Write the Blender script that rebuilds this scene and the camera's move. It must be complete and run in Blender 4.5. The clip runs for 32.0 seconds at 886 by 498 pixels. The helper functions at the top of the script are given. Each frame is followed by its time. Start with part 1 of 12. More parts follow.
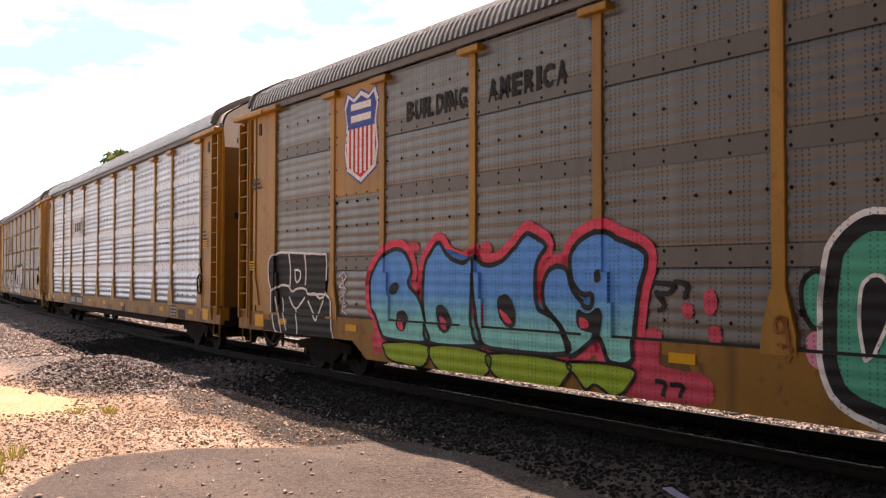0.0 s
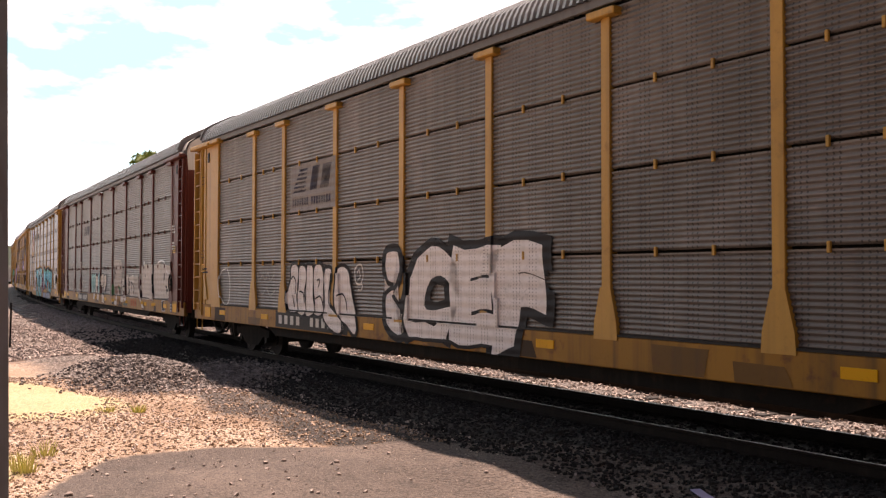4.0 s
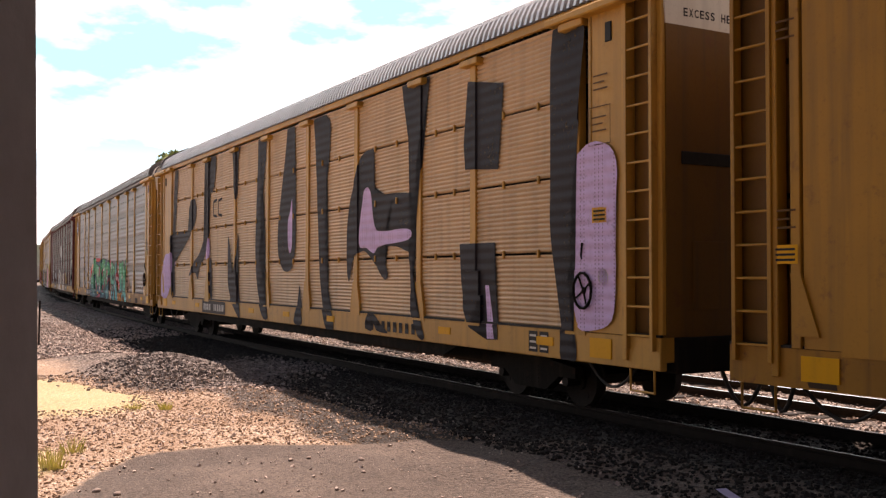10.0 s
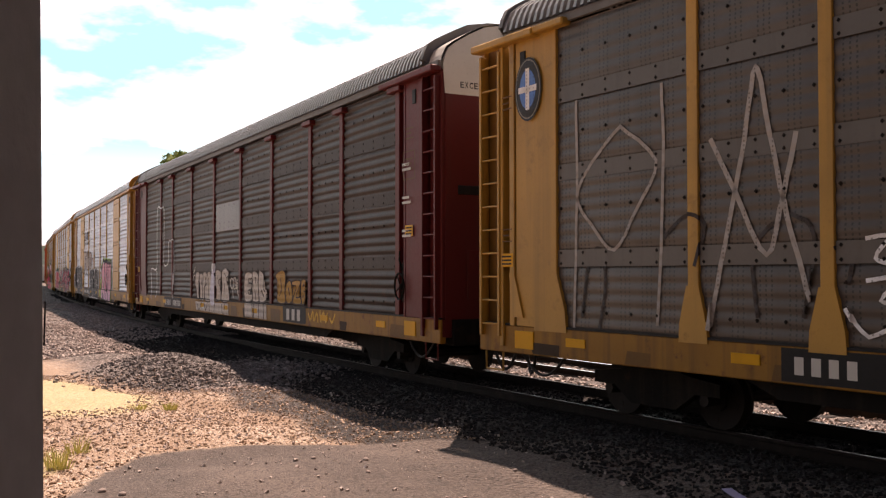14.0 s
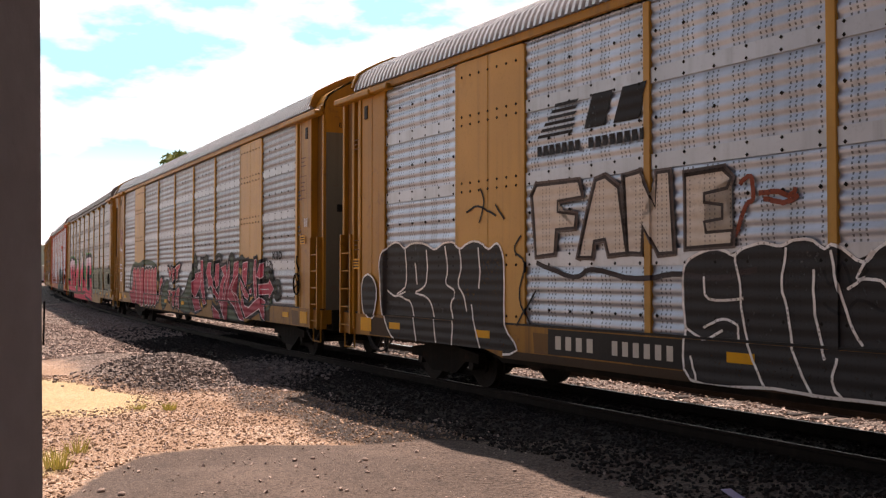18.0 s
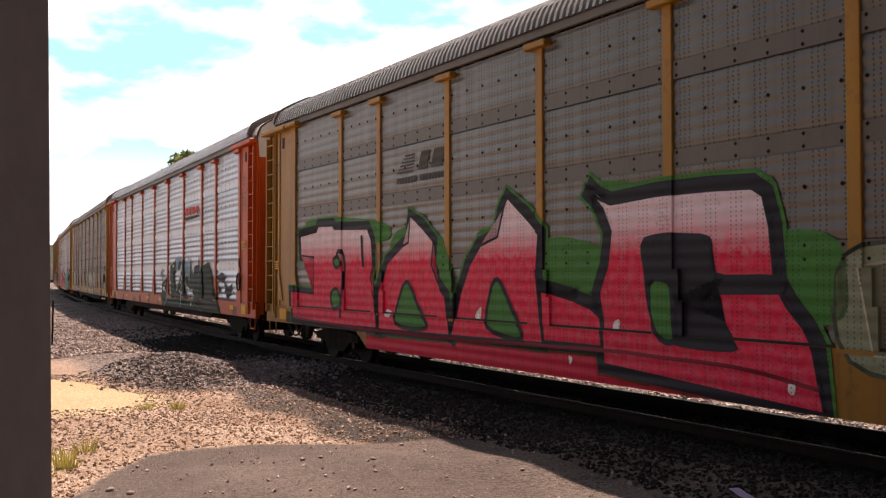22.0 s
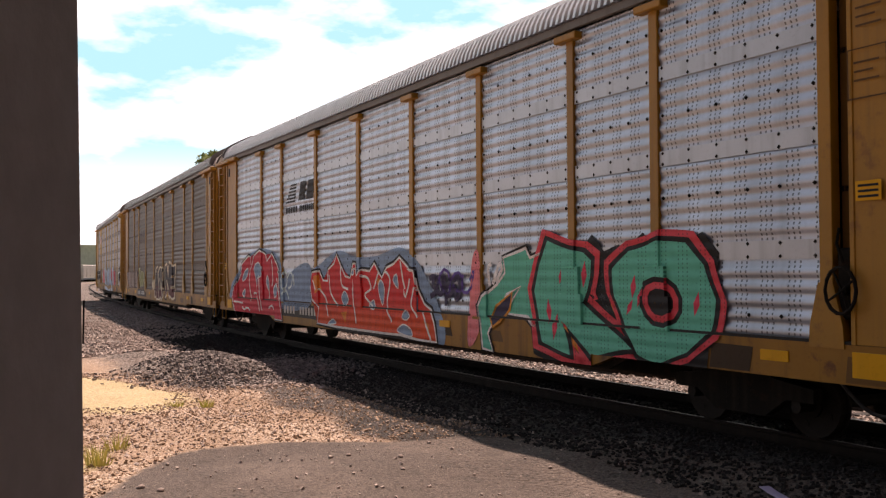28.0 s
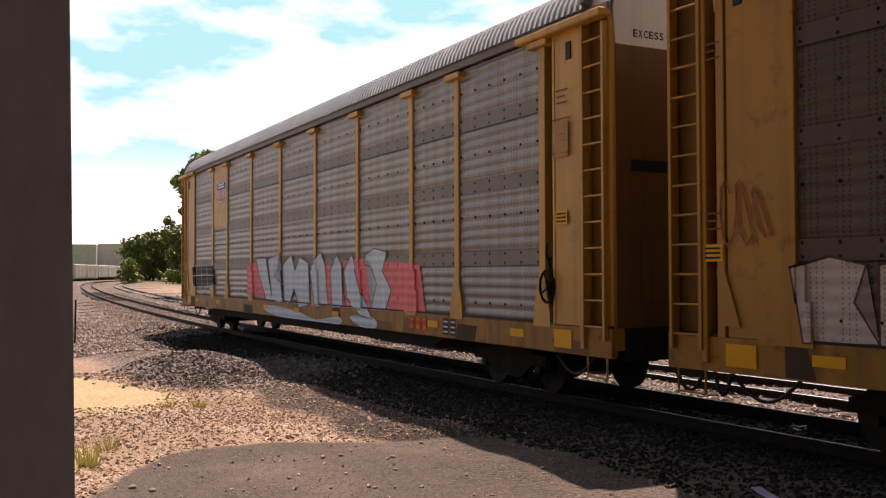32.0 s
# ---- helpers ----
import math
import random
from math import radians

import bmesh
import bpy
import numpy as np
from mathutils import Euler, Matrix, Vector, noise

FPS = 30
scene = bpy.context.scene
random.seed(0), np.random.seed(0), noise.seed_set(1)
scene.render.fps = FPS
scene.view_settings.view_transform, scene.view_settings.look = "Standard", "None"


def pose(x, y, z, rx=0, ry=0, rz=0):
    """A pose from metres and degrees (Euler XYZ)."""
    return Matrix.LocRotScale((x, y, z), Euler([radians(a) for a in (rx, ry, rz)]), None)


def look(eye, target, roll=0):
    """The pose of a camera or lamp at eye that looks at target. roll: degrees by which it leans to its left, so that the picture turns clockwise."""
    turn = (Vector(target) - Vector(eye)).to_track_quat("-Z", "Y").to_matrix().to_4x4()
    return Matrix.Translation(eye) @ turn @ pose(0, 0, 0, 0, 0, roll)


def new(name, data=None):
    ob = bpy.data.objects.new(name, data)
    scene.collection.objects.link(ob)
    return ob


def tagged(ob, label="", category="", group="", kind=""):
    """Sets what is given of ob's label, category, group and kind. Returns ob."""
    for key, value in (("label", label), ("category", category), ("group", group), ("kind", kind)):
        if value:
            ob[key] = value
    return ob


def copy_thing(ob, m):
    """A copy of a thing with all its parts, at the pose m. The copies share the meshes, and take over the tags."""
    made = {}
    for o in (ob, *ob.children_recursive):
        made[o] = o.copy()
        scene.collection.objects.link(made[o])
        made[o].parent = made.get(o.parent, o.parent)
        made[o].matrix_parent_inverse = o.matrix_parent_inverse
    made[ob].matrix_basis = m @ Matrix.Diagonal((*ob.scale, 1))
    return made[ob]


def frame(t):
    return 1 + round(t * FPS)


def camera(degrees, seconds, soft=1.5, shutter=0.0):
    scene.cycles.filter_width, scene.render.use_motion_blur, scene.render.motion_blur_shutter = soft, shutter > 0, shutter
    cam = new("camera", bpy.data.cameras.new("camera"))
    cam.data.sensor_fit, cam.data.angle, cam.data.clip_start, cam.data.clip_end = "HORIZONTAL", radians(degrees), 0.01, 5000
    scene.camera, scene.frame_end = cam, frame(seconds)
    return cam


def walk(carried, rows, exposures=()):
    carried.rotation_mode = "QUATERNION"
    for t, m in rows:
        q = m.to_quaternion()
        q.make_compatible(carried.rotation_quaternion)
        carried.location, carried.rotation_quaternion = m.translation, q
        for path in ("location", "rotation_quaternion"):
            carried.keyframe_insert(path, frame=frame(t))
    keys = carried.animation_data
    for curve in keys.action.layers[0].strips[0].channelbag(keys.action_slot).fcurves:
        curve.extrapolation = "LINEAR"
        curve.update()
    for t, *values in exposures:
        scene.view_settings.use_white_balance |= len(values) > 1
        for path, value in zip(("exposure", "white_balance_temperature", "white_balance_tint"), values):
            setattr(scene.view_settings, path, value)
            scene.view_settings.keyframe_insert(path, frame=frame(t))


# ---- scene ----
# The camera stands beside a curved railway line and turns a little.
EYE = (0.0, 0.0, 1.936)
PITCH = 1.514
cam = camera(49.5, 32.0, soft=1.3)
TURNS = [  # seconds, yaw, pitch, roll (degrees)
    (0, -2.962, 0.090, 0.100),
    (0.5, -2.962, 0.090, 0.100),
    (1, -3.012, 0.090, 0.100),
    (1.5, -3.210, 0.090, 0.100),
    (2, -3.260, 0.090, 0.100),
    (2.5, -5.508, 0.200, 0.100),
    (4.5, -0.638, 0.072, 0.089),
    (5, -0.768, 0.043, -0.019),
    (5.5, -0.416, 0.037, 0.073),
    (6, -0.356, 0.059, 0.099),
    (6.5, -0.207, -0.019, -0.001),
    (7, 0.029, -0.032, -0.082),
    (7.5, 0.080, 0.018, 0.041),
    (8, 0.032, 0.021, 0.092),
    (8.5, 0.104, 0.013, 0.013),
    (9, 0.071, 0.041, 0.177),
    (9.5, 0.044, -0.005, 0.035),
    (10, 0.035, 0.001, 0.063),
    (10.5, 0.105, -0.021, -0.038),
    (11, 0.036, 0.049, 0.121),
    (11.5, -0.019, 0.022, 0.066),
    (12, -0.072, 0.030, 0.078),
    (12.5, 0.016, -0.023, -0.040),
    (13, -0.000, -0.000, -0.000),
    (13.5, 0.038, -0.012, -0.026),
    (14, 0.298, -0.002, -0.038),
    (14.5, 0.363, -0.071, -0.170),
    (15, 0.331, -0.014, -0.100),
    (15.5, 0.294, -0.017, -0.073),
    (17.5, 0.251, 0.004, 0.025),
    (18, 0.265, 0.011, 0.024),
    (18.5, 0.237, -0.018, -0.076),
    (19, 0.184, 0.006, 0.040),
    (19.5, 0.118, -0.019, -0.100),
    (20, 0.144, -0.043, -0.117),
    (20.5, 0.112, -0.018, -0.094),
    (21, 0.174, -0.023, -0.155),
    (21.5, 0.230, -0.055, -0.143),
    (22, 0.708, -0.039, -0.056),
    (22.5, 1.085, -0.109, -0.305),
    (23, 1.210, -0.101, -0.244),
    (23.5, 1.485, -0.096, -0.212),
    (24, 1.456, -0.087, -0.166),
    (24.5, 1.454, -0.089, -0.136),
    (25, 1.487, -0.114, -0.198),
    (25.5, 1.585, -0.105, -0.195),
    (26, 1.576, -0.099, -0.203),
    (26.5, 1.759, -0.156, -0.296),
    (28.5, 2.344, -0.158, -0.297),
    (29, 2.291, -0.140, -0.228),
    (29.5, 2.320, -0.147, -0.270),
    (30, 2.286, -0.136, -0.208),
    (30.5, 2.261, -0.124, -0.139),
    (31, 2.257, -0.129, -0.165),
    (31.5, 2.286, -0.136, -0.208),
    (32, 1.864, -0.140, -0.185),
]
walk(cam, [(t, pose(*EYE, 90 + PITCH + p, -r, y)) for t, y, p, r in TURNS],
     [(0, 0.90, 8500, 34), (3, 0.88, 8500, 34), (8, 0.76, 8500, 34), (18, 0.52, 8500, 34), (25, 0.45, 8500, 34), (32, 0.32, 8500, 34)])


# ---- the line of the track ----
def curvature(s):
    s = np.asarray(s, float)
    k = 0.0025546 - 3.9919e-5 * s + 1.9019e-7 * s * s
    k = np.where(s < -20, 0.0012, k)
    return np.where(s > 250, 0.0046, k)


TRACK_S = np.arange(-480.0, 520.0, 0.5)
_zero = int(np.argmin(np.abs(TRACK_S)))
_turn = np.cumsum(curvature(TRACK_S)) * 0.5
TRACK_A = math.radians(30.5627) - (_turn - _turn[_zero])
TRACK_X = np.cumsum(-np.sin(TRACK_A)) * 0.5
TRACK_Y = np.cumsum(np.cos(TRACK_A)) * 0.5
TRACK_X += 0.99967 - TRACK_X[_zero]
TRACK_Y += 17.5119 - TRACK_Y[_zero]


def on_track(s, off=0.0):
    """The place at s metres along the line, off metres towards the camera's side."""
    a = np.interp(s, TRACK_S, TRACK_A)
    x = np.interp(s, TRACK_S, TRACK_X) - np.cos(a) * off
    y = np.interp(s, TRACK_S, TRACK_Y) - np.sin(a) * off
    return x, y


def track_offset(xs, ys):
    """Signed distance from the line (plus on the camera's side) and the place along it."""
    xs, ys = np.asarray(xs, float), np.asarray(ys, float)
    cx, cy, ca, cs = (v[::4] for v in (TRACK_X, TRACK_Y, TRACK_A, TRACK_S))
    off, along = np.empty(len(xs)), np.empty(len(xs))
    for a in range(0, len(xs), 4000):
        d = (xs[a:a + 4000, None] - cx) ** 2 + (ys[a:a + 4000, None] - cy) ** 2
        i = d.argmin(1)
        dx, dy = xs[a:a + 4000] - cx[i], ys[a:a + 4000] - cy[i]
        across = -(np.cos(ca[i]) * dx + np.sin(ca[i]) * dy)
        off[a:a + 4000] = np.sign(across) * np.sqrt(d.min(1))
        near = np.sqrt(d.min(1)) < 8
        off[a:a + 4000] = np.where(near, across, off[a:a + 4000])
        along[a:a + 4000] = cs[i]
    return off, along


# ---- world and sun ----
SUN_UP, SUN_ROUND = 62.8, 10.0      # elevation; azimuth, clockwise from +y
world = bpy.data.worlds.new("sky")
scene.world = world
world.use_nodes = True
wn, wl = world.node_tree.nodes, world.node_tree.links
wn.clear()
w_out = wn.new("ShaderNodeOutputWorld")
w_bg = wn.new("ShaderNodeBackground")
w_sky = wn.new("ShaderNodeTexSky")
w_sky.sky_type, w_sky.sun_disc = "NISHITA", False
w_sky.sun_elevation, w_sky.sun_rotation = radians(SUN_UP), radians(SUN_ROUND)
w_sky.air_density, w_sky.dust_density, w_sky.ozone_density = 1.0, 1.2, 1.0
w_co = wn.new("ShaderNodeTexCoord")
w_map = wn.new("ShaderNodeMapping")
w_map.inputs["Scale"].default_value = (1.0, 1.0, 2.6)
w_map.inputs["Location"].default_value = (0.31, 0.12, 0.0)
w_noise = wn.new("ShaderNodeTexNoise")
w_noise.inputs["Scale"].default_value = 5.2
w_noise.inputs["Detail"].default_value = 7.0
w_noise.inputs["Roughness"].default_value = 0.52
w_ramp = wn.new("ShaderNodeValToRGB")
w_ramp.color_ramp.elements[0].position, w_ramp.color_ramp.elements[1].position = 0.41, 0.55
w_ramp.color_ramp.elements[0].color, w_ramp.color_ramp.elements[1].color = (0, 0, 0, 1), (1, 1, 1, 1)
w_mix = wn.new("ShaderNodeMix")
w_mix.data_type = "RGBA"
w_mix.inputs["B"].default_value = (23.0, 25.5, 28.0, 1)
w_haze = wn.new("ShaderNodeMix")        # thin bright haze over the blue
w_haze.data_type = "RGBA"
w_haze.inputs["Factor"].default_value = 0.8
w_haze.inputs["B"].default_value = (6.2, 16.8, 20.6, 1)
# the cloud field lies ahead; behind the camera the sky is a clear deep blue
w_dot = wn.new("ShaderNodeVectorMath")
w_dot.operation = "DOT_PRODUCT"
w_dot.inputs[1].default_value = (-0.30, 0.95, 0.0)
w_front = wn.new("ShaderNodeMapRange")
w_front.interpolation_type = "SMOOTHSTEP"
w_front.inputs["From Min"].default_value, w_front.inputs["From Max"].default_value = 0.28, 0.88
w_h = wn.new("ShaderNodeMath")
w_h.operation = "MULTIPLY"
w_h.inputs[1].default_value = 0.85
w_c = wn.new("ShaderNodeMath")
w_c.operation = "MULTIPLY"
wl.new(w_co.outputs["Generated"], w_dot.inputs[0])
wl.new(w_dot.outputs["Value"], w_front.inputs["Value"])
wl.new(w_front.outputs["Result"], w_h.inputs[0])
wl.new(w_h.outputs[0], w_haze.inputs["Factor"])
wl.new(w_front.outputs["Result"], w_c.inputs[0])
w_sep = wn.new("ShaderNodeSeparateXYZ")     # white haze low over the horizon
w_low = wn.new("ShaderNodeMapRange")
w_low.interpolation_type = "SMOOTHSTEP"
w_low.inputs["From Min"].default_value, w_low.inputs["From Max"].default_value = 0.15, 0.03
w_max = wn.new("ShaderNodeMath")
w_max.operation = "MAXIMUM"
wl.new(w_co.outputs["Generated"], w_sep.inputs[0])
wl.new(w_sep.outputs["Z"], w_low.inputs["Value"])
wl.new(w_low.outputs["Result"], w_max.inputs[0])
wl.new(w_ramp.outputs["Color"], w_max.inputs[1])
wl.new(w_max.outputs[0], w_c.inputs[1])
wl.new(w_co.outputs["Generated"], w_map.inputs["Vector"])
wl.new(w_map.outputs["Vector"], w_noise.inputs["Vector"])
wl.new(w_noise.outputs["Fac"], w_ramp.inputs["Fac"])
wl.new(w_c.outputs[0], w_mix.inputs["Factor"])
wl.new(w_sky.outputs["Color"], w_haze.inputs["A"])
wl.new(w_haze.outputs["Result"], w_mix.inputs["A"])
wl.new(w_mix.outputs["Result"], w_bg.inputs["Color"])
wl.new(w_bg.outputs["Background"], w_out.inputs["Surface"])
w_bg.inputs["Strength"].default_value = 0.05

sun = new("sun", bpy.data.lights.new("sun", "SUN"))
sun.data.energy, sun.data.angle, sun.data.color = 5.0, radians(0.53), (1.0, 0.955, 0.89)
_e, _a = radians(SUN_UP), radians(SUN_ROUND)
sun.matrix_world = look((math.sin(_a) * math.cos(_e) * 50, math.cos(_a) * math.cos(_e) * 50, math.sin(_e) * 50), (0, 0, 0))


# ---- materials ----
def lin(r, g, b):
    """Linear colour from the 0 to 255 values of a paint."""
    return tuple(((v / 255 + 0.055) / 1.055) ** 2.4 if v > 10 else v / 255 / 12.92 for v in (r, g, b))


def graph(name):
    m = bpy.data.materials.new(name)
    m.use_nodes = True
    nt = m.node_tree
    return m, nt.nodes, nt.links, nt.nodes["Principled BSDF"]


def mix_rgb(n, l, fac, a, b, mode="MIX"):
    x = n.new("ShaderNodeMix")
    x.data_type, x.blend_type = "RGBA", mode
    for key, value in (("Factor", fac), ("A", a), ("B", b)):
        if isinstance(value, (int, float)):
            x.inputs[key].default_value = value
        elif isinstance(value, tuple):
            x.inputs[key].default_value = (*value[:3], 1)
        else:
            l.new(value, x.inputs[key])
    return x.outputs["Result"]


def math_node(n, l, op, a, b=0.0, clamp=False):
    x = n.new("ShaderNodeMath")
    x.operation, x.use_clamp = op, clamp
    for i, value in enumerate((a, b)):
        if isinstance(value, (int, float)):
            x.inputs[i].default_value = value
        else:
            l.new(value, x.inputs[i])
    return x.outputs[0]


def noise_tex(n, l, vec, scale, detail=4.0, stretch=None, rough=0.55):
    if stretch:
        mp = n.new("ShaderNodeMapping")
        mp.inputs["Scale"].default_value = stretch
        l.new(vec, mp.inputs["Vector"])
        vec = mp.outputs["Vector"]
    x = n.new("ShaderNodeTexNoise")
    x.inputs["Scale"].default_value, x.inputs["Detail"].default_value = scale, detail
    x.inputs["Roughness"].default_value = rough
    l.new(vec, x.inputs["Vector"])
    return x.outputs["Fac"]


def band(n, l, value, low, high):
    """0 below low, 1 above high."""
    x = n.new("ShaderNodeMapRange")
    x.inputs["From Min"].default_value, x.inputs["From Max"].default_value = low, high
    l.new(value, x.inputs["Value"])
    return x.outputs["Result"]


def coords(n, l, obj=True):
    """Object coordinates, shifted by a random amount for every object."""
    co = n.new("ShaderNodeTexCoord")
    info = n.new("ShaderNodeObjectInfo")
    add = n.new("ShaderNodeVectorMath")
    add.operation = "ADD"
    sc = math_node(n, l, "MULTIPLY", info.outputs["Random"], 37.0)
    l.new(co.outputs["Object"], add.inputs[0])
    l.new(sc, add.inputs[1])
    return co.outputs["Object"], add.outputs["Vector"], info.outputs["Random"]


def paint(name, colour, rough=0.55, metal=0.0, dirt=(0.05, 0.04, 0.03), wear=0.5, streak=0.4, ribs=0.0, holes=False, rust=0.0, spec=0.5, pale=0.0):
    """Weathered painted or galvanised steel: patches, vertical streaks, specks, and on the side sheets ribs and punched holes."""
    m, n, l, b = graph(name)
    at, shifted, rnd = coords(n, l)
    big = noise_tex(n, l, shifted, 0.9, 5)
    fine = noise_tex(n, l, shifted, 22.0, 4)
    run = noise_tex(n, l, shifted, 1.0, 4, (5.0, 5.0, 0.22))
    col = mix_rgb(n, l, math_node(n, l, "MULTIPLY", band(n, l, big, 0.35, 0.75), wear), colour, tuple(c * 0.62 + d * 0.25 for c, d in zip(colour, dirt)))
    col = mix_rgb(n, l, math_node(n, l, "MULTIPLY", band(n, l, run, 0.5, 0.78), streak), col, dirt)
    col = mix_rgb(n, l, math_node(n, l, "MULTIPLY", band(n, l, fine, 0.58, 0.75), 0.35), col, tuple(c * 0.6 for c in colour))
    col = mix_rgb(n, l, math_node(n, l, "MULTIPLY", rnd, 0.16), col, tuple(c * 0.55 for c in colour))
    if rust:
        sp = noise_tex(n, l, shifted, 3.4, 6, rough=0.7)
        col = mix_rgb(n, l, math_node(n, l, "MULTIPLY", band(n, l, sp, 0.57, 0.68), rust), col, (0.13, 0.045, 0.018))
    if holes:
        # broad columns: stains plus uneven reflections, put into the sheet's colour
        wide = noise_tex(n, l, shifted, 1.0, 3, (1.7, 1.7, 0.12))
        col = mix_rgb(n, l, math_node(n, l, "MULTIPLY", band(n, l, wide, 0.40, 0.66), 0.45), col, tuple(c * 0.5 for c in colour))
    if pale:
        chalk = noise_tex(n, l, shifted, 0.7, 6, (1.0, 1.0, 0.7), 0.65)
        col = mix_rgb(n, l, math_node(n, l, "MULTIPLY", band(n, l, chalk, 0.52, 0.72), pale), col, tuple(min(0.6, c * 1.9 + 0.03) for c in colour))
    b.inputs["Specular IOR Level"].default_value = spec
    height = math_node(n, l, "MULTIPLY", fine, 0.15)
    if ribs:
        sep = n.new("ShaderNodeSeparateXYZ")
        l.new(at, sep.inputs[0])
        wave = math_node(n, l, "SINE", math_node(n, l, "MULTIPLY", sep.outputs["Z"], 2 * math.pi / 0.165))
        height = math_node(n, l, "ADD", height, math_node(n, l, "MULTIPLY", wave, ribs))
    if holes:
        sep = n.new("ShaderNodeSeparateXYZ")
        l.new(at, sep.inputs[0])
        fx = math_node(n, l, "FRACT", math_node(n, l, "MULTIPLY", sep.outputs["X"], 1 / 0.078))
        fz = math_node(n, l, "FRACT", math_node(n, l, "MULTIPLY", sep.outputs["Z"], 1 / 0.0525))
        gx = math_node(n, l, "FRACT", math_node(n, l, "MULTIPLY", sep.outputs["X"], 1 / 0.39))
        dx = math_node(n, l, "ABSOLUTE", math_node(n, l, "SUBTRACT", fx, 0.5))
        dz = math_node(n, l, "ABSOLUTE", math_node(n, l, "SUBTRACT", fz, 0.5))
        hit = math_node(n, l, "MULTIPLY", math_node(n, l, "LESS_THAN", dx, 0.15), math_node(n, l, "LESS_THAN", dz, 0.27))
        hit = math_node(n, l, "MULTIPLY", hit, math_node(n, l, "LESS_THAN", gx, 0.62))
        col = mix_rgb(n, l, math_node(n, l, "MULTIPLY", hit, 0.75), col, (0.012, 0.011, 0.010))
    bump = n.new("ShaderNodeBump")
    bump.inputs["Strength"].default_value, bump.inputs["Distance"].default_value = 0.35, 0.02
    l.new(height, bump.inputs["Height"])
    l.new(bump.outputs["Normal"], b.inputs["Normal"])
    l.new(col, b.inputs["Base Color"])
    b.inputs["Metallic"].default_value = metal
    l.new(math_node(n, l, "ADD", math_node(n, l, "MULTIPLY", fine, 0.25), rough - 0.12), b.inputs["Roughness"])
    return m


def spray(name, colour, low=None, z0=0.8, z1=2.6):
    """Spray paint on the ribbed sheets, over the holes; low: a second colour that it fades to downwards."""
    m, n, l, b = graph(name)
    at, shifted, rnd = coords(n, l)
    sep = n.new("ShaderNodeSeparateXYZ")
    l.new(at, sep.inputs[0])
    fine = noise_tex(n, l, at, 9.0, 5)
    col = colour
    if low:
        col = mix_rgb(n, l, band(n, l, math_node(n, l, "ADD", sep.outputs["Z"], math_node(n, l, "MULTIPLY", fine, 0.3)), z0 + 0.15, z1 + 0.15), low, colour)
    col = mix_rgb(n, l, math_node(n, l, "MULTIPLY", band(n, l, fine, 0.42, 0.75), 0.28), col, tuple(c * 0.5 for c in colour))
    wave = math_node(n, l, "SINE", math_node(n, l, "MULTIPLY", sep.outputs["Z"], 2 * math.pi / 0.165))
    fx = math_node(n, l, "FRACT", math_node(n, l, "MULTIPLY", sep.outputs["X"], 1 / 0.078))
    fz = math_node(n, l, "FRACT", math_node(n, l, "MULTIPLY", sep.outputs["Z"], 1 / 0.0525))
    gx = math_node(n, l, "FRACT", math_node(n, l, "MULTIPLY", sep.outputs["X"], 1 / 0.39))
    hit = math_node(n, l, "MULTIPLY", math_node(n, l, "LESS_THAN", math_node(n, l, "ABSOLUTE", math_node(n, l, "SUBTRACT", fx, 0.5)), 0.12),
                    math_node(n, l, "LESS_THAN", math_node(n, l, "ABSOLUTE", math_node(n, l, "SUBTRACT", fz, 0.5)), 0.22))
    hit = math_node(n, l, "MULTIPLY", hit, math_node(n, l, "LESS_THAN", gx, 0.62))
    col = mix_rgb(n, l, math_node(n, l, "MULTIPLY", hit, 0.55), col, (0.012, 0.011, 0.010))
    bump = n.new("ShaderNodeBump")
    bump.inputs["Strength"].default_value, bump.inputs["Distance"].default_value = 0.35, 0.02
    l.new(wave, bump.inputs["Height"])
    l.new(bump.outputs["Normal"], b.inputs["Normal"])
    l.new(col, b.inputs["Base Color"])
    b.inputs["Roughness"].default_value = 0.68
    b.inputs["Specular IOR Level"].default_value = 0.3
    chip = noise_tex(n, l, at, 17.0, 6, rough=0.75)      # flaked and thinly sprayed spots
    thin = noise_tex(n, l, at, 1.6, 3)
    gone = math_node(n, l, "MULTIPLY", band(n, l, math_node(n, l, "ADD", chip, math_node(n, l, "MULTIPLY", thin, 0.35)), 0.76, 0.88), 0.35)
    l.new(math_node(n, l, "SUBTRACT", 1.0, gone), b.inputs["Alpha"])
    return m


SPRAYS = {}


def bright(c):
    """Fresh paint under the open sky."""
    return tuple(min(0.85, v * 1.55) for v in lin(*c))


def sprayed(colour, low=None, z0=0.8, z1=2.6):
    key = (colour, low, z0, z1)
    if key not in SPRAYS:
        SPRAYS[key] = spray("spray_paint", bright(colour), bright(low) if low else None, z0, z1)
    return SPRAYS[key]


def rock(name, a, b2, scale, rough=0.9, bump_d=0.02, dark=0.45):
    m, n, l, b = graph(name)
    at, shifted, rnd = coords(n, l)
    geo = n.new("ShaderNodeNewGeometry")
    f = noise_tex(n, l, at, scale, 6, rough=0.65)
    col = mix_rgb(n, l, band(n, l, f, 0.3, 0.7), a, b2)
    col = mix_rgb(n, l, geo.outputs["Random Per Island"], col, tuple(c * dark for c in a))
    bump = n.new("ShaderNodeBump")
    bump.inputs["Distance"].default_value = bump_d
    l.new(f, bump.inputs["Height"])
    l.new(bump.outputs["Normal"], b.inputs["Normal"])
    l.new(col, b.inputs["Base Color"])
    b.inputs["Roughness"].default_value = rough
    return m


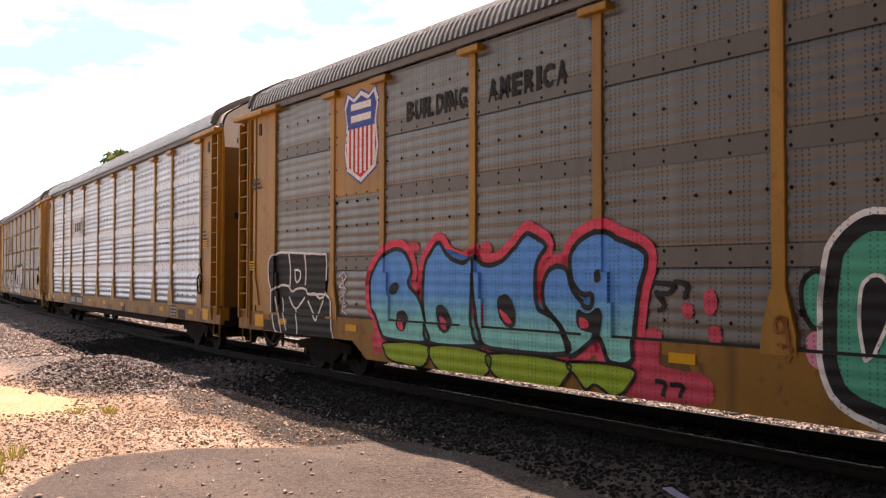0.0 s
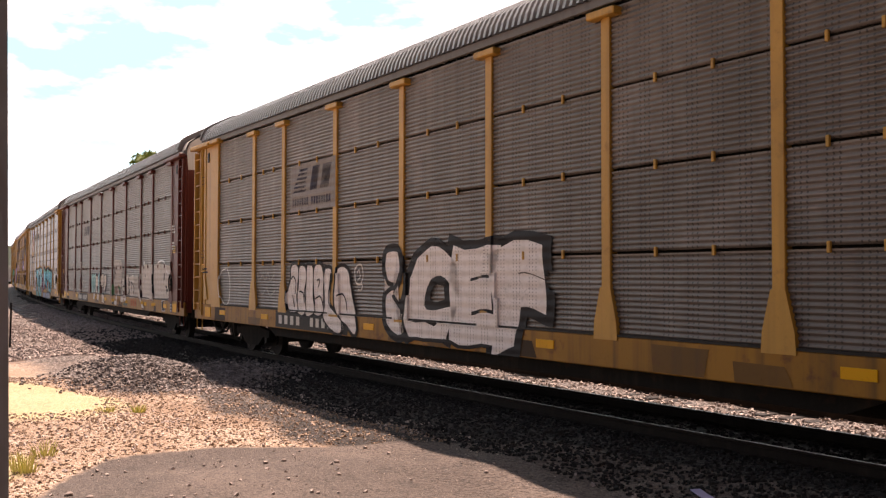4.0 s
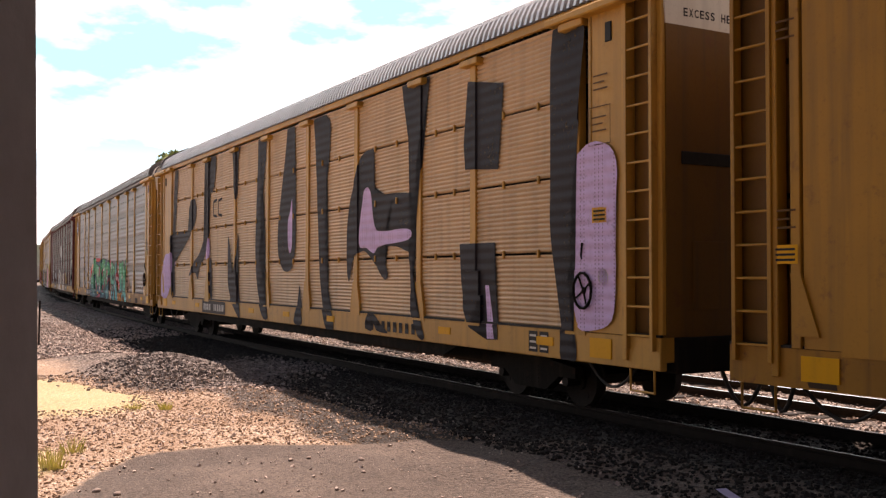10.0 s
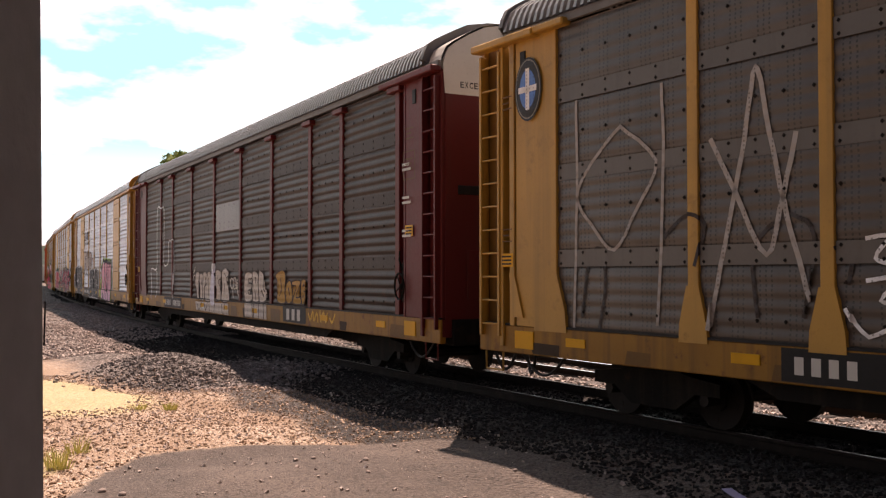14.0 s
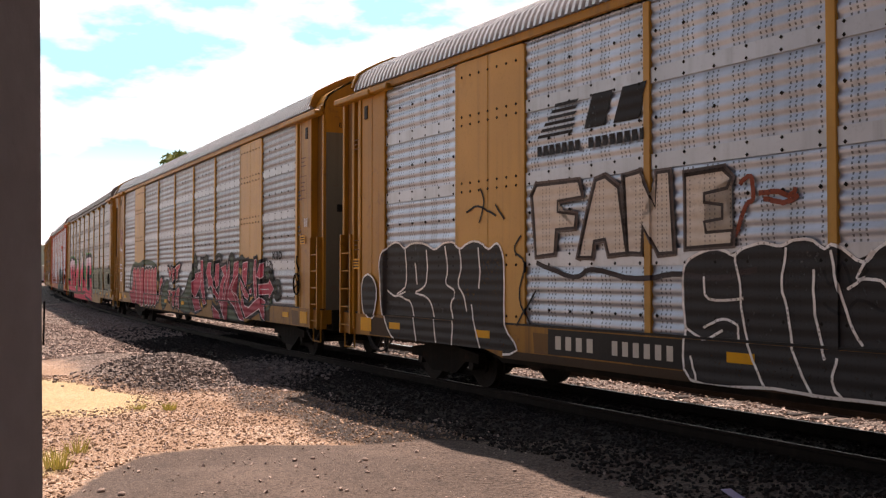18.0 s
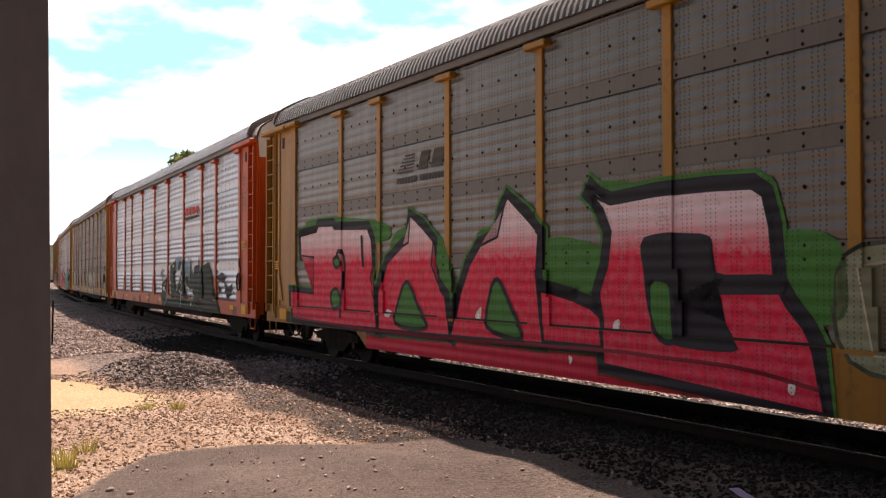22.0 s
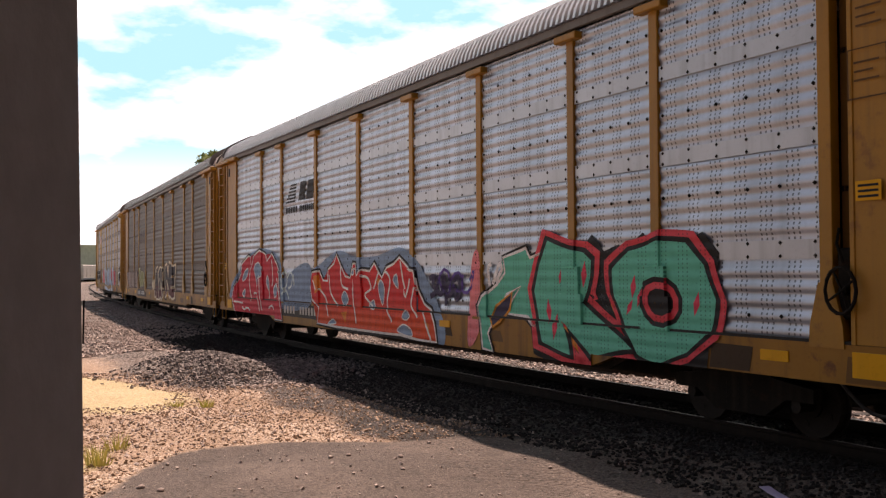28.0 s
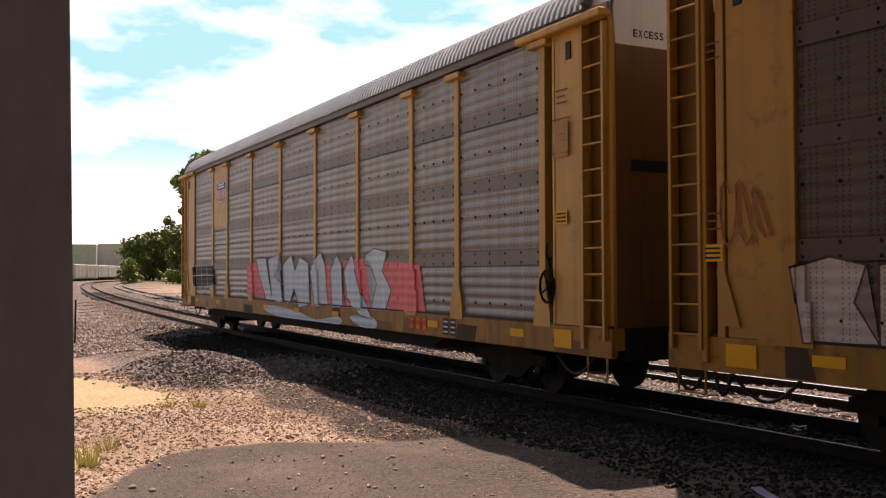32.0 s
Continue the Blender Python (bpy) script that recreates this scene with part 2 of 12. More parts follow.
YELLOW = paint("yellow_paint", (0.42, 0.200, 0.017), 0.5, streak=0.5, rust=0.45, wear=0.7, spec=0.32)
YELLOW_PALE = paint("faded_yellow_paint", (0.55, 0.295, 0.055), 0.48, streak=0.4, rust=0.3, wear=0.65, spec=0.32)
RED = paint("oxide_red_paint", (0.12, 0.024, 0.016), 0.5, streak=0.3, spec=0.25)
MAROON = paint("maroon_paint", (0.13, 0.016, 0.016), 0.5, streak=0.3, spec=0.2)
ORANGE = paint("orange_paint", (0.56, 0.078, 0.006), 0.5, streak=0.3, spec=0.25)
TAN = paint("tan_sheet", (0.57, 0.375, 0.20), 0.45, streak=0.3)
GALV = paint("galvanised_sheet", (0.47, 0.55, 0.66), 0.38, 0.5, streak=0.4, ribs=0.0, holes=True)
GALV_DULL = paint("dulled_galvanised_sheet", (0.30, 0.335, 0.385), 0.42, 0.4, streak=0.5, holes=True)
GALV_DIRTY = paint("weathered_galvanised_sheet", (0.135, 0.130, 0.122), 0.38, 0.25, spec=0.6, streak=0.5, holes=True, rust=0.15)
GALV_MID = paint("greyed_galvanised_sheet", (0.225, 0.215, 0.212), 0.42, 0.15, streak=0.5, holes=True, rust=0.1)
GALV_TAUPE = paint("taupe_stained_sheet", (0.088, 0.070, 0.058), 0.42, 0.10, spec=0.5, pale=0.25, streak=0.5, holes=True, rust=0.15)
GALV_BROWN = paint("brown_stained_sheet", (0.084, 0.062, 0.047), 0.50, 0.0, spec=0.2, pale=0.22, streak=0.55, holes=True, rust=0.25)
GALV_MAROON = paint("red_brown_stained_sheet", (0.048, 0.032, 0.027), 0.50, 0.0, spec=0.22, pale=0.15, streak=0.55, holes=True, rust=0.3)
ROW_GREY = paint("weathered_row_sheet", (0.140, 0.119, 0.106), 0.42, 0.1, spec=0.6, pale=0.5, streak=0.55, holes=True, rust=0.2)
YELLOW_CLEAN = paint("clean_yellow_paint", (0.58, 0.31, 0.058), 0.48, streak=0.3, rust=0.15, wear=0.5, spec=0.35)
STRAP_MAROON = paint("dark_red_brown_strap", (0.046, 0.032, 0.027), 0.55, streak=0.4, spec=0.2)
STRAP_BROWN = paint("brown_strap", (0.088, 0.067, 0.052), 0.55, streak=0.4, spec=0.2)
STRAP_GREY = paint("grey_strap", (0.49, 0.53, 0.58), 0.42, 0.4, streak=0.3)
STRAP_DULL = paint("dull_grey_strap", (0.38, 0.41, 0.45), 0.42, 0.4, streak=0.3)
STRAP_DARK = paint("dark_strap", (0.115, 0.10, 0.087), 0.5, 0.05, streak=0.4)
ROOF = paint("galvanised_roof", (0.52, 0.52, 0.54), 0.34, 0.5, streak=0.1)
ROOF_OLD = paint("dull_galvanised_roof", (0.30, 0.295, 0.29), 0.42, 0.3, streak=0.2)
# Darker yellow: grime on sills; on end doors and recesses shade in the colour.
YELLOW_GRIMY_SHADED = paint("grimy_shaded_yellow_paint", (0.175, 0.082, 0.012), 0.55, streak=0.6, rust=0.5, wear=0.9, spec=0.25)
YELLOW_STAINED = paint("stained_yellow_paint", (0.355, 0.166, 0.018), 0.55, dirt=(0.045, 0.026, 0.016), streak=0.75, rust=0.85, wear=0.95, spec=0.25)
DOOR_GREY = paint("grey_green_door", (0.135, 0.132, 0.105), 0.6, streak=0.6, rust=0.3)
ROOF_DARK = paint("sooty_roof_edge", (0.16, 0.152, 0.145), 0.6, 0.1)
GRIME = paint("oily_grime", (0.06, 0.036, 0.02), 0.7, streak=0.5, spec=0.2)
WHITE = paint("white_paint", (0.74, 0.71, 0.64), 0.5, streak=0.2)
BLACK = paint("black_paint", (0.009, 0.009, 0.010), 0.6, dirt=(0.03, 0.026, 0.022), spec=0.25)
MARK_WHITE = paint("stencil_white", (0.62, 0.60, 0.55), 0.6, streak=0.1)
REFLECT = paint("reflector_yellow", (0.78, 0.38, 0.004), 0.5, streak=0.15, wear=0.2, spec=0.2)
STENCIL_FAINT = paint("faint_stencil", (0.13, 0.06, 0.014), 0.6, streak=0.2, spec=0.2)
STEEL_DARK = paint("grimy_steel", (0.010, 0.009, 0.008), 0.85, 0.0, wear=0.6, rust=0.12, spec=0.12)
WHEEL_STEEL = paint("wheel_steel", (0.018, 0.015, 0.013), 0.75, 0.1, spec=0.2)
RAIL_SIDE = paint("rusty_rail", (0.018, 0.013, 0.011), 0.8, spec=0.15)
# Rail head under the train: its shade is put into the colour.
RAIL_SHADED = paint("shaded_rail", (0.10, 0.095, 0.09), 0.42, 0.8, wear=0.3, streak=0.0)
STENCIL = paint("stencil_black", (0.012, 0.012, 0.015), 0.7, spec=0.2, streak=0.1, dirt=(0.16, 0.15, 0.14))
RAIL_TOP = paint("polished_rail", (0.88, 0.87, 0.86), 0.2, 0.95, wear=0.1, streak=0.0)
RUBBER = paint("rubber_hose", (0.02, 0.02, 0.02), 0.6)
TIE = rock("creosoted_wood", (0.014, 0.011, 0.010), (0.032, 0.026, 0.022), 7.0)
# The ballast's shaded copy: the train's shadow is put into its colour.
BALLAST_DARK = rock("shaded_ballast_stone", (0.014, 0.011, 0.010), (0.030, 0.024, 0.021), 4.0)
SLAG = rock("dark_slag_stone", (0.15, 0.132, 0.125), (0.40, 0.36, 0.34), 6.0, dark=0.5)
BALLAST = rock("ballast_stone", (0.40, 0.325, 0.29), (0.62, 0.53, 0.48), 4.0, dark=0.62)


# ---- building helpers ----
def to_mesh(name, bm, material, smooth=False):
    me = bpy.data.meshes.new(name)
    bm.to_mesh(me)
    bm.free()
    if material:
        me.materials.append(material)
    if smooth:
        for p in me.polygons:
            p.use_smooth = True
    return me


def part(name, bm, material, parent, label="", smooth=False):
    """One mesh object under a thing or a part."""
    ob = new(name, bm if isinstance(bm, bpy.types.Mesh) else to_mesh(name, bm, material, smooth))
    ob.parent = parent
    if label:
        tagged(ob, label)
    return ob


def thing(name, label, category, group="", kind="", at=(0, 0, 0)):
    ob = new(name)
    ob.empty_display_size = 0.2
    ob.location = at
    return tagged(ob, label, category, group, kind)


def box(bm, x0, x1, y0, y1, z0, z1, bevel=0.0):
    m = Matrix.LocRotScale(((x0 + x1) / 2, (y0 + y1) / 2, (z0 + z1) / 2), None, (abs(x1 - x0), abs(y1 - y0), abs(z1 - z0)))
    made = bmesh.ops.create_cube(bm, size=1, matrix=m)["verts"]
    if bevel:
        edges = list({e for v in made for e in v.link_edges})
        bmesh.ops.bevel(bm, geom=edges, offset=bevel, segments=1, affect="EDGES")
    return bm


def tube(bm, a, b, r, seg=8):
    a, b = Vector(a), Vector(b)
    d = b - a
    m = Matrix.Translation((a + b) / 2) @ d.to_track_quat("Z", "Y").to_matrix().to_4x4()
    bmesh.ops.create_cone(bm, cap_ends=True, segments=seg, radius1=r, radius2=r, depth=d.length, matrix=m)
    return bm


def ribbon(bm, pts, r, seg=6):
    """A bent rod through the points."""
    pts = [Vector(p) for p in pts]
    rings = []
    for i, p in enumerate(pts):
        d = (pts[min(i + 1, len(pts) - 1)] - pts[max(i - 1, 0)]).normalized()
        q = d.to_track_quat("Z", "Y")
        rings.append([bm.verts.new(p + q @ Vector((r * math.cos(6.2832 * k / seg), r * math.sin(6.2832 * k / seg), 0))) for k in range(seg)])
    for a, b in zip(rings[:-1], rings[1:]):
        for k in range(seg):
            bm.faces.new((a[k], a[(k + 1) % seg], b[(k + 1) % seg], b[k]))
    bm.faces.new(rings[0][::-1])
    bm.faces.new(rings[-1])
    return bm


def prism(bm, outline, y0, y1):
    """An outline in x and z, from y0 to y1."""
    a = [bm.verts.new((x, y0, z)) for x, z in outline]
    b = [bm.verts.new((x, y1, z)) for x, z in outline]
    bm.faces.new(a)
    bm.faces.new(b[::-1])
    for i in range(len(a)):
        j = (i + 1) % len(a)
        bm.faces.new((a[i], b[i], b[j], a[j]))
    bmesh.ops.recalc_face_normals(bm, faces=bm.faces)
    return bm


def sheet_mesh(name, rows, material, smooth=False):
    """A mesh from equal rows of points."""
    n = len(rows[0])
    verts = [p for r in rows for p in r]
    faces = [(i * n + j, i * n + j + 1, (i + 1) * n + j + 1, (i + 1) * n + j) for i in range(len(rows) - 1) for j in range(n - 1)]
    me = bpy.data.meshes.new(name)
    me.from_pydata(verts, [], faces)
    me.materials.append(material)
    if smooth:
        me.polygons.foreach_set("use_smooth", [True] * len(me.polygons))
    return me


# ---- ground ----
# Right and rear corners lie out of view, added to cut bounce light.
PAD = ((-3.2, -8.0), (-3.6, 5.0), (-3.55, 9.0), (-3.7, 10.3), (-3.5, 11.3), (-2.55, 12.0), (-1.5, 12.35), (-0.3, 12.75), (1.5, 12.4), (2.7, 11.0), (4.6, 8.6), (26.0, -27.0), (10.0, -40.0), (-3.0, -30.0))


def smooth_step(v, a, b):
    t = np.clip((np.asarray(v, float) - a) / (b - a), 0, 1)
    return t * t * (3 - 2 * t)


def ground_height(x, y):
    x, y = np.asarray(x, float), np.asarray(y, float)
    off, along = track_offset(x.ravel(), y.ravel())
    off = off.reshape(x.shape)
    near = -0.16 - 0.11 * smooth_step(off, 1.7, 3.0) + 0.14 * smooth_step(off, 3.4, 8.0)
    far = -0.16 - 0.325 * smooth_step(-off, 1.6, 3.3) + 0.02 * smooth_step(-off, 6.6, 8.0) - 0.3 * smooth_step(-off, 7.6, 10.5)
    z = np.where(off > 0, near, far)
    bumps = 0.05 * np.sin(x * 1.3 + 0.7 * np.sin(y * 0.9)) * np.sin(y * 1.1 + 0.5 * np.sin(x * 0.7))
    z = z + bumps * smooth_step(np.abs(off), 2.4, 4.0) * (1 - smooth_step(np.hypot(x, y), 40, 80))
    for mx, my, h, r in ((-6.3, 21.6, 0.34, 1.25), (-5.2, 20.2, 0.26, 1.0), (-8.0, 23.5, 0.20, 1.5), (-3.6, 17.2, 0.13, 1.0), (-0.3, 13.4, 0.10, 1.0), (1.3, 11.3, 0.09, 0.8)):
        z = z + h * np.exp(-((x - mx) ** 2 + (y - my) ** 2) / (r * r))
    return z


def spread(low, high, fine0, fine1, step, grow):
    """Grid lines, close together from fine0 to fine1 and further apart outside."""
    out = list(np.arange(fine0, fine1 + step / 2, step))
    d, v = step, fine1
    while v < high:
        d *= grow
        v += d
        out.append(min(v, high))
    d, v = step, fine0
    while v > low:
        d *= grow
        v -= d
        out.insert(0, max(v, low))
    return np.array(out)


def ground_material():
    m, n, l, b = graph("ground")
    co = n.new("ShaderNodeTexCoord")
    at = co.outputs["Object"]
    att = n.new("ShaderNodeVertexColor")
    att.layer_name = "kind"
    track_shade = n.new("ShaderNodeAttribute")
    track_shade.attribute_name = "track_shade"
    sep = n.new("ShaderNodeSeparateColor")
    l.new(att.outputs["Color"], sep.inputs["Color"])
    big = noise_tex(n, l, at, 0.55, 6)
    mid = noise_tex(n, l, at, 3.5, 6, rough=0.7)
    fine = noise_tex(n, l, at, 26.0, 5, rough=0.7)
    vor = n.new("ShaderNodeTexVoronoi")
    vor.inputs["Scale"].default_value = 17.0
    l.new(at, vor.inputs["Vector"])
    vor2 = n.new("ShaderNodeTexVoronoi")
    vor2.inputs["Scale"].default_value = 42.0
    l.new(at, vor2.inputs["Vector"])
    stone = n.new("ShaderNodeSeparateColor")
    l.new(vor.outputs["Color"], stone.inputs["Color"])
    # dry dirt with fine gravel
    dirt = mix_rgb(n, l, band(n, l, mid, 0.3, 0.7), (0.35, 0.24, 0.165), (0.53, 0.395, 0.29))
    dirt = mix_rgb(n, l, math_node(n, l, "MULTIPLY", band(n, l, fine, 0.48, 0.60), 0.9), dirt, (0.17, 0.115, 0.08))
    grit = n.new("ShaderNodeSeparateColor")
    l.new(vor2.outputs["Color"], grit.inputs["Color"])
    dirt = mix_rgb(n, l, math_node(n, l, "MULTIPLY", band(n, l, grit.outputs["Red"], 0.62, 0.72), 0.75), dirt, (0.10, 0.07, 0.05))
    dirt = mix_rgb(n, l, math_node(n, l, "MULTIPLY", band(n, l, grit.outputs["Green"], 0.75, 0.85), 0.8), dirt, (0.62, 0.53, 0.45))
    dirt = mix_rgb(n, l, math_node(n, l, "MULTIPLY", band(n, l, big, 0.42, 0.66), 0.75), dirt, (0.235, 0.15, 0.095))
    # dead grass
    blade = noise_tex(n, l, at, 30.0, 5, (1.0, 0.25, 1.0), 0.7)
    straw = mix_rgb(n, l, band(n, l, blade, 0.35, 0.65), (0.33, 0.27, 0.135), (0.58, 0.50, 0.29))
    # ballast
    rubble = mix_rgb(n, l, stone.outputs["Red"], (0.17, 0.135, 0.12), (0.50, 0.44, 0.40))
    rubble = mix_rgb(n, l, band(n, l, vor.outputs["Distance"], 0.25, 0.60), rubble, (0.05, 0.04, 0.035))
    rubble = mix_rgb(n, l, math_node(n, l, "MULTIPLY", band(n, l, big, 0.5, 0.7), 0.5), rubble, (0.19, 0.14, 0.115))
    # painted shade: blackens the ballast under and beside the train
    rubble = mix_rgb(n, l, math_node(n, l, "MULTIPLY", track_shade.outputs["Fac"], 0.92), rubble, (0.010, 0.008, 0.007))
    # worn asphalt
    speck = noise_tex(n, l, at, 75.0, 4, rough=0.75)
    tar = mix_rgb(n, l, band(n, l, fine, 0.38, 0.66), (0.048, 0.038, 0.033), (0.125, 0.098, 0.083))
    tar = mix_rgb(n, l, math_node(n, l, "MULTIPLY", band(n, l, big, 0.46, 0.62), 0.5), tar, (0.165, 0.13, 0.11))
    tar = mix_rgb(n, l, math_node(n, l, "MULTIPLY", band(n, l, mid, 0.55, 0.62), 0.6), tar, (0.036, 0.03, 0.027))
    tar = mix_rgb(n, l, math_node(n, l, "MULTIPLY", band(n, l, speck, 0.55, 0.62), 0.6), tar, (0.24, 0.20, 0.175))
    tar = mix_rgb(n, l, math_node(n, l, "MULTIPLY", band(n, l, grit.outputs["Blue"], 0.78, 0.84), 0.7), tar, (0.025, 0.02, 0.018))
    # grass
    lawn = mix_rgb(n, l, band(n, l, mid, 0.3, 0.7), (0.05, 0.085, 0.022), (0.13, 0.17, 0.05))
    edge = math_node(n, l, "MULTIPLY", math_node(n, l, "SUBTRACT", mid, 0.5), 0.55)

    def layer(channel):
        return band(n, l, math_node(n, l, "ADD", channel, edge), 0.40, 0.60)

    wild = mix_rgb(n, l, math_node(n, l, "MULTIPLY", att.outputs["Alpha"], 1.0), dirt, lawn)
    clumps = math_node(n, l, "ADD", 0.35, math_node(n, l, "MULTIPLY", band(n, l, fine, 0.42, 0.56), 0.65))
    c1 = mix_rgb(n, l, math_node(n, l, "MULTIPLY", layer(sep.outputs["Green"]), clumps), wild, straw)
    c2 = mix_rgb(n, l, layer(sep.outputs["Red"]), c1, rubble)
    c3 = mix_rgb(n, l, layer(sep.outputs["Blue"]), c2, tar)
    l.new(c3, b.inputs["Base Color"])
    b.inputs["Roughness"].default_value = 0.95
    rough_h = math_node(n, l, "ADD", math_node(n, l, "MULTIPLY", math_node(n, l, "SUBTRACT", 0.6, vor.outputs["Distance"]), layer(sep.outputs["Red"])),
                        math_node(n, l, "ADD", math_node(n, l, "MULTIPLY", fine, 0.35), math_node(n, l, "MULTIPLY", math_node(n, l, "SUBTRACT", 0.6, vor2.outputs["Distance"]), 0.3)))
    bump = n.new("ShaderNodeBump")
    bump.inputs["Strength"].default_value, bump.inputs["Distance"].default_value = 0.8, 0.05
    l.new(rough_h, bump.inputs["Height"])
    l.new(bump.outputs["Normal"], b.inputs["Normal"])
    return m


def inside_pad(x, y):
    """How far a place lies on the asphalt pad: 1 well inside, 0 outside."""
    hit = np.zeros(x.shape, bool)
    dist = np.full(x.shape, 1e9)
    pts = list(PAD)
    for (ax, ay), (bx, by) in zip(pts, pts[1:] + pts[:1]):
        cross = ((ay > y) != (by > y)) & (x < (bx - ax) * (y - ay) / (by - ay + 1e-12) + ax)
        hit ^= cross
        t = np.clip(((x - ax) * (bx - ax) + (y - ay) * (by - ay)) / ((bx - ax) ** 2 + (by - ay) ** 2), 0, 1)
        dist = np.minimum(dist, np.hypot(x - ax - t * (bx - ax), y - ay - t * (by - ay)))
    return np.clip(0.5 + np.where(hit, dist, -dist) / 0.5, 0, 1)


def build_ground():
    gx = spread(-3000, 3000, -14, 10, 0.22, 1.22)
    gy = spread(-3000, 3000, 3, 34, 0.22, 1.22)
    x, y = np.meshgrid(gx, gy)
    z = ground_height(x, y)
    off, along = track_offset(x.ravel(), y.ravel())
    off = off.reshape(x.shape)
    wob = 0.5 * np.sin(x * 0.8 + y * 0.5) + 0.35 * np.sin(x * 1.9 - y * 1.3)
    rub = np.where(off > 0, 1 - smooth_step(off + 0.5 * wob, 3.2, 5.4), 1 - smooth_step(-off, 7.8, 9.5))
    pile = np.exp(-((x + 6.3) ** 2 + (y - 21.6) ** 2) / 5.0) + np.exp(-((x + 4.6) ** 2 + (y - 19.4) ** 2) / 3.0)
    rub = np.clip(rub + pile, 0, 1)
    rub = np.clip(rub + 0.9 * smooth_step(off, 0, 1) * (1 - smooth_step(off, 7, 12)) * smooth_step(y, 21, 25), 0, 1)
    straw = np.exp(-(((x + 7.0 + 0.35 * (y - 16.4)) / 1.9) ** 2 + ((y - 16.4) / 2.3) ** 2)) * 1.6 + np.exp(-(((x + 4.6) / 0.5) ** 2 + ((y - 10.2) / 1.2) ** 2))
    straw = np.clip(straw, 0, 1) * (1 - rub)
    grass = smooth_step(-off, 34.0, 60.0)
    grass = np.maximum(grass, smooth_step(np.hypot(x, y), 150, 260) * (np.abs(off) > 12))
    pad = inside_pad(x, y)
    nx = len(gx)
    me = bpy.data.meshes.new("ground")
    faces = [(j * nx + i, j * nx + i + 1, (j + 1) * nx + i + 1, (j + 1) * nx + i) for j in range(len(gy) - 1) for i in range(nx - 1)]
    me.from_pydata(np.stack([x.ravel(), y.ravel(), z.ravel()], 1).tolist(), [], faces)
    col = me.color_attributes.new("kind", "FLOAT_COLOR", "POINT")
    col.data.foreach_set("color", np.stack([rub.ravel(), straw.ravel(), pad.ravel(), grass.ravel()], 1).astype(np.float32).ravel())
    # Painted shade: strongest near the rails, wider on the right-hand near side.
    track_shade = me.attributes.new("track_shade", "FLOAT", "POINT")
    track_shade.data.foreach_set("value", np.maximum((1 - smooth_step(np.abs(off + 0.3 * wob), 2.2, 4.4)) * (1 - 0.85 * smooth_step(along.reshape(x.shape), 12, 32)), (1 - smooth_step(off + 0.3 * wob, 4.5, 7.0)) * smooth_step(off, 0, 0.5) * (1 - smooth_step(along.reshape(x.shape), -4, 8))).astype(np.float32).ravel())
    me.polygons.foreach_set("use_smooth", [True] * len(me.polygons))
    me.materials.append(ground_material())
    tagged(new("ground", me), "dry dirt and gravel ground with a worn asphalt pad", "ground", kind="structure")


def stones_mesh(name, spots, material, rng):
    """Many broken stones in one mesh: spots of x, y, z, size."""
    base = np.array([(-1, -1, -1), (1, -1, -1), (1, 1, -1), (-1, 1, -1), (-1, -1, 1), (1, -1, 1), (1, 1, 1), (-1, 1, 1)], float) * 0.5
    quads = np.array([(0, 3, 2, 1), (4, 5, 6, 7), (0, 1, 5, 4), (1, 2, 6, 5), (2, 3, 7, 6), (3, 0, 4, 7)])
    k = len(spots)
    v = np.repeat(base[None], k, 0) + rng.uniform(-0.22, 0.22, (k, 8, 3))
    v *= rng.uniform(0.6, 1.25, (k, 1, 3)) * np.array(spots)[:, 3][:, None, None]
    a, c = rng.uniform(0, 6.28, k), rng.uniform(-0.7, 0.7, k)
    y1, z1 = v[..., 1] * np.cos(c)[:, None] - v[..., 2] * np.sin(c)[:, None], v[..., 1] * np.sin(c)[:, None] + v[..., 2] * np.cos(c)[:, None]
    x2, y2 = v[..., 0] * np.cos(a)[:, None] - y1 * np.sin(a)[:, None], v[..., 0] * np.sin(a)[:, None] + y1 * np.cos(a)[:, None]
    v = np.stack([x2, y2, z1], -1) + np.array(spots)[:, None, :3]
    faces = (quads[None] + (np.arange(k) * 8)[:, None, None]).reshape(-1, 4)
    me = bpy.data.meshes.new(name)
    me.from_pydata(v.reshape(-1, 3).tolist(), [], faces.tolist())
    me.materials.append(material)
    return me


CLOD = rock("dirt_clod", (0.35, 0.235, 0.16), (0.62, 0.46, 0.34), 9.0, dark=0.6)


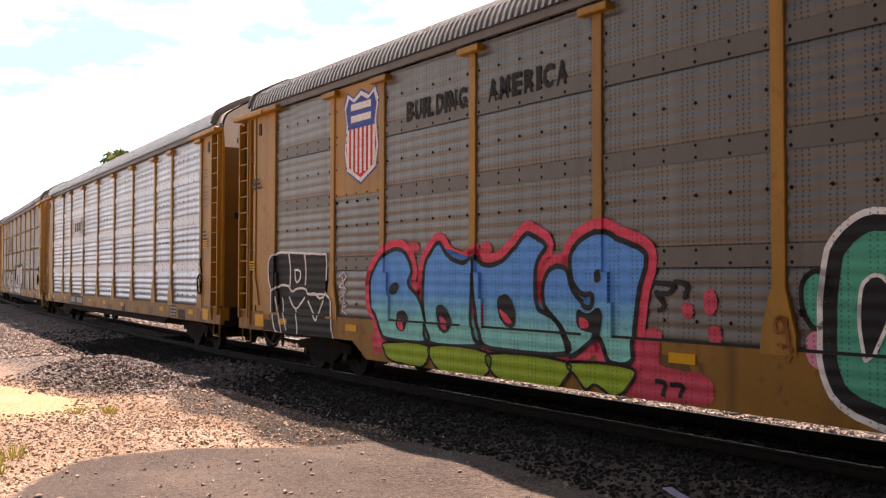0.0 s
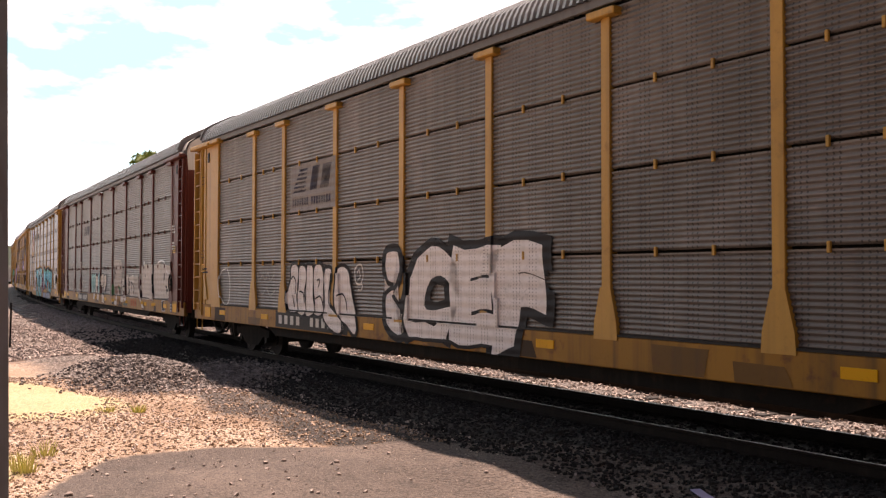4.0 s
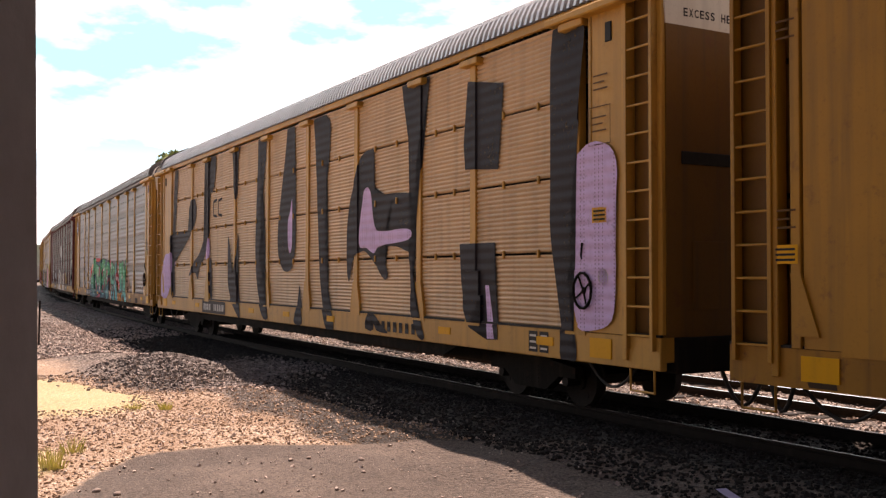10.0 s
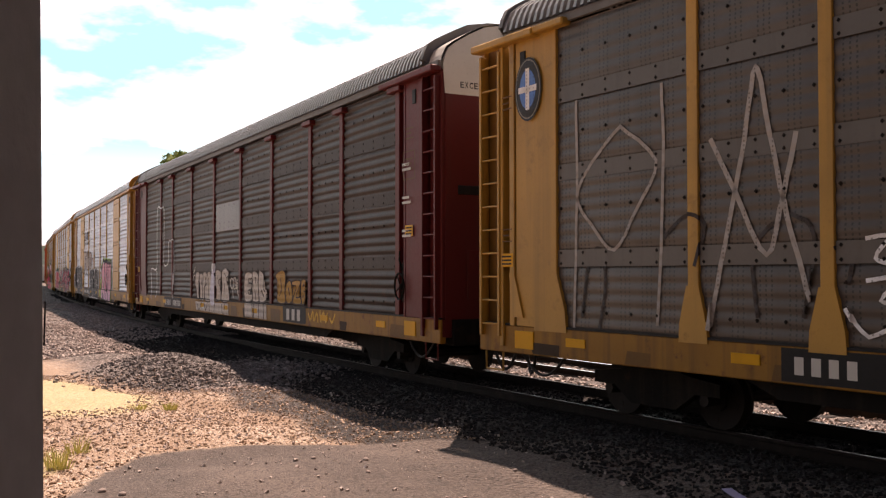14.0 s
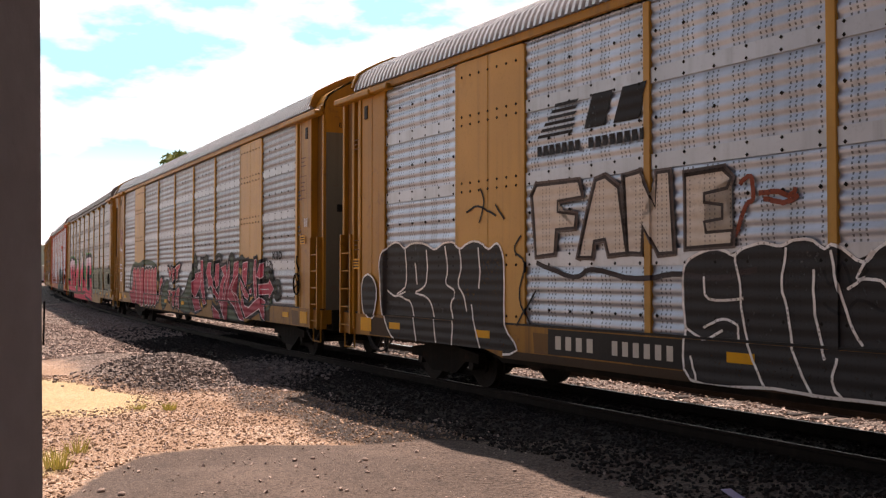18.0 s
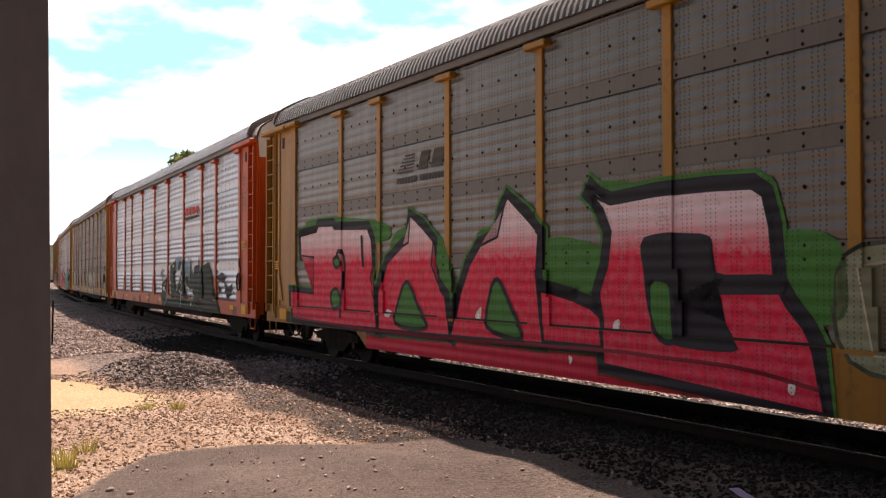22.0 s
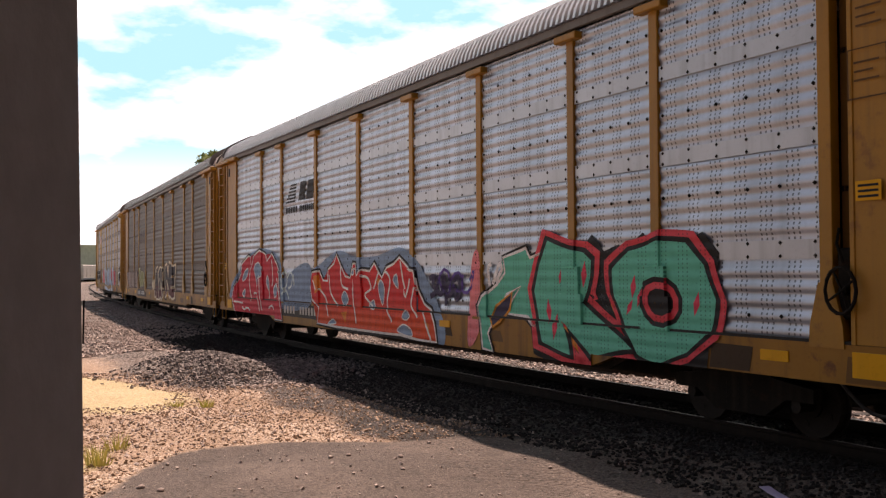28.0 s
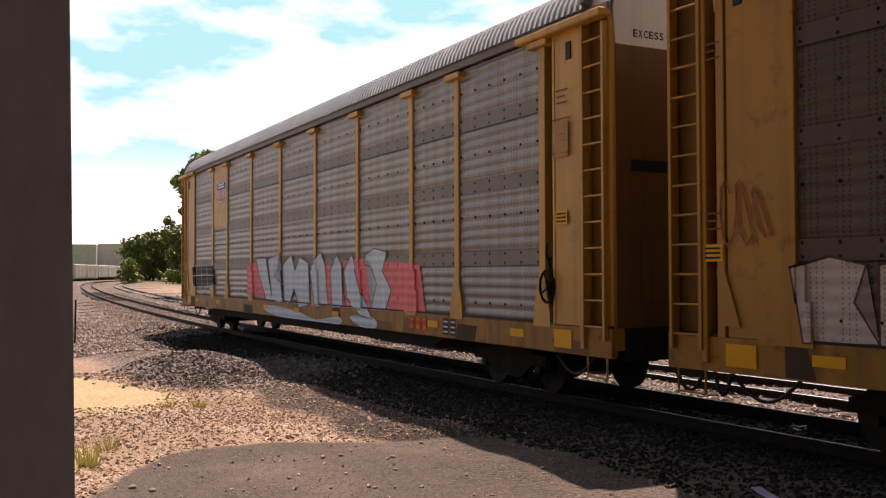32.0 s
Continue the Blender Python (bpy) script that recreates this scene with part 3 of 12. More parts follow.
def build_ballast():
    rng = np.random.default_rng(5)
    spots = []

    def scatter(count, s0, s1, o0, o1, size0, size1, power=1.0):
        s = s0 + (s1 - s0) * rng.random(count) ** power
        o = rng.uniform(o0, o1, count)
        x, y = on_track(s, o)
        z = ground_height(x, y)
        r = rng.uniform(size0, size1, count)
        spots.extend(np.stack([x, y, z + r * 0.12, r], 1).tolist())

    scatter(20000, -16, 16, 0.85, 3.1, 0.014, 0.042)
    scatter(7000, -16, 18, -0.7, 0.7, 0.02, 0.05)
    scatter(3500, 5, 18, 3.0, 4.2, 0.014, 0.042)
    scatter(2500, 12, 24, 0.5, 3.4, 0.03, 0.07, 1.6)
    # stones in the train's shadow strip, with that shade in their colour
    tagged(new("track_gravel", stones_mesh("track_gravel", spots, BALLAST_DARK, rng)), "crushed stone ballast beside the rails, darkened by painted train shade", "gravel", kind="stuff")
    spots = []
    scatter(11000, -16, 30, -8.2, -1.2, 0.03, 0.065)
    scatter(3600, 2, 30, 3.2, 4.6, 0.02, 0.055)
    scatter(5000, 10, 55, 3.4, 7.0, 0.03, 0.07, 1.4)
    scatter(6000, 18, 60, 0.9, 3.6, 0.03, 0.07, 1.2)
    scatter(3000, 18, 60, -0.6, 0.6, 0.03, 0.06, 1.2)
    scatter(2200, 25, 90, -8.0, -1.0, 0.06, 0.13, 1.3)
    tagged(new("ballast_gravel", stones_mesh("ballast_gravel", spots, BALLAST, rng)), "loose grey-brown crushed stone ballast along the track", "gravel", kind="stuff")
    k = 7500
    x, y = rng.normal(-5.0, 1.05, k), rng.normal(20.9, 1.2, k)
    keep = (y > 18.0 + 0.5 * np.sin(x * 3)) & (x > -8.0)
    x, y = x[keep], y[keep]
    r = rng.uniform(0.022, 0.065, len(x))
    slag = np.stack([x, y, ground_height(x, y) + r * 0.18, r], 1).tolist()
    tagged(new("slag_heap", stones_mesh("slag_heap", slag, SLAG, rng)), "low heap of dark broken stones beside the track", "gravel", kind="stuff")
    spots = []
    k = 15000
    x, y = rng.uniform(-9.5, 3.5, k), 7.0 + 13.0 * rng.random(k)
    off, along = track_offset(x, y)
    keep = (off > 2.6) & (((x + 7.0 + 0.35 * (y - 16.4)) / 1.9) ** 2 + ((y - 16.4) / 2.3) ** 2 > 0.7)
    x, y = x[keep], y[keep]
    keep = (inside_pad(x, y) < 0.5) | (rng.random(len(x)) < 0.14)
    x, y = x[keep], y[keep]
    r = 0.009 + 0.028 * rng.random(len(x)) ** 3.5
    spots = np.stack([x, y, ground_height(x, y) + r * 0.2, r], 1).tolist()
    k = 34000
    x, y = rng.uniform(-8.5, 1.5, k), 8.5 + 11.5 * rng.random(k)
    off, along = track_offset(x, y)
    keep = (off > 3.0) & (inside_pad(x, y) < 0.5) & (((x + 7.0 + 0.35 * (y - 16.4)) / 1.9) ** 2 + ((y - 16.4) / 2.3) ** 2 > 0.8)
    x, y = x[keep], y[keep]
    r = 0.008 + 0.03 * rng.random(len(x)) ** 3.0
    clods = np.stack([x, y, ground_height(x, y) + r * 0.05, r], 1).tolist()
    tagged(new("dirt_clods", stones_mesh("dirt_clods", clods, CLOD, rng)), "crumbled reddish brown dirt and gravel", "dirt", kind="stuff")
    tagged(new("pebbles", stones_mesh("pebbles", spots, BALLAST, rng)), "small pale pebbles strewn over dirt and asphalt", "pebbles", kind="stuff")


def build_track(name, off, top, s0, s1, label):
    track = thing(name, label, "railway track", kind="structure")
    # main track: head strip narrowed to shape a thin glint
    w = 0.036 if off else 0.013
    head = ((-w, 0.001), (w, 0.001))
    body = ((-0.036, -0.002), (0.036, -0.002), (0.036, -0.035), (0.009, -0.05), (0.009, -0.14), (0.072, -0.155), (0.072, -0.172), (-0.072, -0.172), (-0.072, -0.155), (-0.009, -0.14), (-0.009, -0.05), (-0.036, -0.035), (-0.036, -0.002))
    ss = np.arange(s0, s1, 1.0)
    for side in (0.755, -0.755):
        rows = []
        for s in ss:
            rows.append([(*[float(v) for v in on_track(s, off + side + dy)], top + dz) for dy, dz in body])
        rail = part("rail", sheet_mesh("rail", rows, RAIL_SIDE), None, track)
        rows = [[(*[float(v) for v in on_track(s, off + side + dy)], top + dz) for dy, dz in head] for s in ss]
        part("running_surface", sheet_mesh("running_surface", rows, RAIL_TOP if off else RAIL_SHADED), None, rail, "bright polished rail head")
    bm = box(bmesh.new(), -1.3, 1.3, -0.115, 0.115, -0.16, 0.0, 0.012)
    tie = to_mesh("tie", bm, TIE)
    for s in np.arange(max(s0, -24), min(s1, 96), 0.55):
        x, y = on_track(float(s) + 0.05 * math.sin(s * 7), off)
        ob = part("tie", tie, None, track)
        ob.location = (float(x), float(y), top - 0.165)
        ob.rotation_euler = (0, 0, float(np.interp(s, TRACK_S, TRACK_A)) + 0.012 * math.sin(s * 3.1))


# ---- the autorack wagons ----
LENGTH, FIRST_REAR, SPEED = 26.87, 7.177, 12.122
HALF = 13.945                       # the marks are laid out from here
POSTS = [u - HALF for u in (2.82, 5.43, 7.25, 9.90, 12.60, 15.30, 17.96, 20.66, 22.51, 25.21)]
SILL0, SILL1, EAVE = 0.76, 1.17, 5.44
PANEL_Y, POST_Y, SILL_Y = 1.50, 1.53, 1.53
BODY_END = 12.94
ROOF_REAR, ROOF_FRONT = 12.24, 12.50
ROOF_LINE = ((1.56, 5.565), (1.525, 5.70), (1.45, 5.85), (1.30, 5.96), (1.02, 6.12), (0.70, 6.28), (0.30, 6.36), (0.0, 6.38))
KEPT = {}
BELLY, LOW = 7.2, {}              # half the length of a deep side sill; how low each wagon's sill hangs
RIB = {"galvanised_sheet": 0.025, "dulled_galvanised_sheet": 0.025, "greyed_galvanised_sheet": 0.018, "brown_stained_sheet": 0.018, "red_brown_stained_sheet": 0.03}
STRAPS = {"galvanised_sheet": STRAP_GREY, "dulled_galvanised_sheet": STRAP_DULL, "greyed_galvanised_sheet": STRAP_DARK, "red_brown_stained_sheet": STRAP_MAROON, "brown_stained_sheet": STRAP_BROWN, "taupe_stained_sheet": STRAP_DARK}


def kept(key, make):
    """Alike pieces share one mesh."""
    if key not in KEPT:
        KEPT[key] = make()
    return KEPT[key]


def corrugated(x0, x1, z0, z1, pitch, depth, material, bands=()):
    """A ribbed steel sheet that faces -y, with flat bands."""
    zs, ys = [], []
    z = z0
    while z < z1:
        flat = next(((a, b) for a, b in bands if a - pitch / 2 <= z < b), None)
        if flat:
            zs += [flat[0], flat[0] + 0.004, flat[1] - 0.004, flat[1]]
            ys += [depth, 0.025, 0.025, depth]
            z = flat[1] + pitch / 4
            continue
        for i in range(8):
            if z + i * pitch / 8 < z1:
                zs.append(z + i * pitch / 8)
                ys.append(depth * (0.5 + 0.5 * math.cos(math.pi * i / 4)) ** 1.4)
        z += pitch
    zs.append(z1)
    ys.append(0.0)
    rows = [[(x0, -PANEL_Y + d, h), (x1, -PANEL_Y + d, h)] for h, d in zip(zs, ys)]
    rows = [[(x0, -PANEL_Y + 0.07, z0)] + [(x1, -PANEL_Y + 0.07, z0)]] + rows
    return sheet_mesh("side_panel", [r[::-1] for r in rows][::-1], material, True)


def post_mesh(material, wide=True, feet=True):
    bm = bmesh.new()
    w = 0.085 if wide else 0.06
    box(bm, -w, w, -POST_Y, -1.40, SILL1 + 0.02, EAVE - 0.02, 0.008)
    if wide:
        box(bm, -0.27, 0.27, -POST_Y - 0.10, -1.42, EAVE - 0.14, EAVE - 0.035, 0.014)
    if wide and feet:
        prism(bm, ((-0.225, 1.12), (0.225, 1.12), (0.21, 1.35), (0.095, 1.80), (-0.095, 1.80), (-0.21, 1.35)), -POST_Y - 0.014, -1.44)
    return to_mesh("side_post", bm, material)


def rivet_mesh(zs, material, bays=range(9), proud=0.012, step=0.52):
    verts, faces = [], []
    for a, b in [(POSTS[j], POSTS[j + 1]) for j in bays]:
        k = max(4, round((b - a) / step))
        for i in range(k + 1):
            x = a + 0.15 + (b - a - 0.30) * i / k
            for z in zs:
                n = len(verts)
                y = -PANEL_Y - proud
                r = 0.024
                verts += [(x - r, y, z), (x, y, z - r), (x + r, y, z), (x, y, z + r), (x - r, y + 0.02, z), (x, y + 0.02, z - r), (x + r, y + 0.02, z), (x, y + 0.02, z + r)]
                faces += [(n, n + 1, n + 2, n + 3), (n, n + 4, n + 5, n + 1), (n + 1, n + 5, n + 6, n + 2), (n + 2, n + 6, n + 7, n + 3), (n + 3, n + 7, n + 4, n)]
    me = bpy.data.meshes.new("riveting")
    me.from_pydata(verts, [], faces)
    me.materials.append(material)
    return me


def roof_mesh(material):
    rows = []
    x, k = -ROOF_REAR, 0
    pitch = 0.147
    prof = list(ROOF_LINE) + [(-y, z) for y, z in ROOF_LINE[-2::-1]]
    out = []
    for i in range(len(prof)):
        (ya, za), (yb, zb) = prof[max(i - 1, 0)], prof[min(i + 1, len(prof) - 1)]
        k = math.hypot(yb - ya, zb - za)
        out.append(((zb - za) / k, -(yb - ya) / k))
    while x < ROOF_FRONT:
        for d, h in ((0.0, 0.0), (0.065, 0.0), (0.075, 0.08), (0.137, 0.08)):
            if x + d <= ROOF_FRONT:
                rows.append([(x + d, -y - h * sy, z + h * sz) for (y, z), (sy, sz) in zip(prof, out)])
        x += pitch
    return sheet_mesh("roof", rows, material)


def roof_trim(sx, material):
    """The narrow smooth rim at the end of the roof, over the ribs."""
    prof = list(ROOF_LINE) + [(-y, z) for y, z in ROOF_LINE[-2::-1]]
    rows = []
    e = ROOF_FRONT if sx > 0 else ROOF_REAR
    for x, up in ((e - 0.07, 0.0), (e - 0.07, 0.10), (e + 0.02, 0.10), (e + 0.02, -0.02)):
        rows.append([(sx * x, -y * (1 + up * 0.6), z + up) for y, z in prof])
    return sheet_mesh("roof_trim", rows if sx > 0 else rows[::-1], material)


def roof_cap(material):
    """The smooth pale front end of the roof."""
    prof = [(y * 0.985, z - 0.02) for y, z in ROOF_LINE]
    prof += [(-y, z) for y, z in prof[-2::-1]]
    rows = [[(x, -y, z) for y, z in prof] for x in (ROOF_FRONT - 0.03, 12.96)]
    return sheet_mesh("roof_cap", rows, material)


def end_wall(x, low, high, material):
    """The end of the body between two heights, following the roof's line, 6 cm thick."""
    bm = bmesh.new()
    pts = [(-1.44, low), (1.44, low)]
    if high > 5.3:
        right = [(y * 0.95, z - 0.04) for y, z in ROOF_LINE]
        left = [(-y, z) for y, z in right[-2::-1]]
        pts += right + left
    else:
        pts += [(1.44, high), (-1.44, high)]
    a = [bm.verts.new((x - 0.03, y, z)) for y, z in pts]
    b = [bm.verts.new((x + 0.03, y, z)) for y, z in pts]
    bm.faces.new(a)
    bm.faces.new(b[::-1])
    for i in range(len(a)):
        j = (i + 1) % len(a)
        bm.faces.new((a[i], b[i], b[j], a[j]))
    bmesh.ops.recalc_face_normals(bm, faces=bm.faces)
    return to_mesh("end_door", bm, material)


def end_panel_mesh(sx, sy, material, wide):
    """The flat panel beside the ladder; towards the rear it runs on to the first sheet and has a folded foot."""
    bm = bmesh.new()
    y0, y1 = sorted((sy * (PANEL_Y + 0.04), sy * 1.42))
    if sx > 0:
        box(bm, 11.58, 12.268, y0, y1, SILL1, EAVE, 0.008)
        box(bm, 11.58, 11.64, y0 - 0.012, y1, SILL1, EAVE, 0.006)
    else:
        box(bm, -11.98, POSTS[0] + 0.085, y0, y1, SILL1, EAVE, 0.008)
        box(bm, -12.12, -12.0, y0 - 0.02, y1, SILL1, EAVE, 0.008)
        if wide:
            prism(bm, ((-11.55, 1.12), (POSTS[0] + 0.30, 1.12), (POSTS[0] + 0.26, 1.45), (POSTS[0] + 0.085, 1.95), (-11.55, 1.95)), y0 - 0.004, y1)
            prism(bm, ((-12.12, 1.95), (-12.0, 1.95), (-11.78, 1.30), (-12.0, 1.30)), y0 - 0.03, y1)
        else:
            box(bm, -11.56, -11.545, y0 - 0.008, y1, SILL1, EAVE)
    return to_mesh("end_panel", bm, material)


def truck_frame_mesh():
    bm = bmesh.new()
    out = ((-1.12, 0.44), (-1.12, 0.60), (-0.60, 0.66), (-0.35, 0.74), (0.35, 0.74), (0.60, 0.66), (1.12, 0.60), (1.12, 0.44), (0.72, 0.44), (0.40, 0.22), (-0.40, 0.22), (-0.72, 0.44))
    prism(bm, out, -1.12, -0.98)
    return to_mesh("side_frame", bm, STEEL_DARK)


def wheelset_mesh():
    bm = bmesh.new()
    for y in (-0.755, 0.755):
        s = 1 if y > 0 else -1
        tube(bm, (0, y - 0.06 * s, 0), (0, y + 0.06 * s, 0), 0.38, 24)
        tube(bm, (0, y - 0.09 * s, 0), (0, y - 0.06 * s, 0), 0.405, 24)
        tube(bm, (0, y + 0.06 * s, 0), (0, y + 0.10 * s, 0), 0.14, 12)
        for k in range(4):
            a = k * math.pi / 2
            tube(bm, (0.25 * math.cos(a), y + 0.06 * s, 0.25 * math.sin(a)), (0.25 * math.cos(a), y + 0.068 * s, 0.25 * math.sin(a)), 0.05, 6)
    tube(bm, (0, -1.1, 0), (0, 1.1, 0), 0.075, 10)
    return to_mesh("wheelset", bm, WHEEL_STEEL)


def brake_mesh():
    """The hand brake in the front gate recess: a dished wheel on a gear case with a lever."""
    bm = bmesh.new()
    box(bm, 11.37, 11.56, -1.50, -1.37, 1.42, 2.16, 0.03)
    tube(bm, (11.50, -1.50, 1.72), (11.50, -1.575, 1.72), 0.05, 10)
    ring = [(11.50 + 0.19 * math.cos(a), -1.60, 1.72 + 0.24 * math.sin(a)) for a in [6.2832 * k / 14 for k in range(15)]]
    ribbon(bm, ring, 0.02, 6)
    for a in (0.5, 2.07, 3.64, 5.21):
        tube(bm, (11.50, -1.58, 1.72), (11.50 + 0.19 * math.cos(a), -1.60, 1.72 + 0.24 * math.sin(a)), 0.013, 5)
    ribbon(bm, [(11.47, -1.52, 2.0), (11.44, -1.57, 2.2), (11.48, -1.58, 2.36)], 0.018, 6)
    return to_mesh("brake_wheel", bm, STEEL_DARK)


def springs_mesh():
    bm = bmesh.new()
    for dx in (-0.2, 0.0, 0.2):
        for k in range(5):
            tube(bm, (dx, -1.05, 0.30 + k * 0.06), (dx, -1.05, 0.33 + k * 0.06), 0.075, 8)
    return to_mesh("spring_nest", bm, STEEL_DARK)


def ladder(car, x, y, z0, z1, material, flip=False, width=0.42, step=0.36):
    """A corner ladder: two angle rails and rungs."""
    key = ("ladder", material.name, z0, z1, width)
    rails = kept(key, lambda: to_mesh("ladder", box(box(bmesh.new(), -width / 2 - 0.035, -width / 2 + 0.02, -0.05, 0.07, z0, z1, 0.006), width / 2 - 0.02, width / 2 + 0.035, -0.05, 0.07, z0, z1, 0.006), material))
    ob = part("ladder", rails, None, car)
    ob.location = (x, y, 0)
    if y > 0:
        ob.rotation_euler = (0, 0, math.pi)
    rung = kept(("rung", material.name, width), lambda: to_mesh("rung", tube(bmesh.new(), (-width / 2, 0, 0), (width / 2, 0, 0), 0.016, 6), material))
    z = z0 + 0.18
    while z < z1 - 0.05:
        r = part("rung", rung, None, ob)
        r.location = (0, -0.02, z)
        z += step
    return ob


# ---- markings: flat shapes in the side's x (from the rear, metres) and z ----
FONT_SHAPES = {}


def letter_shape(ch, bold):
    """The flat faces of one letter, its edges cut into short lengths."""
    if (ch, bold) not in FONT_SHAPES:
        cu = bpy.data.curves.new("letter", "FONT")
        cu.body, cu.size, cu.offset, cu.resolution_u = ch, 1.0, bold, 3
        ob = bpy.data.objects.new("letter", cu)
        me = bpy.data.meshes.new_from_object(ob)
        bm = bmesh.new()
        bm.from_mesh(me)
        long = [e for e in bm.edges if e.calc_length() > 0.2]
        bmesh.ops.subdivide_edges(bm, edges=long, cuts=3)
        bm.verts.index_update()
        verts = np.array([v.co[:2] for v in bm.verts]) if bm.verts else np.zeros((0, 2))
        faces = [tuple(v.index for v in f.verts) for f in bm.faces]
        bm.free()
        bpy.data.objects.remove(ob)
        bpy.data.curves.remove(cu)
        bpy.data.meshes.remove(me)
        FONT_SHAPES[(ch, bold)] = (verts, faces)
    return FONT_SHAPES[(ch, bold)]


def add_letter(bm, ch, bold, x, z, w, h, turn=0.0, lean=0.0, core=0.0, wild=None):
    """core: the boldness whose box is fitted to w by h, so that outlines stay round their letter. wild: amounts and phases of a bend."""
    ref, _ = letter_shape(ch, core)
    verts, faces = letter_shape(ch, bold)
    if len(ref) == 0 or len(verts) == 0:
        return
    lo, hi = ref.min(0), ref.max(0)
    q = (verts - (lo + hi) / 2) / np.maximum(hi - lo, 0.05)
    if wild:
        a, p1, p2, flare = wild
        qx = q[:, 0] * (1 + flare * q[:, 1]) + a * np.sin(5.5 * q[:, 1] + p1)
        qz = q[:, 1] + a * 0.8 * np.sin(5.0 * q[:, 0] + p2)
        q = np.stack([qx, qz], 1)
    px, pz = q[:, 0] * w, q[:, 1] * h
    c, s = math.cos(turn), math.sin(turn)
    px, pz = px * c - pz * s + lean * pz, px * s + pz * c
    made = [bm.verts.new((float(a) + x + w / 2, 0, float(b) + z + h / 2)) for a, b in zip(px, pz)]
    for f in faces:
        try:
            bm.faces.new([made[i] for i in f])
        except ValueError:
            pass


def polygon(bm, pts):
    bm.faces.new([bm.verts.new((x, 0, z)) for x, z in pts])


def blob(bm, x, z, rx, rz, seed=0, n=22, rough=0.12):
    rng = random.Random(seed)
    ph = [rng.uniform(0, 6.28) for _ in range(4)]
    pts = []
    for i in range(n):
        a = 2 * math.pi * i / n
        k = 1 + rough * (math.sin(3 * a + ph[0]) + 0.7 * math.sin(5 * a + ph[1]) + 0.5 * math.sin(8 * a + ph[2]))
        pts.append((x + rx * k * math.cos(a), z + rz * k * math.sin(a)))
    polygon(bm, pts)


def stroke(bm, pts, w):
    """A band of one width along a line, in one piece."""
    q = [Vector(p) for k, p in enumerate(pts) if k == 0 or (Vector(p) - Vector(pts[k - 1])).length > 1e-3]
    if len(q) < 2:
        return
    q[0], q[-1] = q[0] - (q[1] - q[0]).normalized() * w * 0.4, q[-1] + (q[-1] - q[-2]).normalized() * w * 0.4
    last = None
    for k, p in enumerate(q):
        d = (q[min(k + 1, len(q) - 1)] - p).normalized() + (p - q[max(k - 1, 0)]).normalized()
        d = d.normalized() if d.length > 1e-3 else Vector((1, 0))
        n = Vector((-d.y, d.x)) * w / 2
        pair = (bm.verts.new((p.x + n.x, 0, p.y + n.y)), bm.verts.new((p.x - n.x, 0, p.y - n.y)))
        if last:
            bm.faces.new((last[0], last[1], pair[1], pair[0]))
        last = pair


def rect(bm, x0, x1, z0, z1):
    polygon(bm, [(x0, z0), (x1, z0), (x1, z1), (x0, z1)])


def clipped(bm, x0, x1, z0, z1):
    c = bm.copy()
    for co, no in (((x0, 0, 0), (-1, 0, 0)), ((x1, 0, 0), (1, 0, 0)), ((0, 0, z0), (0, 0, -1)), ((0, 0, z1), (0, 0, 1))):
        bmesh.ops.bisect_plane(c, geom=c.verts[:] + c.edges[:] + c.faces[:], plane_co=co, plane_no=no, clear_outer=True)
    return c


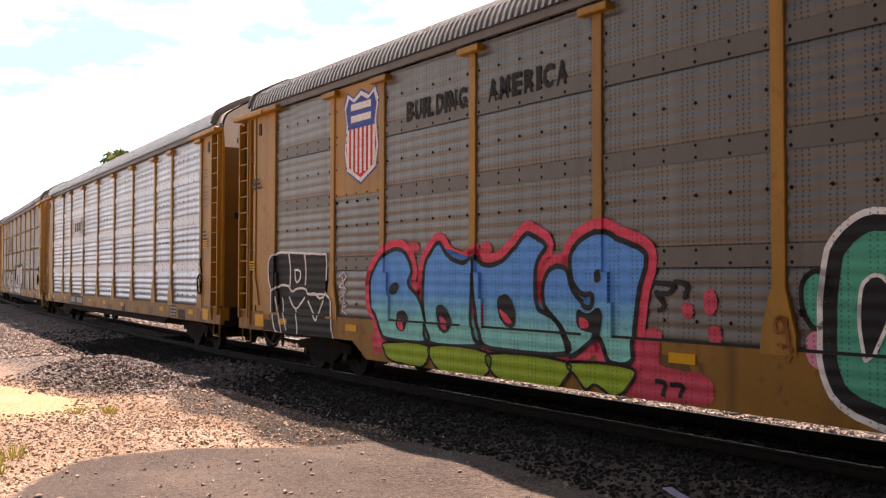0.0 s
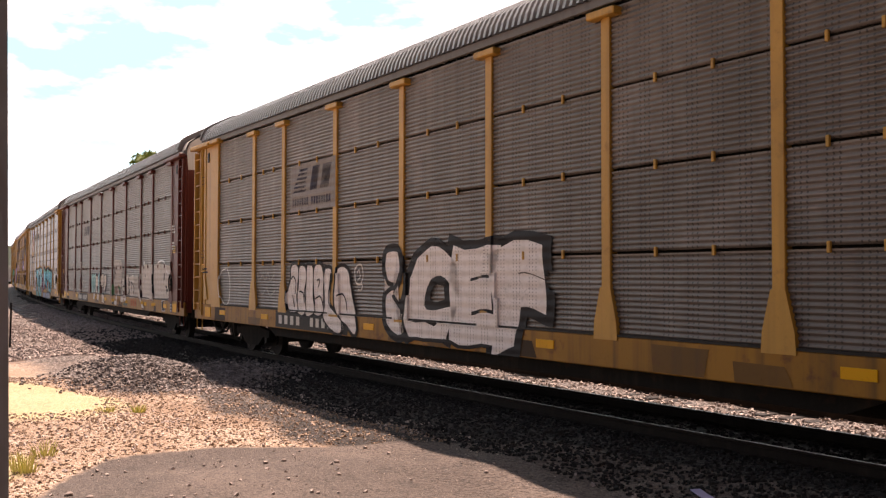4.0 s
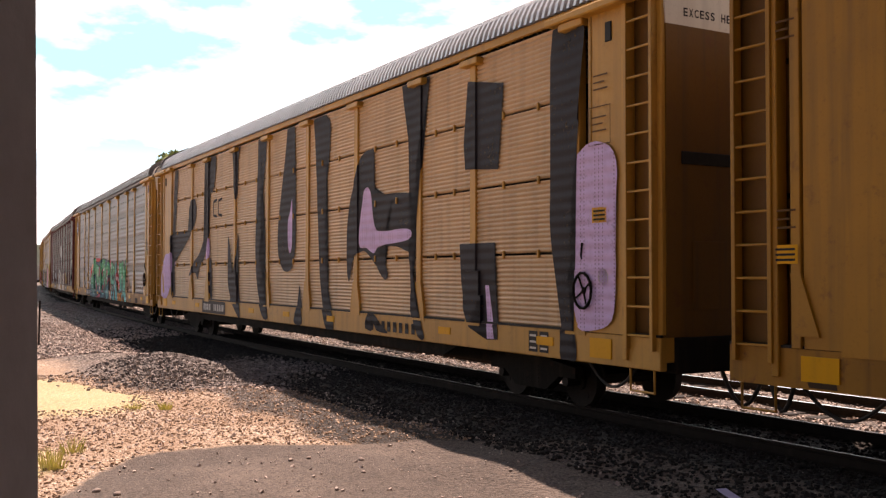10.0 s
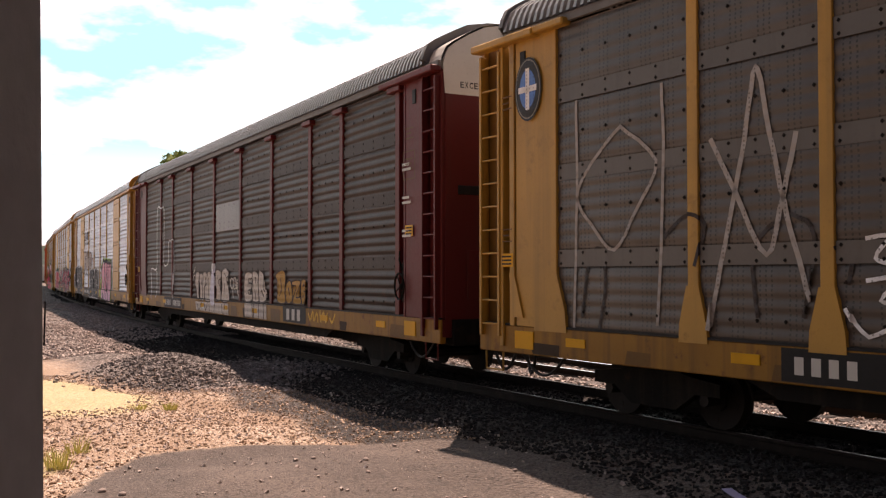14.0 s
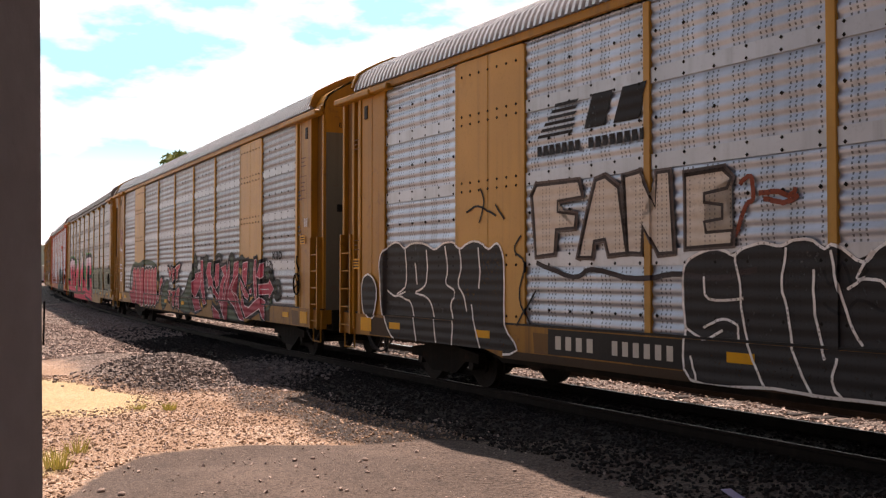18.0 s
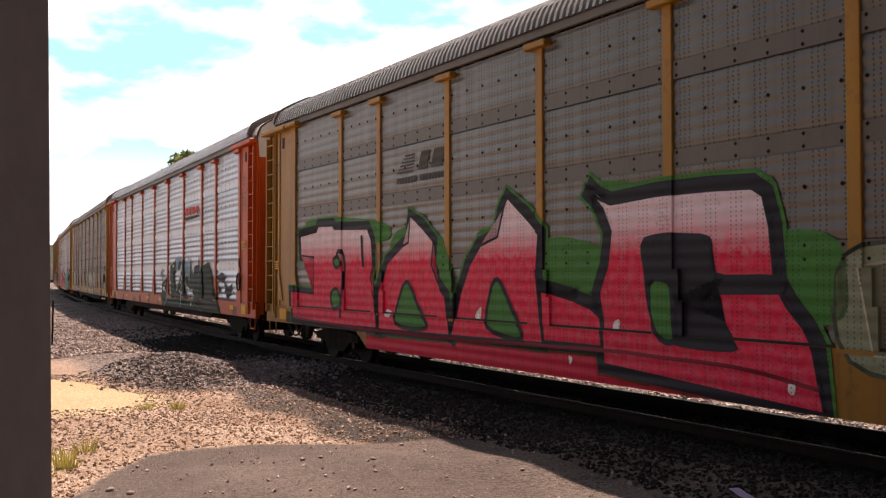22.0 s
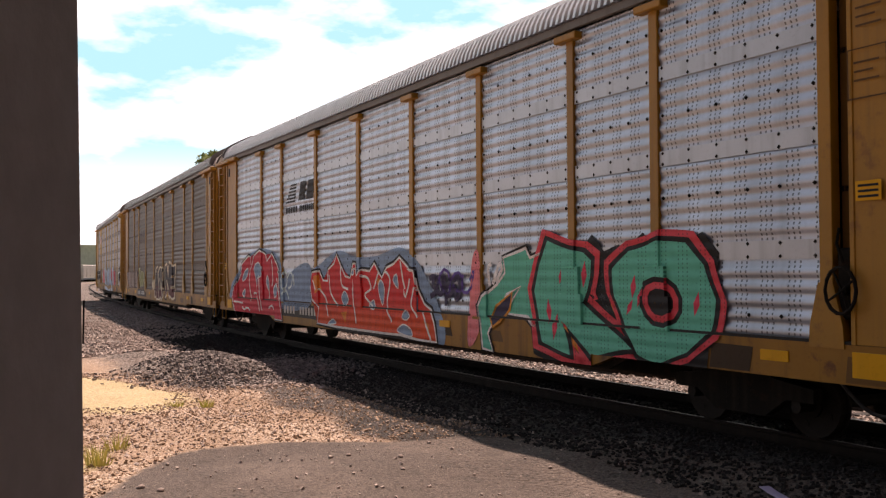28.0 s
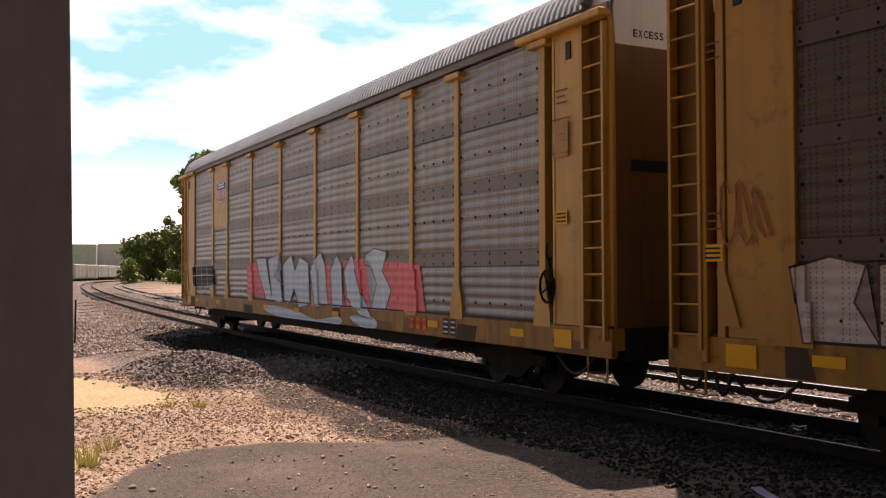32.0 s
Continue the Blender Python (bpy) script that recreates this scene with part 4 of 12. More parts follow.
def mark(car, name, bm, material, level=0, label="", wide=True):
    """Lay flat shapes on the side that faces the camera: one skin over the sheets, the posts, their feet and the sill."""
    step = 0.0028 * level
    w = 0.088 if wide else 0.063

    def cut(co, no, outer=False):
        bmesh.ops.bisect_plane(bm, geom=bm.verts[:] + bm.edges[:] + bm.faces[:], plane_co=co, plane_no=no, clear_outer=outer)

    if bm.verts:
        xs, zs = [v.co.x for v in bm.verts], [v.co.z for v in bm.verts]
        lo, hi, low, top = min(xs), max(xs), min(zs), max(zs)
        if top > EAVE - 0.03:
            cut((0, 0, EAVE - 0.03), (0, 0, 1), True)
        floor = LOW.get(car.name, SILL0)
        if low < floor:
            cut((0, 0, floor), (0, 0, -1), True)
        if low < SILL0 and floor < SILL0:
            cut((0, 0, SILL0), (0, 0, 1))
            for x in (HALF - BELLY, HALF + BELLY):
                if lo < x < hi:
                    cut((x, 0, 0), (1, 0, 0))
            outside = [f for f in bm.faces if f.calc_center_median().z < SILL0 and abs(f.calc_center_median().x - HALF) > BELLY]
            bmesh.ops.delete(bm, geom=outside, context="FACES")
        if low < SILL1 < top:
            for z in (SILL1 - 0.008, SILL1 - 0.002):
                cut((0, 0, z), (0, 0, 1))
        feet = wide and low < 2.0 and top > 1.15
        near = [p + HALF for p in POSTS if lo < p + HALF + 0.28 and hi > p + HALF - 0.28] if top > SILL1 else []
        for u in near:
            for d in (w, w + 0.006) + ((0.205, 0.211, 0.27, 0.276) if feet else ()):
                for x in (u - d, u + d):
                    if lo < x < hi:
                        cut((x, 0, 0), (1, 0, 0))
        if near and feet:
            for z in (1.60, 1.606, 1.99, 1.996):
                if low < z < top:
                    cut((0, 0, z), (0, 0, 1))
        for v in bm.verts:
            x, z = v.co.x, v.co.z
            y = SILL_Y + 0.004 if z < SILL1 - 0.005 else PANEL_Y + 0.0058
            for u in near:
                d = abs(x - u)
                if z > SILL1 - 0.004:
                    if d < w + 0.001:
                        y = max(y, POST_Y + 0.004)
                    if feet and (d < 0.271 and z < 1.603 or d < 0.206 and z < 1.993):
                        y = max(y, POST_Y + 0.018)
            if not wide and z > SILL1 - 0.004 and (POSTS[1] < x - HALF < POSTS[2] or POSTS[7] < x - HALF < POSTS[8]):
                y = max(y, PANEL_Y + 0.0345)
            if (x < 2.91 or x > 25.30) and z > SILL1 - 0.004:
                y = max(y, 1.566)
            v.co = (x - HALF, -y - step, z)
        bm.normal_update()
        for f in bm.faces:
            if f.normal.y > 0:
                f.normal_flip()
    return part(name, bm, material, car, label)


def rounded(pts, n=4):
    """A closed smooth curve through the points."""
    out = []
    k = len(pts)
    for i in range(k):
        p0, p1, p2, p3 = (Vector(pts[(i + d) % k]) for d in (-1, 0, 1, 2))
        for j in range(n):
            t = j / n
            out.append(tuple(0.5 * (2 * p1 + (p2 - p0) * t + (2 * p0 - 5 * p1 + 4 * p2 - p3) * t * t + (3 * p1 - p0 - 3 * p2 + p3) * t ** 3)))
    return out


def fuzz(pts, amount, seed):
    """The hand's unsteadiness: no painted line is quite true."""
    rng = random.Random(seed)
    return [(x + rng.uniform(-amount, amount), z + rng.uniform(-amount, amount)) for x, z in pts]


def letter(car, pts, fill, edge=None, width=0.05, halo=None, spread=0.22, rim=None, level=4, label="", soft=True, wide=True, name="graffiti"):
    """One painted letter or shape, with its sprayed outline, halo and outer rim."""
    loop = rounded(pts) if soft else list(pts)
    seed = int(abs(pts[0][0] * 100 + pts[0][1] * 37)) + len(pts)
    loop = fuzz(loop, 0.006, seed)
    bm = bmesh.new()
    polygon(bm, loop)
    bmesh.ops.triangulate(bm, faces=bm.faces[:])
    ob = mark(car, name, bm, fill, level, label, wide)
    for what, material, w, lv in (("outline", edge, width, level + 1), ("halo", halo, spread, level - 1), ("rim", rim, spread + 0.11, level - 2)):
        if material:
            bm = bmesh.new()
            stroke(bm, loop + loop[:2], w)
            mark(car, what, bm, material, lv, "", wide).parent = ob
    return ob


def line(car, pts, material, width=0.035, level=6, wide=True, name="paint_line"):
    """One sprayed line of uneven course."""
    q = [Vector(p) for p in pts]
    out = []
    for i in range(len(q) - 1):
        p0, p1, p2, p3 = q[max(i - 1, 0)], q[i], q[i + 1], q[min(i + 2, len(q) - 1)]
        for j in range(4):
            t = j / 4
            out.append(tuple(0.5 * (2 * p1 + (p2 - p0) * t + (2 * p0 - 5 * p1 + 4 * p2 - p3) * t * t + (3 * p1 - p0 - 3 * p2 + p3) * t ** 3)))
    out.append(tuple(q[-1]))
    bm = bmesh.new()
    stroke(bm, fuzz(out, 0.008, int(abs(out[0][0] * 100))), width)
    return mark(car, name, bm, material, level, "", wide)


def sparkle(car, u, z, r):
    """A white painted star: a tall, a wide and two slanting rays."""
    bm = bmesh.new()
    for a, k in ((math.pi / 2 + 0.08, 1.0), (0.1, 0.8), (0.85, 0.42), (-0.75, 0.42)):
        d = Vector((math.cos(a), math.sin(a))) * r * k
        n = Vector((-d.y, d.x)).normalized() * 0.035
        polygon(bm, [(u - d.x, z - d.y), (u - n.x, z - n.y), (u + d.x, z + d.y), (u + n.x, z + n.y)])
    return mark(car, "sparkle", bm, CHALK, 9)


def dot(car, u, z, r):
    bm = bmesh.new()
    blob(bm, u, z, r, r * 1.1, int(u * 10), 14, 0.05)
    return mark(car, "paint_dot", bm, CHALK, 8)


def piece(car, text, u0, u1, z0, z1, fill, edge, halo=None, low=None, seed=1, bold=0.05, line=0.035, lean=0.06, shine=None, label="", wide=True, level=1, name="graffiti", wild=0.07, block=None, chips=None, glint=None, slab=None):
    """A sprayed piece: fat bent letters, each with its outline, over a halo; block: a second row of shapes below and behind; chips, glint: small strokes."""
    rng = random.Random(seed)
    widths = [rng.uniform(0.85, 1.15) * (0.55 if c in "I1" else 1.25 if c in "MW" else 1.0) for c in text]
    total = sum(widths)
    cells, x = [], u0
    for c, w in zip(text, widths):
        w = w / total * (u1 - u0)
        bend = (wild * rng.uniform(0.6, 1.2), rng.uniform(0, 6.28), rng.uniform(0, 6.28), rng.uniform(-0.25, 0.25) * wild / 0.07)
        cells.append((c, x - 0.04 * w, z0 + rng.uniform(-0.04, 0.06) * (z1 - z0), w * 1.08, (z1 - z0) * rng.uniform(0.88, 1.02), rng.uniform(-0.09, 0.09), rng.uniform(-lean, lean), bend))
        x += w
    if slab:
        bm = bmesh.new()
        n = max(8, int((u1 - u0) * 4))
        top = [(u0 - 0.15 + (u1 - u0 + 0.3) * i / n, z1 - 0.10 + 0.09 * math.sin(i * 1.7 + seed) + 0.07 * math.sin(i * 3.1 + seed * 2)) for i in range(n + 1)]
        low = [(u1 + 0.1 * math.sin(seed), z0 - 0.04), (u0 + 0.1 * math.cos(seed), z0 - 0.04)]
        polygon(bm, top + low)
        mark(car, "paint_ground", bm, slab, level, "", wide)
        level += 1
    layers = [(bold, fill, 0.0, name), (bold + line, edge, 0.0, "outline"), (bold + line * 2.3, halo, 0.0, "halo")]
    if block:
        layers += [(bold, block, 0.13, "block_shade"), (bold + line * 1.6, edge, 0.13, "shade_outline")]
    for c, cx, cz, w, h, turn, le, bend in cells:
        first = None
        for k, (bo, material, drop, what) in enumerate(layers):
            if material is None:
                continue
            bm = bmesh.new()
            add_letter(bm, c, bo, cx - drop * 0.6, cz - drop, w, h, turn, le, core=bold, wild=bend)
            ob = mark(car, what, bm, material, level + len(layers) - 1 - k, label if k == 0 else "", wide)
            if first is None:
                first = ob
            else:
                ob.parent = first
    top = level + len(layers)
    if chips:
        bm = bmesh.new()
        for c, cx, cz, w, h, turn, le, bend in cells:
            for q in range(4):
                sx, sz = cx + rng.uniform(0.05, 0.95) * w, cz + rng.uniform(0.05, 0.9) * h
                a, r = rng.uniform(0.9, 2.2), rng.uniform(0.07, 0.15) * h
                polygon(bm, [(sx - r * math.cos(a), sz - r * math.sin(a)), (sx + r * 0.35 * math.sin(a), sz - r * 0.35 * math.cos(a)), (sx + r * math.cos(a), sz + r * math.sin(a)), (sx - r * 0.35 * math.sin(a), sz + r * 0.35 * math.cos(a))])
        tagged(mark(car, "paint_chip", bm, chips, top, "", wide), kind="stuff")
    if glint:
        bm = bmesh.new()
        for c, cx, cz, w, h, turn, le, bend in cells:
            for q in range(3):
                sx, sz, a = cx + rng.uniform(0.15, 0.75) * w, cz + rng.uniform(0.15, 0.8) * h, rng.uniform(-0.3, 1.9)
                pts = [(sx + 0.10 * h * i * math.cos(a + 0.25 * i), sz + 0.10 * h * i * math.sin(a + 0.25 * i)) for i in range(4)]
                stroke(bm, pts, 0.026)
        tagged(mark(car, "glint", bm, glint, top + 1, "", wide), kind="stuff")
    if shine:
        bm = bmesh.new()
        for c, cx, cz, w, h, turn, le, bend in cells:
            for q in range(1 + rng.randrange(2)):
                sx, sz = cx + rng.uniform(0.2, 0.8) * w, cz + rng.uniform(0.2, 0.85) * h
                r = rng.uniform(0.06, 0.16) * h
                polygon(bm, [(sx - r * 0.7, sz), (sx - r * 0.13, sz - r * 0.13), (sx, sz - r * 1.3), (sx + r * 0.13, sz - r * 0.13), (sx + r * 0.7, sz), (sx + r * 0.13, sz + r * 0.13), (sx, sz + r), (sx - r * 0.13, sz + r * 0.13)])
                blob(bm, sx, sz, r * 0.28, r * 0.28, q, 10)
        tagged(mark(car, "highlight", bm, shine, top + 2, "", wide), kind="stuff")


def outline_tag(car, text, u0, u1, z0, z1, material, seed=1, width=0.03, wild=0.06, level=1, wide=True, name="tag"):
    """Letters drawn as a single sprayed line round their shape."""
    rng = random.Random(seed)
    step = (u1 - u0) / len(text)
    bm = bmesh.new()
    for i, ch in enumerate(text):
        tmp = bmesh.new()
        add_letter(tmp, ch, 0.05, u0 + i * step, z0 + rng.uniform(-0.05, 0.05), step * 1.0, (z1 - z0) * rng.uniform(0.9, 1.05), rng.uniform(-0.1, 0.1), 0.05, core=0.05, wild=(wild, rng.uniform(0, 6), rng.uniform(0, 6), 0.1))
        for e in tmp.edges:
            if len(e.link_faces) == 1:
                a, b = e.verts
                stroke(bm, [(a.co.x, a.co.z), (b.co.x, b.co.z)], width)
        tmp.free()
    return mark(car, name, bm, material, level, "", wide)


def words(car, text, u0, u1, z0, z1, material, level=1, name="letter", bold=0.04, wide=True):
    chars = list(text)
    weight = [0.5 if c == " " else 0.45 if c in "I1" else 1.0 for c in chars]
    x, total = u0, sum(weight)
    for c, w in zip(chars, weight):
        w = w / total * (u1 - u0)
        if c != " ":
            bm = bmesh.new()
            add_letter(bm, c, bold, x + 0.10 * w, z0, w * 0.80, z1 - z0, core=bold)
            mark(car, name, bm, material, level, "", wide)
        x += w


def bars(car, u0, u1, z0, z1, count, material, level=1, wide=True, name="marking", gap=0.45):
    bm = bmesh.new()
    w = (u1 - u0) / count
    for i in range(count):
        rect(bm, u0 + i * w + gap * w / 2, u0 + (i + 1) * w - gap * w / 2, z0, z1)
    return tagged(mark(car, name, bm, material, level, "", wide), kind="stuff")


def scrawl(car, u0, u1, z0, z1, material, seed, width=0.035, strokes=5, level=1, wide=True, name="tag"):
    """A thin sprayed scribble."""
    rng = random.Random(seed)
    bm = bmesh.new()
    for k in range(strokes):
        a, b = u0 + (u1 - u0) * k / strokes, u0 + (u1 - u0) * (k + 1) / strokes
        pts, n = [], 9
        ph, up = rng.uniform(0, 6.28), rng.uniform(0.7, 1.0)
        for i in range(n):
            t = i / (n - 1)
            pts.append((a + (b - a) * (0.5 + 0.55 * math.sin(ph + t * 5.2)), z0 + (z1 - z0) * (0.5 + 0.5 * up * math.sin(ph * 1.7 + t * 6.6))))
        stroke(bm, pts, width)
    return mark(car, name, bm, material, level, "", wide)


def shield(car, u, z0, z1):
    """A railway shield: blue head, red and white stripes, white rim, on a yellow plate."""
    w, h = 0.62, z1 - z0

    def outline(k):
        half = [(0.0, 1.0), (0.45, 0.93), (0.80, 1.0), (0.99, 0.86), (0.86, 0.66), (0.97, 0.36), (0.84, 0.15), (0.38, 0.07), (0.0, 0.0)]
        half = [(x * w * k, (zz - 0.5) * h * k + 0.5 * h + z0) for x, zz in half]
        return [(u + x, zz) for x, zz in half] + [(u - x, zz) for x, zz in half[-2:0:-1]]

    for k, (scale, material) in enumerate(((1.05, sprayed((45, 70, 140))), (1.0, sprayed((235, 232, 225))), (0.90, sprayed((176, 44, 52))))):
        bm = bmesh.new()
        polygon(bm, outline(scale))
        mark(car, "emblem", bm, material, 1 + k)
    bm = bmesh.new()
    polygon(bm, outline(0.90))
    c = clipped(bm, u - 1, u + 1, z0 + h * 0.60, z1)
    bm.free()
    mark(car, "emblem", c, sprayed((44, 66, 138)), 4, "blue head of the emblem")
    stripes = bmesh.new()
    for i in range(-3, 4):
        rect(stripes, u + i * 0.155 - 0.039, u + i * 0.155 + 0.039, z0 + h * 0.10 + abs(i) * 0.03, z0 + h * 0.60)
    mark(car, "emblem", stripes, sprayed((235, 232, 225)), 5, "white stripes of the emblem")
    bm = bmesh.new()
    for zz in (0.80, 0.67):
        rect(bm, u - 0.36, u + 0.36, z0 + h * zz, z0 + h * (zz + 0.075))
    mark(car, "emblem", bm, sprayed((235, 232, 225)), 5)


def stripes_logo(car, u0, u1, z0, z1, material, under=True, wide=True):
    """A slanted stripe mark with two block shapes and a line below."""
    bm = bmesh.new()
    w, h = u1 - u0, z1 - z0
    for i in range(6):
        z = z0 + h * (0.38 + 0.10 * i)
        s = 0.035 * i * w
        polygon(bm, [(u0 + s, z), (u0 + w * 0.34 + s * 0.3, z), (u0 + w * 0.36 + s * 0.3, z + h * 0.055), (u0 + s + 0.03, z + h * 0.055)])
    for a, b in ((0.46, 0.68), (0.72, 0.97)):
        polygon(bm, [(u0 + w * a, z0 + h * 0.40), (u0 + w * (b - 0.04), z0 + h * 0.40), (u0 + w * (b + 0.04), z0 + h * 0.95), (u0 + w * (a + 0.08), z0 + h * 0.95)])
    if under:
        n = 16
        for i in range(n):
            if i != 7:
                rect(bm, u0 + w * i / n, u0 + w * (i + 0.72) / n, z0 + h * 0.06, z0 + h * 0.24)
    return mark(car, "emblem", bm, material, 1, "black striped railway emblem", wide)


BANDS = ((2.05, 2.27), (3.26, 3.47), (4.36, 4.57))


def autorack(label, post, sheet, sill=None, rows=1, wide=True, plates=(), end=None, cap=None, top_plate=None, short_ladder=False, edge=None, low=SILL0, feet=True):
    """One enclosed car carrier. x forward, the camera's side at -y, rail head at z = 0."""
    sill = YELLOW_STAINED if sill in (None, YELLOW) else sill
    end = end or post
    cap = cap or WHITE
    bright_roof = sheet.name in ("galvanised_sheet", "dulled_galvanised_sheet", "greyed_galvanised_sheet", "tan_sheet")
    # Yellow doors, ladder bays and recesses: the gap's shade is painted in.
    door = DOOR_GREY if not wide else YELLOW_GRIMY_SHADED if end.name.endswith("yellow_paint") else end
    bay = YELLOW_GRIMY_SHADED if end.name.endswith("yellow_paint") else end
    car = thing("autorack_wagon", label, "freight wagon", "wagons of the train")
    # frame
    LOW[car.name] = low
    for side in (-1, 1):
        bm = bmesh.new()
        if low < SILL0:
            out = ((-BODY_END, SILL0), (-BELLY - 0.5, SILL0), (-BELLY, low), (BELLY, low), (BELLY + 0.5, SILL0), (BODY_END, SILL0), (BODY_END, SILL1), (-BODY_END, SILL1))
            prism(bm, out, *sorted((side * 1.42, side * SILL_Y)))
        else:
            box(bm, -BODY_END, BODY_END, *sorted((side * 1.42, side * SILL_Y)), SILL0, SILL1, 0.012)
        part("side_sill", bm, sill, car)
    part("sill_ledge", kept(("ledge", sill.name), lambda: to_mesh("sill_ledge", box(box(bmesh.new(), -BODY_END, BODY_END, -SILL_Y - 0.004, -1.43, SILL1 - 0.002, SILL1 + 0.03, 0.0), -BODY_END, BODY_END, 1.43, SILL_Y + 0.004, SILL1 - 0.002, SILL1 + 0.03), BLACK)), None, car)
    part("deck", kept("deck", lambda: to_mesh("deck", box(box(bmesh.new(), -12.8, 12.8, -1.42, 1.42, 1.02, 1.10), -12.8, 12.8, -0.28, 0.28, 0.70, 1.02), STEEL_DARK)), None, car)
    part("centre_sill", kept("centre_sill", lambda: to_mesh("centre_sill", prism(prism(bmesh.new(), ((-8.4, 0.76), (-7.6, 0.40), (7.6, 0.40), (8.4, 0.76)), -0.36, 0.36), ((-7.9, 0.758), (-7.4, 0.56), (7.4, 0.56), (7.9, 0.758)), -1.40, -1.34), STEEL_DARK)), None, car)
    for z in (2.75, 4.2):
        part("inner_deck", kept(("inner", z), lambda: to_mesh("inner_deck", box(bmesh.new(), -12.4, 12.4, -1.36, 1.36, z, z + 0.06), STEEL_DARK)), None, car)
    # posts
    pm = kept(("post", post.name, wide, feet), lambda: post_mesh(post, wide, feet))
    for p in POSTS[1:]:
        for flip in (0, 1):
            ob = part("side_post", pm, None, car)
            ob.matrix_basis = pose(-p if flip else p, 0, 0, 0, 0, 180 * flip)
    # sheets
    for i, (a, b) in enumerate(zip(POSTS[:-1], POSTS[1:])):
        w = round(b - a, 3)
        if i in plates:
            key = ("plate", post.name, w)
            me = kept(key, lambda: to_mesh("plate_panel", box(box(bmesh.new(), -w / 2, -0.006, -PANEL_Y - 0.03, -PANEL_Y + 0.04, SILL1, EAVE, 0.006), 0.006, w / 2, -PANEL_Y - 0.03, -PANEL_Y + 0.04, SILL1, EAVE, 0.006), post))
            cells = [("plate_panel", me)]
        elif rows == 1:
            z_top = 3.40 if top_plate == i else EAVE
            key = ("sheet", sheet.name, w, z_top)
            cells = [("side_panel", kept(key, lambda: corrugated(-w / 2, w / 2, SILL1, z_top, 0.165, RIB.get(sheet.name, 0.012), sheet, [q for q in BANDS if q[1] < z_top])))]
            seam = 0.007 if sheet in (GALV, GALV_DULL) else -0.008
            for z0, z1 in BANDS:
                if z1 < z_top and (z0 > 3 or rows == 1):
                    cells.append(("strap", kept(("strap", sheet.name, w, z0), lambda: to_mesh("strap", box(bmesh.new(), -w / 2, w / 2, -PANEL_Y - 0.006, -PANEL_Y + 0.036, z0 + seam, z1 - seam), STRAPS.get(sheet.name, STRAP_DARK)))))
            if top_plate == i:
                cells.append(("plate_panel", kept(("half", post.name, w), lambda: to_mesh("plate_panel", box(bmesh.new(), -w / 2, w / 2, -PANEL_Y - 0.008, -PANEL_Y + 0.04, 3.40, EAVE, 0.006), post))))
        else:
            cells = []
            h = (EAVE - SILL1) / rows
            for r in range(rows):
                z0, z1 = SILL1 + r * h + 0.018, SILL1 + (r + 1) * h - 0.018
                cells.append(("side_panel", kept(("row", sheet.name, w, r), lambda: corrugated(-w / 2, w / 2, z0, z1, 0.07, 0.022, sheet))))
        for name, me in cells:
            for flip in (0, 1):
                ob = part(name, me, None, car)
                ob.matrix_basis = pose((a + b) / 2, 0, 0, 0, 0, 180 * flip)
    if rows == 1:
        rv = part("riveting", kept(("riveting", 1), lambda: rivet_mesh([h for p, q in BANDS for h in (p + 0.035, q - 0.035)] + [1.42, 2.86, 3.92, 5.02], STEEL_DARK)), None, car)
        tagged(rv, kind="stuff")
        if plates:
            rv = part("riveting", kept(("plate rivets", plates), lambda: rivet_mesh([h for p, q in BANDS for h in (p + 0.035, q - 0.035)] + [1.3, 5.2], STEEL_DARK, plates, 0.04, 0.3)), None, car)
            tagged(rv, kind="stuff")
    else:
        h = (EAVE - SILL1) / rows
        br = kept(("bracket", post.name), lambda: to_mesh("bracket", box(bmesh.new(), -0.022, 0.022, -PANEL_Y - 0.035, -PANEL_Y, -0.06, 0.06, 0.006), post))
        for a, b in zip(POSTS[:-1], POSTS[1:]):
            for k in range(2):
                for r in range(1, rows):
                    ob = part("bracket", br, None, car)
                    ob.location = (a + (b - a) * (0.33 + 0.34 * k), 0, SILL1 + r * h)
    part("liner", kept("liner", lambda: to_mesh("liner", box(box(bmesh.new(), POSTS[0], POSTS[-1], -1.40, -1.385, SILL1, EAVE), POSTS[0], POSTS[-1], 1.385, 1.40, SILL1, EAVE), STEEL_DARK)), None, car)
    # roof
    part("roof", kept(("roof", bright_roof), lambda: roof_mesh(ROOF if bright_roof else ROOF_OLD)), None, car, "ribbed galvanised arched roof")
    em = edge or ROOF_DARK
    part("roof_edge", kept(("edge", em.name), lambda: to_mesh("roof_edge", box(box(bmesh.new(), -ROOF_REAR, BODY_END, -1.575, -1.50, EAVE + 0.022, EAVE + 0.15, 0.008), -ROOF_REAR, BODY_END, 1.50, 1.575, EAVE + 0.022, EAVE + 0.15, 0.008), em)), None, car)
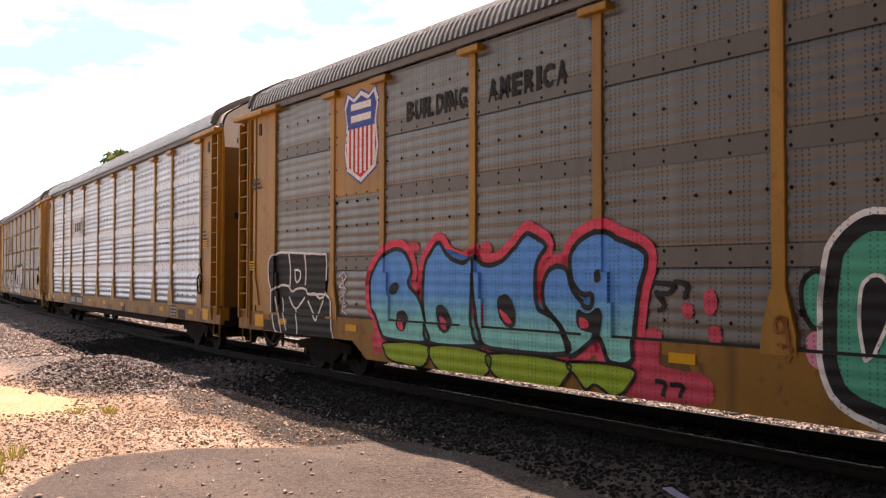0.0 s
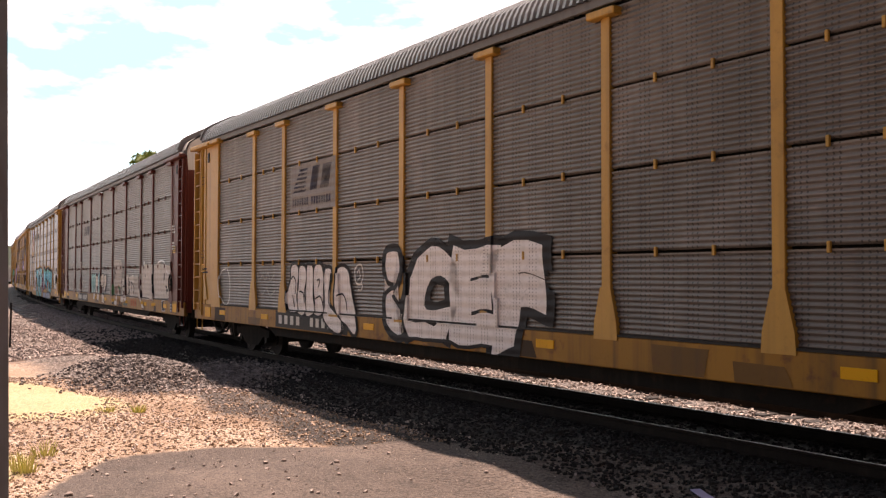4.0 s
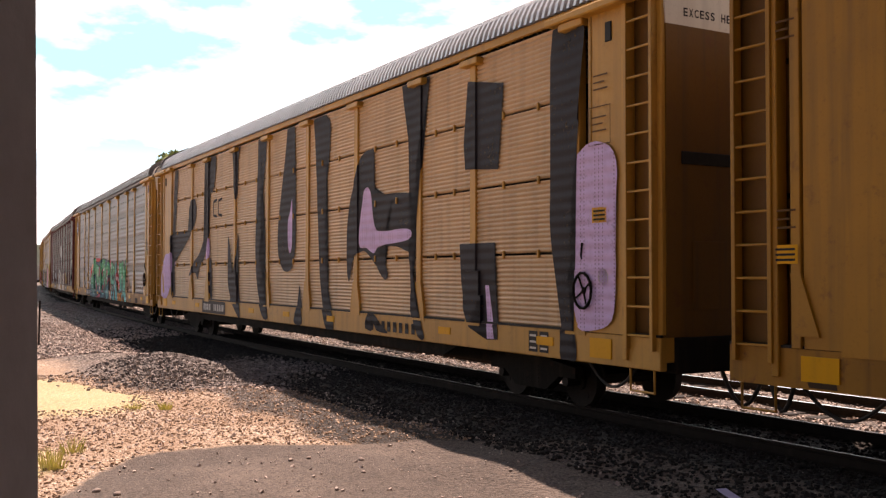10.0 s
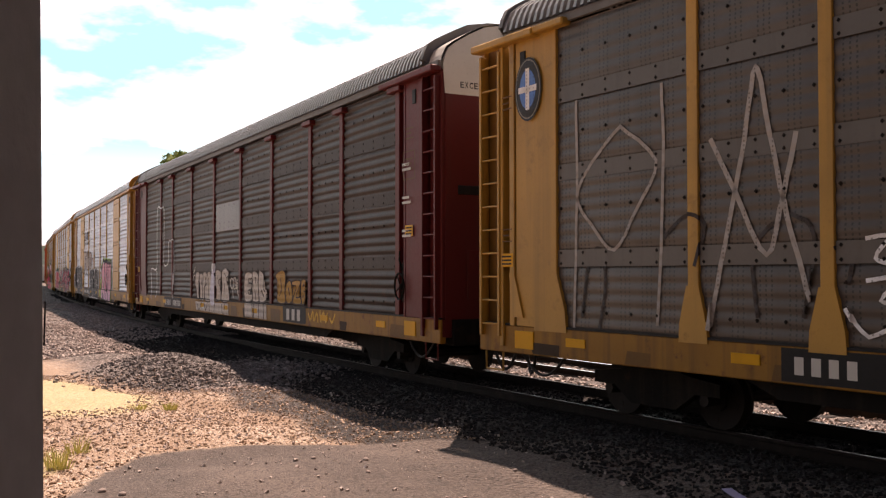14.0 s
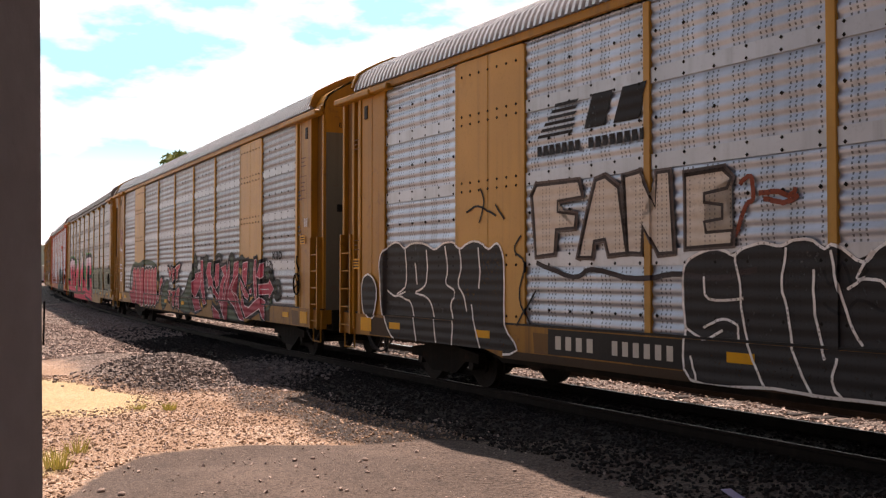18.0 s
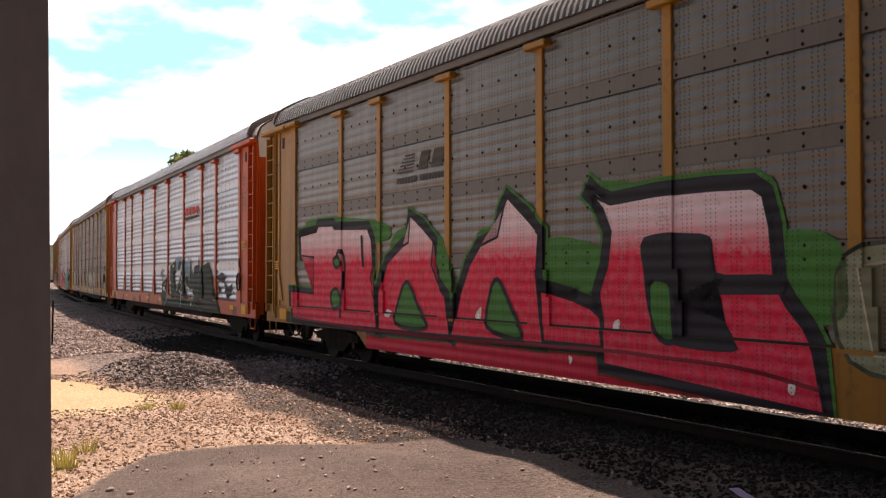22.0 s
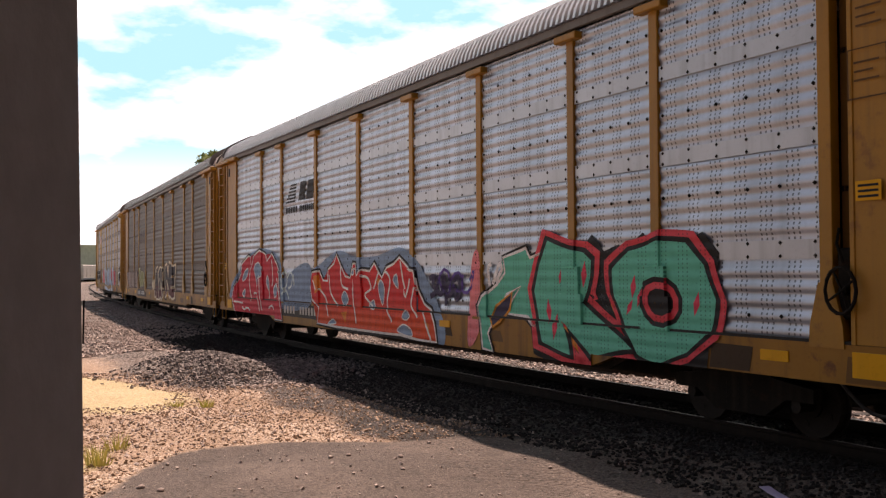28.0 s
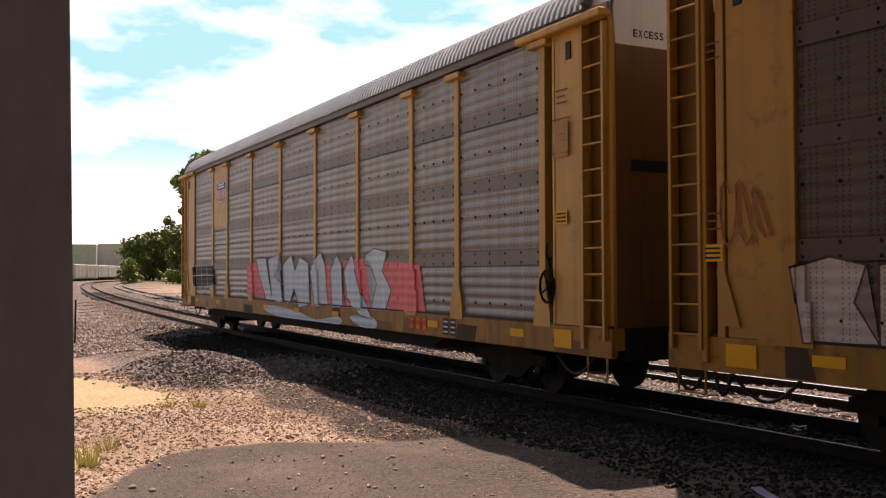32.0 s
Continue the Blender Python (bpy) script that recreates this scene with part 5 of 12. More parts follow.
    # ends
    for sx in (-1, 1):
        for sy in (-1, 1):
            part("end_panel", kept(("endplate", end.name, sx, sy, wide), lambda: end_panel_mesh(sx, sy, end, wide)), None, car)
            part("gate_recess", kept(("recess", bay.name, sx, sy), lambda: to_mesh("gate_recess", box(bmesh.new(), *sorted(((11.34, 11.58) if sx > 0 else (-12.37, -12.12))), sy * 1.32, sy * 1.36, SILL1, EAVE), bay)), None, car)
            me = kept(("corner", end.name, sx, sy), lambda: to_mesh("corner_post", box(box(bmesh.new(), *sorted((sx * 12.27, sx * 12.36)), sy * 1.40, sy * 1.57, SILL0 + 0.1, EAVE + 0.02, 0.01), *sorted((sx * 12.85, sx * 12.94)), sy * 1.30, sy * 1.50, SILL0 + 0.1, EAVE, 0.01), end))
            part("corner_post", me, None, car)
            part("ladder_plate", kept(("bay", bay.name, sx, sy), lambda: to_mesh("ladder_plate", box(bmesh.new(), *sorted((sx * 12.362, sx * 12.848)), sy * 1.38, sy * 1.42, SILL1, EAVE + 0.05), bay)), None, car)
            if short_ladder:
                ladder(car, sx * 12.60, sy * 1.56, 0.75, 2.75, end)
            else:
                ladder(car, sx * 12.60, sy * 1.545, 1.0, EAVE - 0.1, end, width=0.46)
        me = kept(("head", end.name, sx), lambda: to_mesh("end_header", box(box(bmesh.new(), *sorted((sx * 10.74, sx * 11.42)), -1.68, -1.50, EAVE - 0.03, EAVE + 0.075, 0.02), *sorted((sx * 11.40, sx * 12.94)), -1.71, -1.50, EAVE - 0.05, EAVE + 0.065, 0.02), end))
        part("end_header", me, None, car)
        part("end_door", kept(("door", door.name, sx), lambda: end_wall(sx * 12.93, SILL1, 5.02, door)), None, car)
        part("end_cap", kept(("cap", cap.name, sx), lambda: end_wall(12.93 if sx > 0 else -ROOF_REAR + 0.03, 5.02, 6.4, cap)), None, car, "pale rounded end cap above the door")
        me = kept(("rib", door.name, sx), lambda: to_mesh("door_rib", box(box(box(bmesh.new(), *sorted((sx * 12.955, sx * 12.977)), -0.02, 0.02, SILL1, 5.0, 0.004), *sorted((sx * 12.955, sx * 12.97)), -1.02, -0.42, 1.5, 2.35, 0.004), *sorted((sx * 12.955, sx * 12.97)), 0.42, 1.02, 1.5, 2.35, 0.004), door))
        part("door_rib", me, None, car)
        part("latch", kept(("latch", sx), lambda: to_mesh("latch", box(bmesh.new(), *sorted((sx * 12.955, sx * 12.977)), -1.2, -0.35, 3.30, 3.46, 0.01), BLACK)), None, car)
        px = (11.93, 12.06) if sx > 0 else (-11.86, -11.73)
        part("peephole", kept(("hole", sx), lambda: to_mesh("peephole", box(bmesh.new(), *px, -PANEL_Y - 0.058, -PANEL_Y, 4.98, 5.24, 0.01), BLACK)), None, car)
        if sx > 0:
            part("roof_cap", kept(("roofcap", cap.name), lambda: roof_cap(cap)), None, car, "smooth pale end of the roof")
        rim = cap if end.name == "yellow_paint" and not wide else ROOF_DARK
        part("roof_trim", kept(("rooftrim", rim.name, sx), lambda: roof_trim(sx, rim)), None, car, "smooth rim of the roof")
        # buffer beam, coupler, hose
        part("end_sill", kept(("endsill", sx), lambda: to_mesh("end_sill", box(bmesh.new(), *sorted((sx * 12.62, sx * 12.99)), -1.30, 1.30, 0.72, 1.16, 0.015), STEEL_DARK)), None, car)
        part("coupler", kept(("coupler", sx), lambda: to_mesh("coupler", box(box(bmesh.new(), *sorted((sx * 12.8, sx * 13.28)), -0.09, 0.09, 0.76, 0.94, 0.02), *sorted((sx * 13.2, sx * 13.46)), -0.16, 0.12, 0.70, 1.0, 0.04), STEEL_DARK)), None, car)
        pts = [(sx * (12.88 + 0.55 * t), -0.45 + 0.2 * t, 0.72 - 0.42 * math.sin(math.pi * min(1, t * 1.05))) for t in [i / 8 for i in range(9)]]
        part("air_hose", kept(("hose", sx), lambda: to_mesh("air_hose", ribbon(bmesh.new(), pts, 0.028), RUBBER)), None, car)
        pts = [(sx * (12.2 - 1.0 * t), -1.25, 0.74 - 0.30 * math.sin(math.pi * t)) for t in [i / 10 for i in range(11)]]
        part("slack_cable", kept(("cable", sx), lambda: to_mesh("slack_cable", ribbon(bmesh.new(), pts, 0.022), RUBBER)), None, car)
        st = kept(("step", end.name), lambda: to_mesh("step", ribbon(bmesh.new(), [(-0.22, 0, 0.78), (-0.22, 0, 0.48), (0.22, 0, 0.48), (0.22, 0, 0.78)], 0.018), end))
        ob = part("step", st, None, car)
        ob.location = (sx * 12.58, -1.5, 0)
        # trucks
        tr = part("truck", kept("bolster", lambda: to_mesh("truck", box(box(bmesh.new(), -0.18, 0.18, -1.0, 1.0, 0.36, 0.62, 0.02), -0.95, 0.95, -0.5, 0.5, 0.40, 0.46), STEEL_DARK)), None, car)
        tr.location = (sx * 9.6, 0, 0)
        for flip in (0, 1):
            ob = part("side_frame", kept("frame", truck_frame_mesh), None, tr)
            ob.matrix_basis = pose(0, 0, 0, 0, 0, 180 * flip)
            ob = part("spring_nest", kept("spring_nest", springs_mesh), None, tr)
            ob.matrix_basis = pose(0, 0, 0, 0, 0, 180 * flip)
        for dx in (-0.85, 0.85):
            ws = part("wheelset", kept("wheelset", wheelset_mesh), None, tr)
            ws.location = (dx, 0, 0.38)
            WHEELS.append((ws, dx))
    # brake gear and reflectors under the sill
    part("brake_rigging", kept("rigging", lambda: to_mesh("brake_rigging", tube(tube(box(box(bmesh.new(), -2.3, -1.2, -0.95, -0.45, 0.50, 0.95, 0.04), 1.4, 2.2, -0.9, -0.5, 0.55, 0.95, 0.05), (-8, -0.7, 0.72), (8, -0.7, 0.72), 0.025), (-3.5, -0.6, 0.62), (3.2, -0.6, 0.62), 0.02), STEEL_DARK)), None, car)
    rf = kept("reflector", lambda: to_mesh("reflector", box(bmesh.new(), -0.2, 0.2, -SILL_Y - 0.012, -SILL_Y, 0.93, 1.05, 0.0), REFLECT))
    for u in (3.3, 6.2, 11.4, 14.0, 16.7, 21.6, 24.5):
        ob = part("reflector", rf, None, car, "yellow reflective strip")
        ob.location = (u - HALF, 0, 0)
    rf = kept("corner_plate", lambda: to_mesh("corner_plate", box(bmesh.new(), -0.22, 0.22, -SILL_Y - 0.014, -SILL_Y, 0.84, 1.10, 0.0), REFLECT))
    for u in (2.15, 25.75):
        ob = part("corner_plate", rf, None, car, "yellow corner plate")
        ob.location = (u - HALF, 0, 0)
    # grimy patches along the sill
    rng = random.Random(len(WAGONS) * 7 + 3)
    for k in range(11):
        u = 2.0 + 2.25 * k + rng.uniform(0, 1.3)
        w, h = rng.uniform(0.25, 0.95), rng.uniform(0.16, 0.36)
        bm = bmesh.new()
        polygon(bm, [(u, SILL0 + 0.02), (u + w, SILL0 + 0.02), (u + w - rng.uniform(-0.08, 0.12), SILL0 + h), (u + rng.uniform(-0.1, 0.1), SILL0 + h + 0.01)])
        if sill is not YELLOW_PALE:
            mark(car, "grime_patch", bm, (GRIME, YELLOW_GRIMY_SHADED, YELLOW_GRIMY_SHADED)[k % 3], 0)
    # hand brake at the front
    part("brake_wheel", kept("brake", brake_mesh), None, car, "dark greasy hand brake")
    return car


def end_words(car, text, z, material):
    """Lettering on the front end cap, which faces forward."""
    bm = bmesh.new()
    x = 0.0
    for c in text:
        if c != " ":
            add_letter(bm, c, 0.02, x, 0, 0.07, 0.105, core=0.02)
        x += 0.092
    bm2 = bmesh.new()
    index = {v: bm2.verts.new((12.9635, -1.15 + v.co.x, z + v.co.z)) for v in bm.verts}
    for f in bm.faces:
        bm2.faces.new([index[v] for v in f.verts])
    bm.free()
    tagged(part("lettering", bm2, material, car), kind="stuff")


WHEELS = []
WAGONS = []


def wagon(*args, **kw):
    car = autorack(*args, **kw)
    WAGONS.append(car)
    return car


INK = sprayed((18, 18, 22))
CHALK = sprayed((205, 200, 195))
PEARL = sprayed((176, 172, 168))


def number_board(car, u0=7.6, u1=9.9, dark=True, material=None):
    """The stencilled number on the sill, as plain bars."""
    if dark:
        bm = bmesh.new()
        rect(bm, u0 - 0.12, u1 + 0.12, 0.79, 1.15)
        mark(car, "number_board", bm, BLACK, 1)
    w = (u1 - u0)
    bars(car, u0, u0 + 0.38 * w, 0.87, 1.06, 4, material or MARK_WHITE, 2)
    bars(car, u0 + 0.5 * w, u1, 0.87, 1.06, 6, material or MARK_WHITE, 2)


def data_panel(car, u, z, material, lines=4, w=0.55, wide=True):
    bm = bmesh.new()
    for i in range(lines):
        rect(bm, u, u + w * (0.7 + 0.3 * ((i * 7) % 3) / 2), z - i * 0.09, z - i * 0.09 + 0.045)
    tagged(mark(car, "stencil_block", bm, material, 1, "", wide), kind="stuff")


def sill_box(car, u):
    bm = bmesh.new()
    for a in (0.0, 0.27):
        rect(bm, u + a, u + a + 0.22, 0.82, 1.12)
    mark(car, "data_box", bm, BLACK, 1)
    bm = bmesh.new()
    for a in (0.0, 0.27):
        for k in range(3):
            rect(bm, u + a + 0.03, u + a + 0.19, 0.86 + 0.09 * k, 0.89 + 0.09 * k)
    tagged(mark(car, "stencil_block", bm, MARK_WHITE, 2), kind="stuff")


def end_notes(car, sign=False):
    """Small plates and stencils on the end panels."""
    for u, z in ((25.62, 2.62), (1.62, 2.05)):
        bm = bmesh.new()
        rect(bm, u, u + 0.30, z, z + 0.2)
        mark(car, "warning_label", bm, REFLECT, 1, "yellow warning label")
        bm = bmesh.new()
        for k in range(3):
            rect(bm, u + 0.03, u + 0.27, z + 0.03 + 0.055 * k, z + 0.055 + 0.055 * k)
        tagged(mark(car, "stencil_block", bm, STENCIL, 2), kind="stuff")
    bm = bmesh.new()
    stroke(bm, [(25.55, 3.65), (25.55, 4.15), (26.0, 4.15), (26.0, 3.65), (25.55, 3.65)], 0.02)
    mark(car, "stencil_frame", bm, STENCIL_FAINT, 1)
    for u, z in ((25.62, 4.0), (25.65, 4.55), (1.6, 4.6), (1.6, 2.6)):
        bm = bmesh.new()
        for k in range(3):
            rect(bm, u, u + 0.3 - 0.07 * (k % 2), z - 0.09 * k, z - 0.09 * k + 0.022)
        tagged(mark(car, "stencil_block", bm, STENCIL_FAINT, 1), kind="stuff")
    for k, (u, z) in enumerate(((25.85, 1.9),) if sign else ()):
        bm = bmesh.new()
        blob(bm, u, z, 0.11, 0.11, k, 18, 0.01)
        mark(car, "round_sign", bm, MARK_WHITE, 1, "small round white sign")


def build_train():
    # 1: grey sheets, blue and green piece
    c = wagon("yellow-framed autorack with grey sheets and a blue bubble graffiti", YELLOW, GALV_DIRTY, top_plate=1, low=0.46)
    shield(c, 6.5, 3.62, 5.28)
    words(c, "BUILDING", 8.0, 9.75, 4.50, 4.84, STENCIL)
    words(c, "AMERICA", 10.25, 12.05, 4.50, 4.84, STENCIL)
    letter(c, ((2.70, 2.27), (3.03, 2.40), (3.52, 2.41), (4.17, 2.38), (5.02, 2.35), (5.19, 2.28), (5.20, 1.65), (5.43, 1.47), (5.43, 1.01), (5.50, 0.67), (4.93, 0.70), (3.41, 0.73), (2.95, 0.79), (2.80, 1.14), (2.79, 1.61), (2.67, 1.91)), INK, CHALK, 0.045, level=2, label="black sprayed block with white lines")
    line(c, ((3.55, 2.39), (3.63, 2.05), (3.61, 1.73)), CHALK, 0.045, 4)
    line(c, ((4.27, 2.37), (4.33, 2.03), (4.31, 1.77)), CHALK, 0.045, 4)
    line(c, ((2.85, 1.63), (3.18, 1.73), (3.53, 1.72), (3.69, 1.62), (4.05, 1.69), (4.33, 1.66), (4.46, 1.57), (5.15, 1.58)), CHALK, 0.045, 4)
    line(c, ((3.84, 2.05), (4.05, 2.03), (4.08, 1.89), (3.93, 1.80), (3.85, 1.92), (3.84, 2.05)), CHALK, 0.045, 4)
    line(c, ((3.27, 1.47), (3.33, 1.16), (3.49, 0.83)), CHALK, 0.045, 4)
    line(c, ((3.59, 1.49), (3.88, 1.27), (4.28, 1.50)), CHALK, 0.045, 4)
    line(c, ((3.88, 1.27), (3.99, 0.95), (3.99, 0.65)), CHALK, 0.045, 4)
    line(c, ((4.43, 1.43), (4.63, 1.23), (4.80, 1.06), (4.92, 1.26), (5.08, 1.46)), CHALK, 0.045, 4)
    line(c, ((2.99, 1.48), (3.11, 1.14), (3.25, 0.77)), CHALK, 0.045, 4)
    line(c, ((4.46, 1.57), (4.70, 1.59), (4.94, 1.50), (5.22, 1.57)), CHALK, 0.045, 4)
    line(c, ((5.71, 1.92), (5.84, 2.00), (5.97, 1.92), (5.84, 1.81), (5.71, 1.73), (5.97, 1.69), (5.85, 1.58), (5.72, 1.50), (5.98, 1.40), (5.80, 1.31), (5.98, 1.23)), PEARL, 0.03, 2)
    line(c, ((5.80, 1.92), (5.89, 1.61), (5.81, 1.29)), PEARL, 0.03, 2)
    ice = sprayed((60, 130, 200), (96, 176, 168), 1.15, 1.7)
    pink = sprayed((196, 62, 84))
    lime = sprayed((122, 150, 34))
    letter(c, ((6.86, 1.82), (7.00, 2.07), (7.26, 2.25), (7.56, 2.37), (7.89, 2.37), (8.10, 2.22), (8.21, 2.00), (8.10, 1.81), (8.35, 1.64), (8.51, 1.45), (8.63, 1.15), (8.72, 0.87), (7.53, 0.86), (7.27, 0.96), (7.12, 1.23), (6.88, 1.44)), ice, INK, 0.075, pink, 0.34, level=4, label="blue bubble letter with a pink halo")
    letter(c, ((8.55, 1.79), (8.61, 2.12), (8.78, 2.32), (9.00, 2.46), (9.22, 2.28), (9.43, 2.18), (9.70, 2.14), (9.91, 2.21), (9.94, 1.97), (9.91, 1.33), (9.98, 1.00), (10.13, 0.89), (8.78, 0.87), (8.62, 1.18), (8.55, 1.48)), ice, INK, 0.075, pink, 0.34, level=4)
    letter(c, ((9.95, 2.21), (10.13, 2.12), (10.38, 2.09), (10.65, 2.17), (10.86, 2.30), (11.04, 2.44), (11.20, 2.53), (11.38, 2.47), (11.59, 2.34), (11.42, 2.15), (11.36, 1.85), (11.42, 1.50), (11.71, 1.39), (11.94, 1.21), (12.01, 0.91), (10.41, 0.88), (10.12, 1.07), (10.01, 1.49), (9.95, 1.84)), ice, INK, 0.075, pink, 0.34, level=4)
    letter(c, ((11.52, 1.70), (11.58, 1.93), (11.71, 2.04), (11.88, 2.07), (12.02, 2.00), (12.10, 1.79), (12.31, 1.60), (12.50, 1.53), (12.54, 1.70), (12.31, 1.71), (12.12, 1.87), (12.08, 2.19), (12.25, 2.39), (12.52, 2.49), (12.77, 2.49), (12.93, 2.41), (13.22, 2.32), (13.41, 2.22), (13.42, 2.05), (13.32, 1.78), (13.27, 1.48), (13.22, 1.15), (13.20, 0.88), (12.84, 0.86), (12.72, 1.06), (12.60, 1.21), (12.50, 1.10), (12.11, 0.88), (11.99, 1.11), (11.82, 1.32), (11.59, 1.50)), ice, INK, 0.075, pink, 0.34, level=4)
    letter(c, ((7.46, 0.80), (8.72, 0.83), (8.62, 0.49), (8.08, 0.47), (7.57, 0.52), (7.39, 0.68)), lime, INK, 0.04, level=6, label="lime green foot of the letter", name="base_paint")
    letter(c, ((8.81, 0.82), (10.30, 0.82), (10.25, 0.45), (9.60, 0.42), (9.04, 0.46)), lime, INK, 0.04, level=6, label="lime green foot of the letter", name="base_paint")
    letter(c, ((10.38, 0.81), (12.02, 0.81), (11.98, 0.54), (11.71, 0.41), (10.83, 0.42), (10.44, 0.53)), lime, INK, 0.04, level=6, label="lime green foot of the letter", name="base_paint")
    letter(c, ((12.09, 0.81), (13.21, 0.82), (13.16, 0.59), (12.98, 0.46), (12.80, 0.47), (12.58, 0.56), (12.41, 0.48), (12.24, 0.62)), lime, INK, 0.04, level=6, label="lime green foot of the letter", name="base_paint")
    letter(c, ((7.53, 1.75), (7.71, 1.83), (7.82, 1.75), (7.71, 1.63), (7.53, 1.63)), INK, level=7, name="letter_eye")
    letter(c, ((7.75, 1.29), (7.95, 1.36), (8.11, 1.25), (8.04, 1.03), (7.82, 1.05)), INK, level=7, name="letter_eye")
    letter(c, ((8.94, 1.43), (9.11, 1.48), (9.30, 1.35), (9.36, 1.14), (9.19, 1.04), (9.00, 1.17)), INK, level=7, name="letter_eye")
    letter(c, ((10.52, 1.60), (10.75, 1.67), (10.91, 1.49), (10.93, 1.25), (10.78, 1.20), (10.57, 1.34)), INK, level=7, name="letter_eye")
    letter(c, ((12.22, 1.50), (12.47, 1.46), (12.64, 1.54), (12.72, 1.43), (12.64, 1.11), (12.52, 1.21), (12.24, 1.27)), INK, level=7, name="letter_eye")
    letter(c, ((12.58, 2.00), (12.67, 2.02), (12.69, 1.89), (12.60, 1.86)), INK, level=7, name="letter_eye")
    letter(c, ((7.82, 1.20), (7.97, 1.17), (8.00, 1.04), (7.88, 1.05)), pink, level=8, name="letter_eye")
    letter(c, ((9.04, 1.30), (9.19, 1.25), (9.27, 1.11), (9.13, 1.13)), pink, level=8, name="letter_eye")
    letter(c, ((10.57, 1.45), (10.73, 1.39), (10.86, 1.27), (10.70, 1.28)), pink, level=8, name="letter_eye")
    letter(c, ((12.27, 1.40), (12.44, 1.38), (12.48, 1.29), (12.29, 1.27)), pink, level=8, name="letter_eye")
    letter(c, ((13.31, 1.18), (13.49, 1.32), (13.67, 1.26), (13.62, 0.93), (13.93, 0.85), (14.38, 0.81), (14.43, 0.52), (13.92, 0.48), (13.11, 0.48), (13.26, 0.83)), sprayed((180, 62, 78)), level=1, name="paint_spot", label="pink sprayed patch")
    letter(c, ((14.31, 1.74), (14.44, 1.79), (14.49, 1.62), (14.41, 1.50), (14.31, 1.55)), sprayed((180, 62, 78)), level=1, name="paint_spot", label="pink sprayed patch")
    letter(c, ((14.36, 1.35), (14.52, 1.38), (14.54, 1.21), (14.40, 1.18)), sprayed((180, 62, 78)), level=1, name="paint_spot", label="pink sprayed patch")
    letter(c, ((13.97, 1.61), (14.12, 1.62), (14.14, 1.48), (14.02, 1.46)), sprayed((180, 62, 78)), level=1, name="paint_spot", label="pink sprayed patch")
    letter(c, ((10.11, 2.41), (10.31, 2.44), (10.38, 2.30), (10.18, 2.26)), sprayed((180, 62, 78)), level=1, name="paint_spot", label="pink sprayed patch")
    letter(c, ((8.07, 2.47), (8.38, 2.48), (8.41, 2.33), (8.14, 2.32)), sprayed((180, 62, 78)), level=1, name="paint_spot", label="pink sprayed patch")
    letter(c, ((6.96, 0.93), (7.20, 0.84), (7.27, 0.63), (7.04, 0.58)), sprayed((180, 62, 78)), level=1, name="paint_spot", label="pink sprayed patch")
    line(c, ((13.54, 1.86), (13.85, 1.83), (13.76, 1.73), (13.58, 1.74), (13.71, 1.60), (13.63, 1.53)), INK, 0.06, 3)
    line(c, ((13.89, 1.87), (14.06, 1.83), (14.02, 1.70)), INK, 0.06, 3)
    line(c, ((13.62, 0.70), (13.75, 0.67), (13.71, 0.54)), INK, 0.06, 3)
    line(c, ((13.84, 0.68), (14.01, 0.67), (13.97, 0.55)), INK, 0.06, 3)
    letter(c, ((15.90, 1.77), (15.97, 2.16), (16.15, 2.36), (16.36, 2.45), (16.66, 2.41), (16.87, 2.24), (16.92, 1.78), (16.65, 1.57), (16.86, 1.17), (16.75, 0.64), (16.31, 0.67), (16.01, 0.83), (15.89, 1.21)), sprayed((40, 140, 118)), INK, 0.16, CHALK, 0.30, level=4, label="teal letter edged in black and white")
    letter(c, ((16.20, 1.55), (16.26, 1.88), (16.44, 1.94), (16.55, 1.72), (16.43, 1.35), (16.28, 1.13)), INK, CHALK, 0.04, level=6, name="letter_eye")
    letter(c, ((15.58, 1.88), (15.74, 1.99), (15.90, 1.88), (15.87, 1.54), (15.71, 1.42), (15.58, 1.59)), sprayed((40, 140, 118)), INK, 0.06, level=2, name="paint_spot")
    letter(c, ((15.61, 1.30), (15.77, 1.40), (16.02, 1.33), (16.07, 1.00), (15.70, 1.03)), sprayed((190, 120, 140)), level=2, name="paint_spot")
    piece(c, "RE", 18.6, 21.6, 0.9, 2.4, sprayed((40, 140, 118)), INK, CHALK, seed=5, bold=0.07, slab=INK)
    line(c, ((15.34, 1.52), (15.41, 1.47), (15.34, 1.35), (15.27, 1.40), (15.34, 1.52), (15.44, 1.30), (15.37, 1.20)), sprayed((120, 70, 30)), 0.04, 4)
    line(c, ((15.31, 1.23), (15.47, 1.18), (15.41, 1.06)), sprayed((120, 70, 30)), 0.04, 4)
    number_board(c, 7.85, 10.1, False, INK)
    data_panel(c, 1.75, 4.0, INK, 3)
    # 2: bright galvanised sheets
    c = wagon("yellow-framed autorack with bright clean galvanised sheets", YELLOW, GALV)
    bm = bmesh.new()
    rect(bm, 7.72, 9.45, 3.5, 4.22)
    mark(c, "emblem_plate", bm, sprayed((190, 192, 196)), 1, wide=True)
    bm = bmesh.new()
    for a, b in ((7.8, 7.9), (9.27, 9.37)):
        rect(bm, a, b, 3.6, 4.12)
    for a in (8.05, 8.45, 8.85):
        polygon(bm, [(a, 3.68), (a + 0.3, 3.68), (a + 0.34, 4.04), (a + 0.05, 4.04)])
    mark(c, "emblem", bm, INK, 2, "dark block emblem in brackets")
    number_board(c)
    sill_box(c, 22.6)
    data_panel(c, 25.55, 3.0, INK, 3, 0.4)
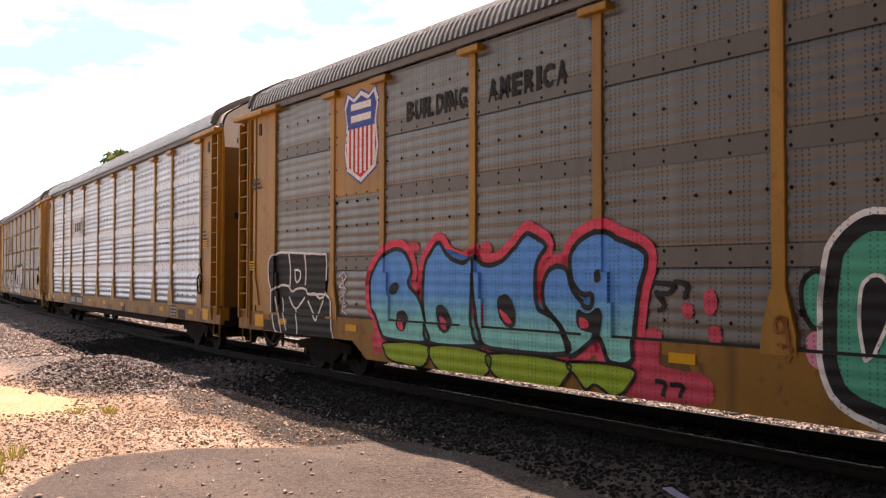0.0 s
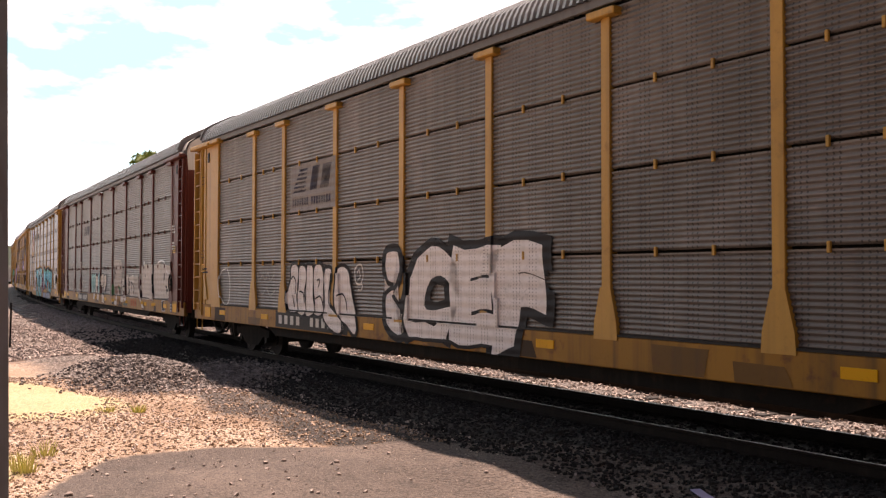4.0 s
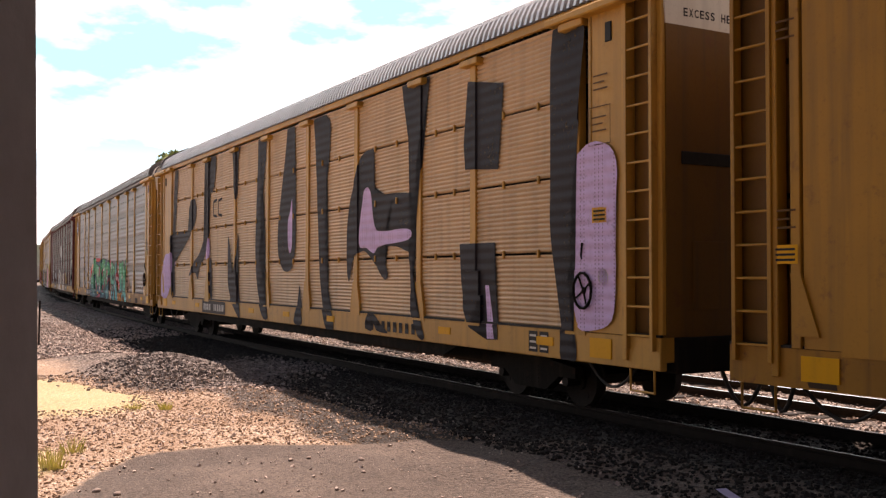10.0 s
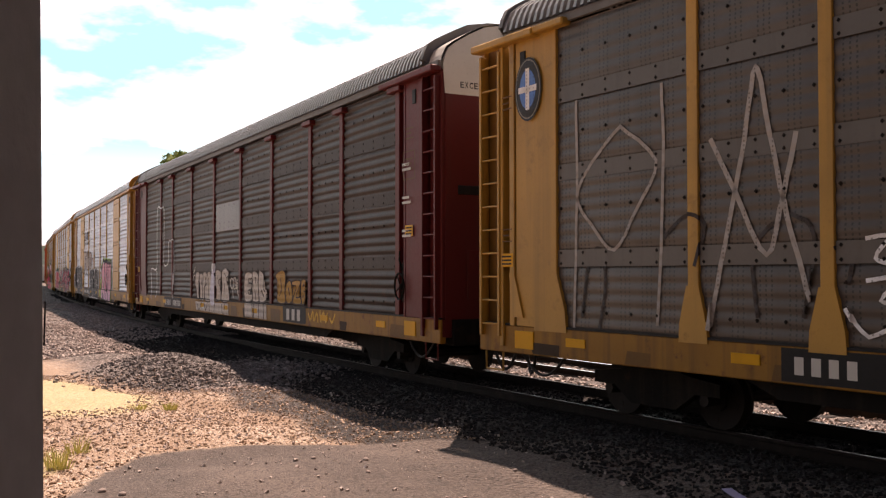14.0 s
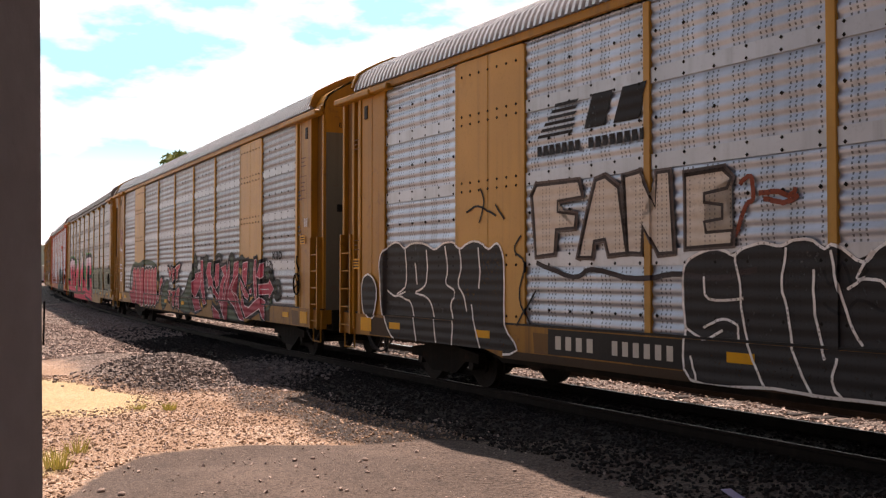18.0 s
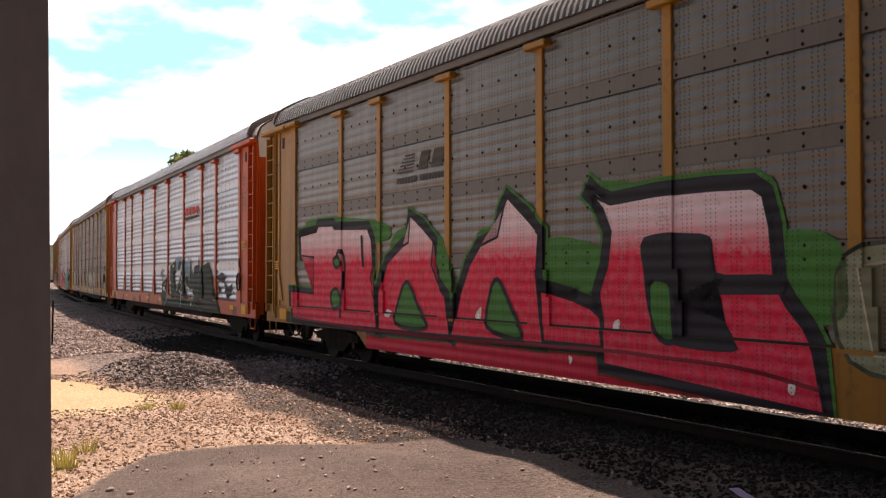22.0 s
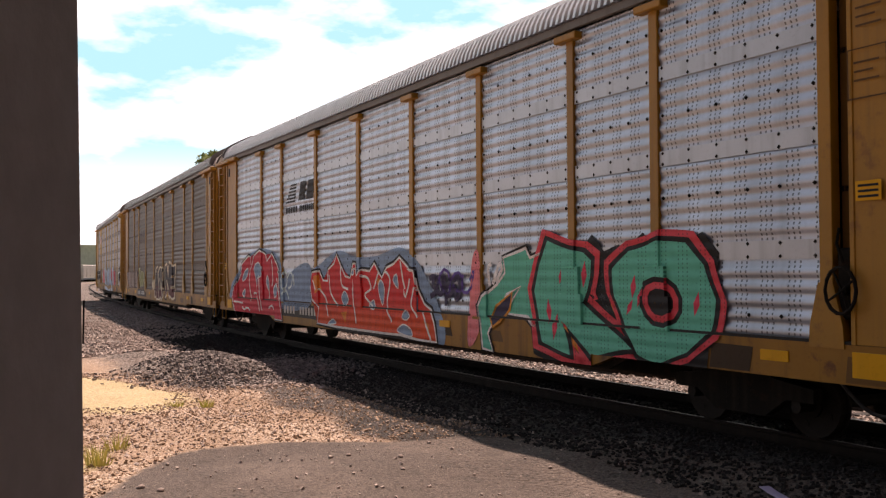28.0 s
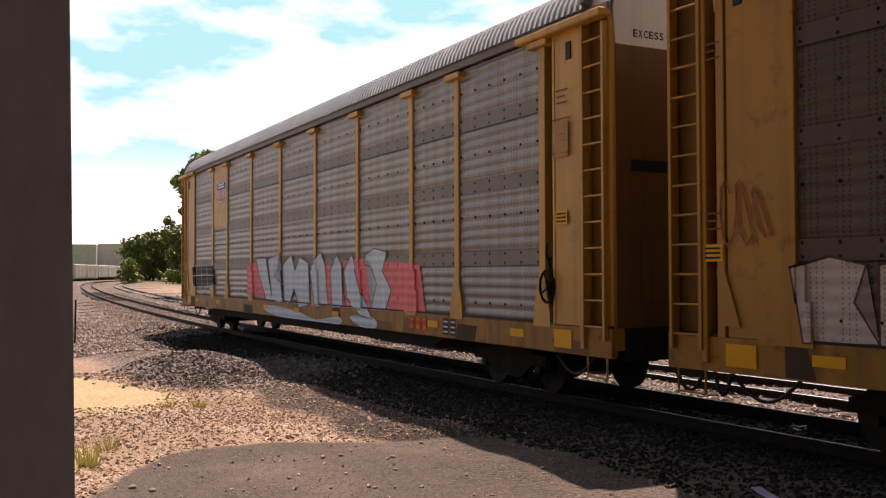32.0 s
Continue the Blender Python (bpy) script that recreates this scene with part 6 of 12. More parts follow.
    # 3: brown-grey sheets in rows
    c = wagon("yellow-framed autorack with dark weathered sheets and white tags", YELLOW_PALE, ROW_GREY, rows=4)
    bm = bmesh.new()
    rect(bm, 7.62, 9.95, 3.33, 4.36)
    mark(c, "emblem_plate", bm, sprayed((112, 108, 106)), 1)
    stripes_logo(c, 7.75, 9.7, 3.4, 4.3, sprayed((34, 32, 52)))
    white = sprayed((188, 184, 182))
    letter(c, ((7.68, 1.84), (7.68, 2.08), (7.81, 2.19), (8.00, 2.18), (8.10, 2.08), (8.10, 1.68), (8.00, 1.48), (8.09, 1.16), (7.61, 1.18), (7.48, 1.51)), white, INK, 0.035, INK, 0.12, level=3, label="white bubble letter outlined in black")
    letter(c, ((8.13, 2.08), (8.25, 2.17), (8.41, 2.15), (8.49, 2.08), (8.52, 1.84), (8.43, 1.61), (8.50, 1.14), (8.13, 1.14), (8.05, 1.52)), white, INK, 0.035, INK, 0.12, level=3)
    letter(c, ((8.53, 2.07), (8.67, 2.17), (8.82, 2.15), (8.87, 2.00), (8.86, 1.54), (8.95, 1.24), (8.95, 1.15), (8.53, 1.14)), white, INK, 0.035, INK, 0.12, level=3)
    letter(c, ((8.90, 2.07), (9.05, 2.18), (9.26, 2.16), (9.35, 2.03), (9.39, 1.85), (9.39, 1.18), (8.98, 1.14), (8.95, 1.39), (8.89, 1.69)), white, INK, 0.035, INK, 0.12, level=3)
    letter(c, ((9.41, 1.99), (9.55, 2.10), (9.72, 2.08), (9.78, 1.92), (9.70, 1.42), (9.99, 1.22), (10.24, 1.08), (10.26, 0.84), (10.04, 0.79), (9.64, 0.92), (9.39, 1.18)), white, INK, 0.035, INK, 0.12, level=3)
    letter(c, ((10.00, 1.85), (10.02, 2.06), (10.21, 2.13), (10.42, 2.09), (10.54, 1.99), (10.60, 1.79), (10.70, 1.52), (10.82, 1.26), (10.92, 0.94), (10.81, 0.80), (10.51, 0.96), (10.11, 1.14), (9.95, 1.43)), white, INK, 0.035, INK, 0.12, level=3)
    line(c, ((7.72, 1.88), (7.85, 1.92), (7.98, 1.80), (7.95, 1.56)), INK, 0.035, 6)
    line(c, ((8.19, 1.60), (8.37, 1.57), (8.43, 1.37)), INK, 0.035, 6)
    line(c, ((9.01, 1.47), (9.23, 1.51), (9.37, 1.34)), INK, 0.035, 6)
    line(c, ((10.09, 1.54), (10.28, 1.58), (10.42, 1.45), (10.46, 1.28)), INK, 0.035, 6)
    line(c, ((9.09, 1.85), (9.20, 1.86), (9.13, 1.70)), INK, 0.035, 6)
    line(c, ((7.81, 1.51), (7.90, 1.28)), INK, 0.035, 6)
    letter(c, ((11.97, 2.11), (12.05, 2.38), (12.36, 2.42), (12.56, 2.33), (12.62, 2.04), (12.52, 1.81), (12.35, 1.63), (12.53, 1.47), (12.74, 1.29), (12.80, 1.03), (12.66, 0.87), (12.37, 0.89), (12.07, 1.09), (11.98, 1.38), (12.04, 1.63), (12.35, 1.76), (12.09, 1.83)), white, INK, 0.09, INK, 0.2, level=3)
    piece(c, "CEF", 12.75, 16.6, 0.8, 2.35, white, INK, INK, seed=22, bold=0.09, level=3)
    line(c, ((10.78, 2.06), (10.91, 2.15), (11.08, 2.12), (11.12, 1.92), (11.01, 1.79), (10.82, 1.82), (10.78, 2.06)), PEARL, 0.03, 2)
    line(c, ((10.87, 1.99), (10.95, 2.05), (11.01, 1.92), (10.91, 1.86)), PEARL, 0.03, 2)
    line(c, ((10.91, 1.76), (11.08, 1.78), (11.06, 1.68), (10.92, 1.67)), PEARL, 0.03, 2)
    line(c, ((3.47, 2.12), (3.09, 2.02), (3.00, 1.70), (3.09, 1.39), (3.47, 1.20), (3.72, 1.31), (3.78, 1.81), (3.57, 2.12)), PEARL, 0.03, 2)
    line(c, ((5.69, 2.01), (5.77, 1.82), (6.01, 1.96), (6.17, 1.83), (6.33, 2.00), (6.48, 1.83), (6.70, 1.96)), sprayed((130, 126, 122)), 0.03, 1)
    line(c, ((5.77, 1.64), (6.01, 1.51), (6.25, 1.65), (6.48, 1.48), (6.78, 1.62)), sprayed((130, 126, 122)), 0.03, 1)
    number_board(c, 7.0, 10.4)
    sill_box(c, 23.6)
    data_panel(c, 1.75, 2.1, INK, 2)
    # 4: oxide red posts, sheets in rows
    c = wagon("oxide red autorack with dark brown sheets and whitewashed lower panels", RED, ROW_GREY, sill=YELLOW, rows=4)
    stripes_logo(c, 8.0, 9.5, 3.5, 4.2, sprayed((55, 50, 60)), False)
    aqua = sprayed((120, 170, 170), (150, 170, 164), 1.1, 1.5)
    milk = sprayed((176, 166, 154))
    letter(c, ((10.33, 1.61), (10.33, 1.95), (10.54, 2.01), (10.86, 2.01), (10.91, 1.80), (10.98, 1.24), (10.43, 1.22)), aqua, INK, 0.035, level=2, label="pale sprayed letter outlined in black")
    letter(c, ((10.92, 1.95), (11.11, 2.00), (11.44, 1.98), (11.40, 1.25), (11.03, 1.23), (10.95, 1.62)), aqua, INK, 0.035, level=2, label="pale sprayed letter outlined in black")
    letter(c, ((11.47, 1.95), (11.96, 1.96), (11.98, 1.28), (11.48, 1.25)), milk, INK, 0.035, level=2, label="pale sprayed letter outlined in black")
    letter(c, ((12.02, 1.93), (12.36, 2.00), (12.59, 2.06), (12.64, 1.32), (12.53, 1.20), (12.04, 1.24)), aqua, INK, 0.035, level=2, label="pale sprayed letter outlined in black")
    letter(c, ((12.75, 1.82), (12.89, 1.96), (13.35, 2.01), (13.46, 1.66), (13.40, 1.46), (12.91, 1.48)), milk, INK, 0.035, level=2, label="pale sprayed letter outlined in black")
    letter(c, ((13.48, 1.82), (13.55, 1.93), (13.98, 1.98), (14.02, 1.67), (13.74, 1.39), (13.47, 1.27)), milk, INK, 0.035, level=2, label="pale sprayed letter outlined in black")
    letter(c, ((11.74, 1.51), (12.42, 1.48), (12.33, 1.26), (11.84, 1.28)), INK, level=4, soft=False)
    letter(c, ((14.05, 2.02), (14.20, 1.99), (14.17, 1.53), (13.88, 1.23), (13.72, 1.34), (14.02, 1.61)), INK, level=4, soft=False)
    letter(c, ((11.50, 2.02), (11.96, 2.00), (11.93, 1.90), (11.53, 1.93)), INK, level=4, soft=False)
    line(c, ((10.59, 1.99), (10.75, 1.80), (10.71, 1.43), (10.88, 1.23)), INK, 0.03, 4)
    line(c, ((11.18, 1.97), (11.11, 1.62), (11.21, 1.27)), INK, 0.03, 4)
    line(c, ((13.00, 1.53), (13.35, 1.58), (13.40, 1.66)), INK, 0.03, 4)
    line(c, ((13.43, 1.93), (13.57, 1.67), (13.52, 1.35)), INK, 0.03, 4)
    line(c, ((13.39, 2.07), (13.52, 2.23), (13.82, 2.27), (14.05, 2.17), (14.10, 2.05)), INK, 0.03, 4)
    letter(c, ((11.10, 1.22), (11.50, 1.19), (11.43, 0.92), (11.01, 0.93)), milk, INK, 0.02, level=3, soft=False, name="paint_patch")
    letter(c, ((13.13, 1.18), (13.69, 1.16), (13.64, 0.81), (13.19, 0.84)), milk, INK, 0.02, level=3, soft=False, name="paint_patch")
    letter(c, ((12.03, 1.21), (12.46, 1.19), (12.39, 0.89), (12.03, 0.90)), milk, INK, 0.02, level=3, soft=False, name="paint_patch")
    pale, lime = sprayed((150, 142, 134)), sprayed((168, 162, 154))
    letter(c, ((15.73, 2.53), (16.55, 2.55), (17.15, 2.49), (17.35, 2.24), (17.38, 1.84), (17.23, 1.58), (17.05, 1.34), (16.96, 1.22), (15.94, 1.22), (15.78, 1.54), (15.62, 1.68), (16.04, 1.84), (15.94, 2.05), (15.78, 2.27)), pale, level=1, label="large pale sprayed shape")
    letter(c, ((15.89, 1.51), (16.49, 1.55), (16.54, 1.25), (15.99, 1.22)), sprayed((104, 74, 64)), level=3, soft=False)
    letter(c, ((16.54, 1.56), (16.87, 1.54), (17.10, 1.44), (17.08, 1.28), (16.92, 1.24), (16.73, 1.40)), INK, sprayed((120, 92, 60)), 0.04, level=3)
    letter(c, ((15.39, 1.49), (15.64, 1.61), (15.88, 1.33), (15.67, 1.17), (15.45, 1.16)), sprayed((40, 84, 50)), level=2)
    letter(c, ((16.69, 1.50), (16.94, 1.52), (16.96, 1.43), (16.73, 1.40)), sprayed((40, 84, 50)), level=4)
    letter(c, ((17.45, 1.86), (17.78, 1.91), (17.79, 1.34), (17.36, 1.25), (17.34, 1.45), (17.43, 1.65)), lime, level=2)
    letter(c, ((17.84, 1.88), (18.05, 1.88), (18.09, 1.57), (17.79, 1.60)), lime, INK, 0.03, level=3, soft=False)
    letter(c, ((17.79, 1.53), (18.10, 1.53), (18.07, 1.36), (17.79, 1.36)), lime, INK, 0.03, level=3, soft=False)
    letter(c, ((18.20, 1.91), (18.37, 1.97), (18.67, 1.91), (18.68, 1.28), (18.31, 1.25), (18.27, 1.61)), lime, level=2)
    letter(c, ((18.72, 1.85), (19.07, 1.91), (19.32, 1.96), (19.49, 1.91), (19.48, 1.26), (18.73, 1.26)), lime, level=2)
    line(c, ((18.68, 1.94), (18.72, 1.74), (18.87, 1.68), (18.82, 1.59), (18.70, 1.59)), INK, 0.06, 5)
    line(c, ((18.72, 1.42), (18.87, 1.40), (18.85, 1.29), (18.73, 1.27)), INK, 0.06, 5)
    line(c, ((18.10, 1.88), (18.18, 1.61), (18.14, 1.24)), INK, 0.06, 5)
    line(c, ((19.07, 1.69), (19.32, 1.67), (19.19, 1.52), (19.29, 1.41)), INK, 0.06, 5)
    line(c, ((15.84, 2.27), (15.99, 2.05), (16.10, 2.01)), INK, 0.06, 5)
    line(c, ((17.35, 2.04), (17.38, 1.84), (17.29, 1.65)), INK, 0.06, 5)
    line(c, ((17.40, 1.55), (17.48, 1.33), (17.61, 1.46)), sprayed((40, 84, 50)), 0.06, 5)
    letter(c, ((15.99, 1.17), (16.46, 1.16), (16.49, 0.81), (15.95, 0.82)), lime, level=3, soft=False, name="paint_patch")
    letter(c, ((16.49, 1.13), (16.91, 1.13), (17.00, 0.85), (16.52, 0.81)), sprayed((110, 74, 34)), level=3, soft=False, name="paint_patch")
    letter(c, ((17.27, 1.18), (17.85, 1.17), (17.83, 0.97), (17.25, 0.93)), lime, level=3, soft=False, name="paint_patch")
    letter(c, ((17.09, 0.97), (17.37, 0.96), (17.44, 0.86), (17.16, 0.85)), sprayed((110, 74, 34)), level=3, soft=False, name="paint_patch")
    letter(c, ((17.89, 1.22), (18.34, 1.22), (18.22, 1.00), (17.93, 0.99)), lime, level=3, soft=False, name="paint_patch")
    letter(c, ((15.30, 1.03), (15.50, 1.03), (15.91, 1.04), (15.89, 0.94), (15.48, 0.92)), sprayed((178, 128, 10)), level=3, soft=False, name="paint_patch")
    letter(c, ((15.48, 0.90), (15.91, 0.92), (15.85, 0.82), (15.48, 0.80)), INK, level=3, soft=False, name="paint_patch")
    letter(c, ((18.22, 1.04), (18.60, 1.04), (18.59, 0.93), (18.23, 0.93)), sprayed((178, 128, 10)), level=3, soft=False, name="paint_patch")
    letter(c, ((17.85, 0.94), (18.59, 0.94), (18.57, 0.86), (17.77, 0.84)), sprayed((48, 60, 50)), level=3, soft=False, name="paint_patch")
    letter(c, ((20.82, 2.25), (21.50, 2.32), (22.25, 2.30), (22.29, 1.15), (21.08, 1.13), (20.90, 1.50)), lime, level=1, soft=False, label="whitewashed lower panel")
    letter(c, ((22.81, 2.29), (23.31, 2.34), (24.21, 2.29), (25.07, 2.24), (25.08, 1.25), (22.92, 1.20), (22.75, 1.70)), lime, level=1, soft=False, label="whitewashed lower panel")
    letter(c, ((22.30, 2.27), (22.61, 2.30), (22.63, 1.54), (22.86, 1.12), (22.33, 1.15)), lime, level=3, soft=False)
    letter(c, ((18.70, 1.86), (19.51, 1.91), (20.48, 1.90), (20.41, 1.48), (20.64, 1.32), (20.33, 1.20), (18.79, 1.17)), pale, level=1)
    letter(c, ((20.48, 1.44), (20.71, 1.49), (21.00, 1.08), (21.49, 0.83), (21.15, 0.84), (20.64, 1.19)), lime, level=5, soft=False)
    letter(c, ((24.09, 1.14), (24.51, 1.17), (24.56, 0.84), (24.15, 0.83)), INK, MARK_WHITE, 0.03, level=3, soft=False, name="data_box")
    line(c, ((24.52, 1.60), (24.66, 1.57), (24.61, 1.40)), INK, 0.06, 5)
    line(c, ((24.30, 1.99), (24.25, 1.82)), INK, 0.06, 5)
    line(c, ((24.35, 1.99), (24.32, 1.82)), INK, 0.06, 5)
    line(c, ((20.71, 2.00), (20.81, 1.49), (21.08, 1.09)), INK, 0.06, 5)
    line(c, ((22.66, 2.22), (22.73, 1.70), (22.84, 1.25)), INK, 0.06, 5)
    line(c, ((19.42, 1.64), (19.68, 1.46), (19.51, 1.32)), INK, 0.06, 5)
    line(c, ((21.50, 1.92), (21.56, 1.92)), INK, 0.06, 5)
    line(c, ((24.66, 1.50), (25.00, 1.48)), INK, 0.06, 5)
    line(c, ((18.60, 1.82), (18.70, 1.39), (18.51, 1.24)), INK, 0.06, 5)
    line(c, ((23.33, 2.28), (23.52, 2.38), (24.21, 2.39), (24.32, 2.26)), CHALK, 0.05, 5)
    line(c, ((21.22, 2.33), (21.33, 2.41), (21.39, 2.28)), CHALK, 0.05, 5)
    line(c, ((24.49, 2.25), (24.64, 2.05)), CHALK, 0.05, 5)
    line(c, ((24.75, 2.02), (25.00, 1.96)), CHALK, 0.05, 5)
    letter(c, ((22.57, 1.03), (23.19, 1.06), (23.17, 0.97), (22.63, 0.93)), sprayed((178, 128, 10)), level=3, soft=False, name="paint_patch")
    letter(c, ((20.93, 1.06), (21.36, 1.06), (21.33, 0.95), (20.96, 0.96)), sprayed((178, 128, 10)), level=6, soft=False, name="paint_patch")
    outline_tag(c, "GTWAJS", 3.0, 8.8, 1.25, 2.5, sprayed((150, 142, 136)), 35, 0.045, 0.1)
    bars(c, 19.1, 20.2, 0.86, 1.1, 3, sprayed((150, 70, 30)), 3)
    number_board(c, 6.8, 9.3)
    sill_box(c, 25.2)
    for dz in (0, 0.5):
        data_panel(c, 25.5, 3.4 - dz, MARK_WHITE, 3, 0.4)
    # 5: grey sheets, turquoise piece
    c = wagon("yellow-framed autorack with grey sheets and turquoise block graffiti", YELLOW, GALV_DIRTY, top_plate=1, low=0.57)
    shield(c, 6.5, 3.62, 5.28)
    words(c, "BUILDING", 8.0, 9.75, 4.48, 4.80, STENCIL)
    words(c, "AMERICA", 10.25, 12.05, 4.48, 4.80, STENCIL)
    teal = sprayed((92, 176, 190), (36, 120, 124), 1.0, 2.0)
    plum = sprayed((96, 34, 70))
    amber = sprayed((150, 110, 40))
    letter(c, ((9.78, 2.08), (9.97, 2.22), (10.02, 1.36), (10.22, 1.06), (10.20, 0.74), (9.85, 0.84), (9.61, 1.10), (9.45, 1.67)), plum, level=1, name="paint_cloud", label="plum sprayed cloud")
    letter(c, ((8.46, 1.83), (8.68, 2.00), (8.61, 1.22), (8.43, 1.30)), plum, level=1, name="paint_cloud", label="plum sprayed cloud")
    letter(c, ((12.93, 2.50), (13.11, 2.60), (13.51, 2.59), (13.73, 2.48), (13.80, 2.29), (12.95, 2.32)), plum, level=1, name="paint_cloud", label="plum sprayed cloud")
    letter(c, ((14.55, 1.76), (14.68, 1.99), (14.91, 1.93), (15.10, 1.56), (15.03, 0.79), (14.73, 0.82)), plum, level=1, name="paint_cloud", label="plum sprayed cloud")
    letter(c, ((10.02, 2.30), (11.17, 2.31), (11.17, 1.89), (10.76, 1.88), (10.74, 1.54), (10.90, 1.11), (11.22, 0.59), (10.39, 0.59), (10.33, 1.08), (10.49, 1.50), (10.49, 1.84), (10.04, 1.86)), teal, CHALK, 0.022, INK, 0.26, amber, level=5, soft=False, label="turquoise block letter outlined in black")
    letter(c, ((11.27, 1.85), (11.22, 2.18), (11.44, 2.33), (11.68, 2.32), (11.85, 2.19), (11.86, 1.81), (11.56, 1.78), (11.41, 1.72), (11.56, 1.65), (11.84, 1.62), (11.88, 1.22), (11.98, 1.22), (12.01, 1.01), (12.11, 0.74), (11.86, 0.56), (11.51, 0.59), (11.19, 0.75), (10.99, 1.03), (10.99, 1.36), (11.14, 1.59), (11.27, 1.70)), teal, CHALK, 0.022, INK, 0.26, amber, level=5)
    letter(c, ((11.94, 1.23), (11.90, 1.85), (11.94, 2.24), (12.15, 2.38), (12.43, 2.37), (12.64, 2.19), (12.67, 1.89), (12.55, 1.69), (12.66, 1.46), (12.74, 1.14), (12.90, 0.79), (13.04, 0.59), (12.67, 0.57), (12.49, 0.89), (12.05, 0.89)), teal, CHALK, 0.022, INK, 0.26, amber, level=5)
    letter(c, ((12.71, 2.32), (13.07, 2.33), (13.09, 1.48), (13.12, 1.15), (13.23, 1.07), (13.31, 1.24), (13.29, 2.31), (13.63, 2.32), (13.64, 1.50), (13.72, 1.14), (13.76, 0.78), (13.57, 0.59), (13.30, 0.53), (13.02, 0.64), (12.82, 1.01), (12.73, 1.47)), teal, CHALK, 0.022, INK, 0.26, amber, level=5)
    letter(c, ((13.66, 1.99), (13.70, 2.20), (13.88, 2.33), (14.12, 2.37), (14.36, 2.31), (14.49, 2.16), (14.53, 1.82), (14.15, 1.80), (14.07, 1.75), (14.32, 1.71), (14.52, 1.67), (14.53, 1.30), (14.72, 1.25), (14.76, 1.09), (14.79, 0.82), (14.60, 0.63), (14.24, 0.57), (13.90, 0.64), (13.74, 0.90), (13.69, 1.26), (13.73, 1.50), (13.65, 1.62)), teal, CHALK, 0.022, INK, 0.26, amber, level=5)
    letter(c, ((11.27, 2.00), (11.38, 2.08), (11.54, 2.08), (11.58, 1.85), (11.29, 1.83)), INK, amber, 0.03, level=7, name="letter_eye")
    letter(c, ((11.20, 1.11), (11.27, 1.32), (11.51, 1.38), (11.68, 1.25), (11.81, 0.90), (11.56, 0.85), (11.30, 0.94)), INK, amber, 0.03, level=7, name="letter_eye")
    letter(c, ((12.06, 2.06), (12.17, 2.13), (12.30, 2.05), (12.26, 1.88), (12.07, 1.86)), INK, amber, 0.03, level=7, name="letter_eye")
    letter(c, ((12.18, 1.50), (12.30, 1.55), (12.39, 1.42), (12.37, 1.18), (12.20, 1.20)), INK, amber, 0.03, level=7, name="letter_eye")
    letter(c, ((13.89, 1.99), (14.00, 2.09), (14.17, 2.05), (14.22, 1.87), (13.92, 1.87)), INK, amber, 0.03, level=7, name="letter_eye")
    letter(c, ((13.82, 1.15), (13.90, 1.28), (14.15, 1.33), (14.32, 1.23), (14.41, 1.01), (14.21, 0.89), (13.97, 0.95)), INK, amber, 0.03, level=7, name="letter_eye")
    letter(c, ((11.33, 1.92), (11.40, 1.98), (11.48, 1.95), (11.46, 1.85), (11.34, 1.85)), sprayed((150, 50, 60)), amber, 0.03, level=9, name="letter_eye")
    letter(c, ((11.27, 1.15), (11.37, 1.20), (11.54, 1.13), (11.52, 1.00), (11.33, 1.03)), sprayed((150, 50, 60)), amber, 0.03, level=9, name="letter_eye")
    letter(c, ((12.11, 1.99), (12.19, 2.01), (12.21, 1.91), (12.13, 1.89)), sprayed((150, 50, 60)), amber, 0.03, level=9, name="letter_eye")
    letter(c, ((12.22, 1.38), (12.30, 1.41), (12.31, 1.25), (12.24, 1.23)), sprayed((150, 50, 60)), amber, 0.03, level=9, name="letter_eye")
    letter(c, ((13.97, 1.92), (14.02, 1.97), (14.09, 1.93), (14.06, 1.87)), sprayed((150, 50, 60)), amber, 0.03, level=9, name="letter_eye")
    letter(c, ((13.94, 1.11), (14.08, 1.15), (14.19, 1.05), (14.08, 0.99)), sprayed((150, 50, 60)), amber, 0.03, level=9, name="letter_eye")
    line(c, ((13.77, 2.05), (13.84, 2.20), (14.02, 2.30)), sprayed((190, 226, 228)), 0.03, 8)
    line(c, ((12.01, 2.06), (12.06, 2.24), (12.20, 2.32)), sprayed((190, 226, 228)), 0.03, 8)
    line(c, ((11.30, 2.07), (11.38, 2.23), (11.54, 2.28)), sprayed((190, 226, 228)), 0.03, 8)
    line(c, ((12.78, 2.26), (12.79, 1.47), (12.90, 1.08)), sprayed((190, 226, 228)), 0.03, 8)
    line(c, ((13.35, 2.24), (13.36, 1.49)), sprayed((190, 226, 228)), 0.03, 8)
    line(c, ((13.76, 1.26), (13.79, 0.96), (13.97, 0.74)), sprayed((190, 226, 228)), 0.03, 8)
    line(c, ((10.15, 2.23), (10.15, 1.92)), sprayed((190, 226, 228)), 0.03, 8)
    letter(c, ((8.65, 2.02), (8.65, 2.29), (8.83, 2.15), (8.93, 2.07), (9.15, 2.32), (9.24, 2.08), (9.39, 2.25), (9.52, 2.31), (9.45, 2.02), (9.43, 1.51), (9.18, 1.25), (9.07, 1.14), (8.87, 1.22), (8.70, 1.44)), sprayed((206, 200, 198)), INK, 0.03, level=2, label="pale sprayed face with pointed ears")
    letter(c, ((8.81, 1.32), (9.39, 1.34), (9.61, 1.14), (8.73, 1.11)), sprayed((206, 200, 198)), INK, 0.03, level=2)
    line(c, ((8.73, 1.52), (8.87, 1.57), (8.99, 1.51), (8.84, 1.47), (8.73, 1.52)), INK, 0.022, 5)
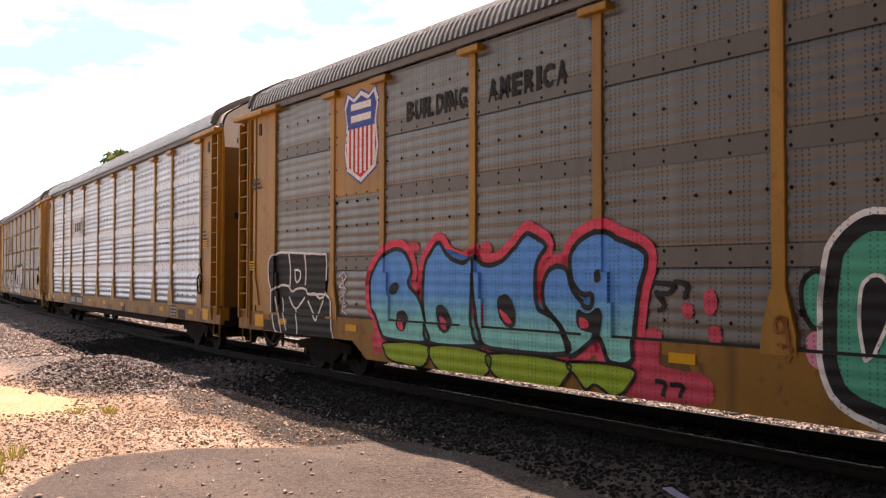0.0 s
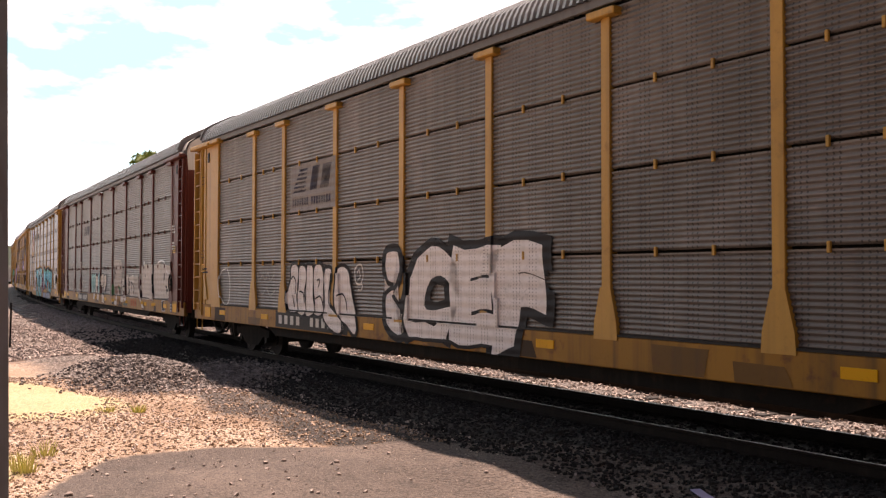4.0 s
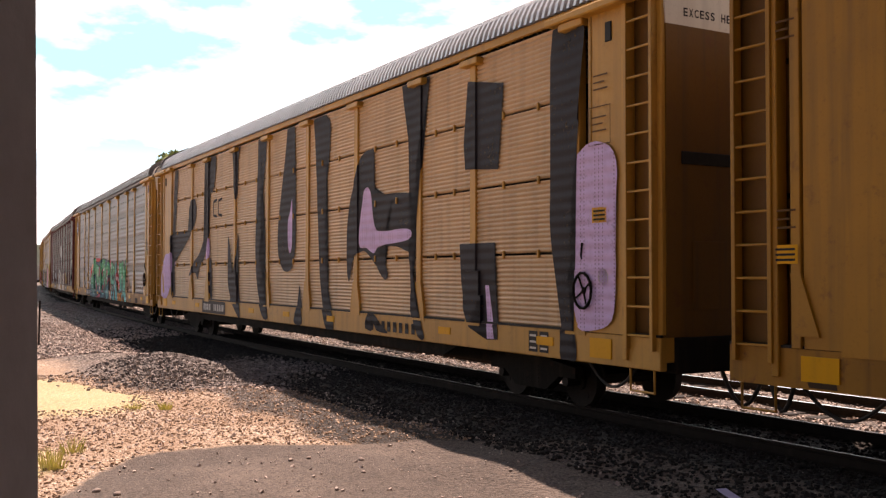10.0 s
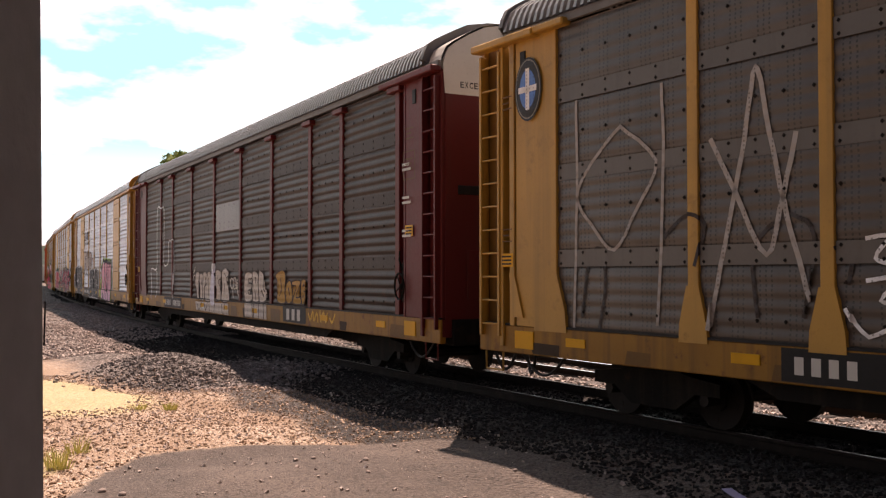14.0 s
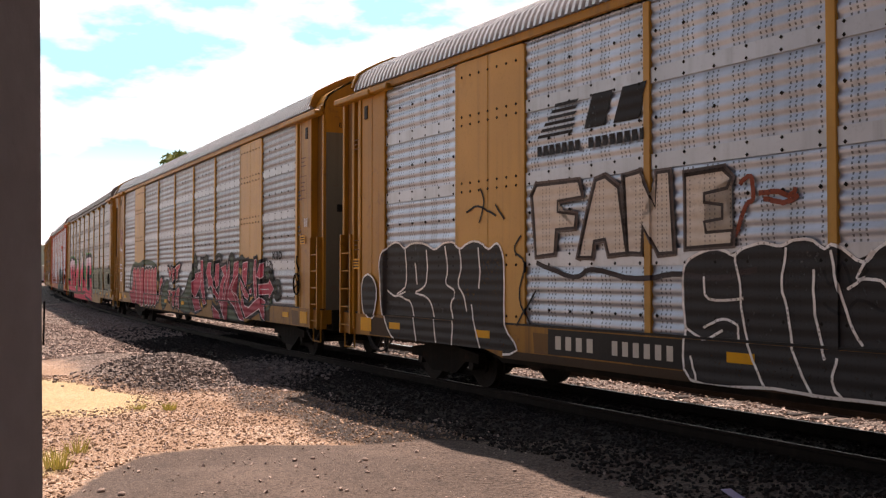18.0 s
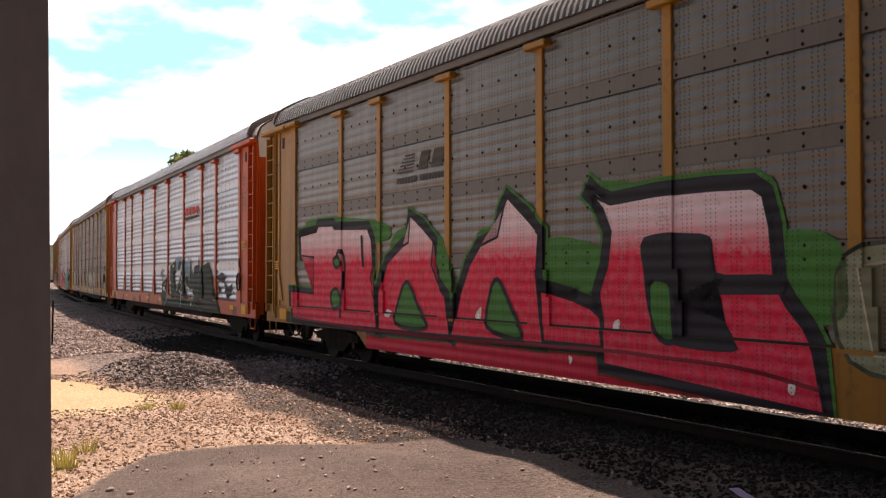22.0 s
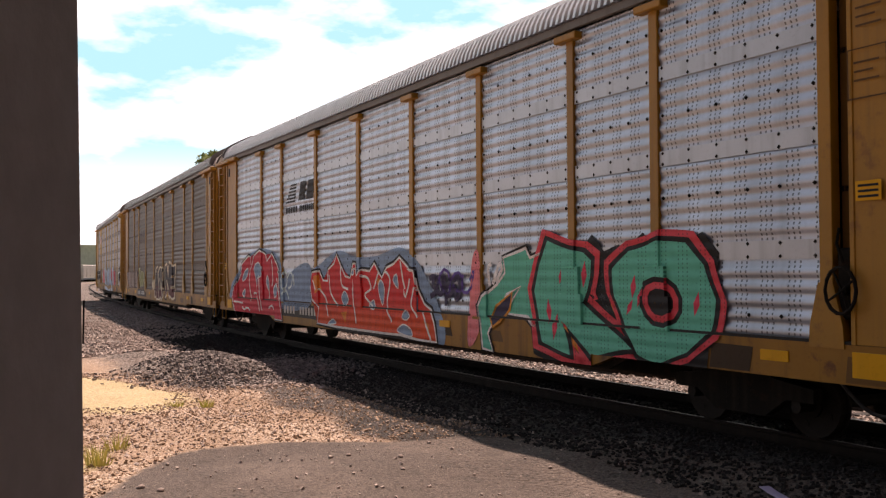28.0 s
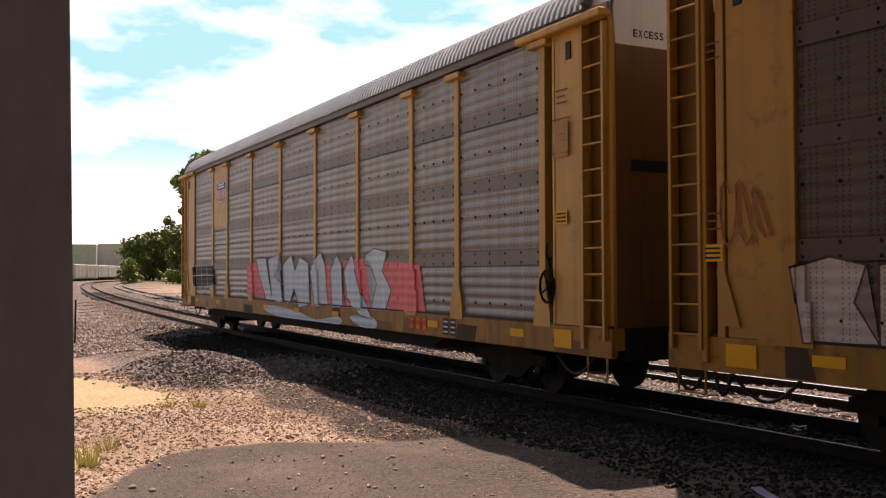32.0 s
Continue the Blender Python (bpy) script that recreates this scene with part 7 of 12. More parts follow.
    line(c, ((9.07, 1.53), (9.24, 1.60), (9.37, 1.54), (9.21, 1.47), (9.07, 1.53)), INK, 0.022, 5)
    line(c, ((9.01, 1.83), (9.15, 1.87), (9.18, 1.77), (9.04, 1.73), (9.01, 1.83)), INK, 0.022, 5)
    line(c, ((8.99, 1.36), (9.10, 1.31), (9.24, 1.37)), INK, 0.022, 5)
    line(c, ((9.07, 1.45), (9.04, 1.38), (9.15, 1.39)), INK, 0.022, 5)
    line(c, ((9.61, 1.67), (9.69, 1.59), (9.59, 1.47), (9.48, 1.51)), INK, 0.022, 5)
    line(c, ((5.55, 2.16), (5.85, 2.21), (5.89, 1.81), (6.02, 1.41), (5.86, 1.16), (5.66, 1.10)), PEARL, 0.03, 2)
    line(c, ((6.09, 2.11), (6.34, 2.20), (6.43, 1.91), (6.48, 1.23), (6.17, 1.07)), PEARL, 0.03, 2)
    line(c, ((6.71, 2.10), (6.80, 1.81), (6.98, 1.63), (6.84, 1.43)), PEARL, 0.03, 2)
    line(c, ((7.33, 1.45), (7.59, 1.59), (7.91, 1.55), (8.03, 1.33), (7.83, 1.12), (7.50, 1.16), (7.33, 1.45)), PEARL, 0.03, 2)
    line(c, ((7.47, 1.82), (7.53, 2.10), (7.75, 2.17)), PEARL, 0.03, 2)
    line(c, ((5.66, 1.45), (5.90, 1.51), (5.78, 1.35), (5.62, 1.28)), PEARL, 0.03, 2)
    line(c, ((7.44, 1.40), (7.64, 1.38), (7.50, 1.27)), PEARL, 0.03, 2)
    line(c, ((7.77, 1.41), (7.93, 1.39), (7.83, 1.28)), PEARL, 0.03, 2)
    line(c, ((14.68, 1.76), (14.77, 1.79), (14.74, 1.65), (14.68, 1.62), (14.77, 1.54), (14.71, 1.43)), CHALK, 0.04, 4)
    line(c, ((14.80, 1.74), (14.81, 1.49)), CHALK, 0.04, 4)
    jade = sprayed((74, 170, 190), (34, 142, 124), 2.25, 2.05)
    stone = sprayed((112, 122, 140))
    letter(c, ((17.34, 2.42), (17.55, 2.55), (17.91, 2.51), (18.11, 2.36), (18.06, 2.22), (17.45, 2.27)), plum, level=1, name="paint_cloud")
    letter(c, ((18.98, 2.50), (19.15, 2.59), (19.31, 2.48), (19.29, 2.29), (19.02, 2.33)), plum, level=1, name="paint_cloud")
    letter(c, ((15.29, 1.32), (15.64, 2.07), (16.04, 2.07), (16.09, 1.03), (15.83, 0.82), (15.36, 0.99)), plum, level=1, name="paint_cloud")
    letter(c, ((14.63, 2.08), (14.86, 2.29), (15.08, 2.07), (15.00, 1.82), (14.71, 1.82)), plum, level=1, name="paint_cloud")
    letter(c, ((16.09, 0.86), (17.93, 0.92), (17.97, 0.51), (16.16, 0.55)), stone, INK, 0.06, level=4, soft=False, name="block_shade", label="grey painted foot of the piece")
    letter(c, ((18.10, 0.87), (19.49, 0.92), (19.51, 0.54), (18.19, 0.54)), stone, INK, 0.06, level=4, soft=False, name="block_shade", label="grey painted foot of the piece")
    letter(c, ((19.55, 0.91), (20.79, 0.93), (20.97, 0.58), (19.61, 0.49)), stone, INK, 0.06, level=4, soft=False, name="block_shade", label="grey painted foot of the piece")
    letter(c, ((16.08, 2.43), (16.89, 2.33), (17.61, 2.17), (18.06, 2.22), (18.07, 1.56), (17.97, 1.27), (17.86, 1.52), (17.71, 1.44), (17.81, 1.20), (17.50, 1.16), (17.07, 1.37), (16.68, 1.66), (16.65, 1.10), (16.23, 1.09), (16.19, 1.83)), jade, INK, 0.05, INK, 0.30, amber, level=5, soft=False, label="jade green angular letter outlined in black")
    letter(c, ((18.12, 2.22), (18.63, 2.29), (19.11, 2.34), (19.14, 1.91), (19.16, 1.64), (18.67, 1.61), (18.62, 1.85), (18.38, 1.87), (18.30, 1.62), (18.49, 1.36), (18.63, 1.23), (18.58, 0.96), (18.30, 1.12), (18.17, 1.43)), jade, INK, 0.05, INK, 0.30, amber, level=5, soft=False)
    letter(c, ((19.36, 2.33), (19.93, 2.26), (20.62, 2.21), (20.97, 2.19), (20.99, 1.53), (20.69, 1.52), (20.57, 1.79), (20.48, 1.79), (20.67, 1.30), (20.81, 0.97), (20.42, 0.97), (20.20, 1.27), (20.06, 1.31), (19.88, 1.01), (19.63, 1.04), (19.71, 1.36), (19.74, 1.84), (19.35, 1.65), (19.31, 1.98)), jade, INK, 0.05, INK, 0.30, amber, level=5, soft=False)
    letter(c, ((21.07, 2.16), (21.46, 2.18), (21.78, 2.11), (21.80, 1.56), (21.71, 0.95), (21.50, 0.88), (21.45, 1.55), (21.31, 1.76), (21.21, 0.85), (21.04, 0.88), (21.02, 1.53)), jade, INK, 0.05, INK, 0.30, amber, level=5, soft=False)
    letter(c, ((16.70, 1.65), (17.11, 1.34), (17.48, 1.13), (17.31, 0.92), (16.79, 1.15)), sprayed((120, 30, 50)), amber, 0.03, level=6, soft=False, name="paint_chip")
    letter(c, ((18.71, 1.45), (19.38, 1.51), (19.46, 1.35), (18.66, 1.31)), sprayed((120, 30, 50)), amber, 0.03, level=6, soft=False, name="paint_chip")
    letter(c, ((20.06, 1.26), (20.20, 1.27), (20.34, 0.99), (20.13, 1.03)), sprayed((120, 30, 50)), amber, 0.03, level=6, soft=False, name="paint_chip")
    letter(c, ((17.75, 1.41), (17.97, 1.25), (18.05, 1.01), (17.85, 0.96)), sprayed((120, 30, 50)), amber, 0.03, level=6, soft=False, name="paint_chip")
    letter(c, ((20.09, 1.62), (20.19, 1.80), (20.26, 1.59), (20.20, 1.50), (20.11, 1.53)), INK, level=7, soft=False, name="letter_eye")
    letter(c, ((20.52, 1.74), (20.61, 1.77), (20.66, 1.52)), INK, level=7, soft=False, name="letter_eye")
    letter(c, ((18.39, 1.84), (18.58, 1.85), (18.62, 1.65), (18.46, 1.64)), INK, level=7, soft=False, name="letter_eye")
    line(c, ((16.16, 2.30), (16.77, 2.24)), sprayed((170, 214, 216)), 0.03, 8)
    line(c, ((18.85, 2.24), (19.02, 2.29), (19.06, 2.11), (19.11, 1.85)), sprayed((170, 214, 216)), 0.03, 8)
    line(c, ((19.50, 1.82), (19.54, 1.67)), sprayed((170, 214, 216)), 0.03, 8)
    line(c, ((20.62, 2.17), (20.90, 2.15), (20.93, 1.86)), sprayed((170, 214, 216)), 0.03, 8)
    line(c, ((19.78, 2.04), (19.80, 1.82)), sprayed((170, 214, 216)), 0.03, 8)
    line(c, ((14.55, 1.64), (14.71, 1.69), (14.63, 1.56), (14.51, 1.47), (14.71, 1.39), (14.60, 1.25)), CHALK, 0.035, 3)
    line(c, ((14.86, 1.65), (14.86, 1.39)), CHALK, 0.035, 3)
    line(c, ((15.00, 1.61), (15.15, 1.64)), CHALK, 0.035, 3)
    line(c, ((15.05, 1.48), (14.96, 1.31), (15.02, 1.18)), CHALK, 0.035, 3)
    line(c, ((15.36, 1.99), (15.47, 2.07), (15.50, 1.82), (15.43, 1.70)), CHALK, 0.035, 3)
    line(c, ((15.43, 1.57), (15.57, 1.50), (15.70, 1.58), (15.77, 1.34), (15.64, 1.17), (15.84, 1.10)), CHALK, 0.035, 3)
    bars(c, 17.2, 18.9, 0.84, 1.08, 3, sprayed((150, 110, 60)), 9)
    number_board(c, 7.5, 9.7, False)
    data_panel(c, 25.55, 3.0, INK, 4, 0.4)
    # 6: tan sheets with huge dark letters
    c = wagon("tan autorack with huge dark grey painted letters over its side", YELLOW_PALE, TAN, sill=YELLOW_PALE, rows=4, edge=YELLOW_PALE)
    slate = sprayed((30, 29, 35))
    lilac = sprayed((168, 148, 186))
    letter(c, ((3.29, 5.43), (3.67, 5.43), (3.56, 4.41), (3.35, 3.29), (3.27, 2.28), (3.35, 1.27), (3.03, 1.26), (2.95, 2.28), (3.08, 3.94)), slate, level=2, soft=True, label="huge dark grey letter stroke")
    letter(c, ((5.09, 4.02), (5.41, 4.26), (5.76, 4.27), (5.94, 3.99), (5.84, 3.59), (5.43, 3.27), (4.82, 2.95), (4.01, 2.61), (3.14, 2.30), (2.91, 2.67), (3.00, 3.31), (4.93, 3.29), (5.23, 3.54), (5.09, 3.78)), slate, level=2, soft=True, label="huge dark grey letter stroke")
    letter(c, ((6.82, 5.43), (7.33, 5.45), (7.47, 4.66), (7.39, 3.61), (7.34, 3.02), (6.89, 2.45), (6.31, 2.10), (6.17, 1.77), (5.81, 1.99), (5.28, 1.88), (5.65, 2.29), (6.31, 2.57), (6.79, 3.00), (7.11, 3.52), (7.10, 4.60)), slate, level=2, soft=True, label="huge dark grey letter stroke")
    letter(c, ((7.55, 5.48), (8.03, 5.46), (7.86, 4.51), (7.42, 4.43)), slate, level=2, soft=True, label="huge dark grey letter stroke")
    letter(c, ((7.40, 2.28), (7.62, 2.33), (7.73, 1.26), (7.54, 1.30)), slate, level=2, soft=True, label="huge dark grey letter stroke")
    letter(c, ((9.61, 5.49), (9.91, 5.37), (10.25, 5.52), (10.45, 5.51), (10.15, 5.06), (10.12, 4.32), (9.95, 3.99), (9.77, 4.60)), slate, level=2, soft=True, label="huge dark grey letter stroke")
    letter(c, ((9.29, 3.02), (9.57, 2.29), (9.83, 1.99), (10.17, 3.02), (10.23, 2.56), (10.19, 1.82), (10.46, 0.83), (10.16, 0.85), (9.39, 1.43), (9.25, 2.10)), slate, level=2, soft=True, label="huge dark grey letter stroke")
    letter(c, ((11.87, 5.53), (12.14, 5.31), (12.54, 5.51), (12.54, 5.06), (12.29, 4.37), (12.08, 3.24), (11.95, 2.33), (12.08, 1.67), (12.72, 0.88), (12.25, 0.88), (11.86, 1.50), (11.67, 2.25), (11.67, 3.19), (11.79, 4.53)), slate, level=2, soft=True, label="huge dark grey letter stroke")
    letter(c, ((14.06, 5.65), (14.42, 5.56), (14.49, 4.82), (14.53, 4.32), (14.55, 3.26), (14.52, 2.56), (14.30, 2.10), (13.99, 2.00), (13.66, 2.07), (13.39, 2.38), (13.33, 2.99), (13.56, 3.88), (13.84, 4.81)), slate, level=2, soft=True, label="huge dark grey letter stroke")
    letter(c, ((15.71, 5.48), (16.56, 5.25), (16.50, 4.29), (16.33, 3.58), (16.31, 2.91), (16.37, 1.99), (16.59, 1.45), (16.87, 0.80), (16.44, 0.78), (16.22, 1.19), (16.03, 1.93), (15.92, 2.94), (15.85, 3.78), (15.76, 4.69)), slate, level=2, soft=True, label="huge dark grey letter stroke")
    letter(c, ((14.80, 1.68), (14.88, 1.45), (15.02, 0.81), (14.51, 0.83), (14.69, 1.23)), slate, level=2, soft=True, label="huge dark grey letter stroke")
    letter(c, ((14.31, 3.71), (14.33, 3.06), (14.30, 2.57), (14.16, 2.43), (14.05, 2.72), (14.04, 3.16), (14.20, 3.43)), lilac, level=4, name="paint_cloud")
    letter(c, ((7.34, 3.02), (7.48, 2.65), (7.35, 2.42), (7.12, 2.44)), lilac, level=4, name="paint_cloud")
    letter(c, ((3.07, 3.11), (3.49, 2.71), (3.34, 2.28), (3.02, 1.64), (2.53, 1.18), (1.73, 1.15), (1.65, 1.76), (2.16, 2.56), (2.84, 2.67)), lilac, level=1, name="paint_cloud", label="lilac sprayed cloud")
    letter(c, ((17.92, 3.91), (18.18, 4.30), (18.62, 4.39), (18.78, 4.32), (18.79, 3.64), (19.00, 3.49), (20.23, 3.42), (20.46, 3.31), (20.46, 2.38), (19.77, 2.45), (19.00, 2.44), (19.39, 1.99), (19.23, 1.84), (18.79, 2.17), (18.29, 2.40), (17.80, 2.22), (17.61, 1.78), (17.49, 2.09), (17.49, 2.78), (17.61, 3.36)), slate, level=2, soft=True, label="huge dark grey letter stroke")
    letter(c, ((18.44, 0.91), (18.53, 1.14), (18.79, 1.18), (19.13, 1.00), (19.45, 0.83), (18.99, 0.85), (18.82, 0.99), (18.75, 0.84)), slate, level=2, soft=True, label="huge dark grey letter stroke")
    letter(c, ((19.97, 5.77), (21.01, 5.53), (20.80, 4.67), (20.55, 3.80), (20.38, 2.48), (20.45, 2.07), (20.59, 1.41), (20.89, 0.84), (20.65, 0.84), (20.38, 1.32), (20.31, 1.98), (20.24, 2.49), (20.32, 3.66), (20.23, 4.35)), slate, level=2, soft=True, label="huge dark grey letter stroke")
    letter(c, ((24.68, 5.42), (25.42, 5.42), (25.36, 4.53), (25.22, 3.50), (25.10, 2.86), (25.06, 2.27), (25.09, 1.61), (25.24, 0.79), (24.89, 0.77), (24.85, 1.24), (24.71, 1.97), (24.60, 2.59), (24.61, 3.33)), slate, level=2, soft=True, label="huge dark grey letter stroke")
    letter(c, ((22.32, 5.08), (23.40, 4.88), (23.30, 4.11), (23.24, 3.56), (22.24, 3.65), (22.20, 4.06)), slate, level=2, soft=False, label="huge dark grey letter stroke")
    letter(c, ((22.07, 2.44), (23.14, 2.43), (23.13, 1.97), (23.27, 0.93), (22.93, 0.92), (22.82, 1.69), (22.40, 1.09), (22.23, 1.39), (22.12, 1.83)), slate, level=2, soft=False, label="huge dark grey letter stroke")
    letter(c, ((18.26, 3.40), (18.37, 3.63), (18.63, 3.56), (18.81, 2.90), (19.15, 2.76), (20.23, 2.77), (20.25, 2.57), (19.06, 2.48), (18.81, 2.35), (18.46, 2.45), (18.09, 2.56)), lilac, level=4, name="paint_cloud", label="lilac filling of the big letter")
    letter(c, ((22.87, 1.76), (22.98, 1.77), (23.17, 0.94), (22.97, 0.93)), lilac, level=4, soft=False, name="paint_cloud")
    letter(c, ((25.05, 3.20), (25.39, 3.62), (25.80, 3.68), (26.12, 3.40), (26.08, 2.60), (26.10, 1.90), (26.02, 1.35), (25.60, 1.20), (25.25, 1.30), (25.09, 2.27)), lilac, level=1, name="paint_cloud", label="lilac sprayed cloud")
    bm = bmesh.new()
    for a in (7.8, 8.3):
        stroke(bm, [(a + 0.34, 3.62), (a + 0.03, 3.66), (a, 3.85), (a + 0.03, 4.06), (a + 0.34, 4.1)], 0.08)
    mark(c, "emblem", bm, INK, 3, "dark block emblem")
    number_board(c, 6.9, 9.0)
    sill_box(c, 24.1)
    bars(c, 18.4, 20.6, 0.86, 1.05, 9, INK, 2)
    # 7: brown sheets, green piece
    c = wagon("yellow-framed autorack with brown-grey sheets and a long green graffiti", YELLOW_PALE, GALV_TAUPE, sill=YELLOW)
    green, teal, deep = sprayed((48, 150, 100)), sprayed((66, 156, 160)), sprayed((34, 84, 98))
    fade, pink, pale = sprayed((48, 150, 100), (34, 88, 102), 0.95, 1.75), sprayed((150, 66, 84)), sprayed((120, 192, 186))
    red, skin = sprayed((170, 36, 38)), sprayed((190, 140, 110))
    letter(c, ((10.42, 2.74), (12.19, 2.71), (12.72, 2.62), (11.92, 2.53), (10.55, 2.55)), red, level=1, name="paint_cloud")
    letter(c, ((15.51, 2.53), (15.79, 2.58), (15.83, 2.17), (15.66, 1.97), (15.47, 2.04)), red, level=1, name="paint_cloud")
    letter(c, ((8.44, 2.10), (8.74, 2.34), (9.23, 2.48), (9.36, 2.19), (8.84, 1.80), (8.44, 1.79)), skin, level=1, name="paint_cloud")
    letter(c, ((8.23, 2.10), (8.64, 2.30), (8.78, 1.99), (8.44, 1.74)), red, level=2, name="paint_cloud")
    letter(c, ((15.60, 2.04), (15.79, 2.13), (15.78, 1.46), (15.69, 0.94), (15.57, 1.19)), skin, level=1, name="paint_cloud")
    letter(c, ((8.54, 0.79), (8.30, 1.38), (8.64, 1.79), (9.51, 2.38), (9.78, 2.65), (11.33, 2.51), (12.59, 2.63), (13.56, 2.68), (14.72, 2.57), (15.56, 2.50), (15.66, 1.91), (15.55, 1.45), (15.48, 0.79), (14.41, 0.77), (12.71, 0.74), (10.54, 0.74)), deep, INK, 0.06, level=2, label="long green letters with pink hatching and white sparkles")
    letter(c, ((8.50, 1.54), (8.94, 1.99), (9.51, 2.33), (9.78, 2.70), (10.55, 2.70), (10.42, 2.35), (10.55, 2.08), (10.30, 1.90), (9.69, 1.80), (9.95, 1.62), (9.69, 1.23), (10.04, 0.97), (10.51, 0.97), (10.54, 0.79), (9.51, 0.73), (8.94, 1.06)), fade, INK, 0.055, level=4)
    letter(c, ((10.58, 1.90), (10.63, 2.44), (11.33, 2.38), (11.98, 2.32), (12.26, 2.60), (12.54, 2.61), (12.53, 1.38), (12.12, 1.32), (11.33, 1.34), (11.05, 0.95), (10.58, 0.85), (10.74, 1.27), (10.93, 1.63)), fade, INK, 0.055, level=4)
    letter(c, ((12.59, 2.38), (12.97, 2.55), (13.21, 2.69), (13.56, 2.66), (13.65, 2.35), (13.47, 2.21), (13.76, 1.98), (13.75, 1.42), (13.46, 1.37), (13.32, 1.06), (13.97, 1.08), (13.88, 0.81), (12.96, 0.79), (12.58, 1.22)), fade, INK, 0.055, level=4)
    letter(c, ((13.70, 2.54), (14.03, 2.62), (14.13, 2.27), (14.42, 2.33), (14.72, 2.53), (15.28, 2.53), (15.52, 2.49), (15.60, 1.91), (15.18, 1.84), (14.81, 1.46), (14.26, 1.40), (14.22, 1.08), (14.68, 0.87), (14.30, 0.83), (13.80, 1.20)), fade, INK, 0.055, level=4)
    letter(c, ((14.22, 1.18), (14.81, 1.53), (15.20, 1.81), (15.37, 1.44), (15.37, 0.91), (15.08, 0.74), (14.51, 0.78)), sprayed((40, 112, 122)), INK, 0.05, level=5)
    letter(c, ((9.51, 2.09), (9.95, 2.13), (9.69, 1.80), (9.41, 1.85)), pink, INK, 0.045, level=6)
    letter(c, ((11.74, 2.20), (12.19, 2.30), (12.02, 1.82), (11.80, 1.86)), pink, INK, 0.045, level=6)
    letter(c, ((12.81, 2.02), (13.09, 2.21), (13.23, 1.90), (12.99, 1.81)), pink, INK, 0.045, level=6)
    letter(c, ((14.52, 2.10), (14.93, 2.11), (14.87, 1.84), (14.61, 1.77)), pink, INK, 0.045, level=6)
    letter(c, ((14.99, 1.53), (15.43, 1.76), (15.64, 1.76), (15.53, 1.61), (15.10, 1.42)), pink, INK, 0.045, level=6)
    letter(c, ((13.87, 1.76), (14.10, 1.69), (13.95, 1.24), (13.83, 1.39)), pink, INK, 0.045, level=6)
    letter(c, ((12.98, 1.34), (13.38, 1.40), (13.44, 1.14), (13.10, 1.05)), pink, INK, 0.045, level=6)
    letter(c, ((10.74, 1.38), (11.12, 1.50), (11.02, 1.11), (10.80, 1.04)), pink, INK, 0.045, level=6)
    letter(c, ((11.02, 0.80), (12.45, 1.00), (12.18, 0.72), (11.21, 0.68)), pink, INK, 0.045, level=6)
    line(c, ((11.84, 1.90), (12.05, 2.23)), INK, 0.035, 8)
    line(c, ((12.86, 1.86), (13.14, 2.14)), INK, 0.035, 8)
    line(c, ((14.61, 1.80), (14.87, 2.06)), INK, 0.035, 8)
    line(c, ((15.10, 1.47), (15.50, 1.71)), INK, 0.035, 8)
    line(c, ((13.89, 1.39), (14.04, 1.65)), INK, 0.035, 8)
    line(c, ((13.08, 1.11), (13.34, 1.35)), INK, 0.035, 8)
    line(c, ((11.33, 0.71), (11.77, 0.92)), INK, 0.035, 8)
    line(c, ((11.77, 0.72), (12.21, 0.95)), INK, 0.035, 8)
    line(c, ((8.78, 1.68), (9.60, 1.75)), pale, 0.04, 7)
    line(c, ((8.78, 1.52), (9.60, 1.59)), pale, 0.04, 7)
    line(c, ((8.90, 1.35), (9.69, 1.42)), pale, 0.04, 7)
    line(c, ((9.13, 1.21), (9.78, 1.27)), pale, 0.04, 7)
    line(c, ((10.04, 2.46), (10.13, 2.08), (9.95, 1.90)), pale, 0.04, 7)
    line(c, ((10.87, 2.25), (11.77, 2.24), (11.91, 2.28)), pale, 0.04, 7)
    line(c, ((10.99, 1.50), (11.33, 1.42), (11.77, 1.48)), pale, 0.04, 7)
    line(c, ((12.72, 2.30), (12.90, 2.45), (13.21, 2.52)), pale, 0.04, 7)
    line(c, ((12.84, 1.51), (13.08, 1.67), (13.44, 1.60), (13.55, 1.38)), pale, 0.04, 7)
    line(c, ((13.89, 2.42), (13.94, 1.98), (13.91, 1.54)), pale, 0.04, 7)
    line(c, ((14.81, 2.39), (15.37, 2.39), (15.41, 2.04)), pale, 0.04, 7)
    line(c, ((14.41, 1.19), (14.80, 1.15), (14.89, 0.88), (14.70, 0.76)), pale, 0.04, 7)
    line(c, ((15.13, 1.57), (15.22, 1.17), (15.15, 0.90)), pale, 0.04, 7)
    line(c, ((9.69, 1.04), (10.21, 0.90)), pale, 0.04, 7)
    line(c, ((13.26, 0.98), (13.77, 0.98)), pale, 0.04, 7)
    line(c, ((10.52, 2.35), (10.55, 1.81), (10.30, 1.25)), INK, 0.05, 7)
    line(c, ((11.41, 2.33), (11.33, 1.99), (11.63, 1.81), (11.60, 1.43)), INK, 0.05, 7)
    line(c, ((13.23, 2.60), (13.21, 2.21), (13.38, 1.98), (13.38, 1.52)), INK, 0.05, 7)
    line(c, ((14.32, 2.26), (14.33, 1.69), (14.61, 1.56)), INK, 0.05, 7)
    letter(c, ((15.59, 1.06), (16.04, 1.08), (16.34, 0.73), (16.19, 0.65), (15.71, 0.64)), skin, level=5, soft=False, name="paint_patch")
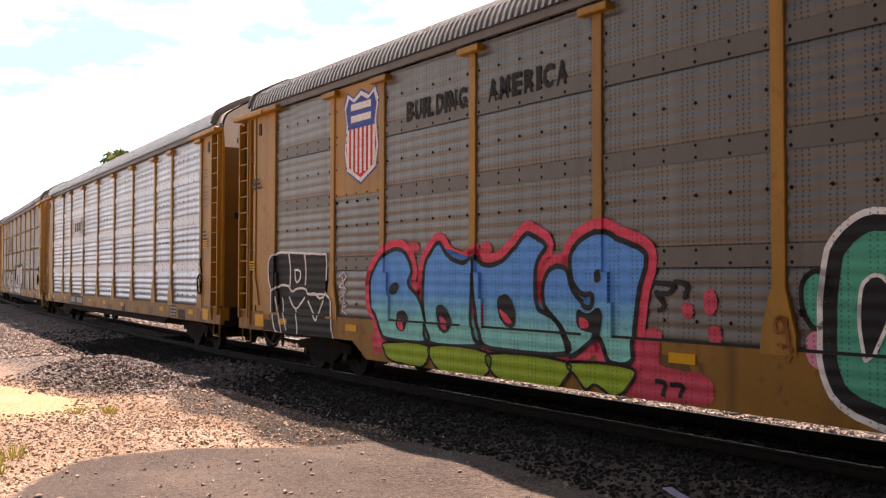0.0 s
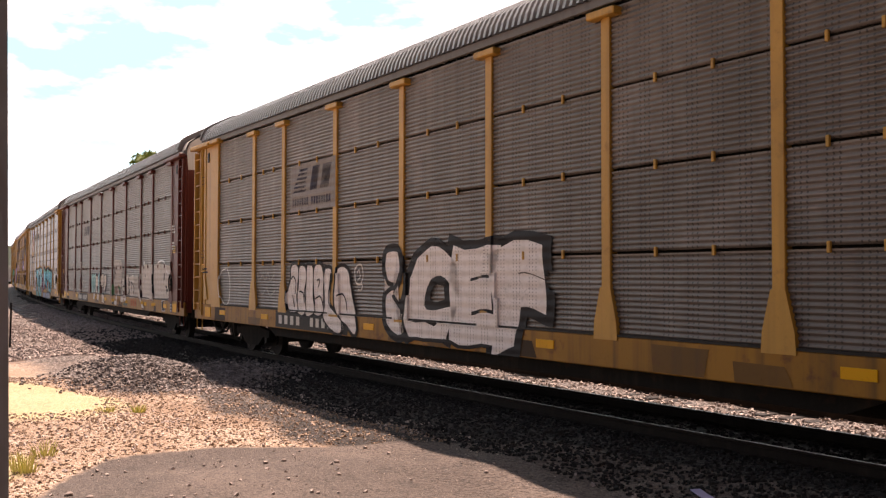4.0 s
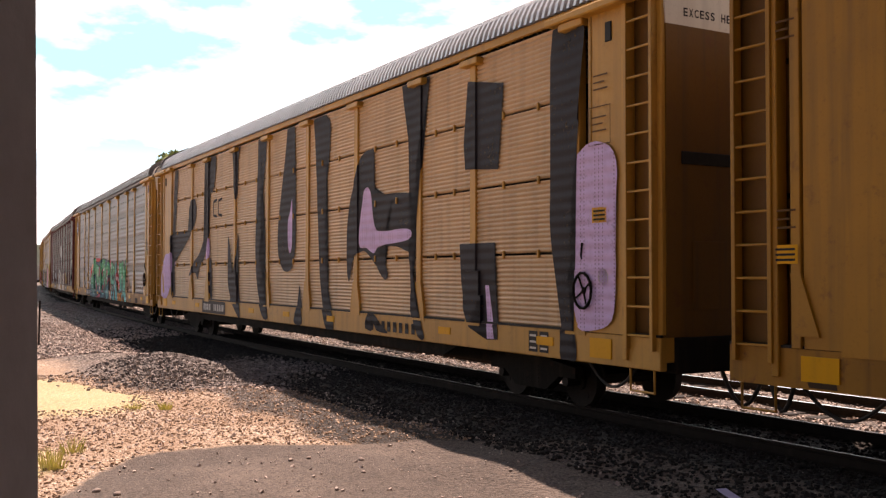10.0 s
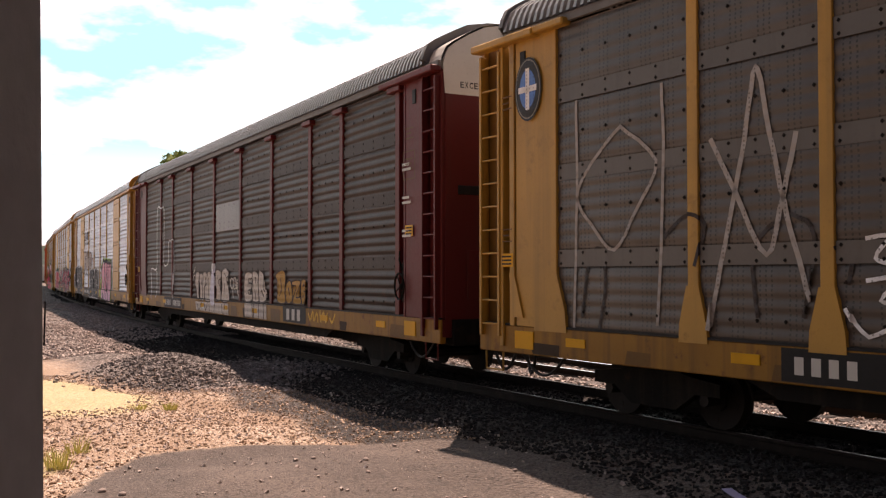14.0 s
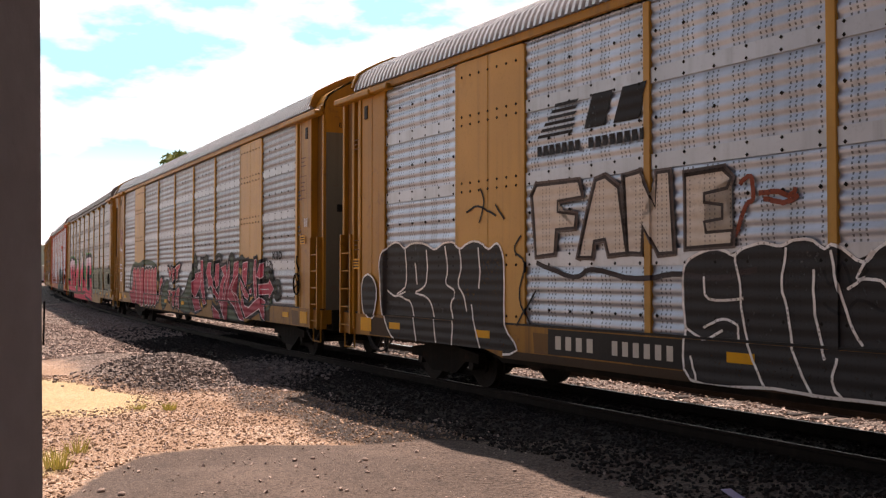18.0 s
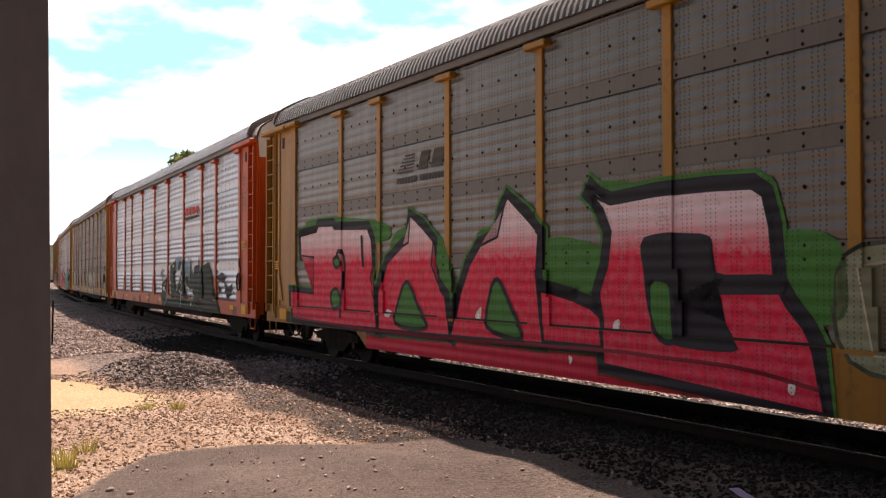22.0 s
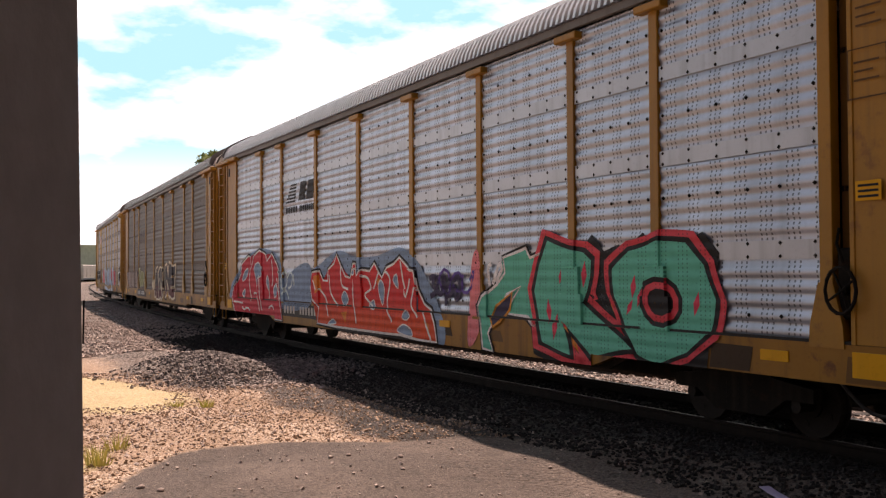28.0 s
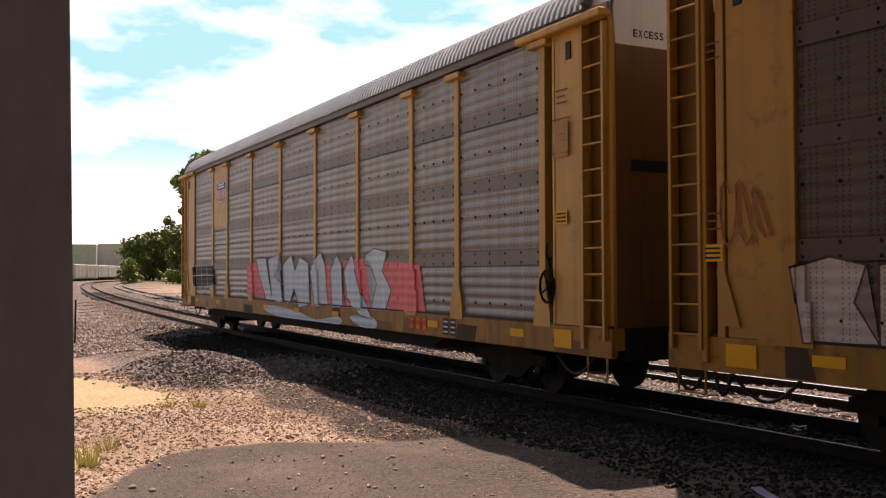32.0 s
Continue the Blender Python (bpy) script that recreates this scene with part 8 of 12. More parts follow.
    line(c, ((15.68, 0.94), (15.78, 1.00), (15.83, 0.90), (15.74, 0.85)), INK, 0.04, 7)
    line(c, ((15.86, 0.95), (15.92, 0.99), (15.99, 0.90), (15.89, 0.86)), INK, 0.04, 7)
    line(c, ((15.76, 0.76), (15.86, 0.82), (15.92, 0.75)), INK, 0.04, 7)
    line(c, ((15.99, 0.78), (16.08, 0.84), (16.14, 0.74)), INK, 0.04, 7)
    letter(c, ((15.87, 1.59), (15.84, 2.04), (16.04, 2.48), (16.57, 2.47), (16.71, 2.30), (16.94, 2.43), (17.20, 2.25), (17.20, 1.97), (17.00, 1.68), (17.26, 1.46), (17.31, 0.78), (16.78, 0.72), (16.49, 0.81), (16.18, 1.09), (16.35, 1.42), (16.03, 1.47)), sprayed((48, 150, 100), (62, 150, 158), 1.0, 2.0), INK, 0.07, level=4, label="blue-green letter with dark inner lines")
    line(c, ((16.38, 2.03), (16.57, 2.15), (16.71, 2.03), (16.56, 1.85), (16.38, 1.79), (16.71, 1.73), (17.05, 1.85)), INK, 0.12, 6)
    line(c, ((16.37, 1.24), (16.56, 1.43), (16.84, 1.38), (16.98, 1.15), (16.84, 0.91)), INK, 0.12, 6)
    line(c, ((16.56, 1.19), (16.74, 1.26), (16.84, 1.12), (16.73, 0.96), (16.55, 1.00)), INK, 0.12, 6)
    line(c, ((16.04, 2.29), (15.99, 1.97), (16.07, 1.66)), pale, 0.05, 6)
    line(c, ((16.50, 2.34), (16.64, 2.21), (16.92, 2.29)), pale, 0.05, 6)
    line(c, ((17.05, 1.27), (17.11, 0.93)), pale, 0.05, 6)
    letter(c, ((17.39, 2.36), (17.89, 2.49), (17.89, 1.79), (18.19, 1.18), (18.32, 0.74), (17.71, 0.73), (17.44, 1.47)), teal, INK, 0.06, level=4)
    letter(c, ((18.53, 2.37), (19.47, 2.39), (19.38, 1.80), (19.28, 1.17), (18.65, 1.17), (18.59, 1.79)), sprayed((48, 150, 100), (70, 166, 168), 1.1, 2.0), INK, 0.06, level=4)
    letter(c, ((19.43, 2.44), (19.69, 2.50), (20.01, 2.08), (20.40, 2.54), (20.66, 2.47), (20.56, 1.99), (20.29, 1.53), (20.49, 1.18), (20.75, 0.74), (20.36, 0.73), (19.94, 1.07), (19.69, 0.76), (19.39, 0.79), (19.73, 1.38), (19.58, 1.89)), sprayed((48, 150, 100), (84, 180, 184), 0.9, 1.9), INK, 0.06, level=5)
    line(c, ((17.48, 2.10), (17.67, 1.37), (17.89, 0.87)), pale, 0.045, 7)
    line(c, ((18.77, 2.19), (19.21, 2.22)), pale, 0.045, 7)
    line(c, ((18.97, 2.09), (18.93, 1.31)), pale, 0.045, 7)
    line(c, ((19.75, 2.27), (20.05, 1.90)), pale, 0.045, 7)
    line(c, ((20.15, 1.44), (20.32, 0.99)), pale, 0.045, 7)
    line(c, ((19.54, 0.86), (19.76, 1.15)), pale, 0.045, 7)
    letter(c, ((18.28, 1.11), (20.01, 1.12), (19.83, 0.72), (18.36, 0.68)), sprayed((176, 112, 30)), level=5, soft=False, name="paint_patch")
    line(c, ((18.73, 1.03), (18.75, 0.83)), sprayed((90, 34, 22)), 0.10, 7)
    line(c, ((19.09, 1.04), (19.11, 0.85)), sprayed((90, 34, 22)), 0.10, 7)
    line(c, ((19.41, 1.06), (19.43, 0.87)), sprayed((90, 34, 22)), 0.10, 7)
    letter(c, ((18.17, 2.40), (18.38, 2.43), (18.53, 2.09), (18.40, 1.79), (18.73, 1.60), (18.85, 1.36), (18.59, 1.20), (18.32, 1.27), (18.17, 1.59), (17.89, 1.63), (17.89, 1.89), (18.17, 2.09)), red, INK, 0.03, level=7, label="red shape with white dots")
    dot(c, 18.30, 2.24, 0.085)
    dot(c, 18.38, 2.01, 0.085)
    dot(c, 18.13, 1.74, 0.085)
    dot(c, 18.45, 1.67, 0.085)
    dot(c, 18.59, 1.50, 0.085)
    dot(c, 18.63, 1.32, 0.085)
    letter(c, ((20.72, 1.81), (21.01, 1.90), (21.39, 1.56), (21.47, 1.22), (21.17, 1.17), (20.85, 1.28), (20.69, 1.54)), sprayed((150, 120, 100)), level=1, name="paint_cloud")
    line(c, ((20.72, 1.76), (20.93, 1.85), (21.09, 1.72), (20.85, 1.63)), sprayed((80, 64, 58)), 0.04, 3)
    line(c, ((20.69, 1.54), (21.01, 1.64), (21.24, 1.47), (20.93, 1.37)), sprayed((80, 64, 58)), 0.04, 3)
    line(c, ((20.85, 1.28), (21.17, 1.34), (21.39, 1.22)), sprayed((80, 64, 58)), 0.04, 3)
    sparkle(c, 10.46, 1.53, 0.32)
    sparkle(c, 11.41, 1.90, 0.34)
    sparkle(c, 13.67, 2.17, 0.42)
    sparkle(c, 14.81, 1.77, 0.55)
    sparkle(c, 12.45, 1.25, 0.50)
    sparkle(c, 16.11, 2.32, 0.36)
    sparkle(c, 17.31, 1.40, 0.36)
    sparkle(c, 16.29, 0.86, 0.26)
    sparkle(c, 9.23, 2.19, 0.20)
    sparkle(c, 20.81, 2.34, 0.26)
    sparkle(c, 19.47, 1.80, 0.30)
    sparkle(c, 20.79, 0.89, 0.26)
    line(c, ((4.17, 3.86), (4.82, 3.35), (4.47, 2.77), (4.05, 2.26), (3.62, 2.59), (3.32, 2.99), (3.61, 3.43), (4.17, 3.86)), sprayed((138, 132, 126)), 0.05, 1, name="tag")
    line(c, ((3.30, 4.32), (3.32, 3.15), (3.25, 1.20)), sprayed((138, 132, 126)), 0.05, 1, name="tag")
    line(c, ((4.91, 4.29), (4.94, 3.23), (4.83, 1.31)), sprayed((138, 132, 126)), 0.05, 1, name="tag")
    line(c, ((5.66, 1.30), (5.84, 2.04), (6.06, 2.93), (6.22, 3.62), (6.35, 4.25), (6.49, 3.71), (6.67, 2.89), (6.84, 2.27), (7.02, 1.67)), sprayed((142, 136, 130)), 0.065, 1, name="tag")
    line(c, ((5.71, 3.49), (6.05, 2.87), (6.48, 2.14), (6.71, 2.82), (6.87, 3.44)), sprayed((142, 136, 130)), 0.065, 1, name="tag")
    line(c, ((3.42, 1.36), (3.54, 2.06), (3.77, 2.28), (3.88, 1.83), (3.76, 1.23)), sprayed((52, 46, 44)), 0.05, 0, name="tag")
    line(c, ((4.96, 2.39), (5.19, 2.59), (5.42, 2.65), (5.59, 2.50), (5.46, 2.04)), sprayed((52, 46, 44)), 0.05, 0, name="tag")
    line(c, ((6.35, 1.47), (6.28, 2.16), (6.52, 2.46), (6.81, 2.57), (7.09, 2.32), (6.94, 1.49)), sprayed((52, 46, 44)), 0.05, 0, name="tag")
    line(c, ((7.35, 2.20), (7.55, 2.25), (7.48, 1.85)), sprayed((52, 46, 44)), 0.05, 0, name="tag")
    line(c, ((7.70, 2.29), (7.96, 2.31), (7.78, 2.10), (8.04, 2.00)), CHALK, 0.045, 2, name="tag")
    line(c, ((8.17, 2.32), (8.44, 2.20), (8.17, 2.02)), CHALK, 0.045, 2, name="tag")
    line(c, ((8.64, 2.30), (8.94, 2.34), (8.78, 2.04)), CHALK, 0.045, 2, name="tag")
    line(c, ((7.70, 1.87), (8.09, 1.91), (7.83, 1.68), (8.17, 1.64)), CHALK, 0.045, 2, name="tag")
    line(c, ((8.34, 1.89), (8.64, 1.94), (8.54, 1.69)), CHALK, 0.045, 2, name="tag")
    line(c, ((8.84, 1.89), (9.09, 1.94), (9.13, 1.70)), CHALK, 0.045, 2, name="tag")
    line(c, ((7.48, 1.57), (7.70, 1.32), (8.13, 1.48), (8.44, 1.19)), CHALK, 0.045, 2, name="tag")
    for rx, rz, material, lv in ((0.31, 0.47, sprayed((44, 48, 52)), 1), (0.29, 0.44, sprayed((120, 118, 110)), 2), (0.275, 0.42, sprayed((44, 48, 52)), 3), (0.19, 0.29, sprayed((70, 110, 165)), 4)):
        bm = bmesh.new()
        blob(bm, 2.30, 4.65, rx, rz, 3, 28, 0.0)
        mark(c, "emblem", bm, material, lv, "round emblem with a blue cross")
    bm = bmesh.new()
    for a, b in (((2.12, 4.65), (2.48, 4.65)), ((2.30, 4.38), (2.30, 4.92))):
        stroke(bm, [a, b], 0.09)
    mark(c, "emblem", bm, sprayed((196, 200, 206)), 5)
    number_board(c, 6.8, 9.0)
    data_panel(c, 25.55, 3.2, INK, 5, 0.4)
    # 8: maroon
    c = wagon("maroon autorack with dark red-brown sheets and white tags", MAROON, GALV_MAROON, sill=YELLOW, feet=False)
    line(c, ((3.93, 1.05), (3.88, 1.61), (3.82, 2.15), (4.77, 2.17), (4.76, 3.20), (4.84, 4.37), (5.40, 4.35), (5.89, 4.28), (5.94, 3.15), (5.95, 2.30), (6.62, 2.35), (6.65, 2.77), (6.69, 3.12), (7.07, 3.11), (7.43, 3.08), (7.48, 2.15), (7.45, 1.15)), CHALK, 0.05, 1, name="graffiti")
    line(c, ((4.77, 2.17), (4.82, 1.59), (4.74, 1.12)), CHALK, 0.05, 1, name="graffiti")
    letter(c, ((18.90, 1.19), (20.48, 1.18), (20.49, 0.80), (18.93, 0.81)), BLACK, level=1, soft=False, name="number_board")
    line(c, ((20.66, 1.05), (20.79, 0.92), (20.92, 1.10), (21.00, 0.91), (21.17, 1.08), (21.25, 0.90)), sprayed((190, 150, 60)), 0.06, 2)
    line(c, ((21.37, 1.12), (21.41, 0.91), (21.56, 1.11), (21.71, 0.91), (21.79, 1.09)), sprayed((190, 150, 60)), 0.06, 2)
    line(c, ((21.93, 1.01), (22.07, 0.91), (22.22, 1.09)), sprayed((190, 150, 60)), 0.06, 2)
    bars(c, 19.1, 20.2, 0.86, 1.12, 3, MARK_WHITE, 3)
    cream, umber = sprayed((176, 168, 158)), sprayed((58, 46, 42))
    letter(c, ((10.48, 1.89), (10.65, 2.03), (10.98, 1.98), (10.95, 1.80), (10.78, 1.62), (10.91, 1.21), (10.70, 1.20), (10.58, 1.52), (10.44, 1.61)), cream, umber, 0.035, level=2, label="cream bubble letter with thin dark outline")
    letter(c, ((10.90, 1.85), (11.11, 1.98), (11.43, 1.89), (11.35, 1.63), (11.36, 1.19), (11.08, 1.18), (11.05, 1.53)), cream, umber, 0.035, level=2, label="cream bubble letter with thin dark outline")
    letter(c, ((11.37, 1.89), (11.58, 2.03), (11.96, 1.90), (11.81, 1.64), (11.52, 1.54), (11.56, 1.18), (11.36, 1.18)), cream, umber, 0.035, level=2, label="cream bubble letter with thin dark outline")
    letter(c, ((11.91, 1.98), (12.17, 2.02), (12.52, 1.81), (12.45, 1.18), (11.67, 1.17), (11.67, 1.63)), cream, umber, 0.035, level=2, label="cream bubble letter with thin dark outline")
    letter(c, ((12.86, 2.06), (13.36, 2.02), (13.36, 1.82), (13.11, 1.74), (13.36, 1.51), (13.36, 1.19), (12.85, 1.17), (12.98, 1.42), (12.83, 1.65)), cream, umber, 0.035, level=2, label="cream bubble letter with thin dark outline")
    letter(c, ((13.48, 1.98), (13.84, 2.13), (14.18, 2.01), (14.18, 1.90), (13.95, 1.82), (14.09, 1.67), (14.20, 1.53), (14.23, 1.18), (13.48, 1.18), (13.55, 1.59)), cream, umber, 0.035, level=2, label="cream bubble letter with thin dark outline")
    letter(c, ((12.53, 1.96), (12.79, 2.01), (12.81, 1.10), (12.36, 1.11)), sprayed((186, 186, 196)), level=4)
    letter(c, ((12.43, 2.23), (12.73, 2.26), (12.80, 2.10), (12.62, 1.98), (12.37, 2.06)), sprayed((196, 194, 200)), level=4)
    letter(c, ((10.58, 1.08), (14.25, 1.11), (14.28, 0.78), (10.70, 0.82)), cream, level=2, soft=False)
    line(c, ((10.78, 1.05), (11.04, 0.83), (11.33, 1.06)), umber, 0.04, 5)
    line(c, ((11.65, 1.04), (11.85, 0.85), (12.02, 1.06)), umber, 0.04, 5)
    line(c, ((12.24, 1.04), (12.28, 0.84)), umber, 0.04, 5)
    line(c, ((12.85, 1.06), (12.78, 0.84)), umber, 0.04, 5)
    line(c, ((13.60, 1.07), (13.69, 0.80)), umber, 0.04, 5)
    line(c, ((13.83, 0.79), (13.92, 1.07)), umber, 0.04, 5)
    line(c, ((10.18, 1.99), (10.36, 2.08), (10.41, 2.17)), cream, 0.04, 2, name="tag")
    line(c, ((10.13, 1.80), (10.31, 1.91), (10.44, 1.89)), cream, 0.04, 2, name="tag")
    line(c, ((14.60, 1.79), (14.45, 1.83), (14.37, 1.68), (14.50, 1.54), (14.63, 1.58)), cream, 0.04, 2, name="tag")
    line(c, ((14.71, 1.83), (14.91, 1.83), (14.81, 1.69), (14.96, 1.58), (14.71, 1.54), (14.71, 1.83)), cream, 0.04, 2, name="tag")
    line(c, ((15.15, 1.80), (14.99, 1.76), (14.99, 1.58), (15.20, 1.56), (15.22, 1.69), (15.11, 1.69)), cream, 0.04, 2, name="tag")
    line(c, ((14.60, 1.50), (14.66, 1.31)), cream, 0.04, 2, name="tag")
    line(c, ((15.20, 1.52), (15.29, 1.34)), cream, 0.04, 2, name="tag")
    line(c, ((11.19, 1.81), (11.24, 1.63)), umber, 0.04, 4)
    line(c, ((11.63, 1.88), (11.73, 1.77)), umber, 0.04, 4)
    line(c, ((12.03, 1.81), (12.08, 1.30)), umber, 0.04, 4)
    line(c, ((13.11, 1.90), (13.06, 1.82)), umber, 0.04, 4)
    line(c, ((13.78, 1.97), (13.90, 1.90)), umber, 0.04, 4)
    line(c, ((13.79, 1.67), (13.83, 1.37)), umber, 0.04, 4)
    letter(c, ((15.77, 1.95), (16.38, 1.97), (16.38, 1.84), (16.09, 1.81), (16.09, 1.71), (16.34, 1.70), (16.34, 1.55), (16.07, 1.51), (16.09, 1.42), (16.42, 1.40), (16.41, 1.27), (15.76, 1.24)), cream, umber, 0.04, level=2, label="cream block letter with thin dark outline")
    letter(c, ((16.42, 2.00), (16.81, 1.99), (16.92, 1.84), (16.88, 1.72), (16.98, 1.48), (16.98, 1.24), (16.45, 1.24), (16.48, 1.59)), cream, umber, 0.04, level=2, label="cream block letter with thin dark outline")
    letter(c, ((16.97, 1.98), (17.17, 2.02), (17.37, 1.90), (17.34, 1.61), (17.43, 1.50), (17.54, 1.59), (17.63, 1.51), (17.66, 1.31), (16.99, 1.24)), cream, umber, 0.04, level=2, label="cream block letter with thin dark outline")
    letter(c, ((15.81, 1.16), (17.66, 1.21), (17.69, 0.80), (15.83, 0.81)), cream, level=2, soft=False)
    line(c, ((16.49, 1.18), (16.55, 0.80)), umber, 0.05, 5)
    line(c, ((16.66, 1.18), (16.64, 0.79)), umber, 0.05, 5)
    line(c, ((17.04, 1.18), (17.04, 0.79)), umber, 0.05, 5)
    line(c, ((17.43, 1.20), (17.45, 0.80)), umber, 0.05, 5)
    line(c, ((16.65, 1.84), (16.73, 1.84), (16.71, 1.72)), umber, 0.05, 5)
    line(c, ((16.65, 1.53), (16.74, 1.29)), umber, 0.05, 5)
    line(c, ((17.16, 1.49), (17.23, 1.52), (17.37, 1.38)), umber, 0.05, 5)
    letter(c, ((18.32, 1.92), (18.80, 2.05), (19.02, 1.90), (18.96, 1.53), (19.02, 1.25), (18.43, 1.28), (18.50, 1.67)), sprayed((150, 112, 50)), umber, 0.035, level=2, label="ochre bubble letter with thin dark outline")
    letter(c, ((19.08, 1.68), (19.30, 1.79), (19.46, 1.68), (19.51, 1.33), (19.18, 1.24), (19.05, 1.42)), sprayed((150, 112, 50)), umber, 0.035, level=2, label="ochre bubble letter with thin dark outline")
    letter(c, ((19.53, 1.78), (20.02, 1.80), (20.02, 1.69), (19.76, 1.41), (20.06, 1.40), (20.06, 1.24), (19.58, 1.26), (19.57, 1.36), (19.77, 1.65), (19.53, 1.67)), sprayed((150, 112, 50)), umber, 0.035, level=2, label="ochre bubble letter with thin dark outline")
    letter(c, ((20.11, 1.75), (20.35, 1.83), (20.46, 1.70), (20.35, 1.58), (20.49, 1.51), (20.41, 1.28), (20.16, 1.27)), sprayed((150, 112, 50)), umber, 0.035, level=2, label="ochre bubble letter with thin dark outline")
    line(c, ((18.68, 1.82), (18.76, 1.60), (18.69, 1.48)), umber, 0.05, 4)
    line(c, ((19.25, 1.61), (19.32, 1.46)), umber, 0.05, 4)
    line(c, ((20.23, 1.66), (20.30, 1.70)), umber, 0.05, 4)
    line(c, ((20.22, 1.42), (20.32, 1.45)), umber, 0.05, 4)
    number_board(c, 6.3, 8.6)
    for dz in (0, 0.6, 1.2):
        data_panel(c, 25.5, 3.9 - dz, MARK_WHITE, 2, 0.4)
    bm = bmesh.new()
    rect(bm, 12.85, 15.3, 3.2, 4.0)
    mark(c, "paint_patch", bm, GALV_TAUPE, 1, "pale cleaned panel")
    # 9: silver sheets, yellow plates
    c = wagon("yellow autorack with silver sheets, dark bubble tags and black lettering", YELLOW_CLEAN, GALV, wide=False, plates=(1, 7), cap=YELLOW, end=YELLOW, short_ladder=True, edge=YELLOW, low=0.65)
    bm = bmesh.new()
    rect(bm, 3.2, 24.0, 0.60, 0.77)
    mark(c, "grime_patch", bm, GRIME, 0)
    dark = sprayed((34, 34, 36))
    letter(c, ((2.78, 1.89), (2.77, 2.24), (3.02, 2.46), (3.36, 2.53), (3.62, 2.42), (3.94, 2.50), (4.37, 2.47), (4.67, 2.37), (4.99, 2.47), (5.30, 2.47), (5.53, 2.37), (5.87, 2.47), (6.16, 2.44), (6.37, 2.34), (6.60, 2.42), (6.76, 2.25), (6.80, 1.79), (6.80, 1.16), (6.94, 0.72), (3.76, 0.66), (2.94, 1.06)), dark, CHALK, 0.035, level=2, wide=False, label="black bubble letters edged in white")
    line(c, ((3.65, 2.41), (3.72, 2.01), (3.66, 1.71), (3.36, 1.57), (3.66, 1.50), (3.93, 1.35), (4.13, 0.68)), CHALK, 0.035, 5, wide=False)
    line(c, ((4.42, 2.36), (4.45, 2.01), (4.37, 1.74), (4.04, 1.61), (4.43, 1.54), (4.65, 1.31), (4.79, 0.69)), CHALK, 0.035, 5, wide=False)
    line(c, ((5.04, 2.41), (5.12, 2.01), (5.07, 1.78), (5.38, 1.64), (5.23, 1.44), (5.31, 1.10), (5.28, 0.74)), CHALK, 0.035, 5, wide=False)
    line(c, ((6.09, 2.36), (6.14, 2.00), (6.11, 1.73)), CHALK, 0.035, 5, wide=False)
    line(c, ((5.90, 1.45), (5.97, 1.13), (6.17, 0.70)), CHALK, 0.035, 5, wide=False)
    line(c, ((5.53, 2.37), (5.58, 2.06), (5.50, 1.78), (5.68, 1.56), (5.75, 1.34)), CHALK, 0.035, 5, wide=False)
    line(c, ((3.00, 1.64), (3.30, 1.54), (3.66, 1.62)), CHALK, 0.035, 5, wide=False)
    line(c, ((4.03, 2.13), (4.09, 1.77)), CHALK, 0.035, 5, wide=False)
    letter(c, ((2.03, 1.50), (2.06, 1.82), (2.29, 1.94), (2.55, 1.82), (2.65, 1.57), (2.53, 1.19), (2.30, 1.09), (2.10, 1.21)), dark, CHALK, 0.035, level=2, wide=False)
    letter(c, ((10.50, 1.82), (10.56, 2.08), (10.78, 2.20), (11.06, 2.24), (11.28, 2.16), (11.42, 2.23), (11.68, 2.29), (11.94, 2.25), (12.09, 2.30), (12.31, 2.31), (12.49, 2.21), (12.64, 2.24), (12.94, 2.06), (13.11, 2.20), (13.33, 2.29), (13.54, 2.25), (13.68, 2.19), (13.79, 2.30), (13.99, 2.31), (14.17, 2.25), (14.31, 2.21), (14.49, 2.09), (14.64, 2.23), (14.76, 2.16), (14.75, 1.85), (14.74, 1.39), (14.79, 1.12), (14.91, 0.66), (14.39, 0.67), (13.57, 0.68), (12.59, 0.67), (11.86, 0.69), (10.65, 0.68), (10.54, 1.30)), dark, CHALK, 0.035, level=2, wide=False, label="black bubble letters edged in white")
    line(c, ((11.31, 2.15), (11.39, 1.82), (11.41, 1.49), (11.53, 1.09), (11.73, 0.70)), CHALK, 0.032, 5, wide=False)
    line(c, ((10.84, 1.90), (10.91, 1.65), (11.41, 1.66)), CHALK, 0.032, 5, wide=False)
    line(c, ((10.84, 1.31), (11.12, 1.42), (11.33, 1.36), (11.36, 1.20)), CHALK, 0.032, 5, wide=False)
    line(c, ((12.02, 2.22), (11.96, 1.83), (12.04, 1.51), (12.11, 1.12), (12.35, 0.67)), CHALK, 0.032, 5, wide=False)
    line(c, ((12.36, 1.98), (12.38, 1.52), (12.50, 1.06)), CHALK, 0.032, 5, wide=False)
    line(c, ((12.60, 2.18), (12.66, 1.83), (12.82, 1.38), (12.93, 1.24)), CHALK, 0.032, 5, wide=False)
    line(c, ((13.05, 2.17), (12.88, 1.91), (13.05, 1.89), (13.18, 1.84), (13.37, 1.55), (13.45, 1.12), (13.46, 0.72)), CHALK, 0.032, 5, wide=False)
    line(c, ((12.96, 1.91), (12.78, 1.79)), CHALK, 0.032, 5, wide=False)
    line(c, ((13.68, 2.16), (13.80, 1.91), (13.83, 1.56), (13.97, 1.15), (14.11, 0.74)), CHALK, 0.032, 5, wide=False)
    line(c, ((13.63, 1.84), (13.67, 1.41), (13.72, 1.20)), CHALK, 0.032, 5, wide=False)
